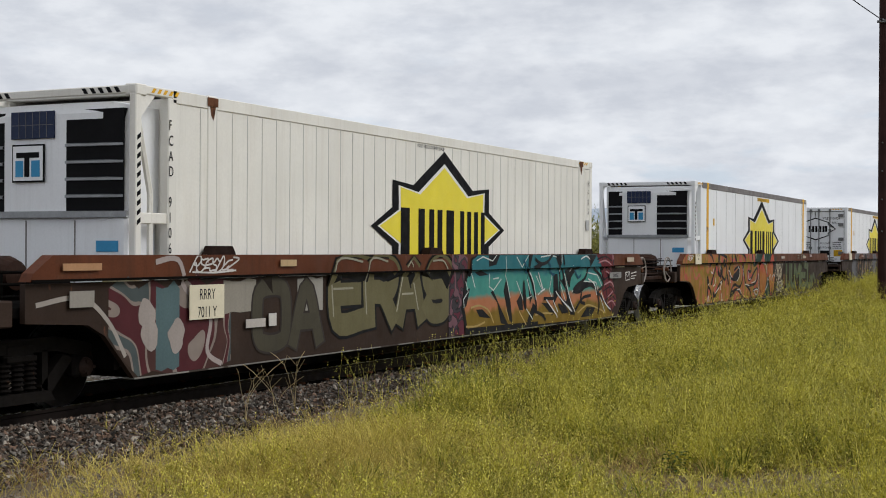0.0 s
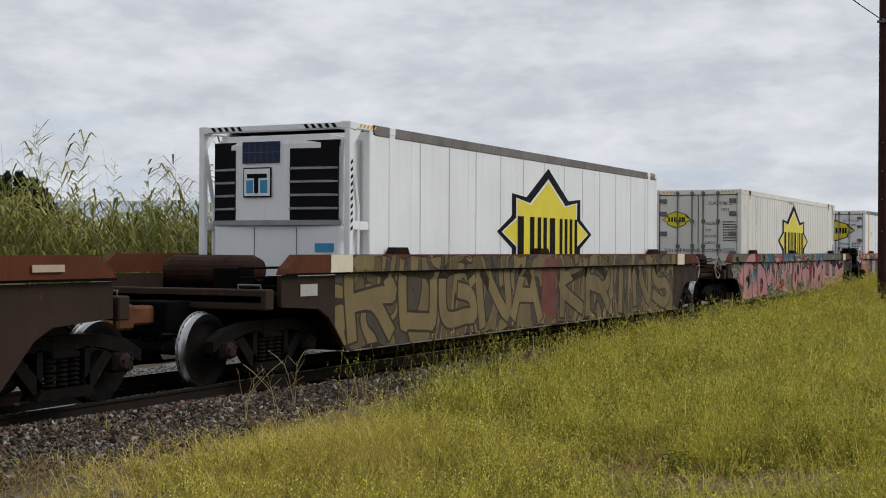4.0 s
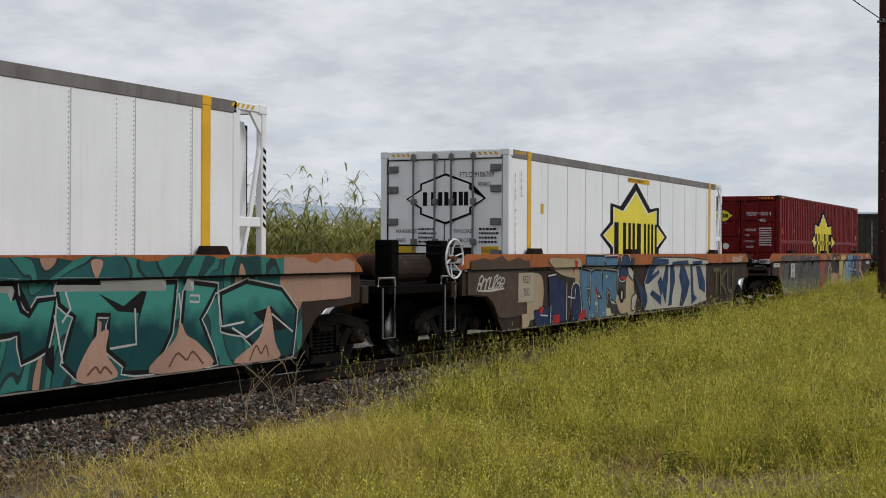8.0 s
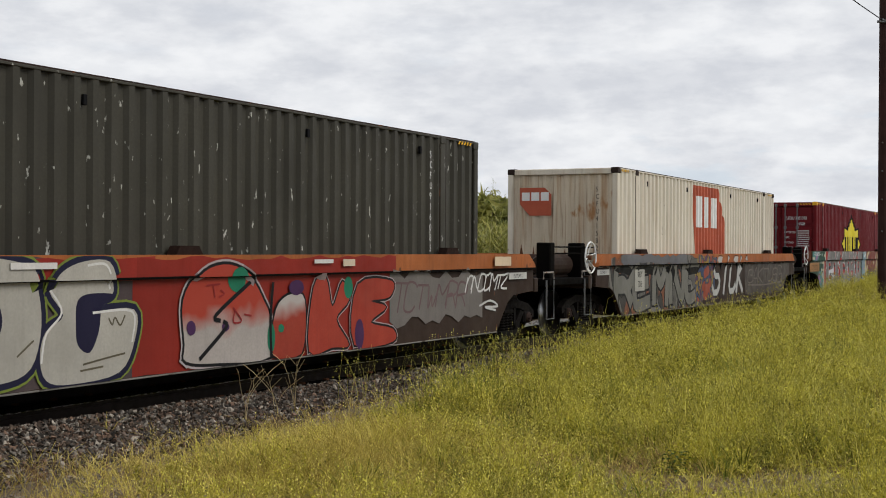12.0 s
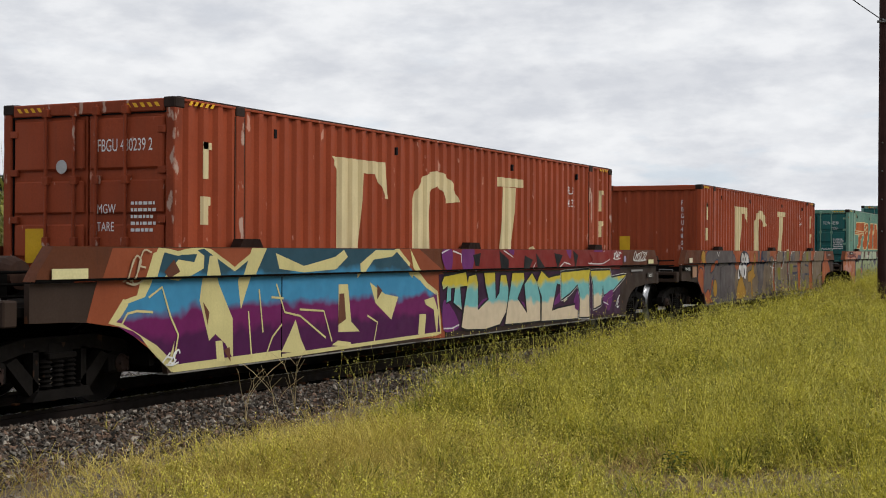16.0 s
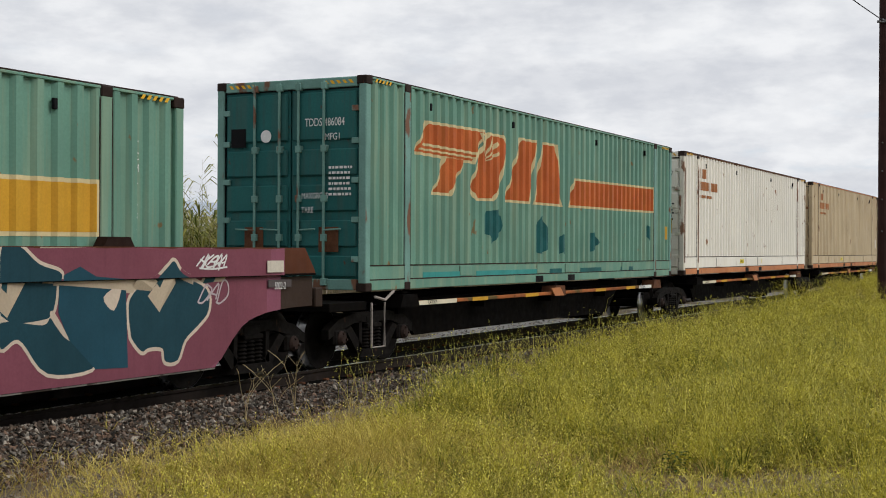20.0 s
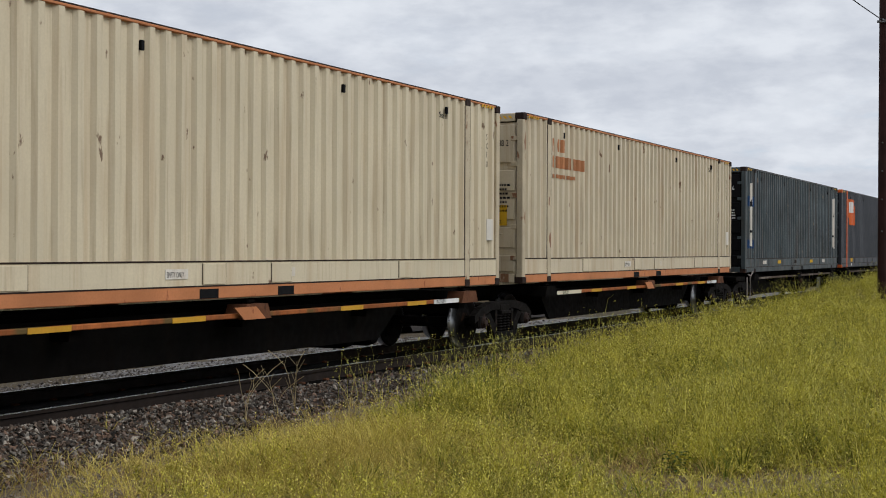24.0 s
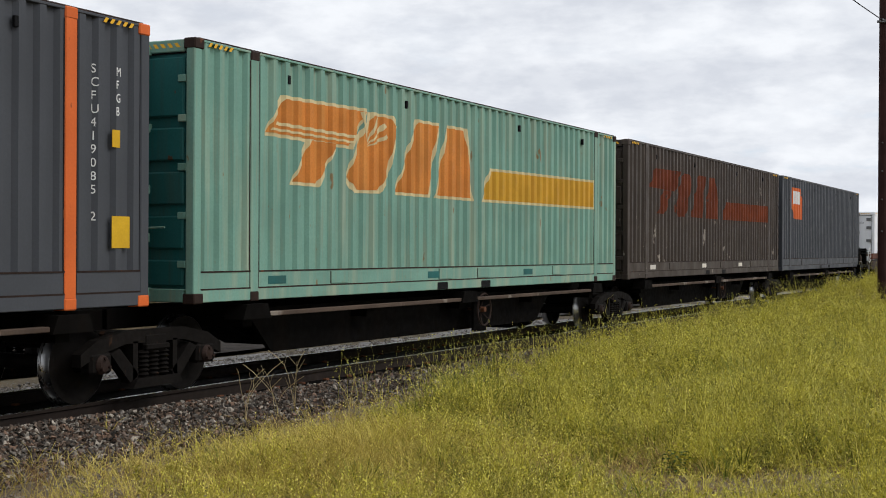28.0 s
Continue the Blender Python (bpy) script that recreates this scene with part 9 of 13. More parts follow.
# seventh: blue letters with red, then navy and white blades
p = Paint(7)
p.shapes((((1.63, 1.34), (4.02, 1.49), (5.14, 1.49), (5.27, 0.34), (3.05, 0.32), (1.64, 0.36)),), gm((0.05, 0.045, 0.04)), soft=False)
p.shapes((((1.79, 1.31), (1.98, 1.33), (1.98, 0.99), (1.79, 1)), ((4.08, 0.76), (4.46, 0.64), (4.79, 0.62), (4.82, 0.38), (4.35, 0.37)), ((4.79, 1.25), (5.14, 1.2), (5.26, 0.88), (5.36, 0.34), (4.79, 0.38)),), gm((0.42, 0.34, 0.21)))
p.shapes((((1.64, 0.92), (1.94, 0.96), (2.1, 0.72), (2.09, 0.34), (1.64, 0.36)), ((4.34, 1.49), (4.79, 1.49), (4.82, 1.12), (4.34, 1.07)),), gm((0.02, 0.05, 0.12)), k_, 0.03, rim=gm((0.55, 0.55, 0.53)), rw=0.02)
p.shapes((((2.14, 1.26), (2.56, 1.22), (2.53, 0.93), (2.4, 0.95), (2.41, 0.7), (2.53, 0.54), (2.46, 0.34), (2.15, 0.36), (2.17, 0.63), (2.06, 0.93), (2.08, 1.21)), ((2.65, 1.2), (2.86, 1.24), (3.25, 1.23), (3.26, 0.71), (3.06, 0.82), (2.88, 0.94), (2.9, 0.58), (2.92, 0.33), (2.57, 0.34), (2.61, 0.66)), ((3.33, 1.23), (4.13, 1.19), (4.09, 0.6), (3.83, 0.65), (3.77, 0.81), (3.53, 0.91), (3.5, 0.54), (3.48, 0.32), (3.06, 0.33), (3.05, 0.69), (3.26, 0.68)), ((2.22, 1.52), (3.23, 1.51), (3.23, 1.34), (2.22, 1.36)), ((3.32, 1.48), (4.02, 1.49), (4.02, 1.34), (3.32, 1.35)),), gm((0.085, 0.19, 0.3)), k_, 0.04, rim=gm((0.55, 0.55, 0.53)), rw=0.018, soft=False)
p.shapes((((2.15, 0.5), (2.37, 0.51), (2.35, 0.35), (2.16, 0.36)), ((2.8, 0.94), (3, 0.85), (3.05, 0.75), (2.89, 0.79)), ((3.92, 1.49), (4.02, 1.51), (4.02, 1.43)), ((4.4, 1.12), (4.79, 1.09), (4.73, 1.02), (4.4, 1.05)), ((1.78, 1.46), (1.94, 1.45), (1.9, 1.41), (1.79, 1.31)),), gm((0.4, 0.025, 0.03)), soft=False)
p.shapes((((2.85, 0.64), (3, 0.63), (3, 0.56), (2.85, 0.57)), ((3.47, 1.15), (3.57, 1.14), (3.57, 1.09), (3.47, 1.1)), ((3.5, 0.49), (3.72, 0.49), (3.85, 0.33), (3.53, 0.33)), ((3.8, 0.63), (3.98, 0.6), (3.98, 0.55), (3.8, 0.58)),), gm((0.46, 0.44, 0.3)), soft=False)
p.shapes((((4.61, 0.72), (4.56, 0.84), (4.44, 0.89), (4.33, 0.85), (4.28, 0.74), (4.33, 0.62), (4.45, 0.56), (4.56, 0.6)),), k_)
p.shapes((((4.5, 0.72), (4.49, 0.79), (4.45, 0.81), (4.42, 0.79), (4.41, 0.73), (4.42, 0.67), (4.46, 0.64), (4.49, 0.66)),), gm((0.5, 0.46, 0.32)))
p.shapes((((5.32, 1.05), (6.09, 0.7), (5.95, 0.95), (6.46, 1.48), (9.21, 1.47), (10.9, 1.4), (10.91, 0.41), (9.5, 0.32), (7.93, 0.34), (5.96, 0.35)), ((4.84, 1.28), (5.02, 1.31), (5.2, 1.2), (5.17, 1.02), (4.9, 1.14)), ((5.37, 0.57), (5.33, 0.66), (5.23, 0.7), (5.14, 0.67), (5.1, 0.59), (5.14, 0.5), (5.24, 0.45), (5.33, 0.48)), ((5.44, 0.66), (5.42, 0.7), (5.35, 0.72), (5.29, 0.71), (5.27, 0.66), (5.29, 0.62), (5.36, 0.6), (5.42, 0.61)), ((5.28, 0.45), (5.25, 0.51), (5.17, 0.54), (5.1, 0.52), (5.07, 0.46), (5.1, 0.41), (5.18, 0.38), (5.25, 0.4)),), gm((0.46, 0.43, 0.36)), gm((0.03, 0.03, 0.035)), 0.03, soft=False)
p.shapes((((5.37, 1.04), (6.16, 0.67), (6.17, 0.54), (5.99, 0.35), (5.83, 0.43), (5.7, 0.68)), ((5.97, 0.93), (6.46, 1.48), (7.54, 1.45), (7.56, 1.34), (6.85, 1.3), (6.46, 1.1), (6.99, 1.22), (7.03, 1.14), (6.22, 0.91)), ((6.33, 0.68), (6.5, 0.78), (7.19, 0.6), (7.15, 0.42)), ((6.89, 0.95), (7.14, 1.08), (7.37, 0.83), (7.15, 0.6)), ((7.52, 1.31), (7.72, 1.31), (7.68, 0.98), (7.49, 0.42), (7.15, 0.84), (7.37, 1.11)), ((7.84, 1.39), (9.12, 1.42), (9.17, 1.32), (8.16, 1.32), (8.25, 0.96), (8.01, 0.6), (7.97, 0.39), (7.69, 0.39), (7.84, 0.77)),), gm((0.018, 0.05, 0.13)), soft=False)
p.shapes((((8.68, 1.31), (8.99, 1.29), (9.45, 0.88), (9.22, 0.58), (8.86, 0.34), (8.6, 0.36), (8.77, 0.73), (8.55, 1.04)), ((9.49, 1.39), (10.38, 1.41), (10.28, 1.29), (9.68, 1.28), (9.79, 0.6), (10.13, 0.49), (9.6, 0.36), (9.54, 0.92)), ((9.98, 1.27), (10.38, 1.27), (10.81, 0.88), (10.81, 0.6), (10.28, 0.72)),), gm((0.018, 0.05, 0.13)), soft=False)
p.shapes((((0.34, 1.49), (1.34, 1.48), (1.88, 1.46), (1.84, 1.15), (1.17, 1.17), (0.5, 1.34)), ((-0.79, 1.13), (0.06, 1.19), (0.11, 0.66), (-0.35, 0.53), (-0.56, 0.29), (-0.78, 0.32)), ((-0.57, 0.58), (-0.27, 0.56), (-0.27, 0.44), (-0.57, 0.44)),), gm((0.4, 0.32, 0.2)))
p.shapes((((0.42, 1.18), (1.17, 1.08), (1.27, 0.35), (0.51, 0.31)), ((-0.27, 0.56), (0.42, 0.61), (0.43, 0.3), (-0.19, 0.3)), ((1.62, 0.72), (1.89, 0.93), (1.94, 0.35), (1.53, 0.31)),), gm((0.02, 0.035, 0.1)), k_, 0.03, soft=False)
p.shapes((((-0.05, 0.65), (0.19, 0.62), (0.03, 0.47)), ((0.63, 0.47), (0.96, 0.47), (0.92, 0.32), (0.63, 0.31)), ((1.56, 1.46), (1.75, 1.44), (1.66, 1.16)), ((1.94, 0.44), (2.22, 0.47), (2.18, 0.32), (1.94, 0.32)),), gm((0.4, 0.025, 0.03)), soft=False)
p.lines((((0.38, 1.18), (0.75, 1.2)), ((1.3, 1.03), (1.28, 0.37)), ((1.35, 0.78), (1.71, 0.74), (1.75, 0.91)), ((0.51, 0.64), (0.49, 0.34)), ((0.03, 0.49), (0.35, 0.47)),), 0.025, gm((0.55, 0.55, 0.53)), False)
p.lines((((-2.01, 0.98), (-1.92, 1.23), (-1.82, 0.99)), ((-1.98, 1.07), (-1.82, 1.06)), ((-1.76, 0.99), (-1.73, 1.19), (-1.66, 1.08), (-1.6, 1.19), (-1.56, 0.95)), ((-1.47, 1.07), (-1.37, 1.07), (-1.44, 1.15), (-1.5, 1.07), (-1.43, 0.96)), ((-1.27, 0.9), (-1.24, 1.2), (-1.1, 0.87)),), 0.03, gm((0.45, 0.42, 0.4)))
p.field(-3.0, -0.6, 0.5, 1.5, gm((0.1, 0.065, 0.045)), 0.05)
p.tag(-2.6, -1.6, 1.1, 0.2, gm((0.5, 0.46, 0.42)), 0.03, 8)
p.word("TKU", 11.5, 13.6, 0.55, 1.2, 0.1, gm((0.12, 0.13, 0.05)), None, wob=0.03)
p.tag(13.3, 14.3, 1.44, 0.12, gm((0.6, 0.58, 0.55)), 0.03, 8)
p.plate(-1.0, -0.3, 0.75, 1.25, gm((0.42, 0.36, 0.28)), "RRZY|7013", 0, 0.19)

# eighth: silver letters over red, then pink, yellow, blue and navy bubble letters
p = Paint(8)
p.field(-2.2, 5.8, 0.3, 1.5, pattern([(0.12, 0.115, 0.105), (0.28, 0.05, 0.025), (0.15, 0.145, 0.135), (0.09, 0.085, 0.08)], 0.9, 0.7, (0.05, 0.045, 0.04), 8.0, 0.012), 0.06)
p.blob(-1.5, 0.85, 0.42, gm((0.3, 0.06, 0.03)), 1.1)
p.shapes((((-1.93, 0.91), (-1.89, 1.07), (-1.68, 1.17), (-1.35, 1.18), (-1.24, 0.88), (-1.22, 0.61), (-1.3, 0.34), (-1.61, 0.33), (-1.83, 0.52), (-1.93, 0.72)), ((-1.27, 1.24), (-1.33, 1.41), (-1.14, 1.48), (-0.42, 1.48), (-0.18, 1.25), (0.23, 1.37), (0.71, 1.23), (0.66, 0.79), (0.73, 0.33), (-1.17, 0.33), (-1.21, 0.61)),), gm((0.17, 0.165, 0.15), (0.1, 0.095, 0.09), 0.8), gm((0.035, 0.03, 0.03)), 0.022)
p.shapes((((0.63, 0.94), (0.57, 1.23), (0.64, 1.43), (1.08, 1.48), (1.37, 1.46), (1.59, 1.2), (1.54, 0.75), (1.46, 0.37), (0.87, 0.34)), ((1.56, 1.34), (2.33, 1.41), (2.85, 1.25), (3.02, 0.68), (2.9, 0.36), (1.64, 0.35)), ((2.89, 1.32), (3.75, 1.43), (4.05, 1.14), (4.24, 0.62), (4.1, 0.34), (3.05, 0.35)),), gm((0.15, 0.145, 0.13), (0.085, 0.08, 0.075), 0.75), gm((0.035, 0.03, 0.03)), 0.022)
p.lines((((-1.46, 1.16), (-1.63, 0.99), (-1.61, 0.64), (-1.72, 0.39)), ((-0.83, 1.16), (-0.73, 0.96), (-1.01, 0.67), (-1.19, 0.55)), ((-0.54, 1.39), (-0.27, 1.11), (-0.32, 0.77)), ((0.05, 1.24), (0.13, 0.96), (0.11, 0.69)), ((0.63, 1.01), (0.76, 0.71), (1.01, 0.34)), ((0.87, 0.79), (0.87, 0.93), (1.05, 1.03), (1.22, 0.97), (1.28, 0.8), (0.9, 0.8)), ((1.28, 0.79), (1.37, 0.64), (0.93, 0.48), (1.46, 0.36)), ((1.62, 1.2), (1.24, 1.1), (0.87, 1.07)), ((2.13, 1.03), (2.03, 0.73), (2.15, 0.37)), ((2.51, 1.18), (2.8, 1.01), (2.9, 0.44)), ((3.21, 1.17), (3.15, 0.84), (3.51, 0.74), (3.75, 0.31)), ((3.67, 1.24), (3.89, 0.89), (3.75, 0.64), (4.04, 0.38)),), 0.045, gm((0.03, 0.028, 0.028)))
p.lines((((-1.78, 1.03), (-1.69, 1.12), (-1.54, 1.15)), ((-1.8, 0.65), (-1.72, 0.49)), ((0.73, 0.93), (0.69, 1.19), (0.73, 1.37)), ((1.4, 1.44), (1.56, 1.2)), ((1.96, 0.88), (1.96, 0.5)), ((3.32, 0.33), (3.4, 0.54), (3.33, 0.75)),), 0.03, gm((0.3, 0.29, 0.27)))
p.lines([[(12.35, 1.54), (12.5, 1.3), (12.2, 1.1), (12.75, 1.0), (12.85, 0.7), (12.65, 0.42)], [(11.9, 0.9), (12.3, 1.05), (12.6, 0.9)]], 0.12, gm((0.48, 0.25, 0.21)))
for a in (10.2, 11.3, 11.8, 12.2):
    p.poly([(a, 0.45), (a + 0.2, 0.45), (a + 0.18, 0.72), (a, 0.66)], gm((0.2, 0.22, 0.12)))
p.shapes((((3.94, 1.52), (5.08, 1.51), (5.13, 1.31), (4.99, 0.71), (4.81, 0.34), (4.37, 0.33), (4.54, 0.83)),), gm((0.36, 0.06, 0.03), (0.42, 0.15, 0.04), 1.3), soft=False)
p.shapes((((5.08, 1.31), (5.94, 1.29), (5.68, 1.1), (5.63, 0.35), (4.86, 0.35), (4.99, 0.81)),), gm((0.13, 0.12, 0.11)), soft=False)
p.lines((((5.28, 1.16), (5.13, 1.12), (5.21, 0.86), (5.04, 0.68), (4.99, 0.78)), ((5.53, 0.68), (5.48, 0.88), (5.68, 1.03)),), 0.05, gm((0.07, 0.06, 0.055)))
p.shapes((((6.1, 1.51), (6.26, 1.51), (6.1, 1.32), (6.21, 1.15), (5.84, 0.99), (5.79, 0.67), (5.87, 0.33), (5.71, 0.33), (5.63, 0.77), (5.73, 1.06), (5.94, 1.19)),), gm((0.5, 0.25, 0.22)), k_, 0.025)
p.shapes((((6.24, 1.51), (6.9, 1.5), (6.72, 1.07), (6.32, 0.91), (6.27, 0.67), (6.33, 0.34), (5.89, 0.33), (5.84, 0.66), (5.89, 1.03), (6.18, 1.12)),), k_)
p.shapes((((6.08, 1.04), (6.49, 1.06), (6.21, 0.78), (6.19, 0.51), (5.87, 0.48), (5.86, 0.79)), ((6.32, 1.39), (6.72, 1.42), (6.72, 1.31), (6.26, 1.3)),), gm((0.19, 0.22, 0.1)))
p.shapes((((6.78, 1.31), (7.02, 1.48), (7.77, 1.5), (7.84, 1.14), (8.19, 0.34), (7.72, 0.35), (7.68, 0.89), (7.65, 0.34), (6.44, 0.34), (6.27, 0.64), (6.38, 0.87), (6.78, 1.06)),), gm((0.5, 0.25, 0.22)), k_, 0.03)
p.shapes((((7.84, 1.29), (8.04, 1.46), (8.05, 0.34), (7.92, 0.32)),), gm((0.5, 0.25, 0.22), (0.5, 0.25, 0.22), 1.0), soft=False)
p.shapes((((7.98, 1.5), (8.9, 1.49), (8.68, 1.08), (8.65, 0.34), (7.95, 0.32)), ((8.76, 1), (9.13, 1.27), (9.14, 0.32), (8.76, 0.33)),), gm((0.5, 0.41, 0.16)), soft=False)
p.shapes((((9.09, 1.27), (9.36, 1.27), (9.56, 0.85), (9.45, 0.33), (9.08, 0.32)), ((9.56, 1.49), (10.61, 1.48), (10.53, 0.39), (9.53, 0.33), (9.64, 0.85), (9.36, 1.31)),), gm((0.12, 0.25, 0.38)), k_, 0.02)
p.shapes((((10.52, 1.48), (11.64, 1.48), (11.54, 0.92), (11.45, 0.31), (10.49, 0.33)),), gm((0.014, 0.04, 0.12)), soft=False)
p.shapes((((11.59, 1.48), (12.45, 1.47), (12.4, 0.89), (12.25, 0.29), (11.45, 0.31)),), gm((0.15, 0.125, 0.12)), soft=False)
p.shapes((((6.55, 0.69), (6.73, 0.7), (6.84, 0.53), (6.9, 0.74), (6.96, 0.7), (6.93, 0.46), (7.09, 0.34), (6.55, 0.36), (6.52, 0.48)),), gm((0.52, 0.42, 0.3)))
p.lines((((8.9, 1.47), (8.61, 1.09), (8.69, 0.34)), ((9.2, 1.27), (9.48, 1.14), (9.29, 0.87), (9.54, 0.61), (9.49, 0.33)), ((10.88, 1.48), (10.79, 1.03), (10.53, 0.93)), ((9.93, 0.59), (10.1, 0.5), (10.1, 0.33)), ((6.9, 1.47), (6.75, 1.28)), ((7.65, 0.89), (7.75, 0.51)), ((12.34, 1.47), (12.45, 0.98)),), 0.035, gm((0.62, 0.61, 0.56)))
p.shapes((((10.22, 1.06), (10.16, 1.11), (10.01, 1.13), (9.86, 1.11), (9.8, 1.07), (9.86, 1.03), (10.01, 1.01), (10.16, 1.02)), ((11.59, 0.96), (11.52, 1.01), (11.35, 1.03), (11.18, 1.02), (11.12, 0.97), (11.18, 0.93), (11.35, 0.9), (11.52, 0.92)), ((7.71, 0.89), (7.85, 0.36), (7.71, 0.35)), ((8.57, 1.09), (8.69, 0.65), (8.65, 0.32), (8.58, 0.33)), ((7.81, 1.22), (7.86, 1.29), (7.86, 1.11)),), k_)
p.shapes((((10.15, 1.01), (10.1, 1.03), (9.99, 1.04), (9.89, 1.04), (9.84, 1.02), (9.89, 1), (9.99, 0.99), (10.1, 0.99)), ((11.49, 0.93), (11.44, 0.95), (11.33, 0.96), (11.23, 0.95), (11.18, 0.94), (11.23, 0.92), (11.33, 0.9), (11.44, 0.91)), ((10.09, 1.08), (10.06, 1.09), (10.01, 1.1), (9.96, 1.1), (9.94, 1.08), (9.96, 1.07), (10.01, 1.06), (10.06, 1.06)), ((6.26, 1.02), (6.24, 1.03), (6.18, 1.04), (6.13, 1.04), (6.11, 1.03), (6.13, 1.01), (6.18, 1), (6.24, 1.01)), ((6.75, 1.4), (6.71, 1.42), (6.6, 1.42), (6.5, 1.42), (6.46, 1.4), (6.5, 1.38), (6.6, 1.38), (6.71, 1.38)),), gm((0.62, 0.61, 0.56)))
p.shapes((((12.38, 1.49), (12.73, 1.49), (12.73, 0.95), (13.17, 0.72), (13.22, 0.26), (13.06, 0.28), (12.97, 0.7), (12.44, 0.77), (12.44, 1.24)),), gm((0.5, 0.25, 0.22)), k_, 0.03)
p.shapes((((11.86, 0.52), (12.3, 0.68), (12.39, 0.29), (11.84, 0.31)), ((12.53, 0.61), (12.74, 0.72), (12.95, 0.62), (13.01, 0.29), (12.53, 0.31)),), gm((0.15, 0.125, 0.12)), k_, 0.02)
p.shapes((((10.37, 0.69), (10.73, 0.84), (10.74, 0.37), (10.34, 0.41)), ((11.62, 0.47), (11.78, 0.47), (11.79, 0.29), (11.62, 0.29)), ((9.96, 1.11), (10.26, 1.13), (10.27, 0.97), (9.94, 1)), ((11.27, 1), (11.59, 1.02), (11.62, 0.9), (11.26, 0.91)), ((11.62, 0.93), (11.94, 0.65), (12.38, 0.79), (12.98, 0.78), (12.44, 0.72), (11.94, 0.58)), ((10.26, 1.02), (10.42, 0.87), (10.73, 0.89), (10.73, 0.81), (10.37, 0.83)),), k_)
p.shapes((((10.4, 0.63), (10.69, 0.67), (10.68, 0.44), (10.37, 0.44)), ((11.65, 0.43), (11.77, 0.44), (11.77, 0.31), (11.63, 0.31)), ((12.41, 0.65), (12.5, 0.68), (12.48, 0.34), (12.42, 0.32)),), gm((0.19, 0.22, 0.1)), soft=False)
p.shapes((((10.16, 0.56), (10.34, 0.57), (10.31, 0.32), (10.19, 0.31)),), gm((0.5, 0.25, 0.22)), soft=False)
p.lines((((9.34, 1.27), (9.56, 1.16), (9.54, 0.9), (9.64, 0.67), (9.56, 0.33)), ((10.92, 1.5), (10.91, 1.12), (10.73, 0.91)), ((10.48, 0.82), (10.47, 0.7), (10.37, 0.64)), ((10.01, 0.58), (10.16, 0.48), (10.16, 0.32)), ((12.41, 1.49), (12.51, 1.28)), ((12.38, 0.96), (12.22, 0.77)), ((12.33, 0.69), (12.4, 0.31)), ((12.74, 0.72), (12.98, 0.66), (13.06, 0.29)), ((11.44, 0.52), (11.53, 0.31)), ((9.98, 1), (10.26, 0.99)), ((11.27, 0.92), (11.57, 0.93)), ((10.07, 1.07), (10.2, 1.09)), ((9.53, 1.48), (9.38, 1.42)),), 0.04, gm((0.62, 0.6, 0.53)))
p.plate(-3.1, -2.3, 1.16, 1.28, gm((0.55, 0.55, 0.52)), "PLATFORM 4", 0, 0.09)
p.plate(-0.7, -0.08, 0.82, 1.26, gm((0.5, 0.48, 0.46)), "RRZY|7013", 0, 0.19)
p.plate(13.9, 14.7, 1.14, 1.26, gm((0.55, 0.55, 0.52)), "PLATFORM 3", 0, 0.09)
p.plate(13.6, 14.0, 1.42, 1.5, gm((0.55, 0.5, 0.42)))

# ninth: cream bubble letters, then red letters with green
p = Paint(9)
p.field(-2.9, 4.5, 0.3, 1.54, gm((0.1, 0.075, 0.075)), 0.03)
p.field(-1.0, 4.7, 1.3, 1.54, gm((0.3, 0.03, 0.02)), 0.02)
p.field(4.4, 10.0, 0.3, 1.54, gm((0.28, 0.028, 0.018)), 0.03)
p.field(-2.85, -0.9, 1.33, 1.54, gm((0.3, 0.03, 0.02)), 0.02)
p.shapes((((-2.83, 1.06), (-1.88, 0.93), (-1.73, 1.28), (0.12, 1.25), (1.9, 1.21), (1.83, 0.34), (0.21, 0.31), (-1.53, 0.34), (-1.94, 0.7)),), gm((0.02, 0.02, 0.055)), soft=False)
p.shapes((((-3.03, 1.21), (-2.74, 1.25), (-2.8, 1.15), (-2.86, 0.96), (-3.03, 0.95)),), gm((0.3, 0.03, 0.02)), soft=False)
p.shapes((((-2.83, 1.06), (-2.59, 1.1), (-2.23, 1.19), (-1.93, 1.28), (-1.73, 1.28), (-1.74, 1.18), (-1.83, 1.05), (-1.93, 0.86), (-2.13, 0.94), (-2.42, 0.99)), ((-1.58, 1.26), (-1.18, 1.26), (-1.24, 1.17), (-1.47, 1.18), (-1.47, 1.02), (-1.29, 1.01), (-1.29, 0.88), (-1.59, 0.9)),), gm((0.36, 0.35, 0.31)), k_, 0.025)
p.shapes((((-1.26, 1.06), (-1.2, 1.19), (-1.07, 1.28), (-1.17, 1.33), (-1.06, 1.39), (-0.83, 1.39), (-0.58, 1.3), (-0.57, 1.51), (-0.01, 1.51), (0.07, 1.25), (-0.04, 0.94), (-0.4, 0.77), (-0.87, 0.78), (-1.15, 0.85)), ((-1.92, 0.68), (-1.68, 0.78), (-1.2, 0.78), (-0.76, 0.72), (-0.52, 0.63), (-0.31, 0.58), (-0.22, 0.63), (-0.16, 0.71), (0.03, 0.76), (0.11, 0.63), (0.19, 0.41), (0.28, 0.3), (-0.64, 0.29), (-1.48, 0.31), (-1.68, 0.51)),), gm((0.36, 0.35, 0.31)), k_, 0.025)
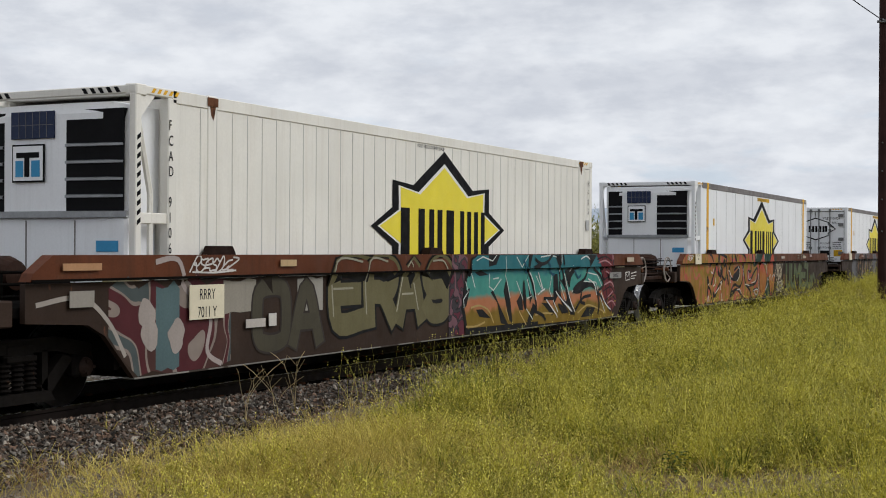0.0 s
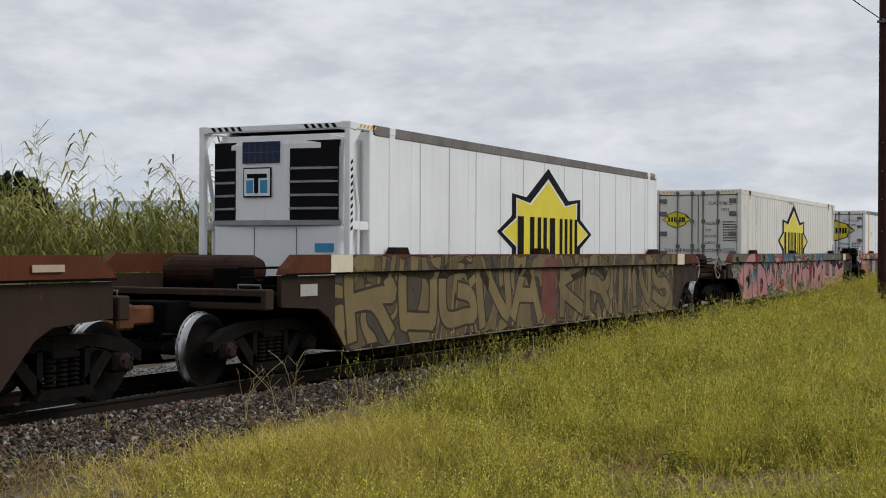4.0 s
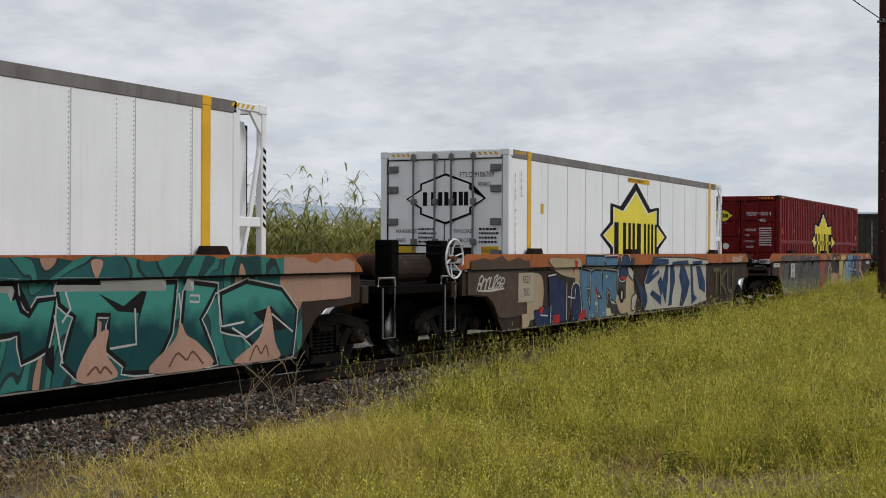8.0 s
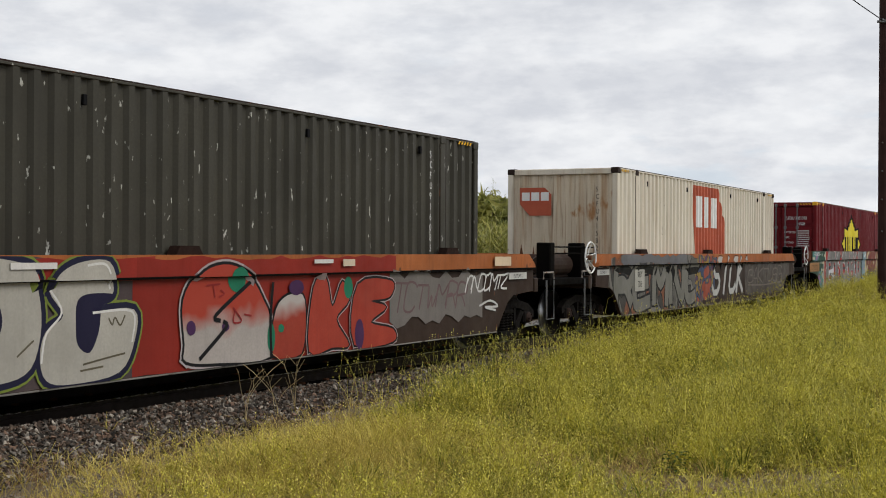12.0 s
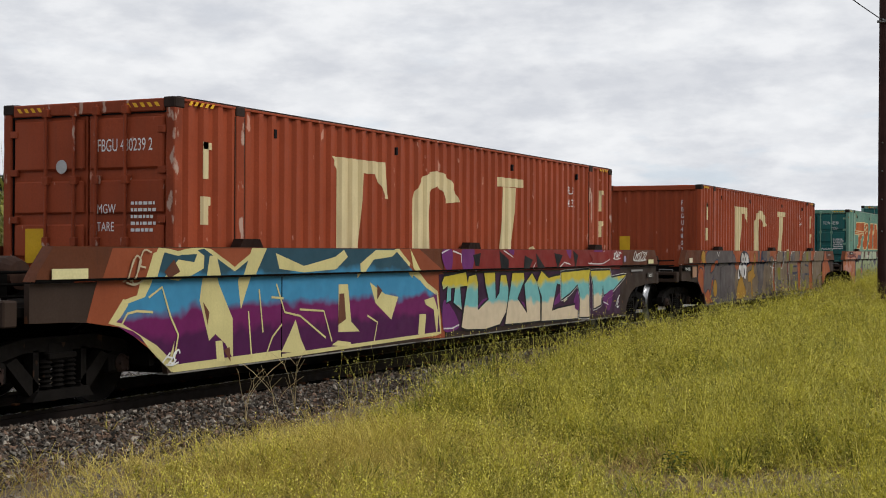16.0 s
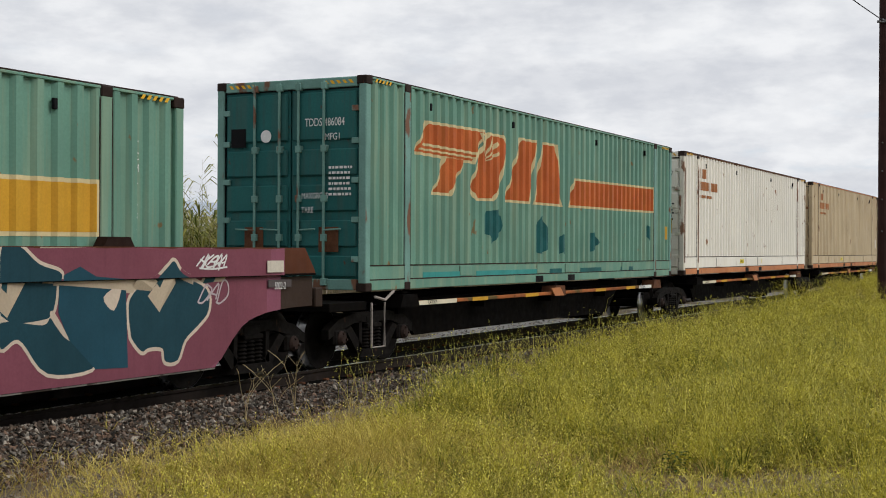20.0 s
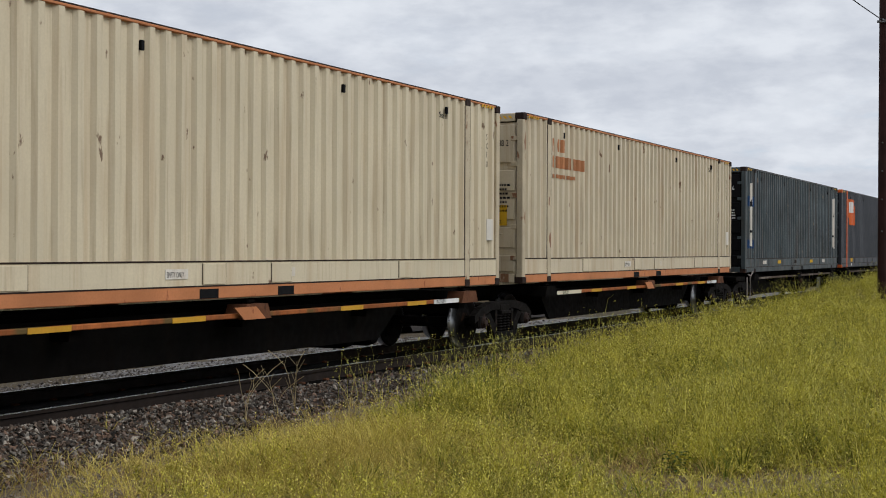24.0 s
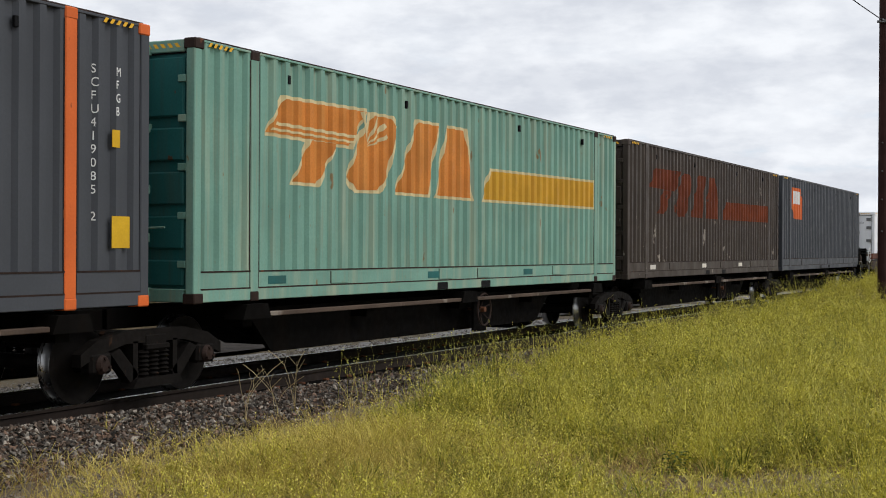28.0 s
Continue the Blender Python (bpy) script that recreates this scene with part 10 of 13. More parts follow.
p.shapes((((0.19, 1.14), (0.14, 1.39), (0.91, 1.39), (0.99, 1.23), (0.83, 1.02), (0.78, 0.84), (0.91, 0.73), (1.06, 0.79), (1.1, 1.01), (1.13, 1.23), (1.31, 1.28), (1.52, 1.22), (1.63, 1.06), (1.56, 0.77), (1.41, 0.48), (1.15, 0.36), (0.74, 0.32), (0.41, 0.33), (0.19, 0.52), (0.11, 0.7), (0.14, 0.9)),), gm((0.36, 0.35, 0.31)), k_, 0.03)
p.shapes((((-1, 1.06), (-0.92, 1.13), (-0.81, 1.13), (-0.66, 1.07), (-0.61, 1), (-0.81, 0.99)), ((-0.58, 0.73), (-0.4, 0.77), (-0.23, 0.7), (-0.25, 0.61), (-0.43, 0.63)),), gm((0.02, 0.02, 0.055)))
p.lines((((-1.9, 0.69), (-1.68, 0.79), (-1.2, 0.79), (-0.76, 0.74), (-0.5, 0.64), (-0.26, 0.58)), ((-2.81, 1.07), (-2.59, 1.1), (-2.23, 1.19), (-1.95, 1.28)), ((0.8, 0.84), (0.91, 0.72), (1.07, 0.79), (1.13, 1.19)), ((-1.06, 1.39), (-0.92, 1.41), (-0.77, 1.37)), ((-0.57, 1.51), (-0.01, 1.51)),), 0.03, gm((0.68, 0.66, 0.62)))
p.tag(-2.6, -2.1, 1.43, 0.13, gm((0.42, 0.4, 0.2)), 0.02, 5)
p.plate(-1.78, -1.25, 1.39, 1.45, gm((0.6, 0.58, 0.55)))
p.field(9.9, 13.0, 0.6, 1.28, gm((0.2, 0.18, 0.165)), 0.1)
p.tag(10.0, 12.4, 0.95, 0.4, gm((0.16, 0.1, 0.1)), 0.035, 16)
p.tag(12.4, 14.0, 1.12, 0.24, gm((0.6, 0.6, 0.58)), 0.045, 9)
p.line([(12.9, 0.75), (13.3, 0.82), (13.6, 0.72), (13.1, 0.72), (13.5, 0.66)], 0.035, gm((0.55, 0.55, 0.53)))
p.shapes((((1.94, 1.46), (2.76, 1.5), (2.99, 1.33), (3.07, 0.91), (2.93, 0.51), (2.53, 0.4), (1.94, 0.42)), ((3.17, 1.23), (3.29, 1.41), (3.6, 1.51), (3.97, 1.5), (4.09, 1.24), (4.02, 1.15), (3.83, 1.13), (3.79, 1.02), (4.41, 1.01), (4.42, 0.69), (4.18, 0.38), (3.49, 0.32), (3.14, 0.38), (3.05, 0.62), (3.13, 0.85), (3.36, 0.99)),), gm((0.42, 0.4, 0.35)), gm((0.02, 0.02, 0.05)), 0.06, rim=gm((0.2, 0.25, 0.05)), rw=0.025)
p.shapes((((3.56, 1.12), (3.74, 1.19), (4.11, 1.17), (3.92, 1.06), (3.87, 0.81), (3.74, 0.61), (3.57, 0.69), (3.54, 0.88)), ((2.3, 1.2), (2.49, 1.17), (2.57, 0.97), (2.49, 0.8), (2.3, 0.78)),), gm((0.02, 0.018, 0.05)))
p.lines((((3.65, 1.47), (3.92, 1.47), (4.03, 1.24)), ((3.19, 1.23), (3.34, 1.02), (3.13, 0.82), (3.07, 0.56)), ((3.79, 1), (4.38, 0.99), (4.38, 0.69)),), 0.025, gm((0.62, 0.61, 0.58)))
p.lines((((3.65, 0.5), (3.98, 0.54), (4.26, 0.57)), ((3.61, 0.44), (3.93, 0.46)), ((2.76, 0.64), (2.96, 0.77)), ((4.02, 0.93), (4.07, 0.87), (4.11, 0.94), (4.19, 0.86), (4.26, 0.95)),), 0.02, gm((0.14, 0.12, 0.08)))
p.shapes((((5.28, 0.41), (5.25, 0.6), (5.22, 1.08), (5.52, 1.38), (6, 1.46), (6.5, 1.3), (6.77, 1.03), (6.91, 0.8), (6.91, 0.35), (5.88, 0.35)),), gm((0.4, 0.36, 0.33), (0.36, 0.05, 0.03), 0.85), k_, 0.035, rim=gm((0.42, 0.36, 0.36)), rw=0.025)
p.shapes((((6.98, 0.36), (7.03, 0.91), (7.37, 1.09), (7.68, 1), (7.61, 0.34)),), gm((0.34, 0.05, 0.03), (0.42, 0.38, 0.35), 0.9), k_, 0.03)
p.shapes((((7.78, 0.36), (7.88, 1.16), (8.18, 1.27), (8.34, 0.9), (8.59, 1.22), (8.76, 0.97), (8.44, 0.73), (8.77, 0.38), (8.35, 0.37)), ((8.91, 0.37), (8.99, 1.17), (9.95, 1.2), (9.88, 0.98), (9.35, 0.94), (9.79, 0.84), (9.35, 0.65), (9.98, 0.53), (9.98, 0.35)),), gm((0.36, 0.05, 0.03)), k_, 0.03, rim=gm((0.42, 0.34, 0.34)), rw=0.015)
p.shapes((((6.39, 1.28), (6.33, 1.39), (6.21, 1.43), (6.09, 1.39), (6.04, 1.29), (6.09, 1.19), (6.21, 1.14), (6.34, 1.18)), ((7.01, 0.57), (6.99, 0.69), (6.93, 0.75), (6.87, 0.7), (6.85, 0.58), (6.87, 0.46), (6.93, 0.41), (6.99, 0.45)), ((7.21, 0.68), (7.19, 0.71), (7.15, 0.73), (7.1, 0.72), (7.08, 0.68), (7.1, 0.64), (7.15, 0.63), (7.19, 0.64)), ((8.86, 1.13), (8.82, 1.24), (8.74, 1.28), (8.66, 1.24), (8.63, 1.14), (8.66, 1.04), (8.74, 0.99), (8.82, 1.03)),), gm((0.02, 0.2, 0.11)))
p.shapes((((5.44, 0.76), (5.42, 0.82), (5.36, 0.85), (5.3, 0.83), (5.28, 0.77), (5.31, 0.71), (5.36, 0.69), (5.42, 0.71)), ((7.65, 1.16), (7.6, 1.23), (7.48, 1.26), (7.36, 1.23), (7.31, 1.17), (7.36, 1.1), (7.48, 1.07), (7.6, 1.1)), ((9.16, 0.49), (9.12, 0.65), (9.04, 0.71), (8.95, 0.65), (8.92, 0.51), (8.96, 0.36), (9.04, 0.29), (9.12, 0.35)), ((6.07, 0.75), (6.05, 0.79), (6, 0.8), (5.95, 0.79), (5.93, 0.76), (5.95, 0.72), (6, 0.7), (6.05, 0.72)),), gm((0.08, 0.03, 0.1)))
p.lines((((6.5, 1.26), (5.82, 0.9), (5.88, 0.83)), ((5.53, 0.43), (6, 0.74), (5.97, 0.81)), ((6.96, 1.22), (6.91, 0.8), (6.93, 0.35)),), 0.05, k_)
p.lines((((5.64, 1.23), (5.88, 1.24)), ((5.76, 1.22), (5.79, 1.1)), ((5.91, 1.17), (5.97, 1.13), (5.88, 1.1)), ((6.15, 0.96), (6.31, 0.81), (6.15, 0.8), (6.18, 0.94)), ((6.37, 0.88), (6.5, 0.86)),), 0.02, gm((0.3, 0.03, 0.03)))
p.plate(2.6, 3.2, 1.44, 1.5, gm((0.6, 0.58, 0.55)))
p.plate(7.8, 8.25, 1.46, 1.51, gm((0.6, 0.58, 0.55)))
p.plate(8.5, 8.8, 1.42, 1.51, gm((0.6, 0.5, 0.38)))
p.plate(-0.56, 0.04, 0.79, 1.18, gm((0.55, 0.53, 0.49)), "RRZY|7013", 0, 0.18)
p.plate(14.0, 14.75, 1.15, 1.26, gm((0.55, 0.55, 0.52)), "PLATFORM 2", 0, 0.09)
p.plate(13.3, 13.95, 1.38, 1.53, gm((0.6, 0.48, 0.33)))

# tenth: grey letters with purple and white
p = Paint(10)
p.field(-2.4, 4.6, 0.3, 1.5, pattern([(0.13, 0.125, 0.11), (0.2, 0.19, 0.17), (0.07, 0.065, 0.06), (0.22, 0.09, 0.05)], 1.0, 0.6, BLK, 13.0, 0.02), 0.06)
p.word("REMNO", -2.1, 4.3, 0.4, 1.45, 0.28, gm((0.2, 0.195, 0.17)), k_, 0.05, None, smooth=True, wob=0.06, slant=0.1)
p.field(3.9, 5.7, 0.4, 1.53, pattern([(0.1, 0.05, 0.12), (0.3, 0.2, 0.04), (0.05, 0.08, 0.16), (0.3, 0.07, 0.04)], 1.8, 0.8, BLK, 3.0, 0.02), 0.06)
p.word("SICK", 5.5, 8.8, 0.5, 1.5, 0.16, gm((0.48, 0.48, 0.46)), k_, 0.03, None, slant=0.3)
p.field(8.9, 14.6, 0.42, 1.28, gm((0.09, 0.075, 0.065)), 0.06)
p.tag(9.2, 13.5, 0.95, 0.45, gm((0.2, 0.17, 0.15)), 0.04, 20)
p.field(-1.8, 3.0, 1.35, 1.54, gm((0.16, 0.16, 0.17)), 0.05)
p.plate(-0.75, -0.1, 0.78, 1.24, gm((0.42, 0.41, 0.36)), "RRZY|7013", 0, 0.18)
p.plate(-3.1, -2.4, 1.15, 1.26, gm((0.5, 0.5, 0.48)), "PLATFORM 1", 0, 0.09)

# eleventh: large silver block letters with black, red and white between
p = Paint(11, "B")
p.field(-0.8, 7.0, 0.3, 1.64, gm((0.23, 0.23, 0.22)), 0.004)
p.shapes((((2.85, 1.21), (3.22, 1.16), (3.28, 1.07), (3.27, 0.87), (3.16, 0.77), (2.85, 0.79)), ((3.94, 1.26), (4.15, 1.24), (4.16, 0.85), (4, 0.74), (3.85, 0.88)), ((4.68, 1.07), (4.71, 1.19), (4.88, 1.24), (4.94, 1.66), (5.06, 1.67), (5.04, 1.27), (4.93, 1.14)), ((4.65, 0.9), (5.04, 0.89), (5.07, 0.38), (4.81, 0.4), (4.8, 0.69), (4.65, 0.76)), ((5.63, 1.66), (5.84, 1.67), (5.78, 0.77), (5.62, 0.78), (5.53, 1.29)), ((6.19, 1.24), (6.45, 1.24), (6.45, 0.81), (6.19, 0.8)), ((3.99, 1.68), (4.08, 1.68), (4.06, 1.32), (4, 1.32)),), gm((0.38, 0.02, 0.014)), k_, 0.02, rim=w_, rw=0.02, soft=False)
p.shapes((((2.85, 1.06), (3.27, 1.06), (3.27, 0.96), (2.85, 0.97)), ((3.95, 1.18), (4.15, 1.18), (4.15, 1.04), (3.88, 1.03)), ((4.93, 1.56), (5.05, 1.58), (5.05, 1.46), (4.93, 1.45)), ((4.71, 1.14), (4.93, 1.18), (4.92, 1.13), (4.68, 1.1)), ((4.8, 0.71), (5.05, 0.7), (5.05, 0.61), (4.8, 0.62)), ((4.81, 0.55), (5.06, 0.54), (5.06, 0.46), (4.81, 0.47)), ((5.63, 1.56), (5.83, 1.56), (5.82, 1.47), (5.64, 1.46)), ((5.56, 1.25), (5.8, 1.26), (5.8, 1.13), (5.57, 1.13)), ((5.64, 1.03), (5.79, 1.03), (5.79, 0.92), (5.63, 0.92)), ((6.2, 1.15), (6.44, 1.15), (6.44, 1.08), (6.2, 1.08)), ((6.2, 0.98), (6.44, 0.98), (6.45, 0.9), (6.2, 0.9)),), k_, soft=False)
p.shapes((((3.84, 1.06), (3.91, 1.17), (3.91, 0.88), (3.85, 0.87)), ((4.66, 0.86), (4.75, 0.86), (4.74, 0.74), (4.66, 0.75)), ((5.29, 1.01), (5.48, 1.19), (5.48, 0.97)),), gm((0.6, 0.62, 0.64)), soft=False)
p.lines((((3, 1.56), (3.11, 1.65), (3.12, 1.31)), ((4.03, 1.68), (3.96, 1.56), (3.99, 1.29)), ((3.06, 1.19), (3, 1.31)), ((3.05, 0.37), (3.02, 0.74)), ((4, 0.4), (3.97, 0.71), (3.82, 0.84)), ((4.79, 0.4), (4.76, 0.68), (4.64, 0.73)), ((4.83, 1.66), (4.88, 1.49), (4.66, 1.21)), ((5.08, 1.38), (5.39, 1.51), (5.61, 1.52)), ((5.22, 0.4), (5.29, 0.76), (5.5, 0.92)), ((5.84, 0.39), (5.84, 0.7), (5.56, 0.77)), ((5.97, 1.63), (6.06, 1.49), (6.03, 1.31)), ((6.9, 1.68), (6.97, 1.59), (6.95, 0.42)), ((6.42, 0.42), (6.57, 0.96), (6.91, 1.15)), ((3.3, 0.92), (3.48, 1.02), (3.77, 1.02)), ((4.12, 1.41), (4.26, 1.56), (4.47, 1.67)),), 0.025, w_, False)
p.lines((((3.02, 1.19), (3.02, 0.37)), ((4.03, 0.4), (3.99, 0.71)), ((5.06, 0.99), (5.29, 0.99)), ((5.39, 1.5), (5.64, 1.52)), ((6.6, 0.97), (6.85, 1.08), (6.91, 1.13)), ((3.48, 1), (3.73, 1.02)), ((4.14, 1.41), (4.26, 1.61)), ((5.97, 1.25), (5.96, 1.11)),), 0.02, k_, False)
for dx in ():
    p.shapes((((2.0 + dx, 0.6), (2.3 + dx, 0.55), (2.34 + dx, 0.95), (2.05 + dx, 1.1)), ((3.0 + dx, 1.0), (3.4 + dx, 1.0), (3.4 + dx, 1.6), (3.2 + dx, 1.6)), ((3.05 + dx, 0.4), (3.3 + dx, 0.4), (3.3 + dx, 0.75), (3.05 + dx, 0.7))), gm((0.38, 0.02, 0.014)), k_, 0.02, rim=w_, rw=0.02, soft=False)
p.field(7.7, 11.0, 0.3, 1.63, gm((0.045, 0.08, 0.07), (0.2, 0.045, 0.028), 0.82), 0.02)
p.shapes((((8.06, 1.47), (8.35, 1.63), (8.81, 1.66), (8.35, 1.43), (8.25, 1.12), (8.43, 0.88), (8.29, 0.61), (7.99, 0.82), (7.93, 0.43), (7.78, 0.44), (7.75, 0.83), (7.95, 1.2)), ((9.29, 1.65), (10.15, 1.66), (9.98, 1.46), (9.71, 1.55), (9.46, 1.38)), ((8.58, 1.07), (8.74, 1.03), (8.44, 0.76), (8.9, 0.45), (8.51, 0.63), (8.32, 0.84)), ((9.47, 1.05), (9.72, 1.08), (10.16, 0.94), (9.72, 0.79), (9.38, 0.88)), ((10.52, 1.06), (10.8, 1.55), (10.9, 1.01), (10.62, 0.79)), ((11.09, 1.55), (11.39, 1.13), (11.3, 0.72), (11.14, 1.09)),), gm((0.5, 0.42, 0.27)))
p.lines((((8.43, 1.65), (8.06, 1.49), (8.14, 1.2), (7.85, 0.94), (7.78, 0.63), (8.07, 0.42)), ((10.42, 1.66), (10.25, 1.24), (10.12, 0.86)),), 0.05, gm((0.36, 0.24, 0.03)))
p.lines((((9.13, 1.63), (9.22, 1.26), (9.06, 0.89), (9.47, 0.63), (9.9, 0.39)), ((10.52, 1.11), (10.71, 0.75), (10.44, 0.36)), ((8.82, 1.27), (9.06, 0.98)),), 0.03, gm((0.52, 0.45, 0.3)))
p.lines((((8.81, 1.55), (8.36, 1.28), (8.51, 1.07)), ((9.14, 0.81), (9.39, 0.55)), ((9.98, 1.42), (9.63, 1.25)),), 0.05, gm((0.07, 0.14, 0.18)))
p.shapes((((9.04, 1.63), (13.76, 1.65), (13.95, 1.3), (13.53, 0.92), (13.62, 0.53), (13.24, 0.34), (9.05, 0.5)),), gm((0.045, 0.08, 0.07), (0.2, 0.045, 0.028), 0.82), soft=False)
p.shapes((((10.71, 1.39), (10.83, 1.56), (10.87, 1.56), (11.05, 1.14), (10.92, 0.82), (10.79, 0.91), (10.88, 1.21)), ((11.26, 1.62), (11.35, 1.62), (11.22, 1.29), (11.49, 1), (11.63, 1.22), (11.63, 0.78), (11.31, 0.76), (11.18, 1.14)), ((11.68, 1.28), (12.01, 1.56), (12.16, 1.62), (12.31, 1.62), (11.97, 1.11), (12.07, 0.88), (11.87, 0.99)), ((13.58, 1.56), (13.89, 1.41), (13.83, 1.13), (13.59, 0.92), (13.12, 1.02), (12.79, 0.98), (13.23, 1.04), (13.58, 1.17), (13.7, 1.34)), ((12.68, 0.89), (13.12, 0.9), (13.29, 0.76), (13.13, 0.56), (12.79, 0.51), (13.07, 0.7)), ((10.54, 1.56), (10.31, 1.31), (10.23, 1.31), (10.23, 1.36), (10.46, 1.59)),), gm((0.5, 0.42, 0.27)))
p.shapes((((10.01, 1.2), (10.19, 1.25), (10.31, 1.19), (10.16, 1.08)), ((10.28, 0.51), (10.63, 0.48), (10.67, 0.42), (10.28, 0.4)), ((12.42, 0.44), (12.79, 0.46), (12.58, 0.36)), ((11.64, 0.46), (11.87, 0.57), (11.92, 0.44)),), gm((0.5, 0.42, 0.27)))
p.shapes((((13.24, 0.83), (13.59, 0.85), (13.62, 0.56), (13.3, 0.37), (12.69, 0.39), (13.01, 0.5)), ((10.76, 0.5), (11.05, 0.75), (11.18, 0.41), (10.84, 0.41)), ((12.68, 1.62), (13.23, 1.63), (13.35, 1.56), (12.95, 1.49)),), gm((0.13, 0.17, 0.13)))
p.shapes((((10.58, 1.56), (10.71, 1.61), (10.67, 1.44), (10.57, 1.42)), ((11.82, 1.46), (12.06, 1.62), (11.96, 1.43)), ((12.21, 1.1), (12.32, 1.07), (12.29, 0.71), (12.19, 0.75)), ((10.23, 1.02), (10.31, 0.99), (10.29, 0.88), (10.23, 0.88)),), gm((0.36, 0.24, 0.03)))
p.lines((((13.64, 1.59), (13.95, 1.45), (13.89, 1.12), (13.59, 0.88), (13.71, 0.7)), ((12.32, 0.68), (12.58, 0.79), (12.79, 0.48), (13.24, 0.55)), ((11.01, 0.84), (11.14, 0.87)), ((10.38, 1.62), (10.43, 1.45), (10.31, 1.31)), ((11.35, 1.41), (11.49, 1.31), (11.63, 1.59)),), 0.05, gm((0.07, 0.16, 0.24)))
p.lines((((12.36, 1.3), (12.57, 1.49), (13.01, 1.49), (13.35, 1.43)), ((10.67, 1.42), (10.73, 0.86), (10.63, 0.48)), ((10.49, 0.67), (10.71, 0.97)), ((11.09, 1.23), (11.22, 0.83), (11.36, 0.49)), ((12.16, 0.91), (12.27, 0.58), (12.35, 0.41)),), 0.03, gm((0.55, 0.48, 0.36)))
p.lines((((12.42, 1.13), (12.68, 1.26), (13.23, 1.21), (13.01, 1.32), (13.29, 1.42)), ((12.06, 0.95), (12.32, 0.84)), ((11.77, 0.93), (11.92, 0.79)),), 0.05, gm((0.03, 0.075, 0.07)))
p.shapes((((-0.95, 1.4), (-0.84, 1.61), (-0.51, 1.66), (-0.66, 1.36), (-0.68, 0.35), (-0.93, 0.34), (-1.01, 0.79)), ((-0.06, 1.22), (0.25, 1.24), (0.27, 0.66), (-0.02, 0.66)), ((0.91, 1.66), (0.99, 1.66), (0.97, 1.38), (0.93, 1.38)), ((0.9, 1.23), (1.14, 1.23), (1.17, 0.83), (0.92, 0.77)), ((1.87, 1.67), (2.15, 1.67), (2.23, 1.17), (1.84, 1.21)), ((1.64, 1.18), (2.09, 1), (2.23, 0.86), (2.02, 0.67), (1.99, 0.37), (1.88, 0.38), (1.88, 0.72)),), gm((0.38, 0.02, 0.014)), k_, 0.02, rim=w_, rw=0.02, soft=False)
p.shapes((((-0.94, 1.27), (-0.69, 1.27), (-0.69, 1.17), (-0.96, 1.18)), ((-0.98, 0.89), (-0.68, 0.88), (-0.68, 0.63), (-0.98, 0.65)), ((-0.03, 1.12), (0.25, 1.12), (0.25, 1.02), (-0.03, 1.03)), ((-0.03, 0.87), (0.25, 0.87), (0.26, 0.76), (-0.02, 0.77)), ((0.93, 1.16), (1.15, 1.16), (1.15, 1.08), (0.93, 1.08)), ((1.89, 1.52), (2.12, 1.52), (2.12, 1.42), (1.89, 1.42)), ((1.92, 0.68), (2.05, 0.69), (2.02, 0.46), (1.92, 0.47)),), k_, soft=False)
p.shapes((((-0.05, 0.96), (0.78, 1.04), (0.87, 1.2), (0.9, 0.87), (0.09, 0.87), (-0.05, 0.68), (-0.13, 0.68), (-0.14, 1.19), (-0.06, 1.22)), ((1.67, 1.24), (1.94, 1.27), (1.94, 1.19), (1.71, 1.18)), ((1.67, 0.97), (1.84, 0.99), (1.84, 0.85), (1.69, 0.84)),), gm((0.6, 0.62, 0.64)), soft=False)
p.lines((((-0.19, 1.66), (-0.35, 1.36), (-0.48, 1.1), (-0.69, 0.97)), ((0.54, 1.64), (0.87, 1.63), (0.9, 1.3)), ((1.4, 1.63), (1.15, 1.34)), ((0.91, 0.37), (0.89, 0.73), (0.37, 0.83)), ((1.87, 1.63), (1.84, 1.29), (1.64, 1.22)), ((2.66, 1.65), (2.15, 1.42)), ((3.12, 1.67), (3.11, 1.31), (2.81, 1.19)), ((3.01, 0.4), (3.01, 0.75), (2.78, 0.84)), ((0.4, 0.39), (0.6, 0.68), (0.66, 0.88)),), 0.028, w_, False)
p.lines((((-0.22, 1.26), (-0.2, 0.42)), ((-0.17, 1.64), (-0.33, 1.39)), ((0.63, 0.85), (0.46, 0.4)),), 0.02, k_, False)
p.shapes((((-1.43, 1.11), (-1.2, 1.12), (-1.2, 1.56), (-1.39, 1.59), (-1.06, 1.65), (-1.01, 1.37), (-1.05, 0.8), (-1, 0.35), (-1.43, 0.34), (-1.2, 0.65), (-1.48, 0.66), (-1.24, 0.81)),), gm((0.5, 0.47, 0.3)), soft=False)
p.field(-3.4, -1.0, 0.3, 1.64, gm((0.015, 0.07, 0.04)), 0.02)
p.field(-3.3, -2.3, 1.33, 1.62, gm((0.08, 0.24, 0.23)), 0.04)
p.field(-2.0, -1.1, 0.36, 0.9, gm((0.1, 0.25, 0.23)), 0.06)
for a, zz in ((-2.7, 1.4), (-2.5, 1.5), (-1.9, 0.8), (-1.75, 0.62), (-2.05, 0.7)):
    p.splat(a, zz, 0.13, gm((0.42, 0.1, 0.34)), 5)
for a, zz in ((-1.7, 1.52), (-1.5, 1.0), (-1.6, 1.25), (-1.35, 0.85)):
    p.blob(a, zz, 0.06, gm((0.5, 0.55, 0.5)), 1, 0.05)
p.field(-1.15, -1.0, 0.3, 1.63, gm((0.5, 0.52, 0.48)), 0.02)
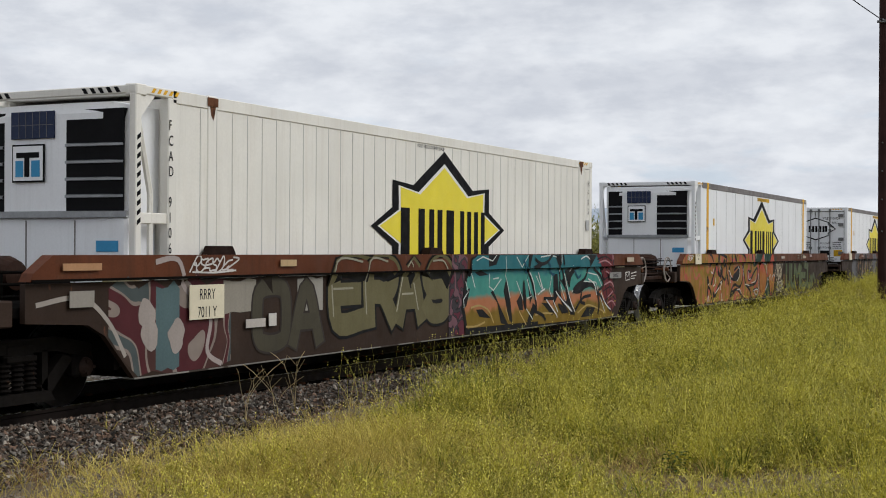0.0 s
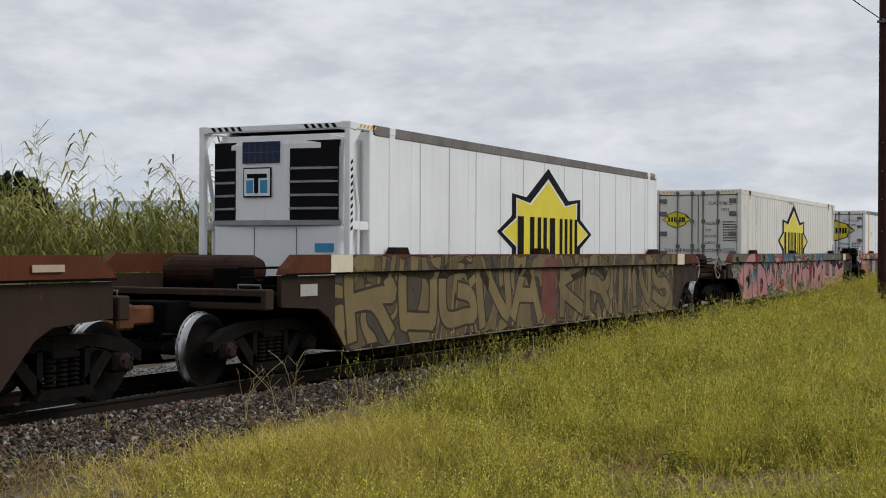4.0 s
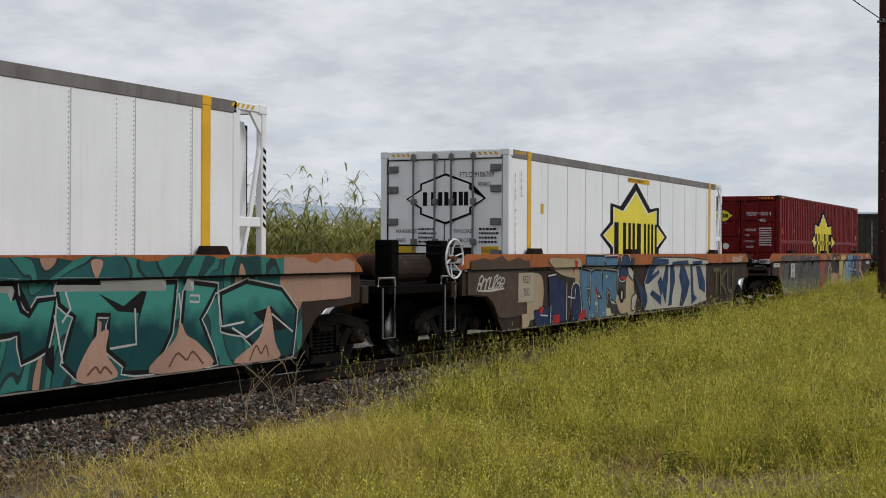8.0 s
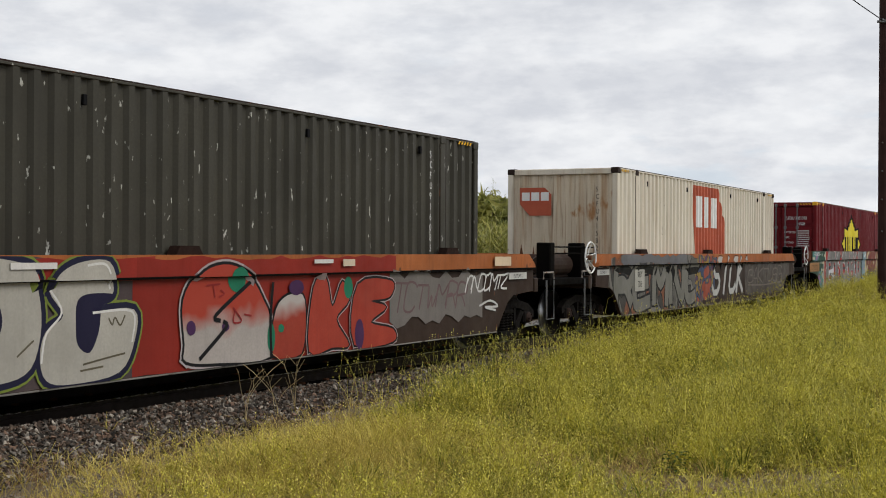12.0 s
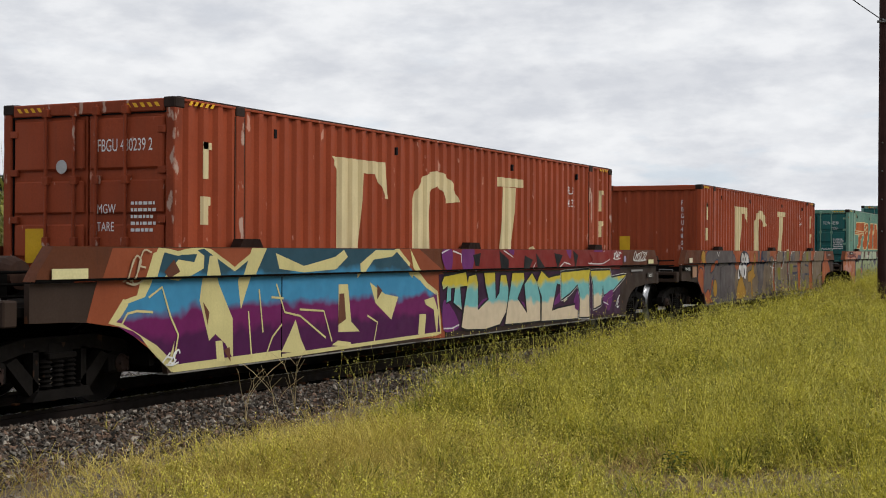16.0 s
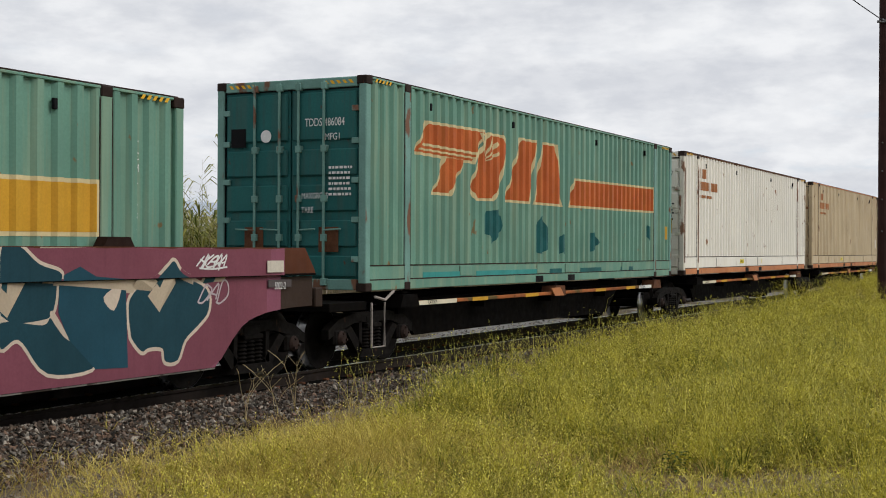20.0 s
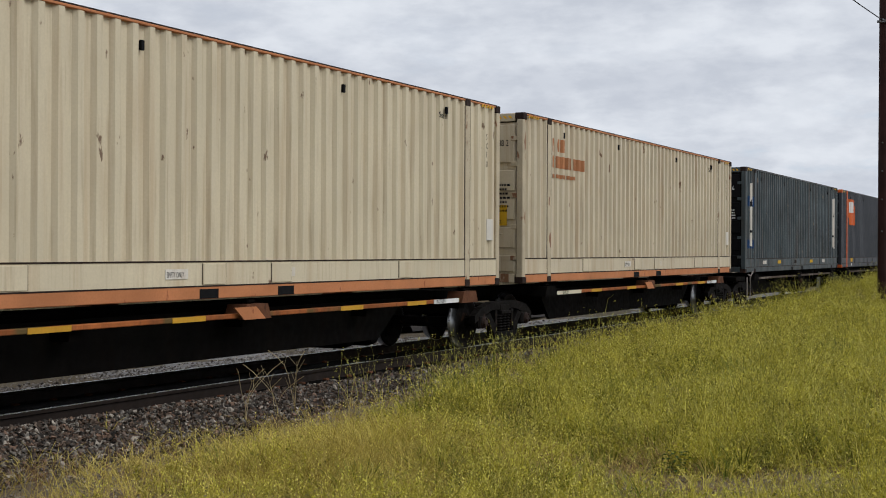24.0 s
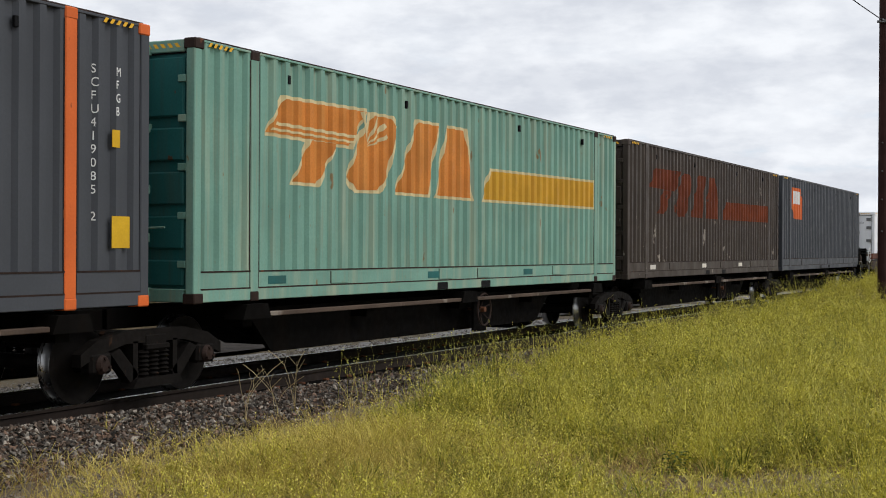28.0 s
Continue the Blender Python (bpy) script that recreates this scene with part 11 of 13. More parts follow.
for zz in (0.5, 0.75, 1.0, 1.25, 1.5):
    p.line([(-1.35, zz), (-1.05, zz)], 0.08, gm((0.45, 0.42, 0.3)), False)
p.field(-1.02, -0.78, 0.3, 1.64, gm((0.36, 0.025, 0.015)), 0.01)
p.field(6.95, 7.75, 0.3, 1.64, gm((0.2, 0.32, 0.36)), 0.04)
for a, zz in ((7.25, 1.2), (7.45, 0.95), (7.3, 1.0)):
    p.splat(a, zz, 0.1, gm((0.4, 0.14, 0.4)), 5)
p.splat(7.4, 1.5, 0.2, w_, 4)
p.blob(7.4, 0.5, 0.14, k_, 1.1, 0.1)
p.tag(7.25, 7.6, 0.5, 0.14, w_, 0.025, 6)
p.tag(13.9, 14.8, 1.5, 0.2, gm((0.06, 0.1, 0.16)), 0.03, 8)
p.tag(-3.1, -2.0, 1.57, 0.1, w_, 0.025, 14)
p.plate(-3.62, -1.98, 0.96, 1.26, gm((0.34, 0.17, 0.06)), "CQWY5012J", 0, 0.26, gm((0.16, 0.08, 0.03)))
p.plate(-3.45, -3.1, 1.36, 1.45, gm((0.5, 0.45, 0.3)))
p.plate(14.3, 14.75, 1.2, 1.25, gm((0.3, 0.28, 0.25)))

# twelfth: blue and purple letters with cream edges, then a yellow and aqua piece
p = Paint(12, "B")
p.shapes((((-2.88, 0.9), (-2.75, 1.25), (-2.56, 1.64), (4.13, 1.67), (5.07, 1.26), (5.08, 0.31), (-1.91, 0.38), (-2.32, 0.76)),), gm((0.3, 0.075, 0.03)), soft=False)
p.shapes((((-2.49, 0.88), (-2.32, 1.06), (-1.99, 1.13), (-1.95, 1.39), (-1.82, 1.61), (-1.5, 1.56), (-1.05, 1.64), (-0.46, 1.38), (0.11, 1.65), (2, 1.65), (3.37, 1.67), (4.04, 1.27), (4.8, 0.98), (4.92, 0.41), (2.09, 0.38), (-1.49, 0.34), (-1.81, 0.57)),), gm3((0.085, 0.012, 0.075), 0.72, (0.17, 0.015, 0.11), 0.98, (0.05, 0.24, 0.42), 1.36, (0.03, 0.085, 0.12)), gm((0.6, 0.53, 0.24)), 0.05, soft=False)
p.shapes((((-2.07, 1.27), (-1.92, 1.59), (-1.71, 1.64), (-1.76, 1.56), (-1.89, 1.26), (-1.99, 1.13), (-2.32, 1.06), (-2.12, 1.14)), ((-1.74, 1.33), (-1.5, 1.52), (-1.22, 1.49), (-1.17, 1.58), (-1.43, 1.57), (-1.21, 1.64), (-1.04, 1.56), (-1.05, 1.42), (-1.43, 1.29)), ((-0.94, 1.56), (-0.81, 1.56), (-0.69, 1.24), (-0.42, 0.84), (-0.41, 0.37), (-0.56, 0.56), (-0.75, 0.68), (-0.87, 0.61), (-1.05, 1.07)), ((-0.75, 0.6), (-0.62, 0.6), (-0.57, 0.36), (-0.72, 0.37)), ((-0.12, 1.65), (0.19, 1.65), (-0.07, 1.3), (-0.26, 0.94), (-0.32, 1.27)), ((0.38, 1.59), (1.01, 1.43), (1.76, 1.54), (1.98, 1.63), (2.08, 1.54), (1.78, 1.38), (1.01, 1.35), (0.46, 1.4)),), gm((0.6, 0.53, 0.24)), soft=False)
p.shapes((((1.94, 1.18), (2.18, 1.18), (2.27, 0.68), (2.5, 0.54), (1.94, 0.56)), ((0.91, 0.77), (1.02, 0.54), (1.18, 0.33), (0.59, 0.39), (0.8, 0.63)), ((2.41, 1.45), (2.83, 1.63), (3.48, 1.63), (3.3, 1.54), (2.77, 1.5), (2.43, 1.25)), ((2.77, 1.19), (3.2, 1.02), (3.58, 0.97), (3.38, 0.66), (2.93, 0.9)), ((3.84, 1.66), (4.14, 1.36), (4.8, 0.96), (4.44, 1.08), (3.94, 1.37)), ((4.39, 0.9), (4.7, 0.94), (4.86, 0.7), (4.81, 0.33), (4.7, 0.75), (4.44, 0.83)), ((1.77, 0.4), (1.93, 0.45), (2.25, 0.41), (2.3, 0.34)), ((4.24, 0.7), (4.45, 0.69), (4.4, 0.37), (4.2, 0.41)), ((-1.91, 0.61), (-1.54, 0.31), (-1.49, 0.65), (-1.6, 0.42)),), gm((0.6, 0.53, 0.24)), soft=False)
p.shapes((((-1.74, 1.39), (-1.58, 1.52), (-1.47, 1.39), (-1.66, 1.32)), ((-0.99, 1.05), (-0.87, 0.93), (-0.9, 0.79)), ((-0.6, 0.49), (-0.48, 0.52), (-0.46, 0.35)), ((1.96, 1.06), (2.08, 1.06), (2.13, 0.72), (1.93, 0.65)), ((2.97, 1.16), (3.11, 1.07), (2.97, 0.95)),), gm((0.16, 0.06, 0.035)), soft=False)
p.lines((((-2.37, 0.83), (-2.27, 0.97), (-2.12, 0.99), (-1.87, 0.97)), ((-1.92, 1.13), (-1.71, 1.23), (-1.57, 0.92), (-1.43, 0.71), (-1.52, 0.35)), ((-0.11, 0.9), (-0.04, 0.34)), ((0.11, 1.15), (0.19, 0.66)), ((0.48, 1.21), (0.66, 0.87), (1.01, 0.81), (1.61, 0.51)), ((0.25, 0.36), (0.39, 0.58), (0.59, 0.72)), ((1.01, 0.89), (1.57, 0.85), (1.77, 0.46)), ((2.71, 0.74), (2.98, 0.64), (2.89, 0.39)), ((0.38, 1.06), (0.62, 1.04)),), 0.025, gm((0.6, 0.53, 0.24)), False)
p.shapes((((4.86, 1.27), (13.18, 1.25), (13.19, 0.36), (5.63, 0.39), (5.06, 0.41), (4.91, 0.79)),), gm((0.055, 0.016, 0.05)), soft=False)
p.shapes((((4.9, 1.66), (13.18, 1.69), (13.18, 1.26), (4.93, 1.31)),), gm((0.24, 0.025, 0.02)), soft=False)
p.shapes((((4.85, 1.62), (5.17, 1.66), (5.21, 1.43), (5.1, 1.3), (4.9, 1.43)), ((5.56, 1.69), (5.97, 1.69), (5.95, 1.39), (5.78, 1.3), (5.57, 1.36)), ((5.03, 0.88), (5.41, 0.67), (5.55, 0.44), (5.03, 0.42)), ((7.27, 1.67), (7.55, 1.66), (7.53, 1.55)), ((9.97, 1.67), (10.23, 1.67), (10.19, 1.48)), ((11.46, 1.64), (11.97, 1.66), (11.66, 1.48)), ((6.26, 0.69), (6.65, 0.84), (6.47, 0.85), (6.29, 0.77)), ((7.85, 0.75), (8.13, 0.74), (8.17, 0.58)), ((9.43, 0.64), (9.85, 0.89), (9.85, 0.72)), ((10.52, 0.67), (10.79, 0.93), (10.75, 0.58)),), gm((0.17, 0.03, 0.17)))
p.lines((((5.23, 1.62), (5.51, 1.57), (5.54, 1.32)), ((6, 1.52), (6.17, 1.31)), ((7.14, 1.63), (7.52, 1.52), (7.5, 1.33)), ((8.42, 1.34), (8.53, 1.43), (8.57, 1.31)), ((9.68, 1.34), (9.89, 1.42), (10.19, 1.38)), ((11.26, 1.39), (11.76, 1.48), (12.07, 1.64)), ((4.85, 1.59), (5.1, 1.66)), ((5.03, 0.45), (5.31, 0.44), (5.55, 0.48)),), 0.022, gm((0.6, 0.58, 0.58)), False)
p.shapes((((5.94, 1.56), (6.23, 1.59), (6.17, 1.38), (6.03, 1.39)), ((6.95, 1.63), (7.34, 1.48), (7.34, 1.33), (7.02, 1.34)), ((8.02, 1.55), (8.38, 1.47), (8.23, 1.32), (7.98, 1.32)), ((8.52, 1.59), (8.99, 1.31), (8.6, 1.32)), ((9.38, 1.59), (9.8, 1.55), (9.55, 1.31)), ((10.32, 1.64), (10.6, 1.55), (10.46, 1.3)),), k_, soft=False)
p.shapes((((4.95, 1.14), (5.03, 1.23), (5.79, 1.29), (5.87, 1.08), (5.58, 1.07), (5.65, 0.71), (5.36, 0.83), (5.41, 1.06), (5.26, 1.05), (5.26, 0.87), (5.11, 0.84), (5.15, 1.09), (5, 1.04)), ((5.83, 0.4), (5.65, 0.44), (5.74, 0.75), (5.9, 1.22), (6.17, 1.25), (6.24, 1.1), (6.24, 0.68), (6.66, 0.84), (6.54, 1.06), (6.48, 1.27), (6.9, 1.27), (6.93, 0.83), (7.08, 0.93), (7.14, 1.22), (7.35, 1.22), (7.45, 0.99), (7.42, 0.66), (7.1, 0.42), (6.54, 0.37)),), gm3((0.56, 0.46, 0.32), 0.68, (0.56, 0.46, 0.32), 0.74, (0.16, 0.42, 0.42), 1.08, (0.5, 0.4, 0.04)), k_, 0.035, soft=False)
p.shapes((((7.33, 0.41), (7.42, 0.7), (7.55, 1.03), (7.62, 1.25), (8.1, 1.25), (8.13, 1.13), (7.83, 0.82), (8.26, 0.55), (8.14, 1.05), (8.47, 1.24), (8.7, 1.07), (8.85, 0.79), (8.86, 0.4), (8.04, 0.4)), ((8.92, 0.39), (8.93, 0.82), (8.7, 1.07), (8.91, 1.27), (9.24, 1.14), (9.55, 1.17), (10.17, 1.2), (10.17, 0.73), (10, 0.68), (9.91, 1), (9.65, 1.04), (9.41, 0.55), (9.73, 0.58), (10.72, 0.62), (10.72, 0.36)), ((10.8, 0.39), (10.81, 0.93), (10.29, 1.07), (11.38, 1.25), (11.33, 0.4)),), gm3((0.56, 0.46, 0.32), 0.68, (0.56, 0.46, 0.32), 0.74, (0.16, 0.42, 0.42), 1.08, (0.5, 0.4, 0.04)), k_, 0.035, soft=False)
p.shapes((((10.81, 0.38), (10.85, 0.78), (10.7, 1), (10.34, 0.86), (9.87, 0.74), (9.86, 1.23), (11.39, 1.27), (11.31, 1.08), (11.36, 0.36)), ((11.6, 0.51), (11.57, 0.96), (11.41, 1.24), (12.54, 1.24), (12.64, 1.09), (13.55, 1.14), (12.74, 0.85), (12.18, 0.76), (12.13, 0.96), (12, 0.57)),), gm3((0.56, 0.46, 0.32), 0.68, (0.56, 0.46, 0.32), 0.74, (0.16, 0.42, 0.42), 1.08, (0.5, 0.4, 0.04)), k_, 0.035, rim=gm((0.6, 0.58, 0.56)), rw=0.012, soft=False)
p.shapes((((10.55, 0.58), (10.77, 0.79), (10.79, 0.52)), ((12.16, 0.71), (12.72, 0.85), (12.53, 0.45), (12.25, 0.53)),), gm((0.16, 0.025, 0.15)))
p.shapes((((11.15, 1.61), (12.24, 1.61), (12.38, 1.41), (12.16, 1.33), (11.23, 1.35), (11.39, 1.47)),), gm((0.24, 0.025, 0.02)), soft=False)
p.lines((((11.15, 1.39), (11.89, 1.38), (12.35, 1.46)), ((12.16, 0.62), (12.44, 0.56)),), 0.022, gm((0.6, 0.58, 0.58)))
p.blob(13.3, 1.47, 0.07, gm((0.36, 0.32, 0.48)), 1, 0.05)
p.tag(13.9, 14.7, 1.52, 0.16, gm((0.6, 0.58, 0.55)), 0.025, 11)
p.tag(12.6, 13.0, 1.55, 0.14, w_, 0.02, 5)
p.tag(12.95, 13.1, 0.6, 0.18, w_, 0.02, 4)
p.tag(-1.65, -1.45, 0.48, 0.14, w_, 0.02, 4)
p.tag(-2.3, -2.05, 1.45, 0.3, gm((0.5, 0.42, 0.28)), 0.02, 9)
p.plate(-3.45, -2.95, 1.34, 1.44, gm((0.62, 0.57, 0.3)))
p.plate(14.85, 15.2, 1.36, 1.45, gm((0.66, 0.62, 0.36)))
p.plate(13.85, 14.6, 1.2, 1.24, gm((0.3, 0.29, 0.28)))
p.plate(14.95, 15.35, 1.07, 1.16, gm((0.1, 0.09, 0.08)), "5012-2", 0, 0.1, M_TEXTW)

# thirteenth: tan, grey and orange shapes with navy edges, pale block letters
p = Paint(13, "B")
p.shapes((((1.61, 1.67), (12.19, 1.73), (12.2, 0.37), (1.61, 0.52)),), gm((0.34, 0.085, 0.024)), soft=False)
p.shapes((((3.48, 1.56), (3.85, 1.68), (3.97, 1.56), (4.02, 1.29), (4.69, 1.28), (4.71, 0.84), (4.55, 0.47), (3.49, 0.45), (3.51, 0.87), (3.77, 1.03), (3.52, 1.27)), ((4.36, 1.68), (4.92, 1.69), (4.88, 1.46), (4.69, 1.37), (4.32, 1.47)), ((1.85, 1.57), (2.23, 1.62), (2.43, 1.41), (2.23, 0.94), (1.85, 0.88)), ((2.63, 1.32), (3.06, 1.26), (3.14, 0.5), (2.67, 0.54)),), gm((0.115, 0.095, 0.092)), gm((0.02, 0.03, 0.07)), 0.035)
p.shapes((((4.71, 1.28), (5.37, 1.46), (5.74, 1.42), (5.87, 1.15), (5.91, 0.88), (5.81, 0.41), (4.55, 0.46), (4.69, 0.84)), ((4.92, 1.69), (5.22, 1.69), (5.22, 1.46), (4.92, 1.34)),), gm((0.19, 0.135, 0.085)), gm((0.02, 0.03, 0.07)), 0.02)
p.shapes((((4.25, 1.68), (4.39, 1.68), (4.32, 1.47), (4.5, 1.45), (4.15, 1.32), (3.96, 1.19), (4.1, 1.41)), ((5.22, 1.43), (5.42, 1.47), (5.17, 1.2), (5.1, 1.27)), ((4.59, 1.28), (4.71, 1.28), (4.69, 1.09), (4.62, 1.08)),), gm((0.02, 0.03, 0.07)))
p.shapes((((3.35, 1.56), (3.51, 1.56), (3.5, 1.25), (3.75, 1.06), (3.53, 0.9), (3.49, 0.5), (3.35, 0.44), (3.28, 0.49), (3.29, 1.42)), ((2.46, 1.17), (2.6, 1.11), (2.57, 0.71), (2.43, 0.71)),), gm((0.36, 0.19, 0.02)), gm((0.03, 0.02, 0.02)), 0.025)
p.shapes((((-2.3, 1.07), (-2.16, 1.64), (3.74, 1.69), (3.76, 0.36), (-1.49, 0.34), (-1.67, 0.55), (-2.27, 0.9)),), gm((0.34, 0.085, 0.024)), soft=False)
p.shapes((((-1.74, 1.48), (-1.44, 1.63), (-0.64, 1.65), (-0.5, 1.32), (-0.71, 1.1), (-1.04, 0.88), (-1.1, 0.7), (-1.55, 0.58), (-1.71, 0.77), (-1.65, 1.16)), ((-0.64, 1.21), (0.86, 1.55), (1.36, 1.17), (1.62, 0.78), (1.45, 0.4), (-0.63, 0.35), (-1.04, 0.55), (-0.84, 0.8)), ((-0.43, 1.65), (0.69, 1.65), (0.95, 1.51), (0.86, 1.3), (-0.5, 1.3)), ((1.75, 1.38), (1.97, 1.59), (2.52, 1.55), (2.72, 1.28)),), gm((0.115, 0.095, 0.092)), gm((0.02, 0.03, 0.07)), 0.04)
p.shapes((((1.4, 1.08), (2.25, 1.15), (3.75, 1.21), (3.76, 0.36), (1.62, 0.37)),), gm((0.19, 0.135, 0.085)))
p.shapes((((-2.16, 1.56), (-1.99, 1.64), (-1.84, 1.56), (-1.83, 1.38), (-1.98, 1.34), (-2.16, 1.42)), ((-0.5, 0.68), (-0.56, 0.84), (-0.68, 0.91), (-0.81, 0.85), (-0.86, 0.7), (-0.81, 0.54), (-0.68, 0.47), (-0.55, 0.52)), ((1.71, 0.8), (2.06, 1.11), (2.25, 0.8), (2.53, 0.56), (2.44, 0.39), (1.58, 0.38)), ((2.82, 1.05), (3.22, 1.13), (3.26, 1.5), (3.42, 1.55), (3.47, 1.08), (3.65, 0.93), (3.27, 0.81), (3.38, 0.43), (3.23, 0.39), (3.14, 0.76), (2.82, 0.8)),), gm((0.36, 0.19, 0.02)), gm((0.03, 0.02, 0.02)), 0.02)
p.shapes((((-1.14, 1.11), (-0.98, 1.33), (-0.71, 1.41), (-0.64, 1.31), (-0.91, 1.14)), ((-1.67, 0.52), (-1.3, 0.67), (-1.17, 0.35), (-1.49, 0.34)), ((-2.3, 0.97), (-2.16, 1.19), (-1.92, 1.2), (-1.8, 1.06), (-1.83, 0.6), (-2.16, 0.82)),), gm((0.34, 0.085, 0.024)), gm((0.02, 0.03, 0.07)), 0.03)
p.shapes((((1.66, 0.95), (1.83, 1.33), (2.1, 1.57), (2.34, 1.41), (2.52, 1.55), (2.62, 1.32), (2.53, 0.92), (2.34, 0.91), (2.11, 1.2), (1.84, 0.9)),), gm((0.62, 0.61, 0.6)), gm((0.03, 0.02, 0.02)), 0.02)
p.shapes((((1.91, 1.04), (1.89, 1.11), (1.84, 1.15), (1.79, 1.12), (1.77, 1.04), (1.79, 0.96), (1.84, 0.93), (1.89, 0.96)), ((2.42, 1.06), (2.39, 1.14), (2.34, 1.17), (2.29, 1.14), (2.27, 1.06), (2.29, 0.98), (2.34, 0.95), (2.39, 0.98)),), k_)
p.shapes((((-0.18, 1.2), (0.29, 1.27), (0.28, 0.45), (-0.21, 0.44)),), gm((0.1, 0.085, 0.085)), gm((0.02, 0.015, 0.015)), 0.012, soft=False)
p.lines((((-0.75, 1.63), (-0.57, 1.5), (-0.5, 1.32)), ((-0.57, 1.52), (-0.5, 1.61)),), 0.02, gm((0.6, 0.58, 0.55)), False)
p.lines((((0.47, 0.7), (0.63, 0.45)), ((0.74, 0.71), (0.55, 0.58), (0.83, 0.46)), ((1.36, 0.62), (1.28, 0.54), (1.45, 0.4)),), 0.02, gm((0.05, 0.045, 0.045)))
p.shapes((((7.79, 1.65), (7.89, 1.63), (7.87, 1.02), (8.02, 0.56), (7.87, 0.41), (7.8, 0.5)), ((9.3, 1.67), (9.46, 1.65), (9.38, 1.18), (9.51, 0.43), (9.39, 0.39)), ((11.18, 1.66), (11.33, 1.64), (11.19, 1.14), (11.29, 0.42), (11.15, 0.42)), ((6.92, 1.63), (7.1, 1.63), (7.07, 1.41), (6.92, 1.16)), ((6.07, 0.72), (6.23, 0.73), (6.21, 0.57)), ((6.83, 0.77), (7.07, 0.79), (6.95, 0.44)),), gm((0.02, 0.03, 0.07)), soft=False)
p.shapes((((6.13, 1.49), (6.3, 1.66), (6.95, 1.65), (6.93, 1.12), (7.11, 1.12), (7.17, 1.63), (7.8, 1.65), (7.81, 1.02), (7.95, 0.56), (7.85, 0.42), (7.15, 0.41), (7.09, 0.77), (6.9, 0.78), (6.93, 0.44), (6.25, 0.42), (6.1, 0.74)), ((8.06, 1.48), (8.29, 1.65), (9.34, 1.67), (9.28, 1.18), (9.35, 0.89), (9.45, 0.4), (8.12, 0.42), (8.04, 0.9)), ((9.9, 1.47), (10.18, 1.66), (11.28, 1.68), (11.14, 1.14), (11.19, 0.83), (11.25, 0.42), (9.89, 0.41), (9.86, 0.83)), ((11.76, 1.45), (12.19, 1.66), (13.53, 1.69), (13.36, 1.1), (13.43, 0.4), (11.84, 0.41)),), gm((0.19, 0.135, 0.085)), soft=False)
p.shapes((((6.32, 0.83), (6.59, 0.89), (6.89, 0.77), (6.77, 0.45), (6.36, 0.44)), ((8.13, 1.51), (8.72, 1.63), (8.64, 1.35), (8.14, 1.32)), ((8.65, 0.92), (9.27, 0.9), (9.27, 0.41), (8.73, 0.44)), ((10.1, 0.91), (10.54, 0.94), (10.54, 0.5), (10.19, 0.52)),), gm((0.115, 0.095, 0.092)), soft=False)
p.shapes((((6.44, 1.14), (6.85, 1.16), (6.86, 0.77), (6.53, 0.77)), ((7.49, 1.62), (7.79, 1.64), (7.79, 1.36), (7.52, 1.35)), ((8.28, 1.24), (8.65, 1.24), (8.57, 0.96), (8.32, 0.91)), ((8.99, 0.69), (9.31, 0.69), (9.27, 0.41), (8.92, 0.41)), ((10.51, 1.61), (10.82, 1.63), (10.81, 1.33), (10.52, 1.32)), ((10.5, 0.7), (10.77, 0.69), (10.73, 0.43), (10.47, 0.43)),), gm((0.22, 0.2, 0.02)), soft=False)
p.lines((((8.72, 1.16), (9.28, 1.16)), ((8.65, 0.95), (9.35, 0.96)), ((10.58, 1.2), (11.09, 1.15)), ((10.58, 0.89), (11.14, 0.88)),), 0.06, gm((0.02, 0.03, 0.07)), False)
p.lines((((6.61, 1.64), (6.29, 1.67), (6.13, 1.51), (6.1, 0.74), (6.23, 0.66), (6.2, 0.47), (6.3, 0.41)), ((7.39, 1.63), (7.16, 1.65), (7.12, 1.46), (7.16, 1.34)), ((7.1, 1.34), (7.08, 1.12), (6.92, 1.13)), ((8.6, 1.64), (8.28, 1.66), (8.06, 1.5), (7.99, 0.98), (8.11, 0.88), (8.07, 0.52), (8.18, 0.4)), ((10.22, 1.64), (9.96, 1.55), (9.88, 0.96), (9.84, 0.5), (9.93, 0.41)), ((12.31, 1.66), (11.93, 1.64), (11.78, 1.45), (11.76, 0.9)), ((5.58, 1.43), (5.79, 1.29), (5.86, 0.88), (5.81, 0.58)), ((7.07, 0.78), (7.05, 0.52), (7.15, 0.41)),), 0.03, gm((0.62, 0.61, 0.58)), False)
p.lines((((5.77, 1.16), (5.87, 1.54)), ((5.77, 1.16), (6.01, 1.39)), ((5.77, 1.16), (6.01, 1.15)), ((5.77, 1.16), (5.74, 0.75)), ((5.77, 1.16), (5.53, 0.86)), ((5.77, 1.16), (5.47, 1.19)), ((5.77, 1.16), (5.68, 1.32)),), 0.022, gm((0.6, 0.56, 0.52)), False)
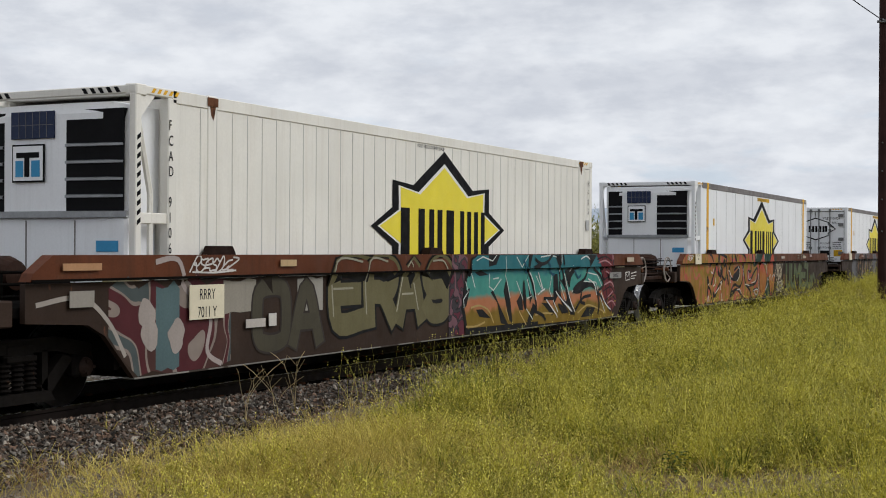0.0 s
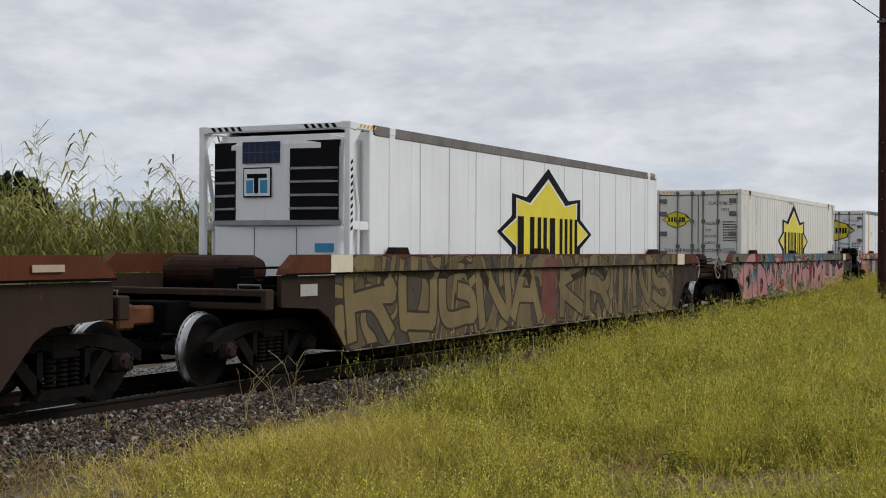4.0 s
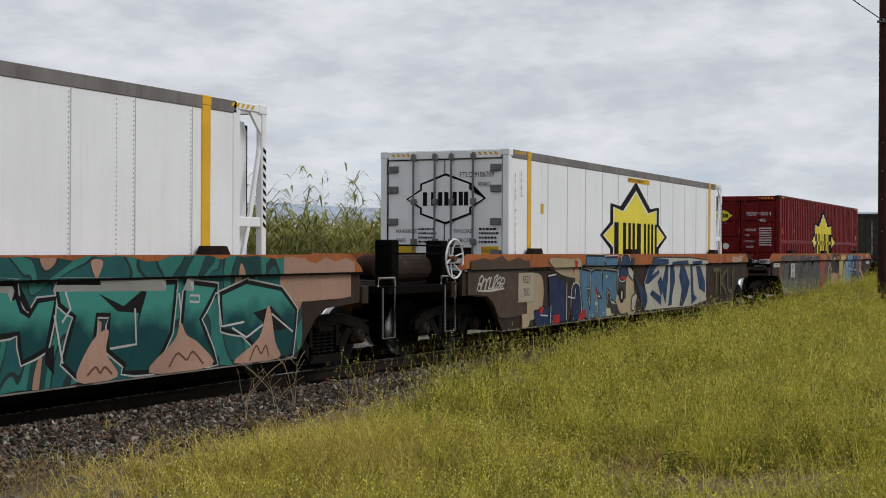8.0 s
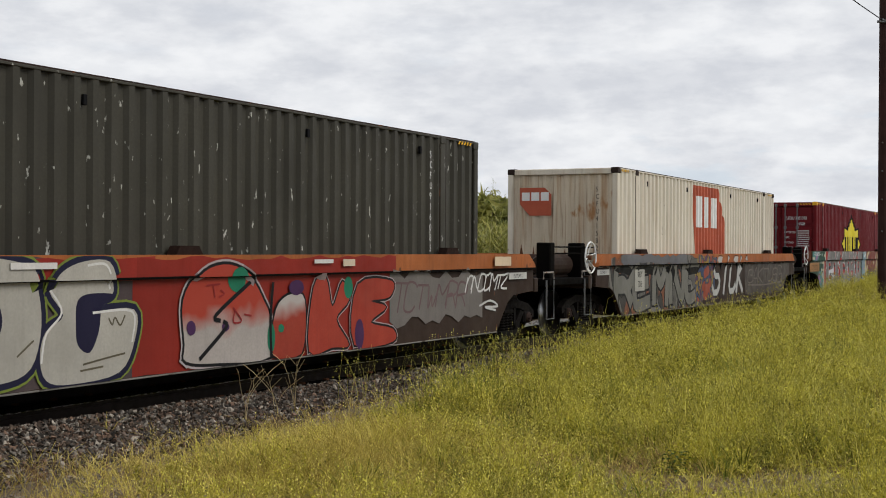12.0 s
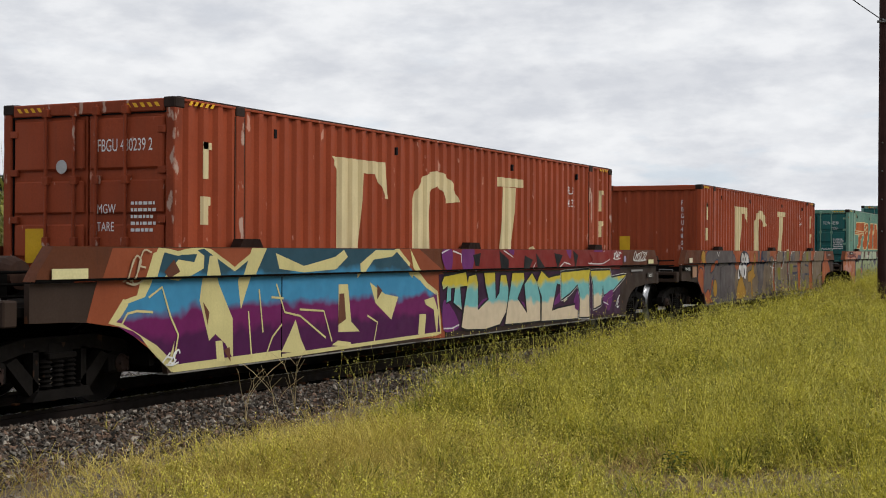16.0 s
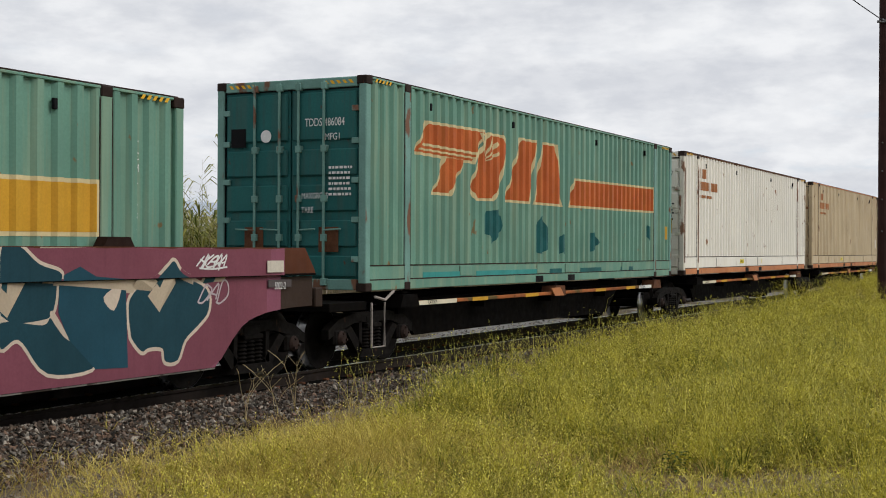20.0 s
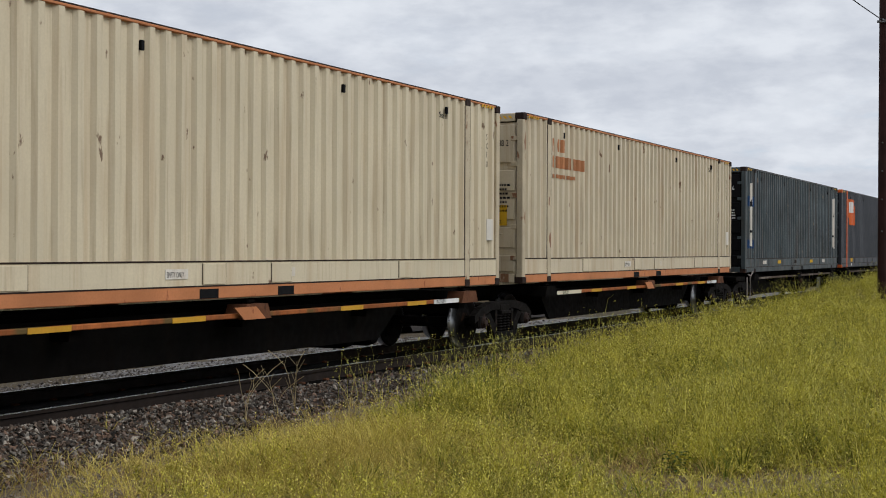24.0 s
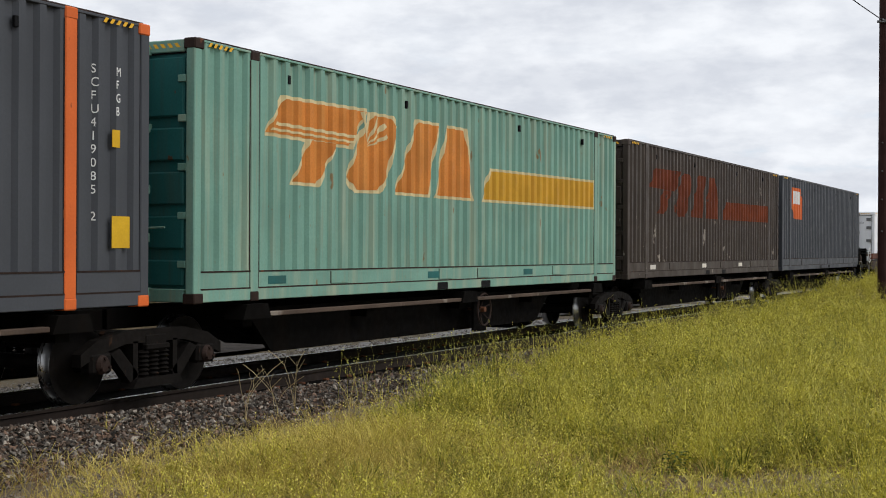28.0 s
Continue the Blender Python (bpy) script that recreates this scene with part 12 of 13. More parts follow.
p.lines((((5, 0.41), (4.98, 0.73), (5.13, 0.56), (5.22, 0.7), (5.23, 0.42)), ((5.3, 0.63), (5.45, 0.64)), ((5.38, 0.64), (5.38, 0.43)), ((5.48, 0.65), (5.47, 0.44), (5.56, 0.43)), ((5.66, 0.61), (5.77, 0.52), (5.66, 0.43), (5.56, 0.52), (5.66, 0.61)), ((3.81, 1.13), (3.83, 1), (3.79, 0.86)), ((3.89, 1.1), (3.9, 1)), ((8.25, 0.72), (8.25, 0.51)), ((8.25, 0.7), (8.39, 0.71), (8.39, 0.62), (8.25, 0.6)), ((8.5, 0.73), (8.47, 0.48)), ((8.47, 0.73), (8.61, 0.73)),), 0.028, gm((0.05, 0.045, 0.04)))
p.shapes((((13.56, 1.27), (13.66, 1.64), (13.86, 1.62), (14.07, 1.38), (14.38, 1.37), (14.66, 1.23), (14.95, 0.93), (14.39, 0.87), (13.92, 0.64), (13.62, 0.52), (13.54, 0.86)),), gm((0.34, 0.085, 0.024)), gm((0.02, 0.03, 0.07)), 0.02)
p.lines((((12.31, 0.68), (12.4, 0.5)), ((12.31, 0.67), (12.46, 0.67), (12.44, 0.52)), ((12.5, 0.49), (12.54, 0.7), (12.61, 0.48)), ((12.67, 0.69), (12.68, 0.48), (12.74, 0.44), (12.78, 0.68)), ((12.79, 0.71), (12.85, 0.43), (12.98, 0.41)),), 0.028, gm((0.03, 0.03, 0.05)))
p.blob(2.05, 1.43, 0.26, k_, 0.75, 0.05)
p.blob(1.9, 1.43, 0.16, gm((0.5, 0.48, 0.45)), 1.0, 0.05)
p.blob(2.22, 1.43, 0.16, gm((0.5, 0.48, 0.45)), 1.0, 0.05)
p.blob(2.1, 1.08, 0.17, gm((0.5, 0.48, 0.45)), 0.9, 0.1)
for a in (1.93, 2.18):
    p.blob(a, 1.42, 0.05, k_, 1, 0.02)
p.plate(-3.3, -3.05, 1.36, 1.47, gm((0.6, 0.55, 0.4)))
p.plate(-3.62, -2.9, 1.17, 1.27, M_STEEL_DARK, "CQWY-5022V", 0, 0.1, M_TEXTW)
p.plate(-2.85, -2.5, 1.0, 1.26, gm((0.36, 0.2, 0.12)))
p.plate(14.2, 14.7, 1.5, 1.54, gm((0.3, 0.28, 0.26)))

# fourteenth: pink and orange, lime letters, then dark teal letters on pink
p = Paint(14, "B")
p.field(-3.6, -0.6, 0.5, 1.64, pattern([(0.42, 0.19, 0.15), (0.4, 0.12, 0.03), (0.45, 0.22, 0.17), (0.36, 0.09, 0.02)], 0.7, 1.0, (0.38, 0.14, 0.09), 4.0, 0.005), 0.02)
p.shapes((((-1.97, 1.35), (-1.08, 1.66), (-0, 1.67), (-0.26, 1.14), (-0.92, 0.39), (-1.3, 0.39), (-1.63, 0.91)),), gm((0.42, 0.13, 0.05), (0.44, 0.2, 0.13), 1.2))
p.shapes((((-0.88, 1.3), (-0.56, 1.49), (-0.2, 1.44), (-0.09, 1.13), (-0.35, 1.29), (-0.68, 1.33), (-0.86, 1.16), (-0.9, 0.82), (-0.64, 0.36), (-0.92, 0.36), (-1.02, 0.79), (-1, 1.11)),), gm((0.09, 0.085, 0.12)), gm((0.05, 0.015, 0.05)), 0.025)
p.shapes((((-0.84, 1.16), (-0.68, 1.3), (-0.48, 1.31), (-0.26, 1.14), (-0, 1.29), (0.18, 1.67), (0.75, 1.67), (0.65, 1.27), (0.37, 0.9), (0.32, 0.75), (0.66, 0.63), (0.8, 0.95), (0.85, 1.27), (1.16, 1.67), (1.69, 1.68), (1.87, 1.25), (2.27, 1.68), (2.76, 1.68), (2.89, 1.55), (3.08, 1.68), (3.91, 1.69), (4.13, 1.28), (4.73, 1.69), (5.14, 1.34), (5.6, 1.42), (5.56, 0.96), (5.31, 0.4), (4.44, 0.42), (1.38, 0.4), (0.66, 0.38), (-0.59, 0.36), (-0.84, 0.7)),), gm3((0.2, 0.19, 0.02), 0.62, (0.24, 0.24, 0.03), 0.92, (0.3, 0.35, 0.18), 1.25, (0.36, 0.43, 0.3)), gm((0.05, 0.02, 0.06)), 0.025, soft=False)
p.shapes((((0.23, 0.94), (0.53, 1.15), (0.58, 1.27), (0.75, 1.01), (0.85, 0.98), (0.66, 0.62), (0.42, 0.68)), ((1.24, 1.09), (1.42, 1.12), (1.37, 0.96), (1.48, 0.88), (1.27, 0.96)), ((1.59, 1.12), (1.7, 0.87), (1.93, 0.76), (2.04, 0.93), (2.07, 1.14), (2.25, 0.92), (2.22, 0.75), (1.87, 0.62), (1.73, 0.43), (1.65, 0.74)), ((2.4, 1.16), (2.64, 1.09), (2.76, 1.41), (2.89, 1.66), (2.99, 1.37), (2.64, 1.05)), ((3.02, 1.3), (3.22, 1.14), (3.42, 1.06), (3.22, 0.96), (3.16, 1)), ((3.09, 0.78), (3.43, 0.8), (3.67, 0.9), (3.46, 0.65), (3.23, 0.7), (3.06, 0.41)), ((3.59, 1.25), (4.2, 1.36), (4.28, 1.43), (4.17, 1.12), (3.77, 1.09)),), gm((0.09, 0.085, 0.13)), gm((0.05, 0.015, 0.05)), 0.018, soft=False)
p.shapes((((4.58, 1.15), (4.9, 0.94), (4.98, 0.85), (4.7, 0.7)), ((2.55, 0.42), (2.58, 0.69), (2.9, 0.89), (2.83, 0.75), (2.71, 0.47)), ((1.32, 0.42), (1.4, 0.65), (1.54, 0.42)), ((3.78, 0.4), (4.21, 1), (4.28, 1.2), (4.17, 0.77), (3.92, 0.45)), ((4.81, 1.59), (5.3, 1.38), (5.14, 1.3), (4.93, 1.39)), ((-0.22, 1.44), (-0, 1.5), (0.18, 1.65), (0.04, 1.31), (-0.13, 1.26)),), gm((0.09, 0.085, 0.13)), gm((0.05, 0.015, 0.05)), 0.018, soft=False)
p.shapes((((0.37, 0.93), (0.54, 1), (0.71, 0.82), (0.63, 0.76), (0.39, 0.82)),), gm((0.42, 0.11, 0.05)), soft=False)
p.lines((((-0.35, 1.26), (-0.22, 1.14), (-0.04, 1.01), (0.18, 1.19)), ((1.21, 0.96), (1.32, 0.76), (1.27, 0.66)), ((0.32, 0.72), (0.66, 0.6), (0.81, 0.78)), ((2.04, 0.79), (2.02, 0.62)), ((2.65, 0.69), (2.52, 0.44)), ((3.99, 0.81), (4.28, 0.88)),), 0.03, gm((0.5, 0.45, 0.3)))
p.shapes((((5.73, 1.29), (6.72, 1.7), (10.15, 1.72), (10.15, 1.28)),), gm((0.28, 0.09, 0.16)), soft=False)
p.shapes((((5.39, 0.4), (5.6, 1.25), (6.17, 1.2), (5.82, 0.69), (6, 0.41)),), gm((0.42, 0.17, 0.12)))
p.shapes((((5.82, 0.99), (6.44, 1.2), (6.72, 1.68), (7.26, 1.68), (7.72, 1.26), (8.15, 1.16), (8.93, 1.35), (8.94, 0.51), (7.84, 0.37), (6.93, 0.37), (6.04, 0.4), (5.78, 0.7)),), gm((0.022, 0.075, 0.09)), gm((0.5, 0.38, 0.3)), 0.02)
p.tag(-3.2, -1.2, 1.53, 0.14, gm((0.14, 0.03, 0.03)), 0.03, 12)
p.line([(-2.9, 1.5), (-2.4, 1.42), (-1.6, 1.48), (-1.0, 1.35)], 0.05, gm((0.16, 0.03, 0.03)))
p.field(5.6, 14.9, 0.3, 1.64, gm((0.3, 0.1, 0.15)), 0.02)
p.word("PUSEN", 5.8, 13.6, 0.38, 1.6, 0.34, gm((0.025, 0.09, 0.11)), gm((0.55, 0.45, 0.33)), 0.045, None, slant=0.3, wob=0.06)
p.lines([[(13.2, 0.9), (13.5, 1.1), (13.4, 0.6)], [(14.1, 1.5), (14.4, 1.55), (14.6, 1.48)]], 0.04, gm((0.5, 0.4, 0.36)))
p.field(10.25, 14.6, 0.3, 1.64, gm((0.24, 0.075, 0.105)), 0.01)
p.shapes((((12.11, 0.78), (12.08, 0.98), (12.11, 1.13), (12.31, 1.28), (12.45, 1.31), (12.66, 1.45), (12.76, 1.5), (12.92, 1.36), (13.4, 1.19), (13.44, 0.95), (13.26, 0.8), (13.02, 0.65), (12.89, 0.44), (12.68, 0.44), (12.63, 0.58), (12.41, 0.6), (12.29, 0.57), (12.14, 0.7)),), gm((0.018, 0.07, 0.095)), gm((0.6, 0.5, 0.4)), 0.04)
p.shapes((((10.26, 1.69), (10.49, 1.65), (10.73, 1.49), (11.01, 1.41), (11.03, 1.31), (10.99, 1.06), (10.84, 0.96), (10.31, 1.02)), ((10.31, 0.96), (10.84, 0.91), (10.96, 0.97), (11.19, 0.75), (11.51, 0.65), (11.53, 0.45), (10.91, 0.45), (10.59, 0.75), (10.47, 0.79), (10.31, 0.72)),), gm((0.018, 0.07, 0.095)), gm((0.6, 0.5, 0.4)), 0.035)
p.shapes((((11.06, 1.38), (11.29, 1.46), (11.52, 1.36), (12.03, 1.32), (12.07, 0.42), (11.58, 0.44), (11.19, 0.76), (11.05, 1.02)),), gm((0.02, 0.085, 0.125)), soft=False)
p.shapes((((11.69, 1.15), (11.96, 1.26), (11.85, 1.01)), ((10.94, 0.99), (10.99, 1.03), (11.19, 0.77), (11.11, 0.8)),), gm((0.6, 0.5, 0.4)))
p.tag(13.2, 13.7, 1.5, 0.14, w_, 0.022, 6)
p.tag(13.3, 13.8, 1.15, 0.2, gm((0.5, 0.42, 0.44)), 0.022, 6)
p.plate(-2.65, -1.95, 1.53, 1.62, M_BLACK, "BAR WHEELS 839", 0, 0.07, M_TEXTW)
p.plate(-3.25, -2.85, 1.3, 1.46, gm((0.6, 0.55, 0.46)))
p.plate(1.2, 1.75, 1.4, 1.5, gm((0.55, 0.5, 0.42)))
p.plate(5.1, 5.6, 1.42, 1.52, gm((0.6, 0.52, 0.42)))
p.plate(14.5, 14.85, 1.36, 1.5, gm((0.6, 0.55, 0.46)))
p.plate(14.6, 15.1, 1.18, 1.27, gm((0.12, 0.1, 0.1)), "5022-2", 0, 0.12, M_TEXTW)


# ---- plants ----
RNG = np.random.default_rng(4)


def soup(name, v, f, material, label, category, kind="stuff", smooth=False):
    """One mesh out of arrays of points and faces."""
    me = bpy.data.meshes.new(name)
    me.vertices.add(len(v))
    me.vertices.foreach_set("co", np.asarray(v, dtype=np.float32).ravel())
    me.loops.add(f.size)
    me.loops.foreach_set("vertex_index", np.asarray(f, dtype=np.int32).ravel())
    me.polygons.add(len(f))
    me.polygons.foreach_set("loop_start", np.arange(len(f), dtype=np.int32) * f.shape[1])
    me.update(calc_edges=True)
    if not smooth:
        me.shade_flat()
    me.materials.append(material)
    return tagged(new(name, me), label, category, kind=kind) if label else new(name, me)


def blades(base, h, w, lean, rng, curl=0.35):
    """Thin blades: root, bend and tip each. Gives points and faces."""
    n = len(base)
    a, b = rng.uniform(0, math.tau, n), rng.uniform(0, math.tau, n)
    dx, dy = np.cos(a) * w * 0.5, np.sin(a) * w * 0.5
    lx, ly = np.cos(b) * lean * h, np.sin(b) * lean * h
    zero = np.zeros(n)
    v = np.zeros((n, 5, 3))
    v[:, 0] = base + np.stack([-dx, -dy, zero], 1)
    v[:, 1] = base + np.stack([dx, dy, zero], 1)
    mid = base + np.stack([lx * curl, ly * curl, h * 0.62], 1)
    v[:, 2] = mid + np.stack([-dx * 0.8, -dy * 0.8, zero], 1)
    v[:, 3] = mid + np.stack([dx * 0.8, dy * 0.8, zero], 1)
    v[:, 4] = base + np.stack([lx, ly, h * (1 - 0.25 * np.minimum(1, lean))], 1)
    o = np.arange(n)[:, None] * 5
    f = np.concatenate([o + [0, 1, 3], o + [0, 3, 2], o + [2, 3, 4]], 1).reshape(-1, 3)
    return v.reshape(-1, 3), f, v[:, 4]


def fbm(x, y, s, seed):
    return noise.noise((x * s, y * s, seed)) + 0.5 * noise.noise((x * s * 2.3, y * s * 2.3, seed + 3))


def cover(x, y):
    """How thickly the weeds grow: none on the stones, thin in front of them, thick up the bank."""
    edge = lerp_table([(0, 7.2), (8, 7.3), (10, 7.55), (12, 7.5), (14, 7.6), (17, 8.0), (20, 8.5), (24, 8.95), (60, 9.1)], x) + 0.35 * noise.noise((x * 0.9, y * 0.9, 3.0))
    k = min(1, max(0, (edge - y) / 1.2))
    near = lerp_table([(7, 0.24), (9.2, 0.42), (10.4, 0.66), (12.5, 0.92), (14.5, 1.1), (80, 1.1)], x + (4.5 - y) * 0.3)
    bare = fbm(x, y, 0.5, 2.0)
    bx = 0.75 * max(0, 1 - math.hypot((x - 11.3) / 1.0, (y - 3.9) / 0.75)) + 0.7 * max(0, 1 - math.hypot((x - 11.3) / 1.3, (y - 2.4) / 0.7)) + 1.2 * max(0, 1 - math.hypot((x - 11.2) / 1.2, (y - 1.75) / 0.6))
    gold = math.exp(-(((x - 10.7) / 1.5) ** 2 + ((y - 6.2) / 1.2) ** 2))
    return max(0, k * near * (0.85 + 1.25 * bare) * (1 - 0.4 * gold) - bx * 0.95)


GX, GY = np.arange(6, 68, 0.2), np.arange(-0.5, 10.1, 0.2)
GC = np.array([[cover(x, y) for y in GY] for x in GX])
GZ = np.array([[max(ground_z(x, y), bed_z(x, y) if abs(y - TRACK) < 2.85 else -9) for y in GY] for x in GX])
GV = np.array([[1.3 * fbm(x, y, 1.3, 8.0) for y in GY] for x in GX])


def sample(g, x, y):
    u, v = np.clip((x - GX[0]) / 0.2, 0, len(GX) - 1.01), np.clip((y - GY[0]) / 0.2, 0, len(GY) - 1.01)
    i, j = u.astype(int), v.astype(int)
    a, b = u - i, v - j
    return g[i, j] * (1 - a) * (1 - b) + g[i + 1, j] * a * (1 - b) + g[i, j + 1] * (1 - a) * b + g[i + 1, j + 1] * a * b


def scatter(n, rng, x0=7.6, x1=66.0, fn=None):
    xs, ys = np.zeros(0), np.zeros(0)
    while len(xs) < n:
        u = rng.random(n * 2)
        x = 1 / (u * (1 / x0 - 1 / x1) + 1 / x1)
        y = 0.11 * x - 0.4 + rng.random(n * 2) * (np.minimum(9.6, x * 1.02 + 0.3) - 0.11 * x + 0.4)
        c = sample(GC, x, y) if fn is None else fn(x, y)
        keep = rng.random(n * 2) < c
        xs, ys = np.concatenate([xs, x[keep]]), np.concatenate([ys, y[keep]])
    xs, ys = xs[:n], ys[:n]
    return np.stack([xs, ys, sample(GZ, xs, ys) - 0.01], 1)


def size_at(p):
    c = np.minimum(1.1, sample(GC, p[:, 0], p[:, 1]))
    return np.maximum(0.3, 0.36 + 0.56 * c) * np.maximum(0.35, 1 + 0.8 * sample(GV, p[:, 0], p[:, 1])) * np.interp(p[:, 0], [7, 11, 15, 66], [0.9, 1.02, 1.05, 1.15])


def clustered(p, rng, k, spread):
    """k stems about each point."""
    q = np.repeat(p, k, 0)
    q[:, :2] += rng.normal(0, spread, (len(q), 2))
    return q


def arcs(base, h, w, lean, rng, way=None):
    """Stems that rise and bow over. Gives points, faces, tips and points three quarters up."""
    n = len(base)
    a = rng.uniform(0, math.tau, n)
    b = rng.uniform(0, math.tau, n) if way is None else way
    wob = rng.normal(0, 0.12, n)
    side = np.stack([np.cos(a), np.sin(a), rng.normal(0, 0.2, n)], 1) * (w * 0.5)[:, None]
    v = np.zeros((n, 7, 3))
    q = []
    for t in (0.0, 0.4, 0.75, 1.0):
        r = lean * h * t ** 1.5
        z = h * t * (1 - 0.36 * np.minimum(1.6, lean) * t)
        bb = b + wob * t * 3
        q.append(base + np.stack([np.cos(bb) * r, np.sin(bb) * r, z], 1))
    for k, f in ((0, 1.0), (1, 0.85), (2, 0.6)):
        v[:, k * 2], v[:, k * 2 + 1] = q[k] - side * f, q[k] + side * f
    v[:, 6] = q[3]
    o = np.arange(n)[:, None] * 7
    f = np.concatenate([o + [0, 1, 3], o + [0, 3, 2], o + [2, 3, 5], o + [2, 5, 4], o + [4, 5, 6]], 1).reshape(-1, 3)
    return v.reshape(-1, 3), f, q[3], q[2]


def specks(pt, r, rng):
    """Small tilted four-sided petals or leaflets."""
    n = len(pt)
    a, tl = rng.uniform(0, math.tau, n), rng.uniform(-0.9, 0.9, n)
    v = np.zeros((n, 4, 3))
    for k in range(4):
        an = a + k * math.pi / 2
        v[:, k] = pt + np.stack([np.cos(an) * r, np.sin(an) * r * np.sin(tl), np.sin(an) * r * np.cos(tl)], 1)
    return v.reshape(-1, 3), np.arange(n * 4).reshape(-1, 4)


def leaflets(base, tip, per, size, rng):
    """Small pointed leaves set along stems, one triangle each."""
    n = len(base)
    t = rng.uniform(0.25, 1.05, (n, per))[..., None]
    q = (base[:, None] * (1 - t) + tip[:, None] * t).reshape(-1, 3)
    q[:, 2] += 0.10 * (np.repeat(tip[:, 2] - base[:, 2], per)) * np.sin(t.reshape(-1) * 2.6)
    m = len(q)
    a, e = rng.uniform(0, math.tau, m), rng.uniform(-0.35, 1.0, m)
    L = np.repeat(size, per) * rng.uniform(0.6, 1.4, m)
    d = np.stack([np.cos(a) * np.cos(e), np.sin(a) * np.cos(e), np.sin(e)], 1)
    w = np.stack([-np.sin(a), np.cos(a), rng.normal(0, 0.5, m)], 1)
    v = np.zeros((m, 3, 3))
    v[:, 0] = q + d * (L * 0.35)[:, None] + w * (L * 0.2)[:, None]
    v[:, 1] = q + d * (L * 0.35)[:, None] - w * (L * 0.2)[:, None]
    v[:, 2] = q + d * L[:, None]
    v[:, 0] -= d * (L * 0.3)[:, None]
    return v.reshape(-1, 3), np.arange(m * 3).reshape(-1, 3)


# short leafy growth that covers the soil
p = scatter(26000, RNG)
s = size_at(p)
v, f, _ = blades(p, s * RNG.uniform(0.04, 0.14, len(p)), RNG.uniform(0.008, 0.016, len(p)), RNG.uniform(0.4, 1.4, len(p)), RNG)
soup("low_weeds", v, f, M_LOWWEED, "low green weeds close over the soil", "weeds")
# bushy weeds: wiry stems that fan out from one root, each bush of its own height, with gaps of shade between
K = 22
c = scatter(3700, RNG)
p = clustered(c, RNG, K, 0.02)
big = np.repeat(np.where(RNG.random(len(c)) < 0.2, RNG.uniform(1.15, 1.6, len(c)), RNG.uniform(0.55, 1.1, len(c))), K)
s = size_at(p) * big
h = s * (0.2 + 0.36 * RNG.random(len(p)) ** 0.8)
w = RNG.uniform(0.003, 0.0065, len(p)) * np.interp(p[:, 0], [8, 14, 30], [0.9, 1.1, 1.9])
lean = RNG.uniform(0.1, 1.15, len(p)) + (RNG.random(len(p)) < 0.12) * RNG.uniform(0.3, 0.9, len(p))
v, f, tips, high = arcs(p, h, w, lean, RNG)
soup("flowering_weeds", v, f, M_GRASS, "tall wiry yellow-green weeds on the bank", "weeds")
v, f = leaflets(p, tips, 6, (0.022 + 0.02 * RNG.random(len(p))) * np.interp(p[:, 0], [8, 14, 30, 60], [0.85, 1.0, 1.5, 2.2]), RNG)
soup("weed_leaflets", v, f, M_GRASS, "small narrow leaves of the bank weeds", "weeds")
# lone taller sprigs that stand above the rest
pk = scatter(1300, RNG)
pr = np.stack([RNG.uniform(14.5, 36, 260), RNG.uniform(8.0, 9.0, 260), np.zeros(260)], 1)
pr[:, 2] = sample(GZ, pr[:, 0], pr[:, 1])
pk = clustered(np.concatenate([pk, pr]), RNG, 3, 0.03)
hk = RNG.uniform(0.35, 0.78, len(pk)) * np.interp(pk[:, 0], [8, 13, 16], [0.6, 0.8, 1.0])
vk, fk, tk, hk2 = arcs(pk, hk, RNG.uniform(0.003, 0.006, len(pk)), RNG.uniform(0.05, 0.7, len(pk)), RNG)
soup("tall_sprigs", vk, fk, M_SPRIG, "single tall weed sprigs along the top of the bank", "weeds")
# side twigs on the stems
pick = RNG.random(len(high)) < 0.55
m = int(pick.sum())
v, f, tips2 = blades(high[pick], h[pick] * RNG.uniform(0.2, 0.5, m), RNG.uniform(0.003, 0.007, m), RNG.uniform(0.5, 1.6, m), RNG)
soup("weed_twigs", v, f, M_SPRIG, "fine leafy twigs of the bank weeds", "weeds")
# dark leafy bushes low between the rest
cb = scatter(330, RNG, 9.5, 40)
off = RNG.normal(0, 0.13, (330 * 60, 2))
pb = np.repeat(cb, 60, 0)
pb[:, :2] += off
hb_ = np.repeat(RNG.uniform(0.25, 0.55, 330), 60) * RNG.uniform(0.55, 1.1, len(pb)) * np.interp(pb[:, 0], [9, 14], [0.7, 1.0])
vb, fb, tb, hb2 = arcs(pb, hb_, RNG.uniform(0.005, 0.012, len(pb)), np.clip(np.hypot(off[:, 0], off[:, 1]) * 4, 0.1, 1.3), RNG, np.arctan2(off[:, 1], off[:, 0]))
soup("weed_bushes", vb, fb, M_BUSH, "bushy green weeds standing out of the bank", "weeds")
tk = np.concatenate([tk, tb[RNG.random(len(tb)) < 0.15]])
pt = np.concatenate([tk, tk - (0.0, 0.0, 0.03), hk2, tips[RNG.random(len(tips)) < 0.3], tips2[RNG.random(len(tips2)) < 0.22]])
v, f = specks(pt, RNG.uniform(0.005, 0.0115, len(pt)) * np.interp(pt[:, 0], [8, 14, 30], [0.85, 1.0, 1.5]), RNG)
soup("yellow_flowers", v, f, M_FLOWER, "tiny yellow flowers on the bank weeds", "flowers")


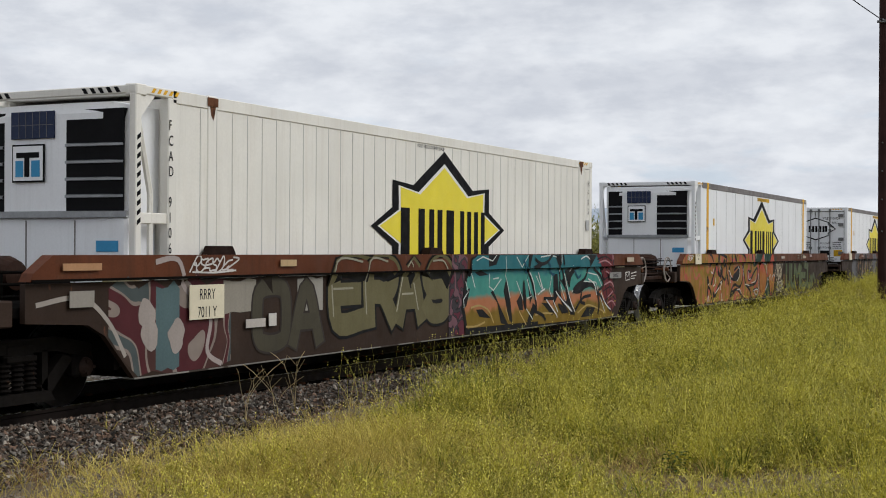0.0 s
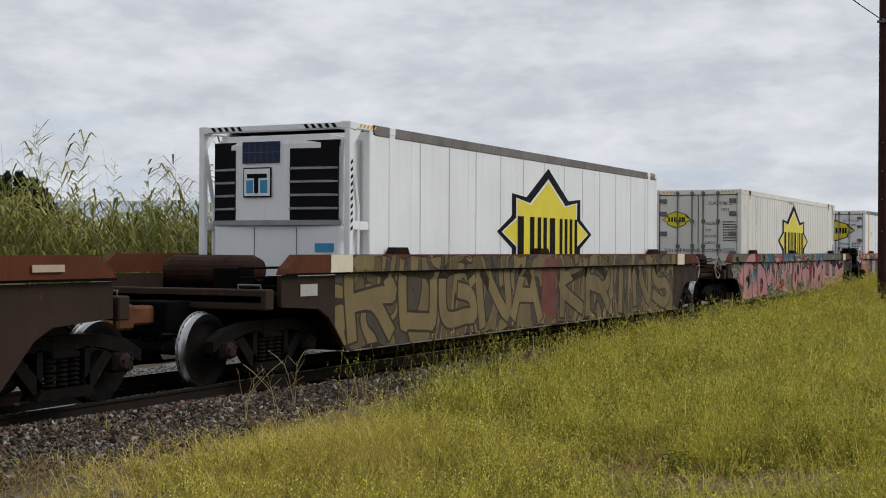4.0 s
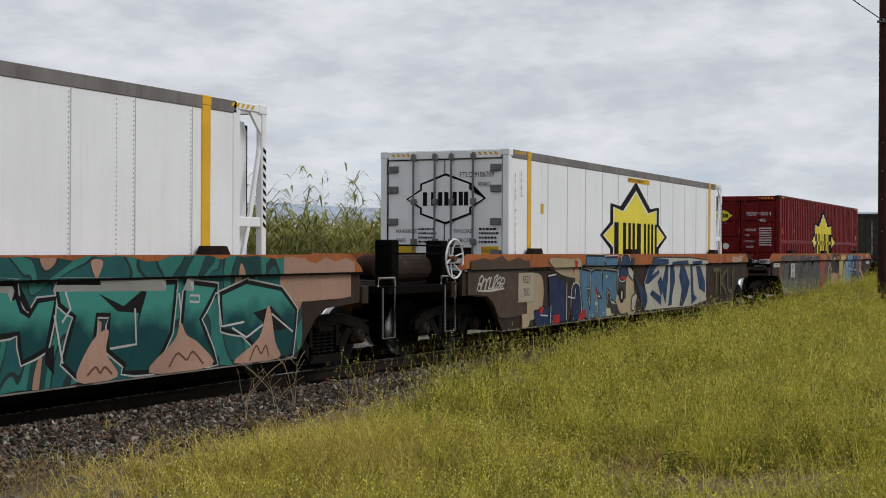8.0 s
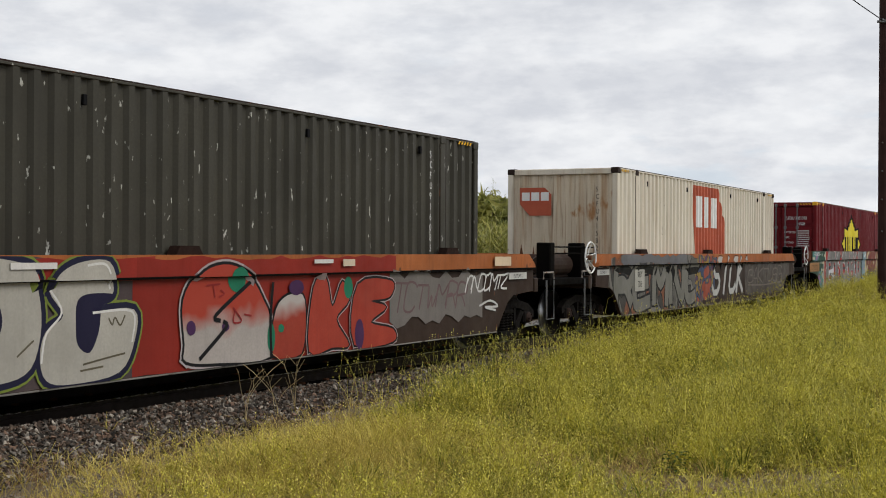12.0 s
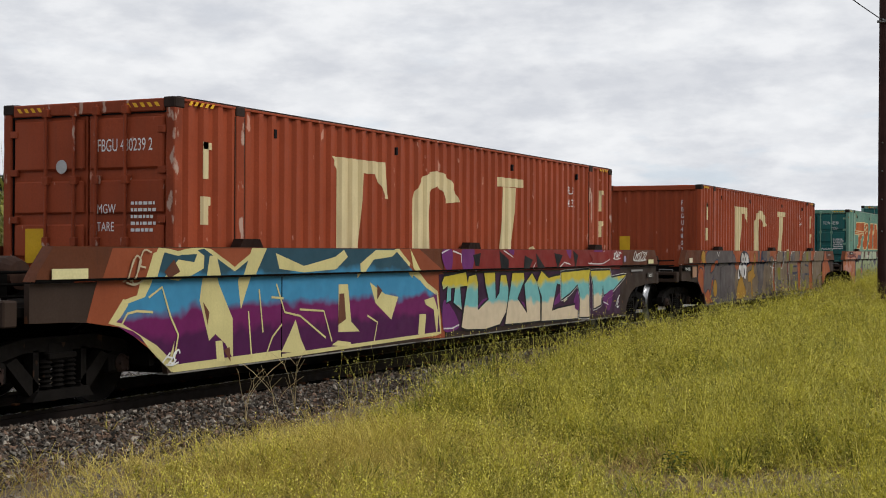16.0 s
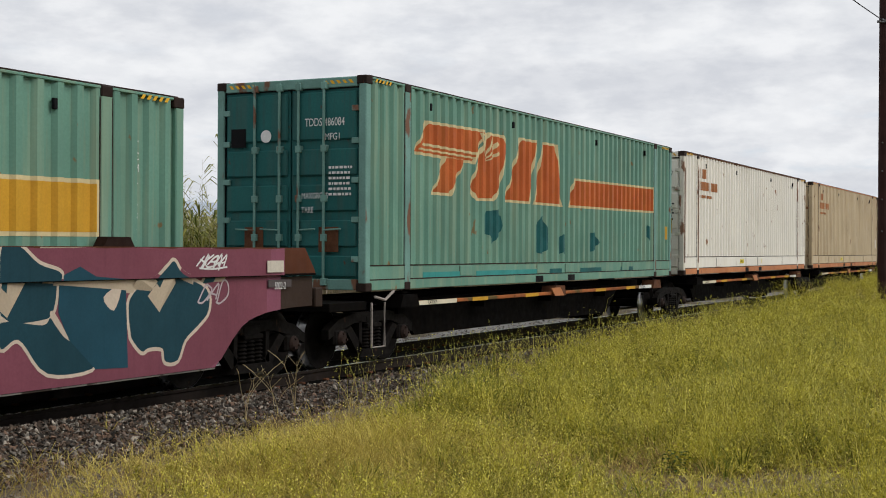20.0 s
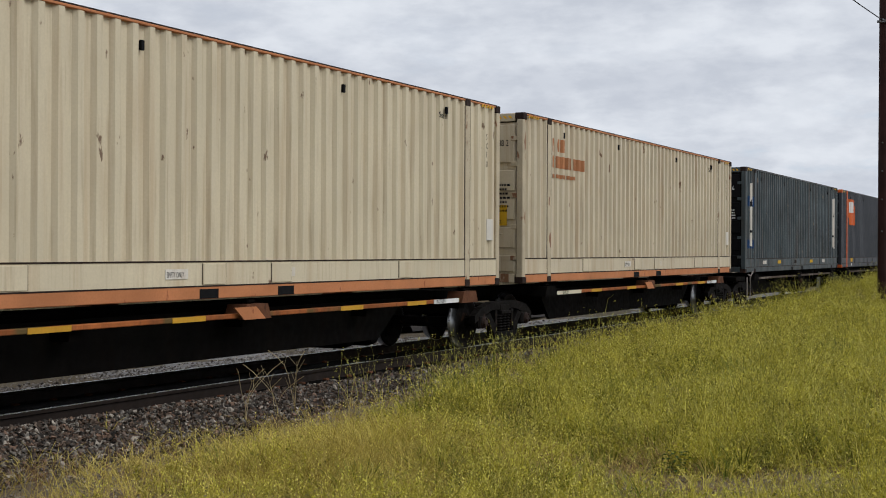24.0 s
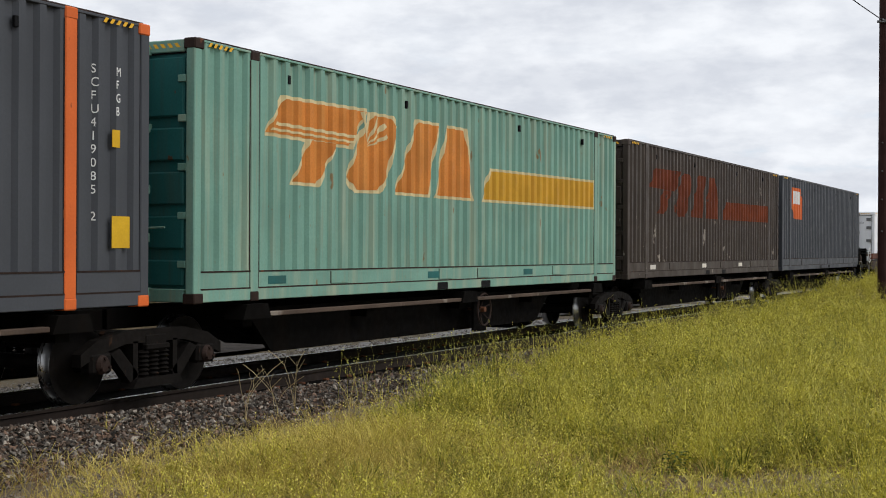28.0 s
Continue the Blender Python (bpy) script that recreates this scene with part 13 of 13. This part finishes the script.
# straw: a golden stand in front of the stones, little of it elsewhere
def straw_cover(x, y):
    g = np.clip(sample(GC, x, y), 0, 1)
    gold = np.exp(-(((x - 10.9) / 1.5) ** 2 + ((y - 6.2) / 1.1) ** 2))
    return g * (0.16 + 0.8 * gold) + 0.45 * gold + 0.05 * ((y < 8.4 + 0.3 * np.sin(x * 3)) & (x < 15))


c = scatter(5200, RNG, fn=straw_cover)
p = clustered(c, RNG, 9, 0.035)
gold = np.exp(-(((p[:, 0] - 10.9) / 1.7) ** 2 + ((p[:, 1] - 6.2) / 1.3) ** 2))
v, f, _, _ = arcs(p, (0.5 + 0.5 * gold) * RNG.uniform(0.15, 0.62, len(p)), RNG.uniform(0.0035, 0.007, len(p)), RNG.uniform(0.2, 1.7, len(p)), RNG)
soup("dry_grass", v, f, M_DRY, "dry straw-coloured grass near the stones", "grass")


# withered rust-brown tufts round the bare soil
def withered_cover(x, y):
    a = np.exp(-(((x - 11.1) / 0.5) ** 2 + ((y - 4.65) / 0.35) ** 2))
    b = np.exp(-(((x - 12.3) / 0.9) ** 2 + ((y - 4.0) / 0.4) ** 2))
    return np.clip(a + 0.5 * b + 0.07, 0, 1) * (y < 8.4)


c = scatter(2400, RNG, fn=withered_cover)
p = clustered(c, RNG, 12, 0.05)
v, f, _, _ = arcs(p, size_at(p) * RNG.uniform(0.1, 0.42, len(p)), RNG.uniform(0.003, 0.006, len(p)), RNG.uniform(0.2, 1.3, len(p)), RNG)
soup("withered_grass", v, f, M_BROWN, "withered reddish-brown grass round the bare soil", "grass")

# bare dead stalks that lean out over the stones
def dead_stalk(x, y, seed):
    rnd = random.Random(seed)
    z = bed_z(x, y) if abs(y - TRACK) < 2.85 else ground_z(x, y)
    th = tagged(new("dead_stalk"), "bare dry branching stalk leaning over the ballast", "dead plant", "dead stalks beside the line")
    th.matrix_basis = pose(x, y, z)
    for k in range(4):
        a, hgt = rnd.uniform(2.0, 5.0) + (3.1 if k == 3 else 0), rnd.uniform(0.4, 0.72)
        le = rnd.uniform(0.1, 0.5)
        pts = [(le * t * t * math.cos(a) + 0.03 * math.sin(7 * t + k), le * t * t * math.sin(a), hgt * t * (1.25 - 0.3 * t)) for t in (0, 0.17, 0.33, 0.5, 0.67, 0.84, 1.0)]
        part("stem", tube(bmesh.new(), pts, 0.0027, 4), M_STALK, th)
        b = Vector(pts[4])
        part("twig", tube(bmesh.new(), [b, b + Vector((rnd.uniform(-0.1, 0.1), rnd.uniform(-0.1, 0.1), 0.12))], 0.002, 4), M_STALK, th)


for i, (x, y) in enumerate(((12.3, 8.5), (12.85, 8.45), (13.6, 8.7))):
    dead_stalk(x, y, i)
# a broad-leaved weed in the bare patch
th = tagged(new("broadleaf_weed"), "small dark green broad-leaved weed on bare soil", "weed")
th.matrix_basis = pose(11.4, 3.36, ground_z(11.4, 3.36))
for k in range(34):
    bm = bmesh.new()
    a, L_, up = k * 2.4, 0.035 + 0.012 * (k % 4), 0.02 + 0.0055 * k
    r0 = 0.075 * math.sqrt(((k * 7) % 34) / 34)
    c, s_ = math.cos(a), math.sin(a)
    pts = [(0.0, 0.0, up), (0.3, 0.016, up + 0.012), (0.7, 0.015, up + 0.014), (1.0, 0.0, up)]
    lft = [bm.verts.new(((r0 + L_ * t) * c - w * s_, (r0 + L_ * t) * s_ + w * c, z)) for t, w, z in pts]
    rgt = [bm.verts.new(((r0 + L_ * t) * c + w * s_, (r0 + L_ * t) * s_ - w * c, z)) for t, w, z in pts[1:3]]
    bm.faces.new([lft[0], lft[1], lft[2], lft[3], rgt[1], rgt[0]])
    part("leaf", bm, M_WEEDLEAF, th)

# a dry curled leaf and a pale stone among the weeds
bm = bmesh.new()
rows = []
for i in range(7):
    t = i / 6
    wd = 0.055 * math.sin(math.pi * (0.06 + 0.9 * t))
    rows.append([bm.verts.new((wd * q, 0.02 * q * q + 0.015 * math.sin(5 * t), 0.22 * t)) for q in (-1, -0.4, 0.4, 1)])
for p, q in zip(rows, rows[1:]):
    for k in range(3):
        bm.faces.new((p[k], p[k + 1], q[k + 1], q[k]))
lf = tagged(part("fallen_leaf", bm, M_STALK), "dry tan curled leaf caught in the weeds", "leaf")
lf.matrix_basis = pose(14.6, 2.58, ground_z(14.6, 2.58) + 0.1, -25, 20, 15)
bm = bmesh.new()
rr = random.Random(8)
for k in range(12):
    d = Vector((rr.gauss(0, 1), rr.gauss(0, 1), rr.gauss(0, 1))).normalized()
    bm.verts.new((d.x * 0.075, d.y * 0.06, d.z * 0.05))
bmesh.ops.convex_hull(bm, input=bm.verts[:])
st = tagged(part("pale_stone", bm, M_SIGN), "single pale stone lying between the weeds", "stone")
st.matrix_basis = pose(12.6, 2.55, ground_z(12.6, 2.55) + 0.04, 0, 0, 30)

# ---- ballast stones ----
def stone_shapes(k, rng):
    out = []
    for i in range(k):
        bm = bmesh.new()
        for j in range(8):
            d = Vector(rng.normal(0, 1, 3)).normalized()
            bm.verts.new((d.x * rng.uniform(0.8, 1.2), d.y * rng.uniform(0.7, 1.0), d.z * rng.uniform(0.45, 0.8)))
        r = bmesh.ops.convex_hull(bm, input=bm.verts[:])
        bmesh.ops.delete(bm, geom=[g for g in r["geom_interior"] if isinstance(g, bmesh.types.BMVert)], context="VERTS")
        me = bpy.data.meshes.new("ballast_stone")
        bm.to_mesh(me)
        bm.free()
        out.append(me)
    return out


SHAPES = stone_shapes(10, RNG)


def stones(name, xs, ys, zs, size, label, material, category="ballast"):
    V, F, o = [], [], 0
    kinds = RNG.integers(0, len(SHAPES), len(xs))
    for k, me in enumerate(SHAPES):
        sel = np.where(kinds == k)[0]
        co = np.array([q.co[:] for q in me.vertices])
        fa = np.array([list(q.vertices) for q in me.polygons])
        a = RNG.uniform(0, math.tau, len(sel))
        t = RNG.uniform(-1.1, 1.1, len(sel))
        ca, sa, ct, st = np.cos(a), np.sin(a), np.cos(t), np.sin(t)
        x = co[None, :, 0] * ct[:, None] + co[None, :, 2] * st[:, None]
        z = -co[None, :, 0] * st[:, None] + co[None, :, 2] * ct[:, None]
        y = np.broadcast_to(co[None, :, 1], x.shape)
        w = np.stack([x * ca[:, None] - y * sa[:, None], x * sa[:, None] + y * ca[:, None], z], 2) * size[sel][:, None, None]
        w += np.stack([xs[sel], ys[sel], zs[sel]], 1)[:, None, :]
        V.append(w.reshape(-1, 3))
        F.append((fa[None] + (np.arange(len(sel)) * len(co))[:, None, None] + o).reshape(-1, 3))
        o += len(sel) * len(co)
    return soup(name, np.concatenate(V), np.concatenate(F), material, label, category)


def rubble(name, cols, rough=0.88):
    """Broken stone: each piece its own grey or brown, mottled."""
    m = mat(name, cols[0], rough, 0, 0.3, 12, fine=70, bump=0.3, spec=0.2)
    n, l = m.node_tree.nodes, m.node_tree.links
    b = n["Principled BSDF"]
    old = b.inputs["Base Color"].links[0].from_socket
    geo, cr, x, mr, nz, tc = (n.new("ShaderNode" + k) for k in ("NewGeometry", "ValToRGB", "Mix", "MapRange", "TexNoise", "TexCoord"))
    cr.color_ramp.interpolation = "CONSTANT"
    el = cr.color_ramp.elements
    el[0].color, el[1].position, el[1].color = (*cols[0], 1), 1 / len(cols), (*cols[1], 1)
    for i, c in enumerate(cols[2:]):
        e = el.new((i + 2) / len(cols))
        e.color = (*c, 1)
    l.new(geo.outputs["Random Per Island"], cr.inputs["Fac"])
    nz.inputs["Scale"].default_value, nz.inputs["Detail"].default_value = 30, 5
    l.new(tc.outputs["Object"], nz.inputs["Vector"])
    mr.inputs["From Min"].default_value, mr.inputs["From Max"].default_value = 0.3, 0.7
    mr.inputs["To Min"].default_value, mr.inputs["To Max"].default_value = 0.6, 1.25
    l.new(nz.outputs["Fac"], mr.inputs["Value"])
    x.data_type, x.blend_type = "RGBA", "MULTIPLY"
    x.inputs["Factor"].default_value = 1.0
    l.new(cr.outputs["Color"], x.inputs[6])
    l.new(mr.outputs["Result"], x.inputs[7])
    l.new(x.outputs[2], b.inputs["Base Color"])
    return m


M_RUBBLE = rubble("broken_ballast", ((0.036, 0.031, 0.026), (0.115, 0.078, 0.055), (0.1, 0.088, 0.075), (0.18, 0.115, 0.08), (0.055, 0.04, 0.03), (0.18, 0.16, 0.135), (0.085, 0.062, 0.046), (0.32, 0.28, 0.23)))
M_PEBBLE = rubble("pale_pebbles", ((0.09, 0.08, 0.07), (0.2, 0.16, 0.125), (0.26, 0.235, 0.205), (0.15, 0.11, 0.085), (0.36, 0.32, 0.27)))
M_FARSTONE = rubble("grey_far_stone", ((0.14, 0.12, 0.105), (0.3, 0.265, 0.225), (0.22, 0.195, 0.17), (0.4, 0.36, 0.31)))
n = 19000
u = RNG.random(n)
x = 1 / (u * (1 / 8.0 - 1 / 34) + 1 / 34)
y = TRACK + RNG.uniform(-2.35, -1.08, n)
z = np.array([bed_z(a, b) for a, b in zip(x, y)]) + RNG.uniform(-0.02, 0.035, n)
stones("ballast_stones", x, y, z, 0.018 + 0.03 * RNG.random(n) ** 1.8, "heap of dark grey crushed ballast stones", M_RUBBLE)
n = 9000
x = 1 / (RNG.random(n) * (1 / 10.0 - 1 / 60) + 1 / 60)
y = TRACK + RNG.uniform(0.86, 3.9, n)
z = np.array([bed_z(a, b) for a, b in zip(x, y)]) + RNG.uniform(-0.01, 0.02, n)
stones("ballast_stones_far", x, y, z, RNG.uniform(0.02, 0.045, n), "grey ballast stones on the far side of the rails", M_FARSTONE)
n = 15000
x = 1 / (RNG.random(n) * (1 / 8.0 - 1 / 17) + 1 / 17)
y = np.minimum(0.11 * x + RNG.random(n) ** 0.7 * (8.6 - 0.11 * x), x * 1.0)
z = sample(GZ, x, y) + 0.002
stones("loose_gravel", x, y, z, 0.006 + 0.021 * RNG.random(n) ** 2, "loose pale gravel scattered over the soil", M_PEBBLE, "gravel")

# ---- reeds behind the line ----
def reeds():
    rng = np.random.default_rng(9)
    leaf_v, leaf_f, cane_v, cane_f = [], [], [], []
    o = oc = 0
    n = 3600
    for i in range(n):
        x, y = rng.uniform(17, 66), 21.5 + 6.0 * rng.random()
        dense = 0.5 + 0.5 * noise.noise((x * 0.22, y * 0.25, 1.0))
        tall = rng.random() < 0.06
        hgt = rng.uniform(3.4, 5.0) if tall else (2.1 + 1.5 * dense) * rng.uniform(0.75, 1.12)
        le, la = rng.uniform(0, 0.16) * hgt, rng.uniform(0, math.tau)
        top = np.array([x + le * math.cos(la), y + le * math.sin(la), -0.35 + hgt])
        root = np.array([x, y, -0.35])
        w = 0.012 if not tall else 0.009
        cane_v += [root + (-w, 0, 0), root + (w, 0, 0), top + (w * 0.4, 0, 0), top + (-w * 0.4, 0, 0)]
        cane_f.append((oc, oc + 1, oc + 2, oc + 3))
        oc += 4
        k_l = rng.integers(2, 5) if tall and rng.random() < 0.6 else rng.integers(11, 18)
        for j in range(k_l):
            t = rng.uniform(0.3, 1.0) if not tall else rng.uniform(0.45, 0.98)
            b = root + (top - root) * t
            a = rng.uniform(0, math.tau)
            L, wd = rng.uniform(0.35, 0.75), rng.uniform(0.018, 0.035)
            d, sd = np.array([math.cos(a), math.sin(a), 0]), np.array([-math.sin(a), math.cos(a), 0]) * wd
            up, dr = rng.uniform(0.2, 0.6) * L, rng.uniform(-0.2, 0.55) * L
            p1, p2 = b + d * L * 0.5 + (0, 0, up), b + d * L * 1.0 + (0, 0, up - dr)
            leaf_v += [b - sd * 0.5, b + sd * 0.5, p1 + sd, p1 - sd, p2]
            leaf_f += [(o, o + 1, o + 2), (o, o + 2, o + 3), (o + 3, o + 2, o + 4)]
            o += 5
        if tall and rng.random() < 0.5:
            for j in range(16):
                b = top - (0, 0, rng.uniform(0, 0.45))
                a = rng.uniform(0, math.tau)
                q = b + np.array([math.cos(a) * 0.1, math.sin(a) * 0.1, rng.uniform(-0.05, 0.15)])
                leaf_v += [b, b + (0.012, 0, 0), q, q + (0.004, 0, 0.01), q + (0, 0, 0.03)]
                leaf_f += [(o, o + 1, o + 2), (o + 1, o + 3, o + 2), (o + 2, o + 3, o + 4)]
                o += 5
    soup("reed_bed", np.array(leaf_v), np.array(leaf_f), M_REED, "tall green giant reeds with drooping leaves behind the line", "reeds")
    soup("reed_canes", np.array(cane_v), np.array(cane_f), M_CANE, "thin dry canes standing above the reeds", "reeds")


reeds()


def tree(name, x, y, hgt, rad, label, shape, n=900, seed=1, material=None):
    """A trunk with limbs and a crown of many small leaf clumps."""
    rng = np.random.default_rng(seed)
    th = tagged(new(name), label, "tree", "far trees" if shape == "round" else "conifer row")
    th.matrix_basis = pose(x, y, -0.4)
    part("trunk", lathe(bmesh.new(), [(0.18, 0), (0.12, hgt * 0.4), (0.03, hgt * 0.92), (0.0, hgt * 0.93)], (0, 0, 0), "z", 8), M_POLE, th)
    for k in range(6):
        a = k * 2.2
        z0 = hgt * (0.3 + 0.09 * k)
        part("limb", tube(bmesh.new(), [(0, 0, z0), (rad * 0.4 * math.cos(a), rad * 0.4 * math.sin(a), z0 + hgt * 0.08), (rad * 0.75 * math.cos(a), rad * 0.75 * math.sin(a), z0 + hgt * 0.15)], 0.03, 5), M_POLE, th)
    t = rng.random(n)
    if shape == "cone":
        z = hgt * (0.06 + 0.94 * t)
        rr = rad * (1 - t ** 1.6) * (0.75 + 0.35 * np.sin(t * 23 + rng.uniform(0, 6))) + 0.08
    else:
        z = hgt * (0.35 + 0.65 * t)
        rr = rad * np.sqrt(np.maximum(0.05, 1 - (2 * t - 1) ** 2)) * rng.uniform(0.7, 1.1, n)
    a = rng.uniform(0, math.tau, n)
    q = rr * np.sqrt(rng.random(n)) ** 0.5
    c = np.stack([q * np.cos(a), q * np.sin(a), z], 1)
    V = (c[:, None, :] + rng.normal(0, 0.16 * rad if shape == "round" else 0.14, (n, 3, 3))).reshape(-1, 3)
    cr = soup("crown", V, np.arange(n * 3).reshape(-1, 3), material or M_CONIFER, "", "")
    cr.parent = th
    return th


for i, (a, d, hgt) in enumerate(((45.6, 69, 6.2), (44.9, 70, 5.9), (44.3, 70, 5.6), (43.8, 71, 5.75), (43.3, 71, 5.4), (42.9, 72, 4.9), (42.5, 73, 4.2))):
    tree("conifer", d * math.cos(radians(a)), d * math.sin(radians(a)), hgt, 0.85, "dark green conifer in a windbreak row", "cone", 1600, i)
for i, (a, d, hgt, rd) in enumerate(((24.4, 96, 5.6, 2.2), (23.2, 130, 5.2, 2.5), (26.5, 150, 6.0, 3.0))):
    tree("broadleaf_tree", d * math.cos(radians(a)), d * math.sin(radians(a)), hgt, rd, "dark green tree far beyond the reeds", "round", 1500, 20 + i, M_REED)

# ---- pole and cable ----
pole = tagged(part("utility_pole", lathe(bmesh.new(), [(0.0, -0.4), (0.142, -0.4), (0.135, 3.0), (0.12, 9.0), (0.1, 13.0), (0.0, 13.0)], (0, 0, 0), "z", 16), M_POLE), "dark stained timber pole carrying a wire", "pole")
pole.matrix_basis = pose(39.6, 5.73, 0.0)
part("bracket", boxes((-0.17, -0.1, -0.16, 0.16, 8.1, 8.17), bevel=0.01), M_LAMPGREY, pole)
part("insulator", lathe(bmesh.new(), [(0.0, 0.0), (0.05, 0.0), (0.03, 0.04), (0.055, 0.06), (0.03, 0.1), (0.0, 0.11)], (-0.17, 0, 8.1), "z", 12), M_LAMPGREY, pole)
for zz in (2.2, 3.1, 3.9, 4.7, 8.9):
    part("bolt", boxes((-0.15, -0.12, -0.02, 0.02, zz, zz + 0.04), bevel=0.006), M_LAMPGREY, pole)
pts = [(39.43 - 0.9 * k, 5.73 + 0.006 * k, 8.16 + 0.0012 * k * (k - 40)) for k in range(0, 96)]
tagged(part("overhead_cable", tube(bmesh.new(), pts, 0.014, 5), M_BLACK), "thin dark overhead cable strung from the pole", "cable")

# ---- stones of the near shoulder that can be told apart ----
bed = bpy.data.objects["ballast_bed"]
for me in SHAPES:
    me.materials.append(M_STONE)
rng = np.random.default_rng(12)
for i in range(300):
    x, y = rng.uniform(9.2, 15.0), TRACK + rng.uniform(-1.9, -1.12)
    s = rng.uniform(0.024, 0.046)
    ob = new("ballast_stone", SHAPES[i % len(SHAPES)])
    ob.parent = bed
    ob.matrix_basis = pose(x, y, bed_z(x, y) + 0.022, rng.uniform(-30, 30), rng.uniform(-30, 30), rng.uniform(0, 360)) @ Matrix.Diagonal((s, s, s, 1))


def motions():
    """The train runs through; each wheelset rolls while it passes before the camera."""
    at = {}
    for ob, x, z in TRAIN:
        at[ob.name] = x
        walk(ob, [(t, pose(x - s, TRACK, z)) for t, s in RUN])
    ts, ss = np.array([t for t, _ in RUN]), np.array([s for _, s in RUN])
    for ob, (wx, wy, wz) in WHEELS:
        x = at[ob.parent.parent.name] + wx
        t0, t1 = (float(np.interp(x - d, ss, ts)) for d in (40, 6))
        k0, k1 = math.ceil(t0 * FPS), math.floor(t1 * FPS)
        if k1 - k0 < 3:
            continue
        rows = [(k / FPS, pose(wx, wy, wz, 0, -math.degrees(float(np.interp(k / FPS, ts, ss)) / WHEEL_R), 0)) for k in range(k0, k1 + 1)]
        rows = ([(0, rows[0][1])] if k0 > 0 else []) + rows + ([(28, rows[-1][1])] if k1 < 28 * FPS else [])
        walk(ob, rows)


motions()
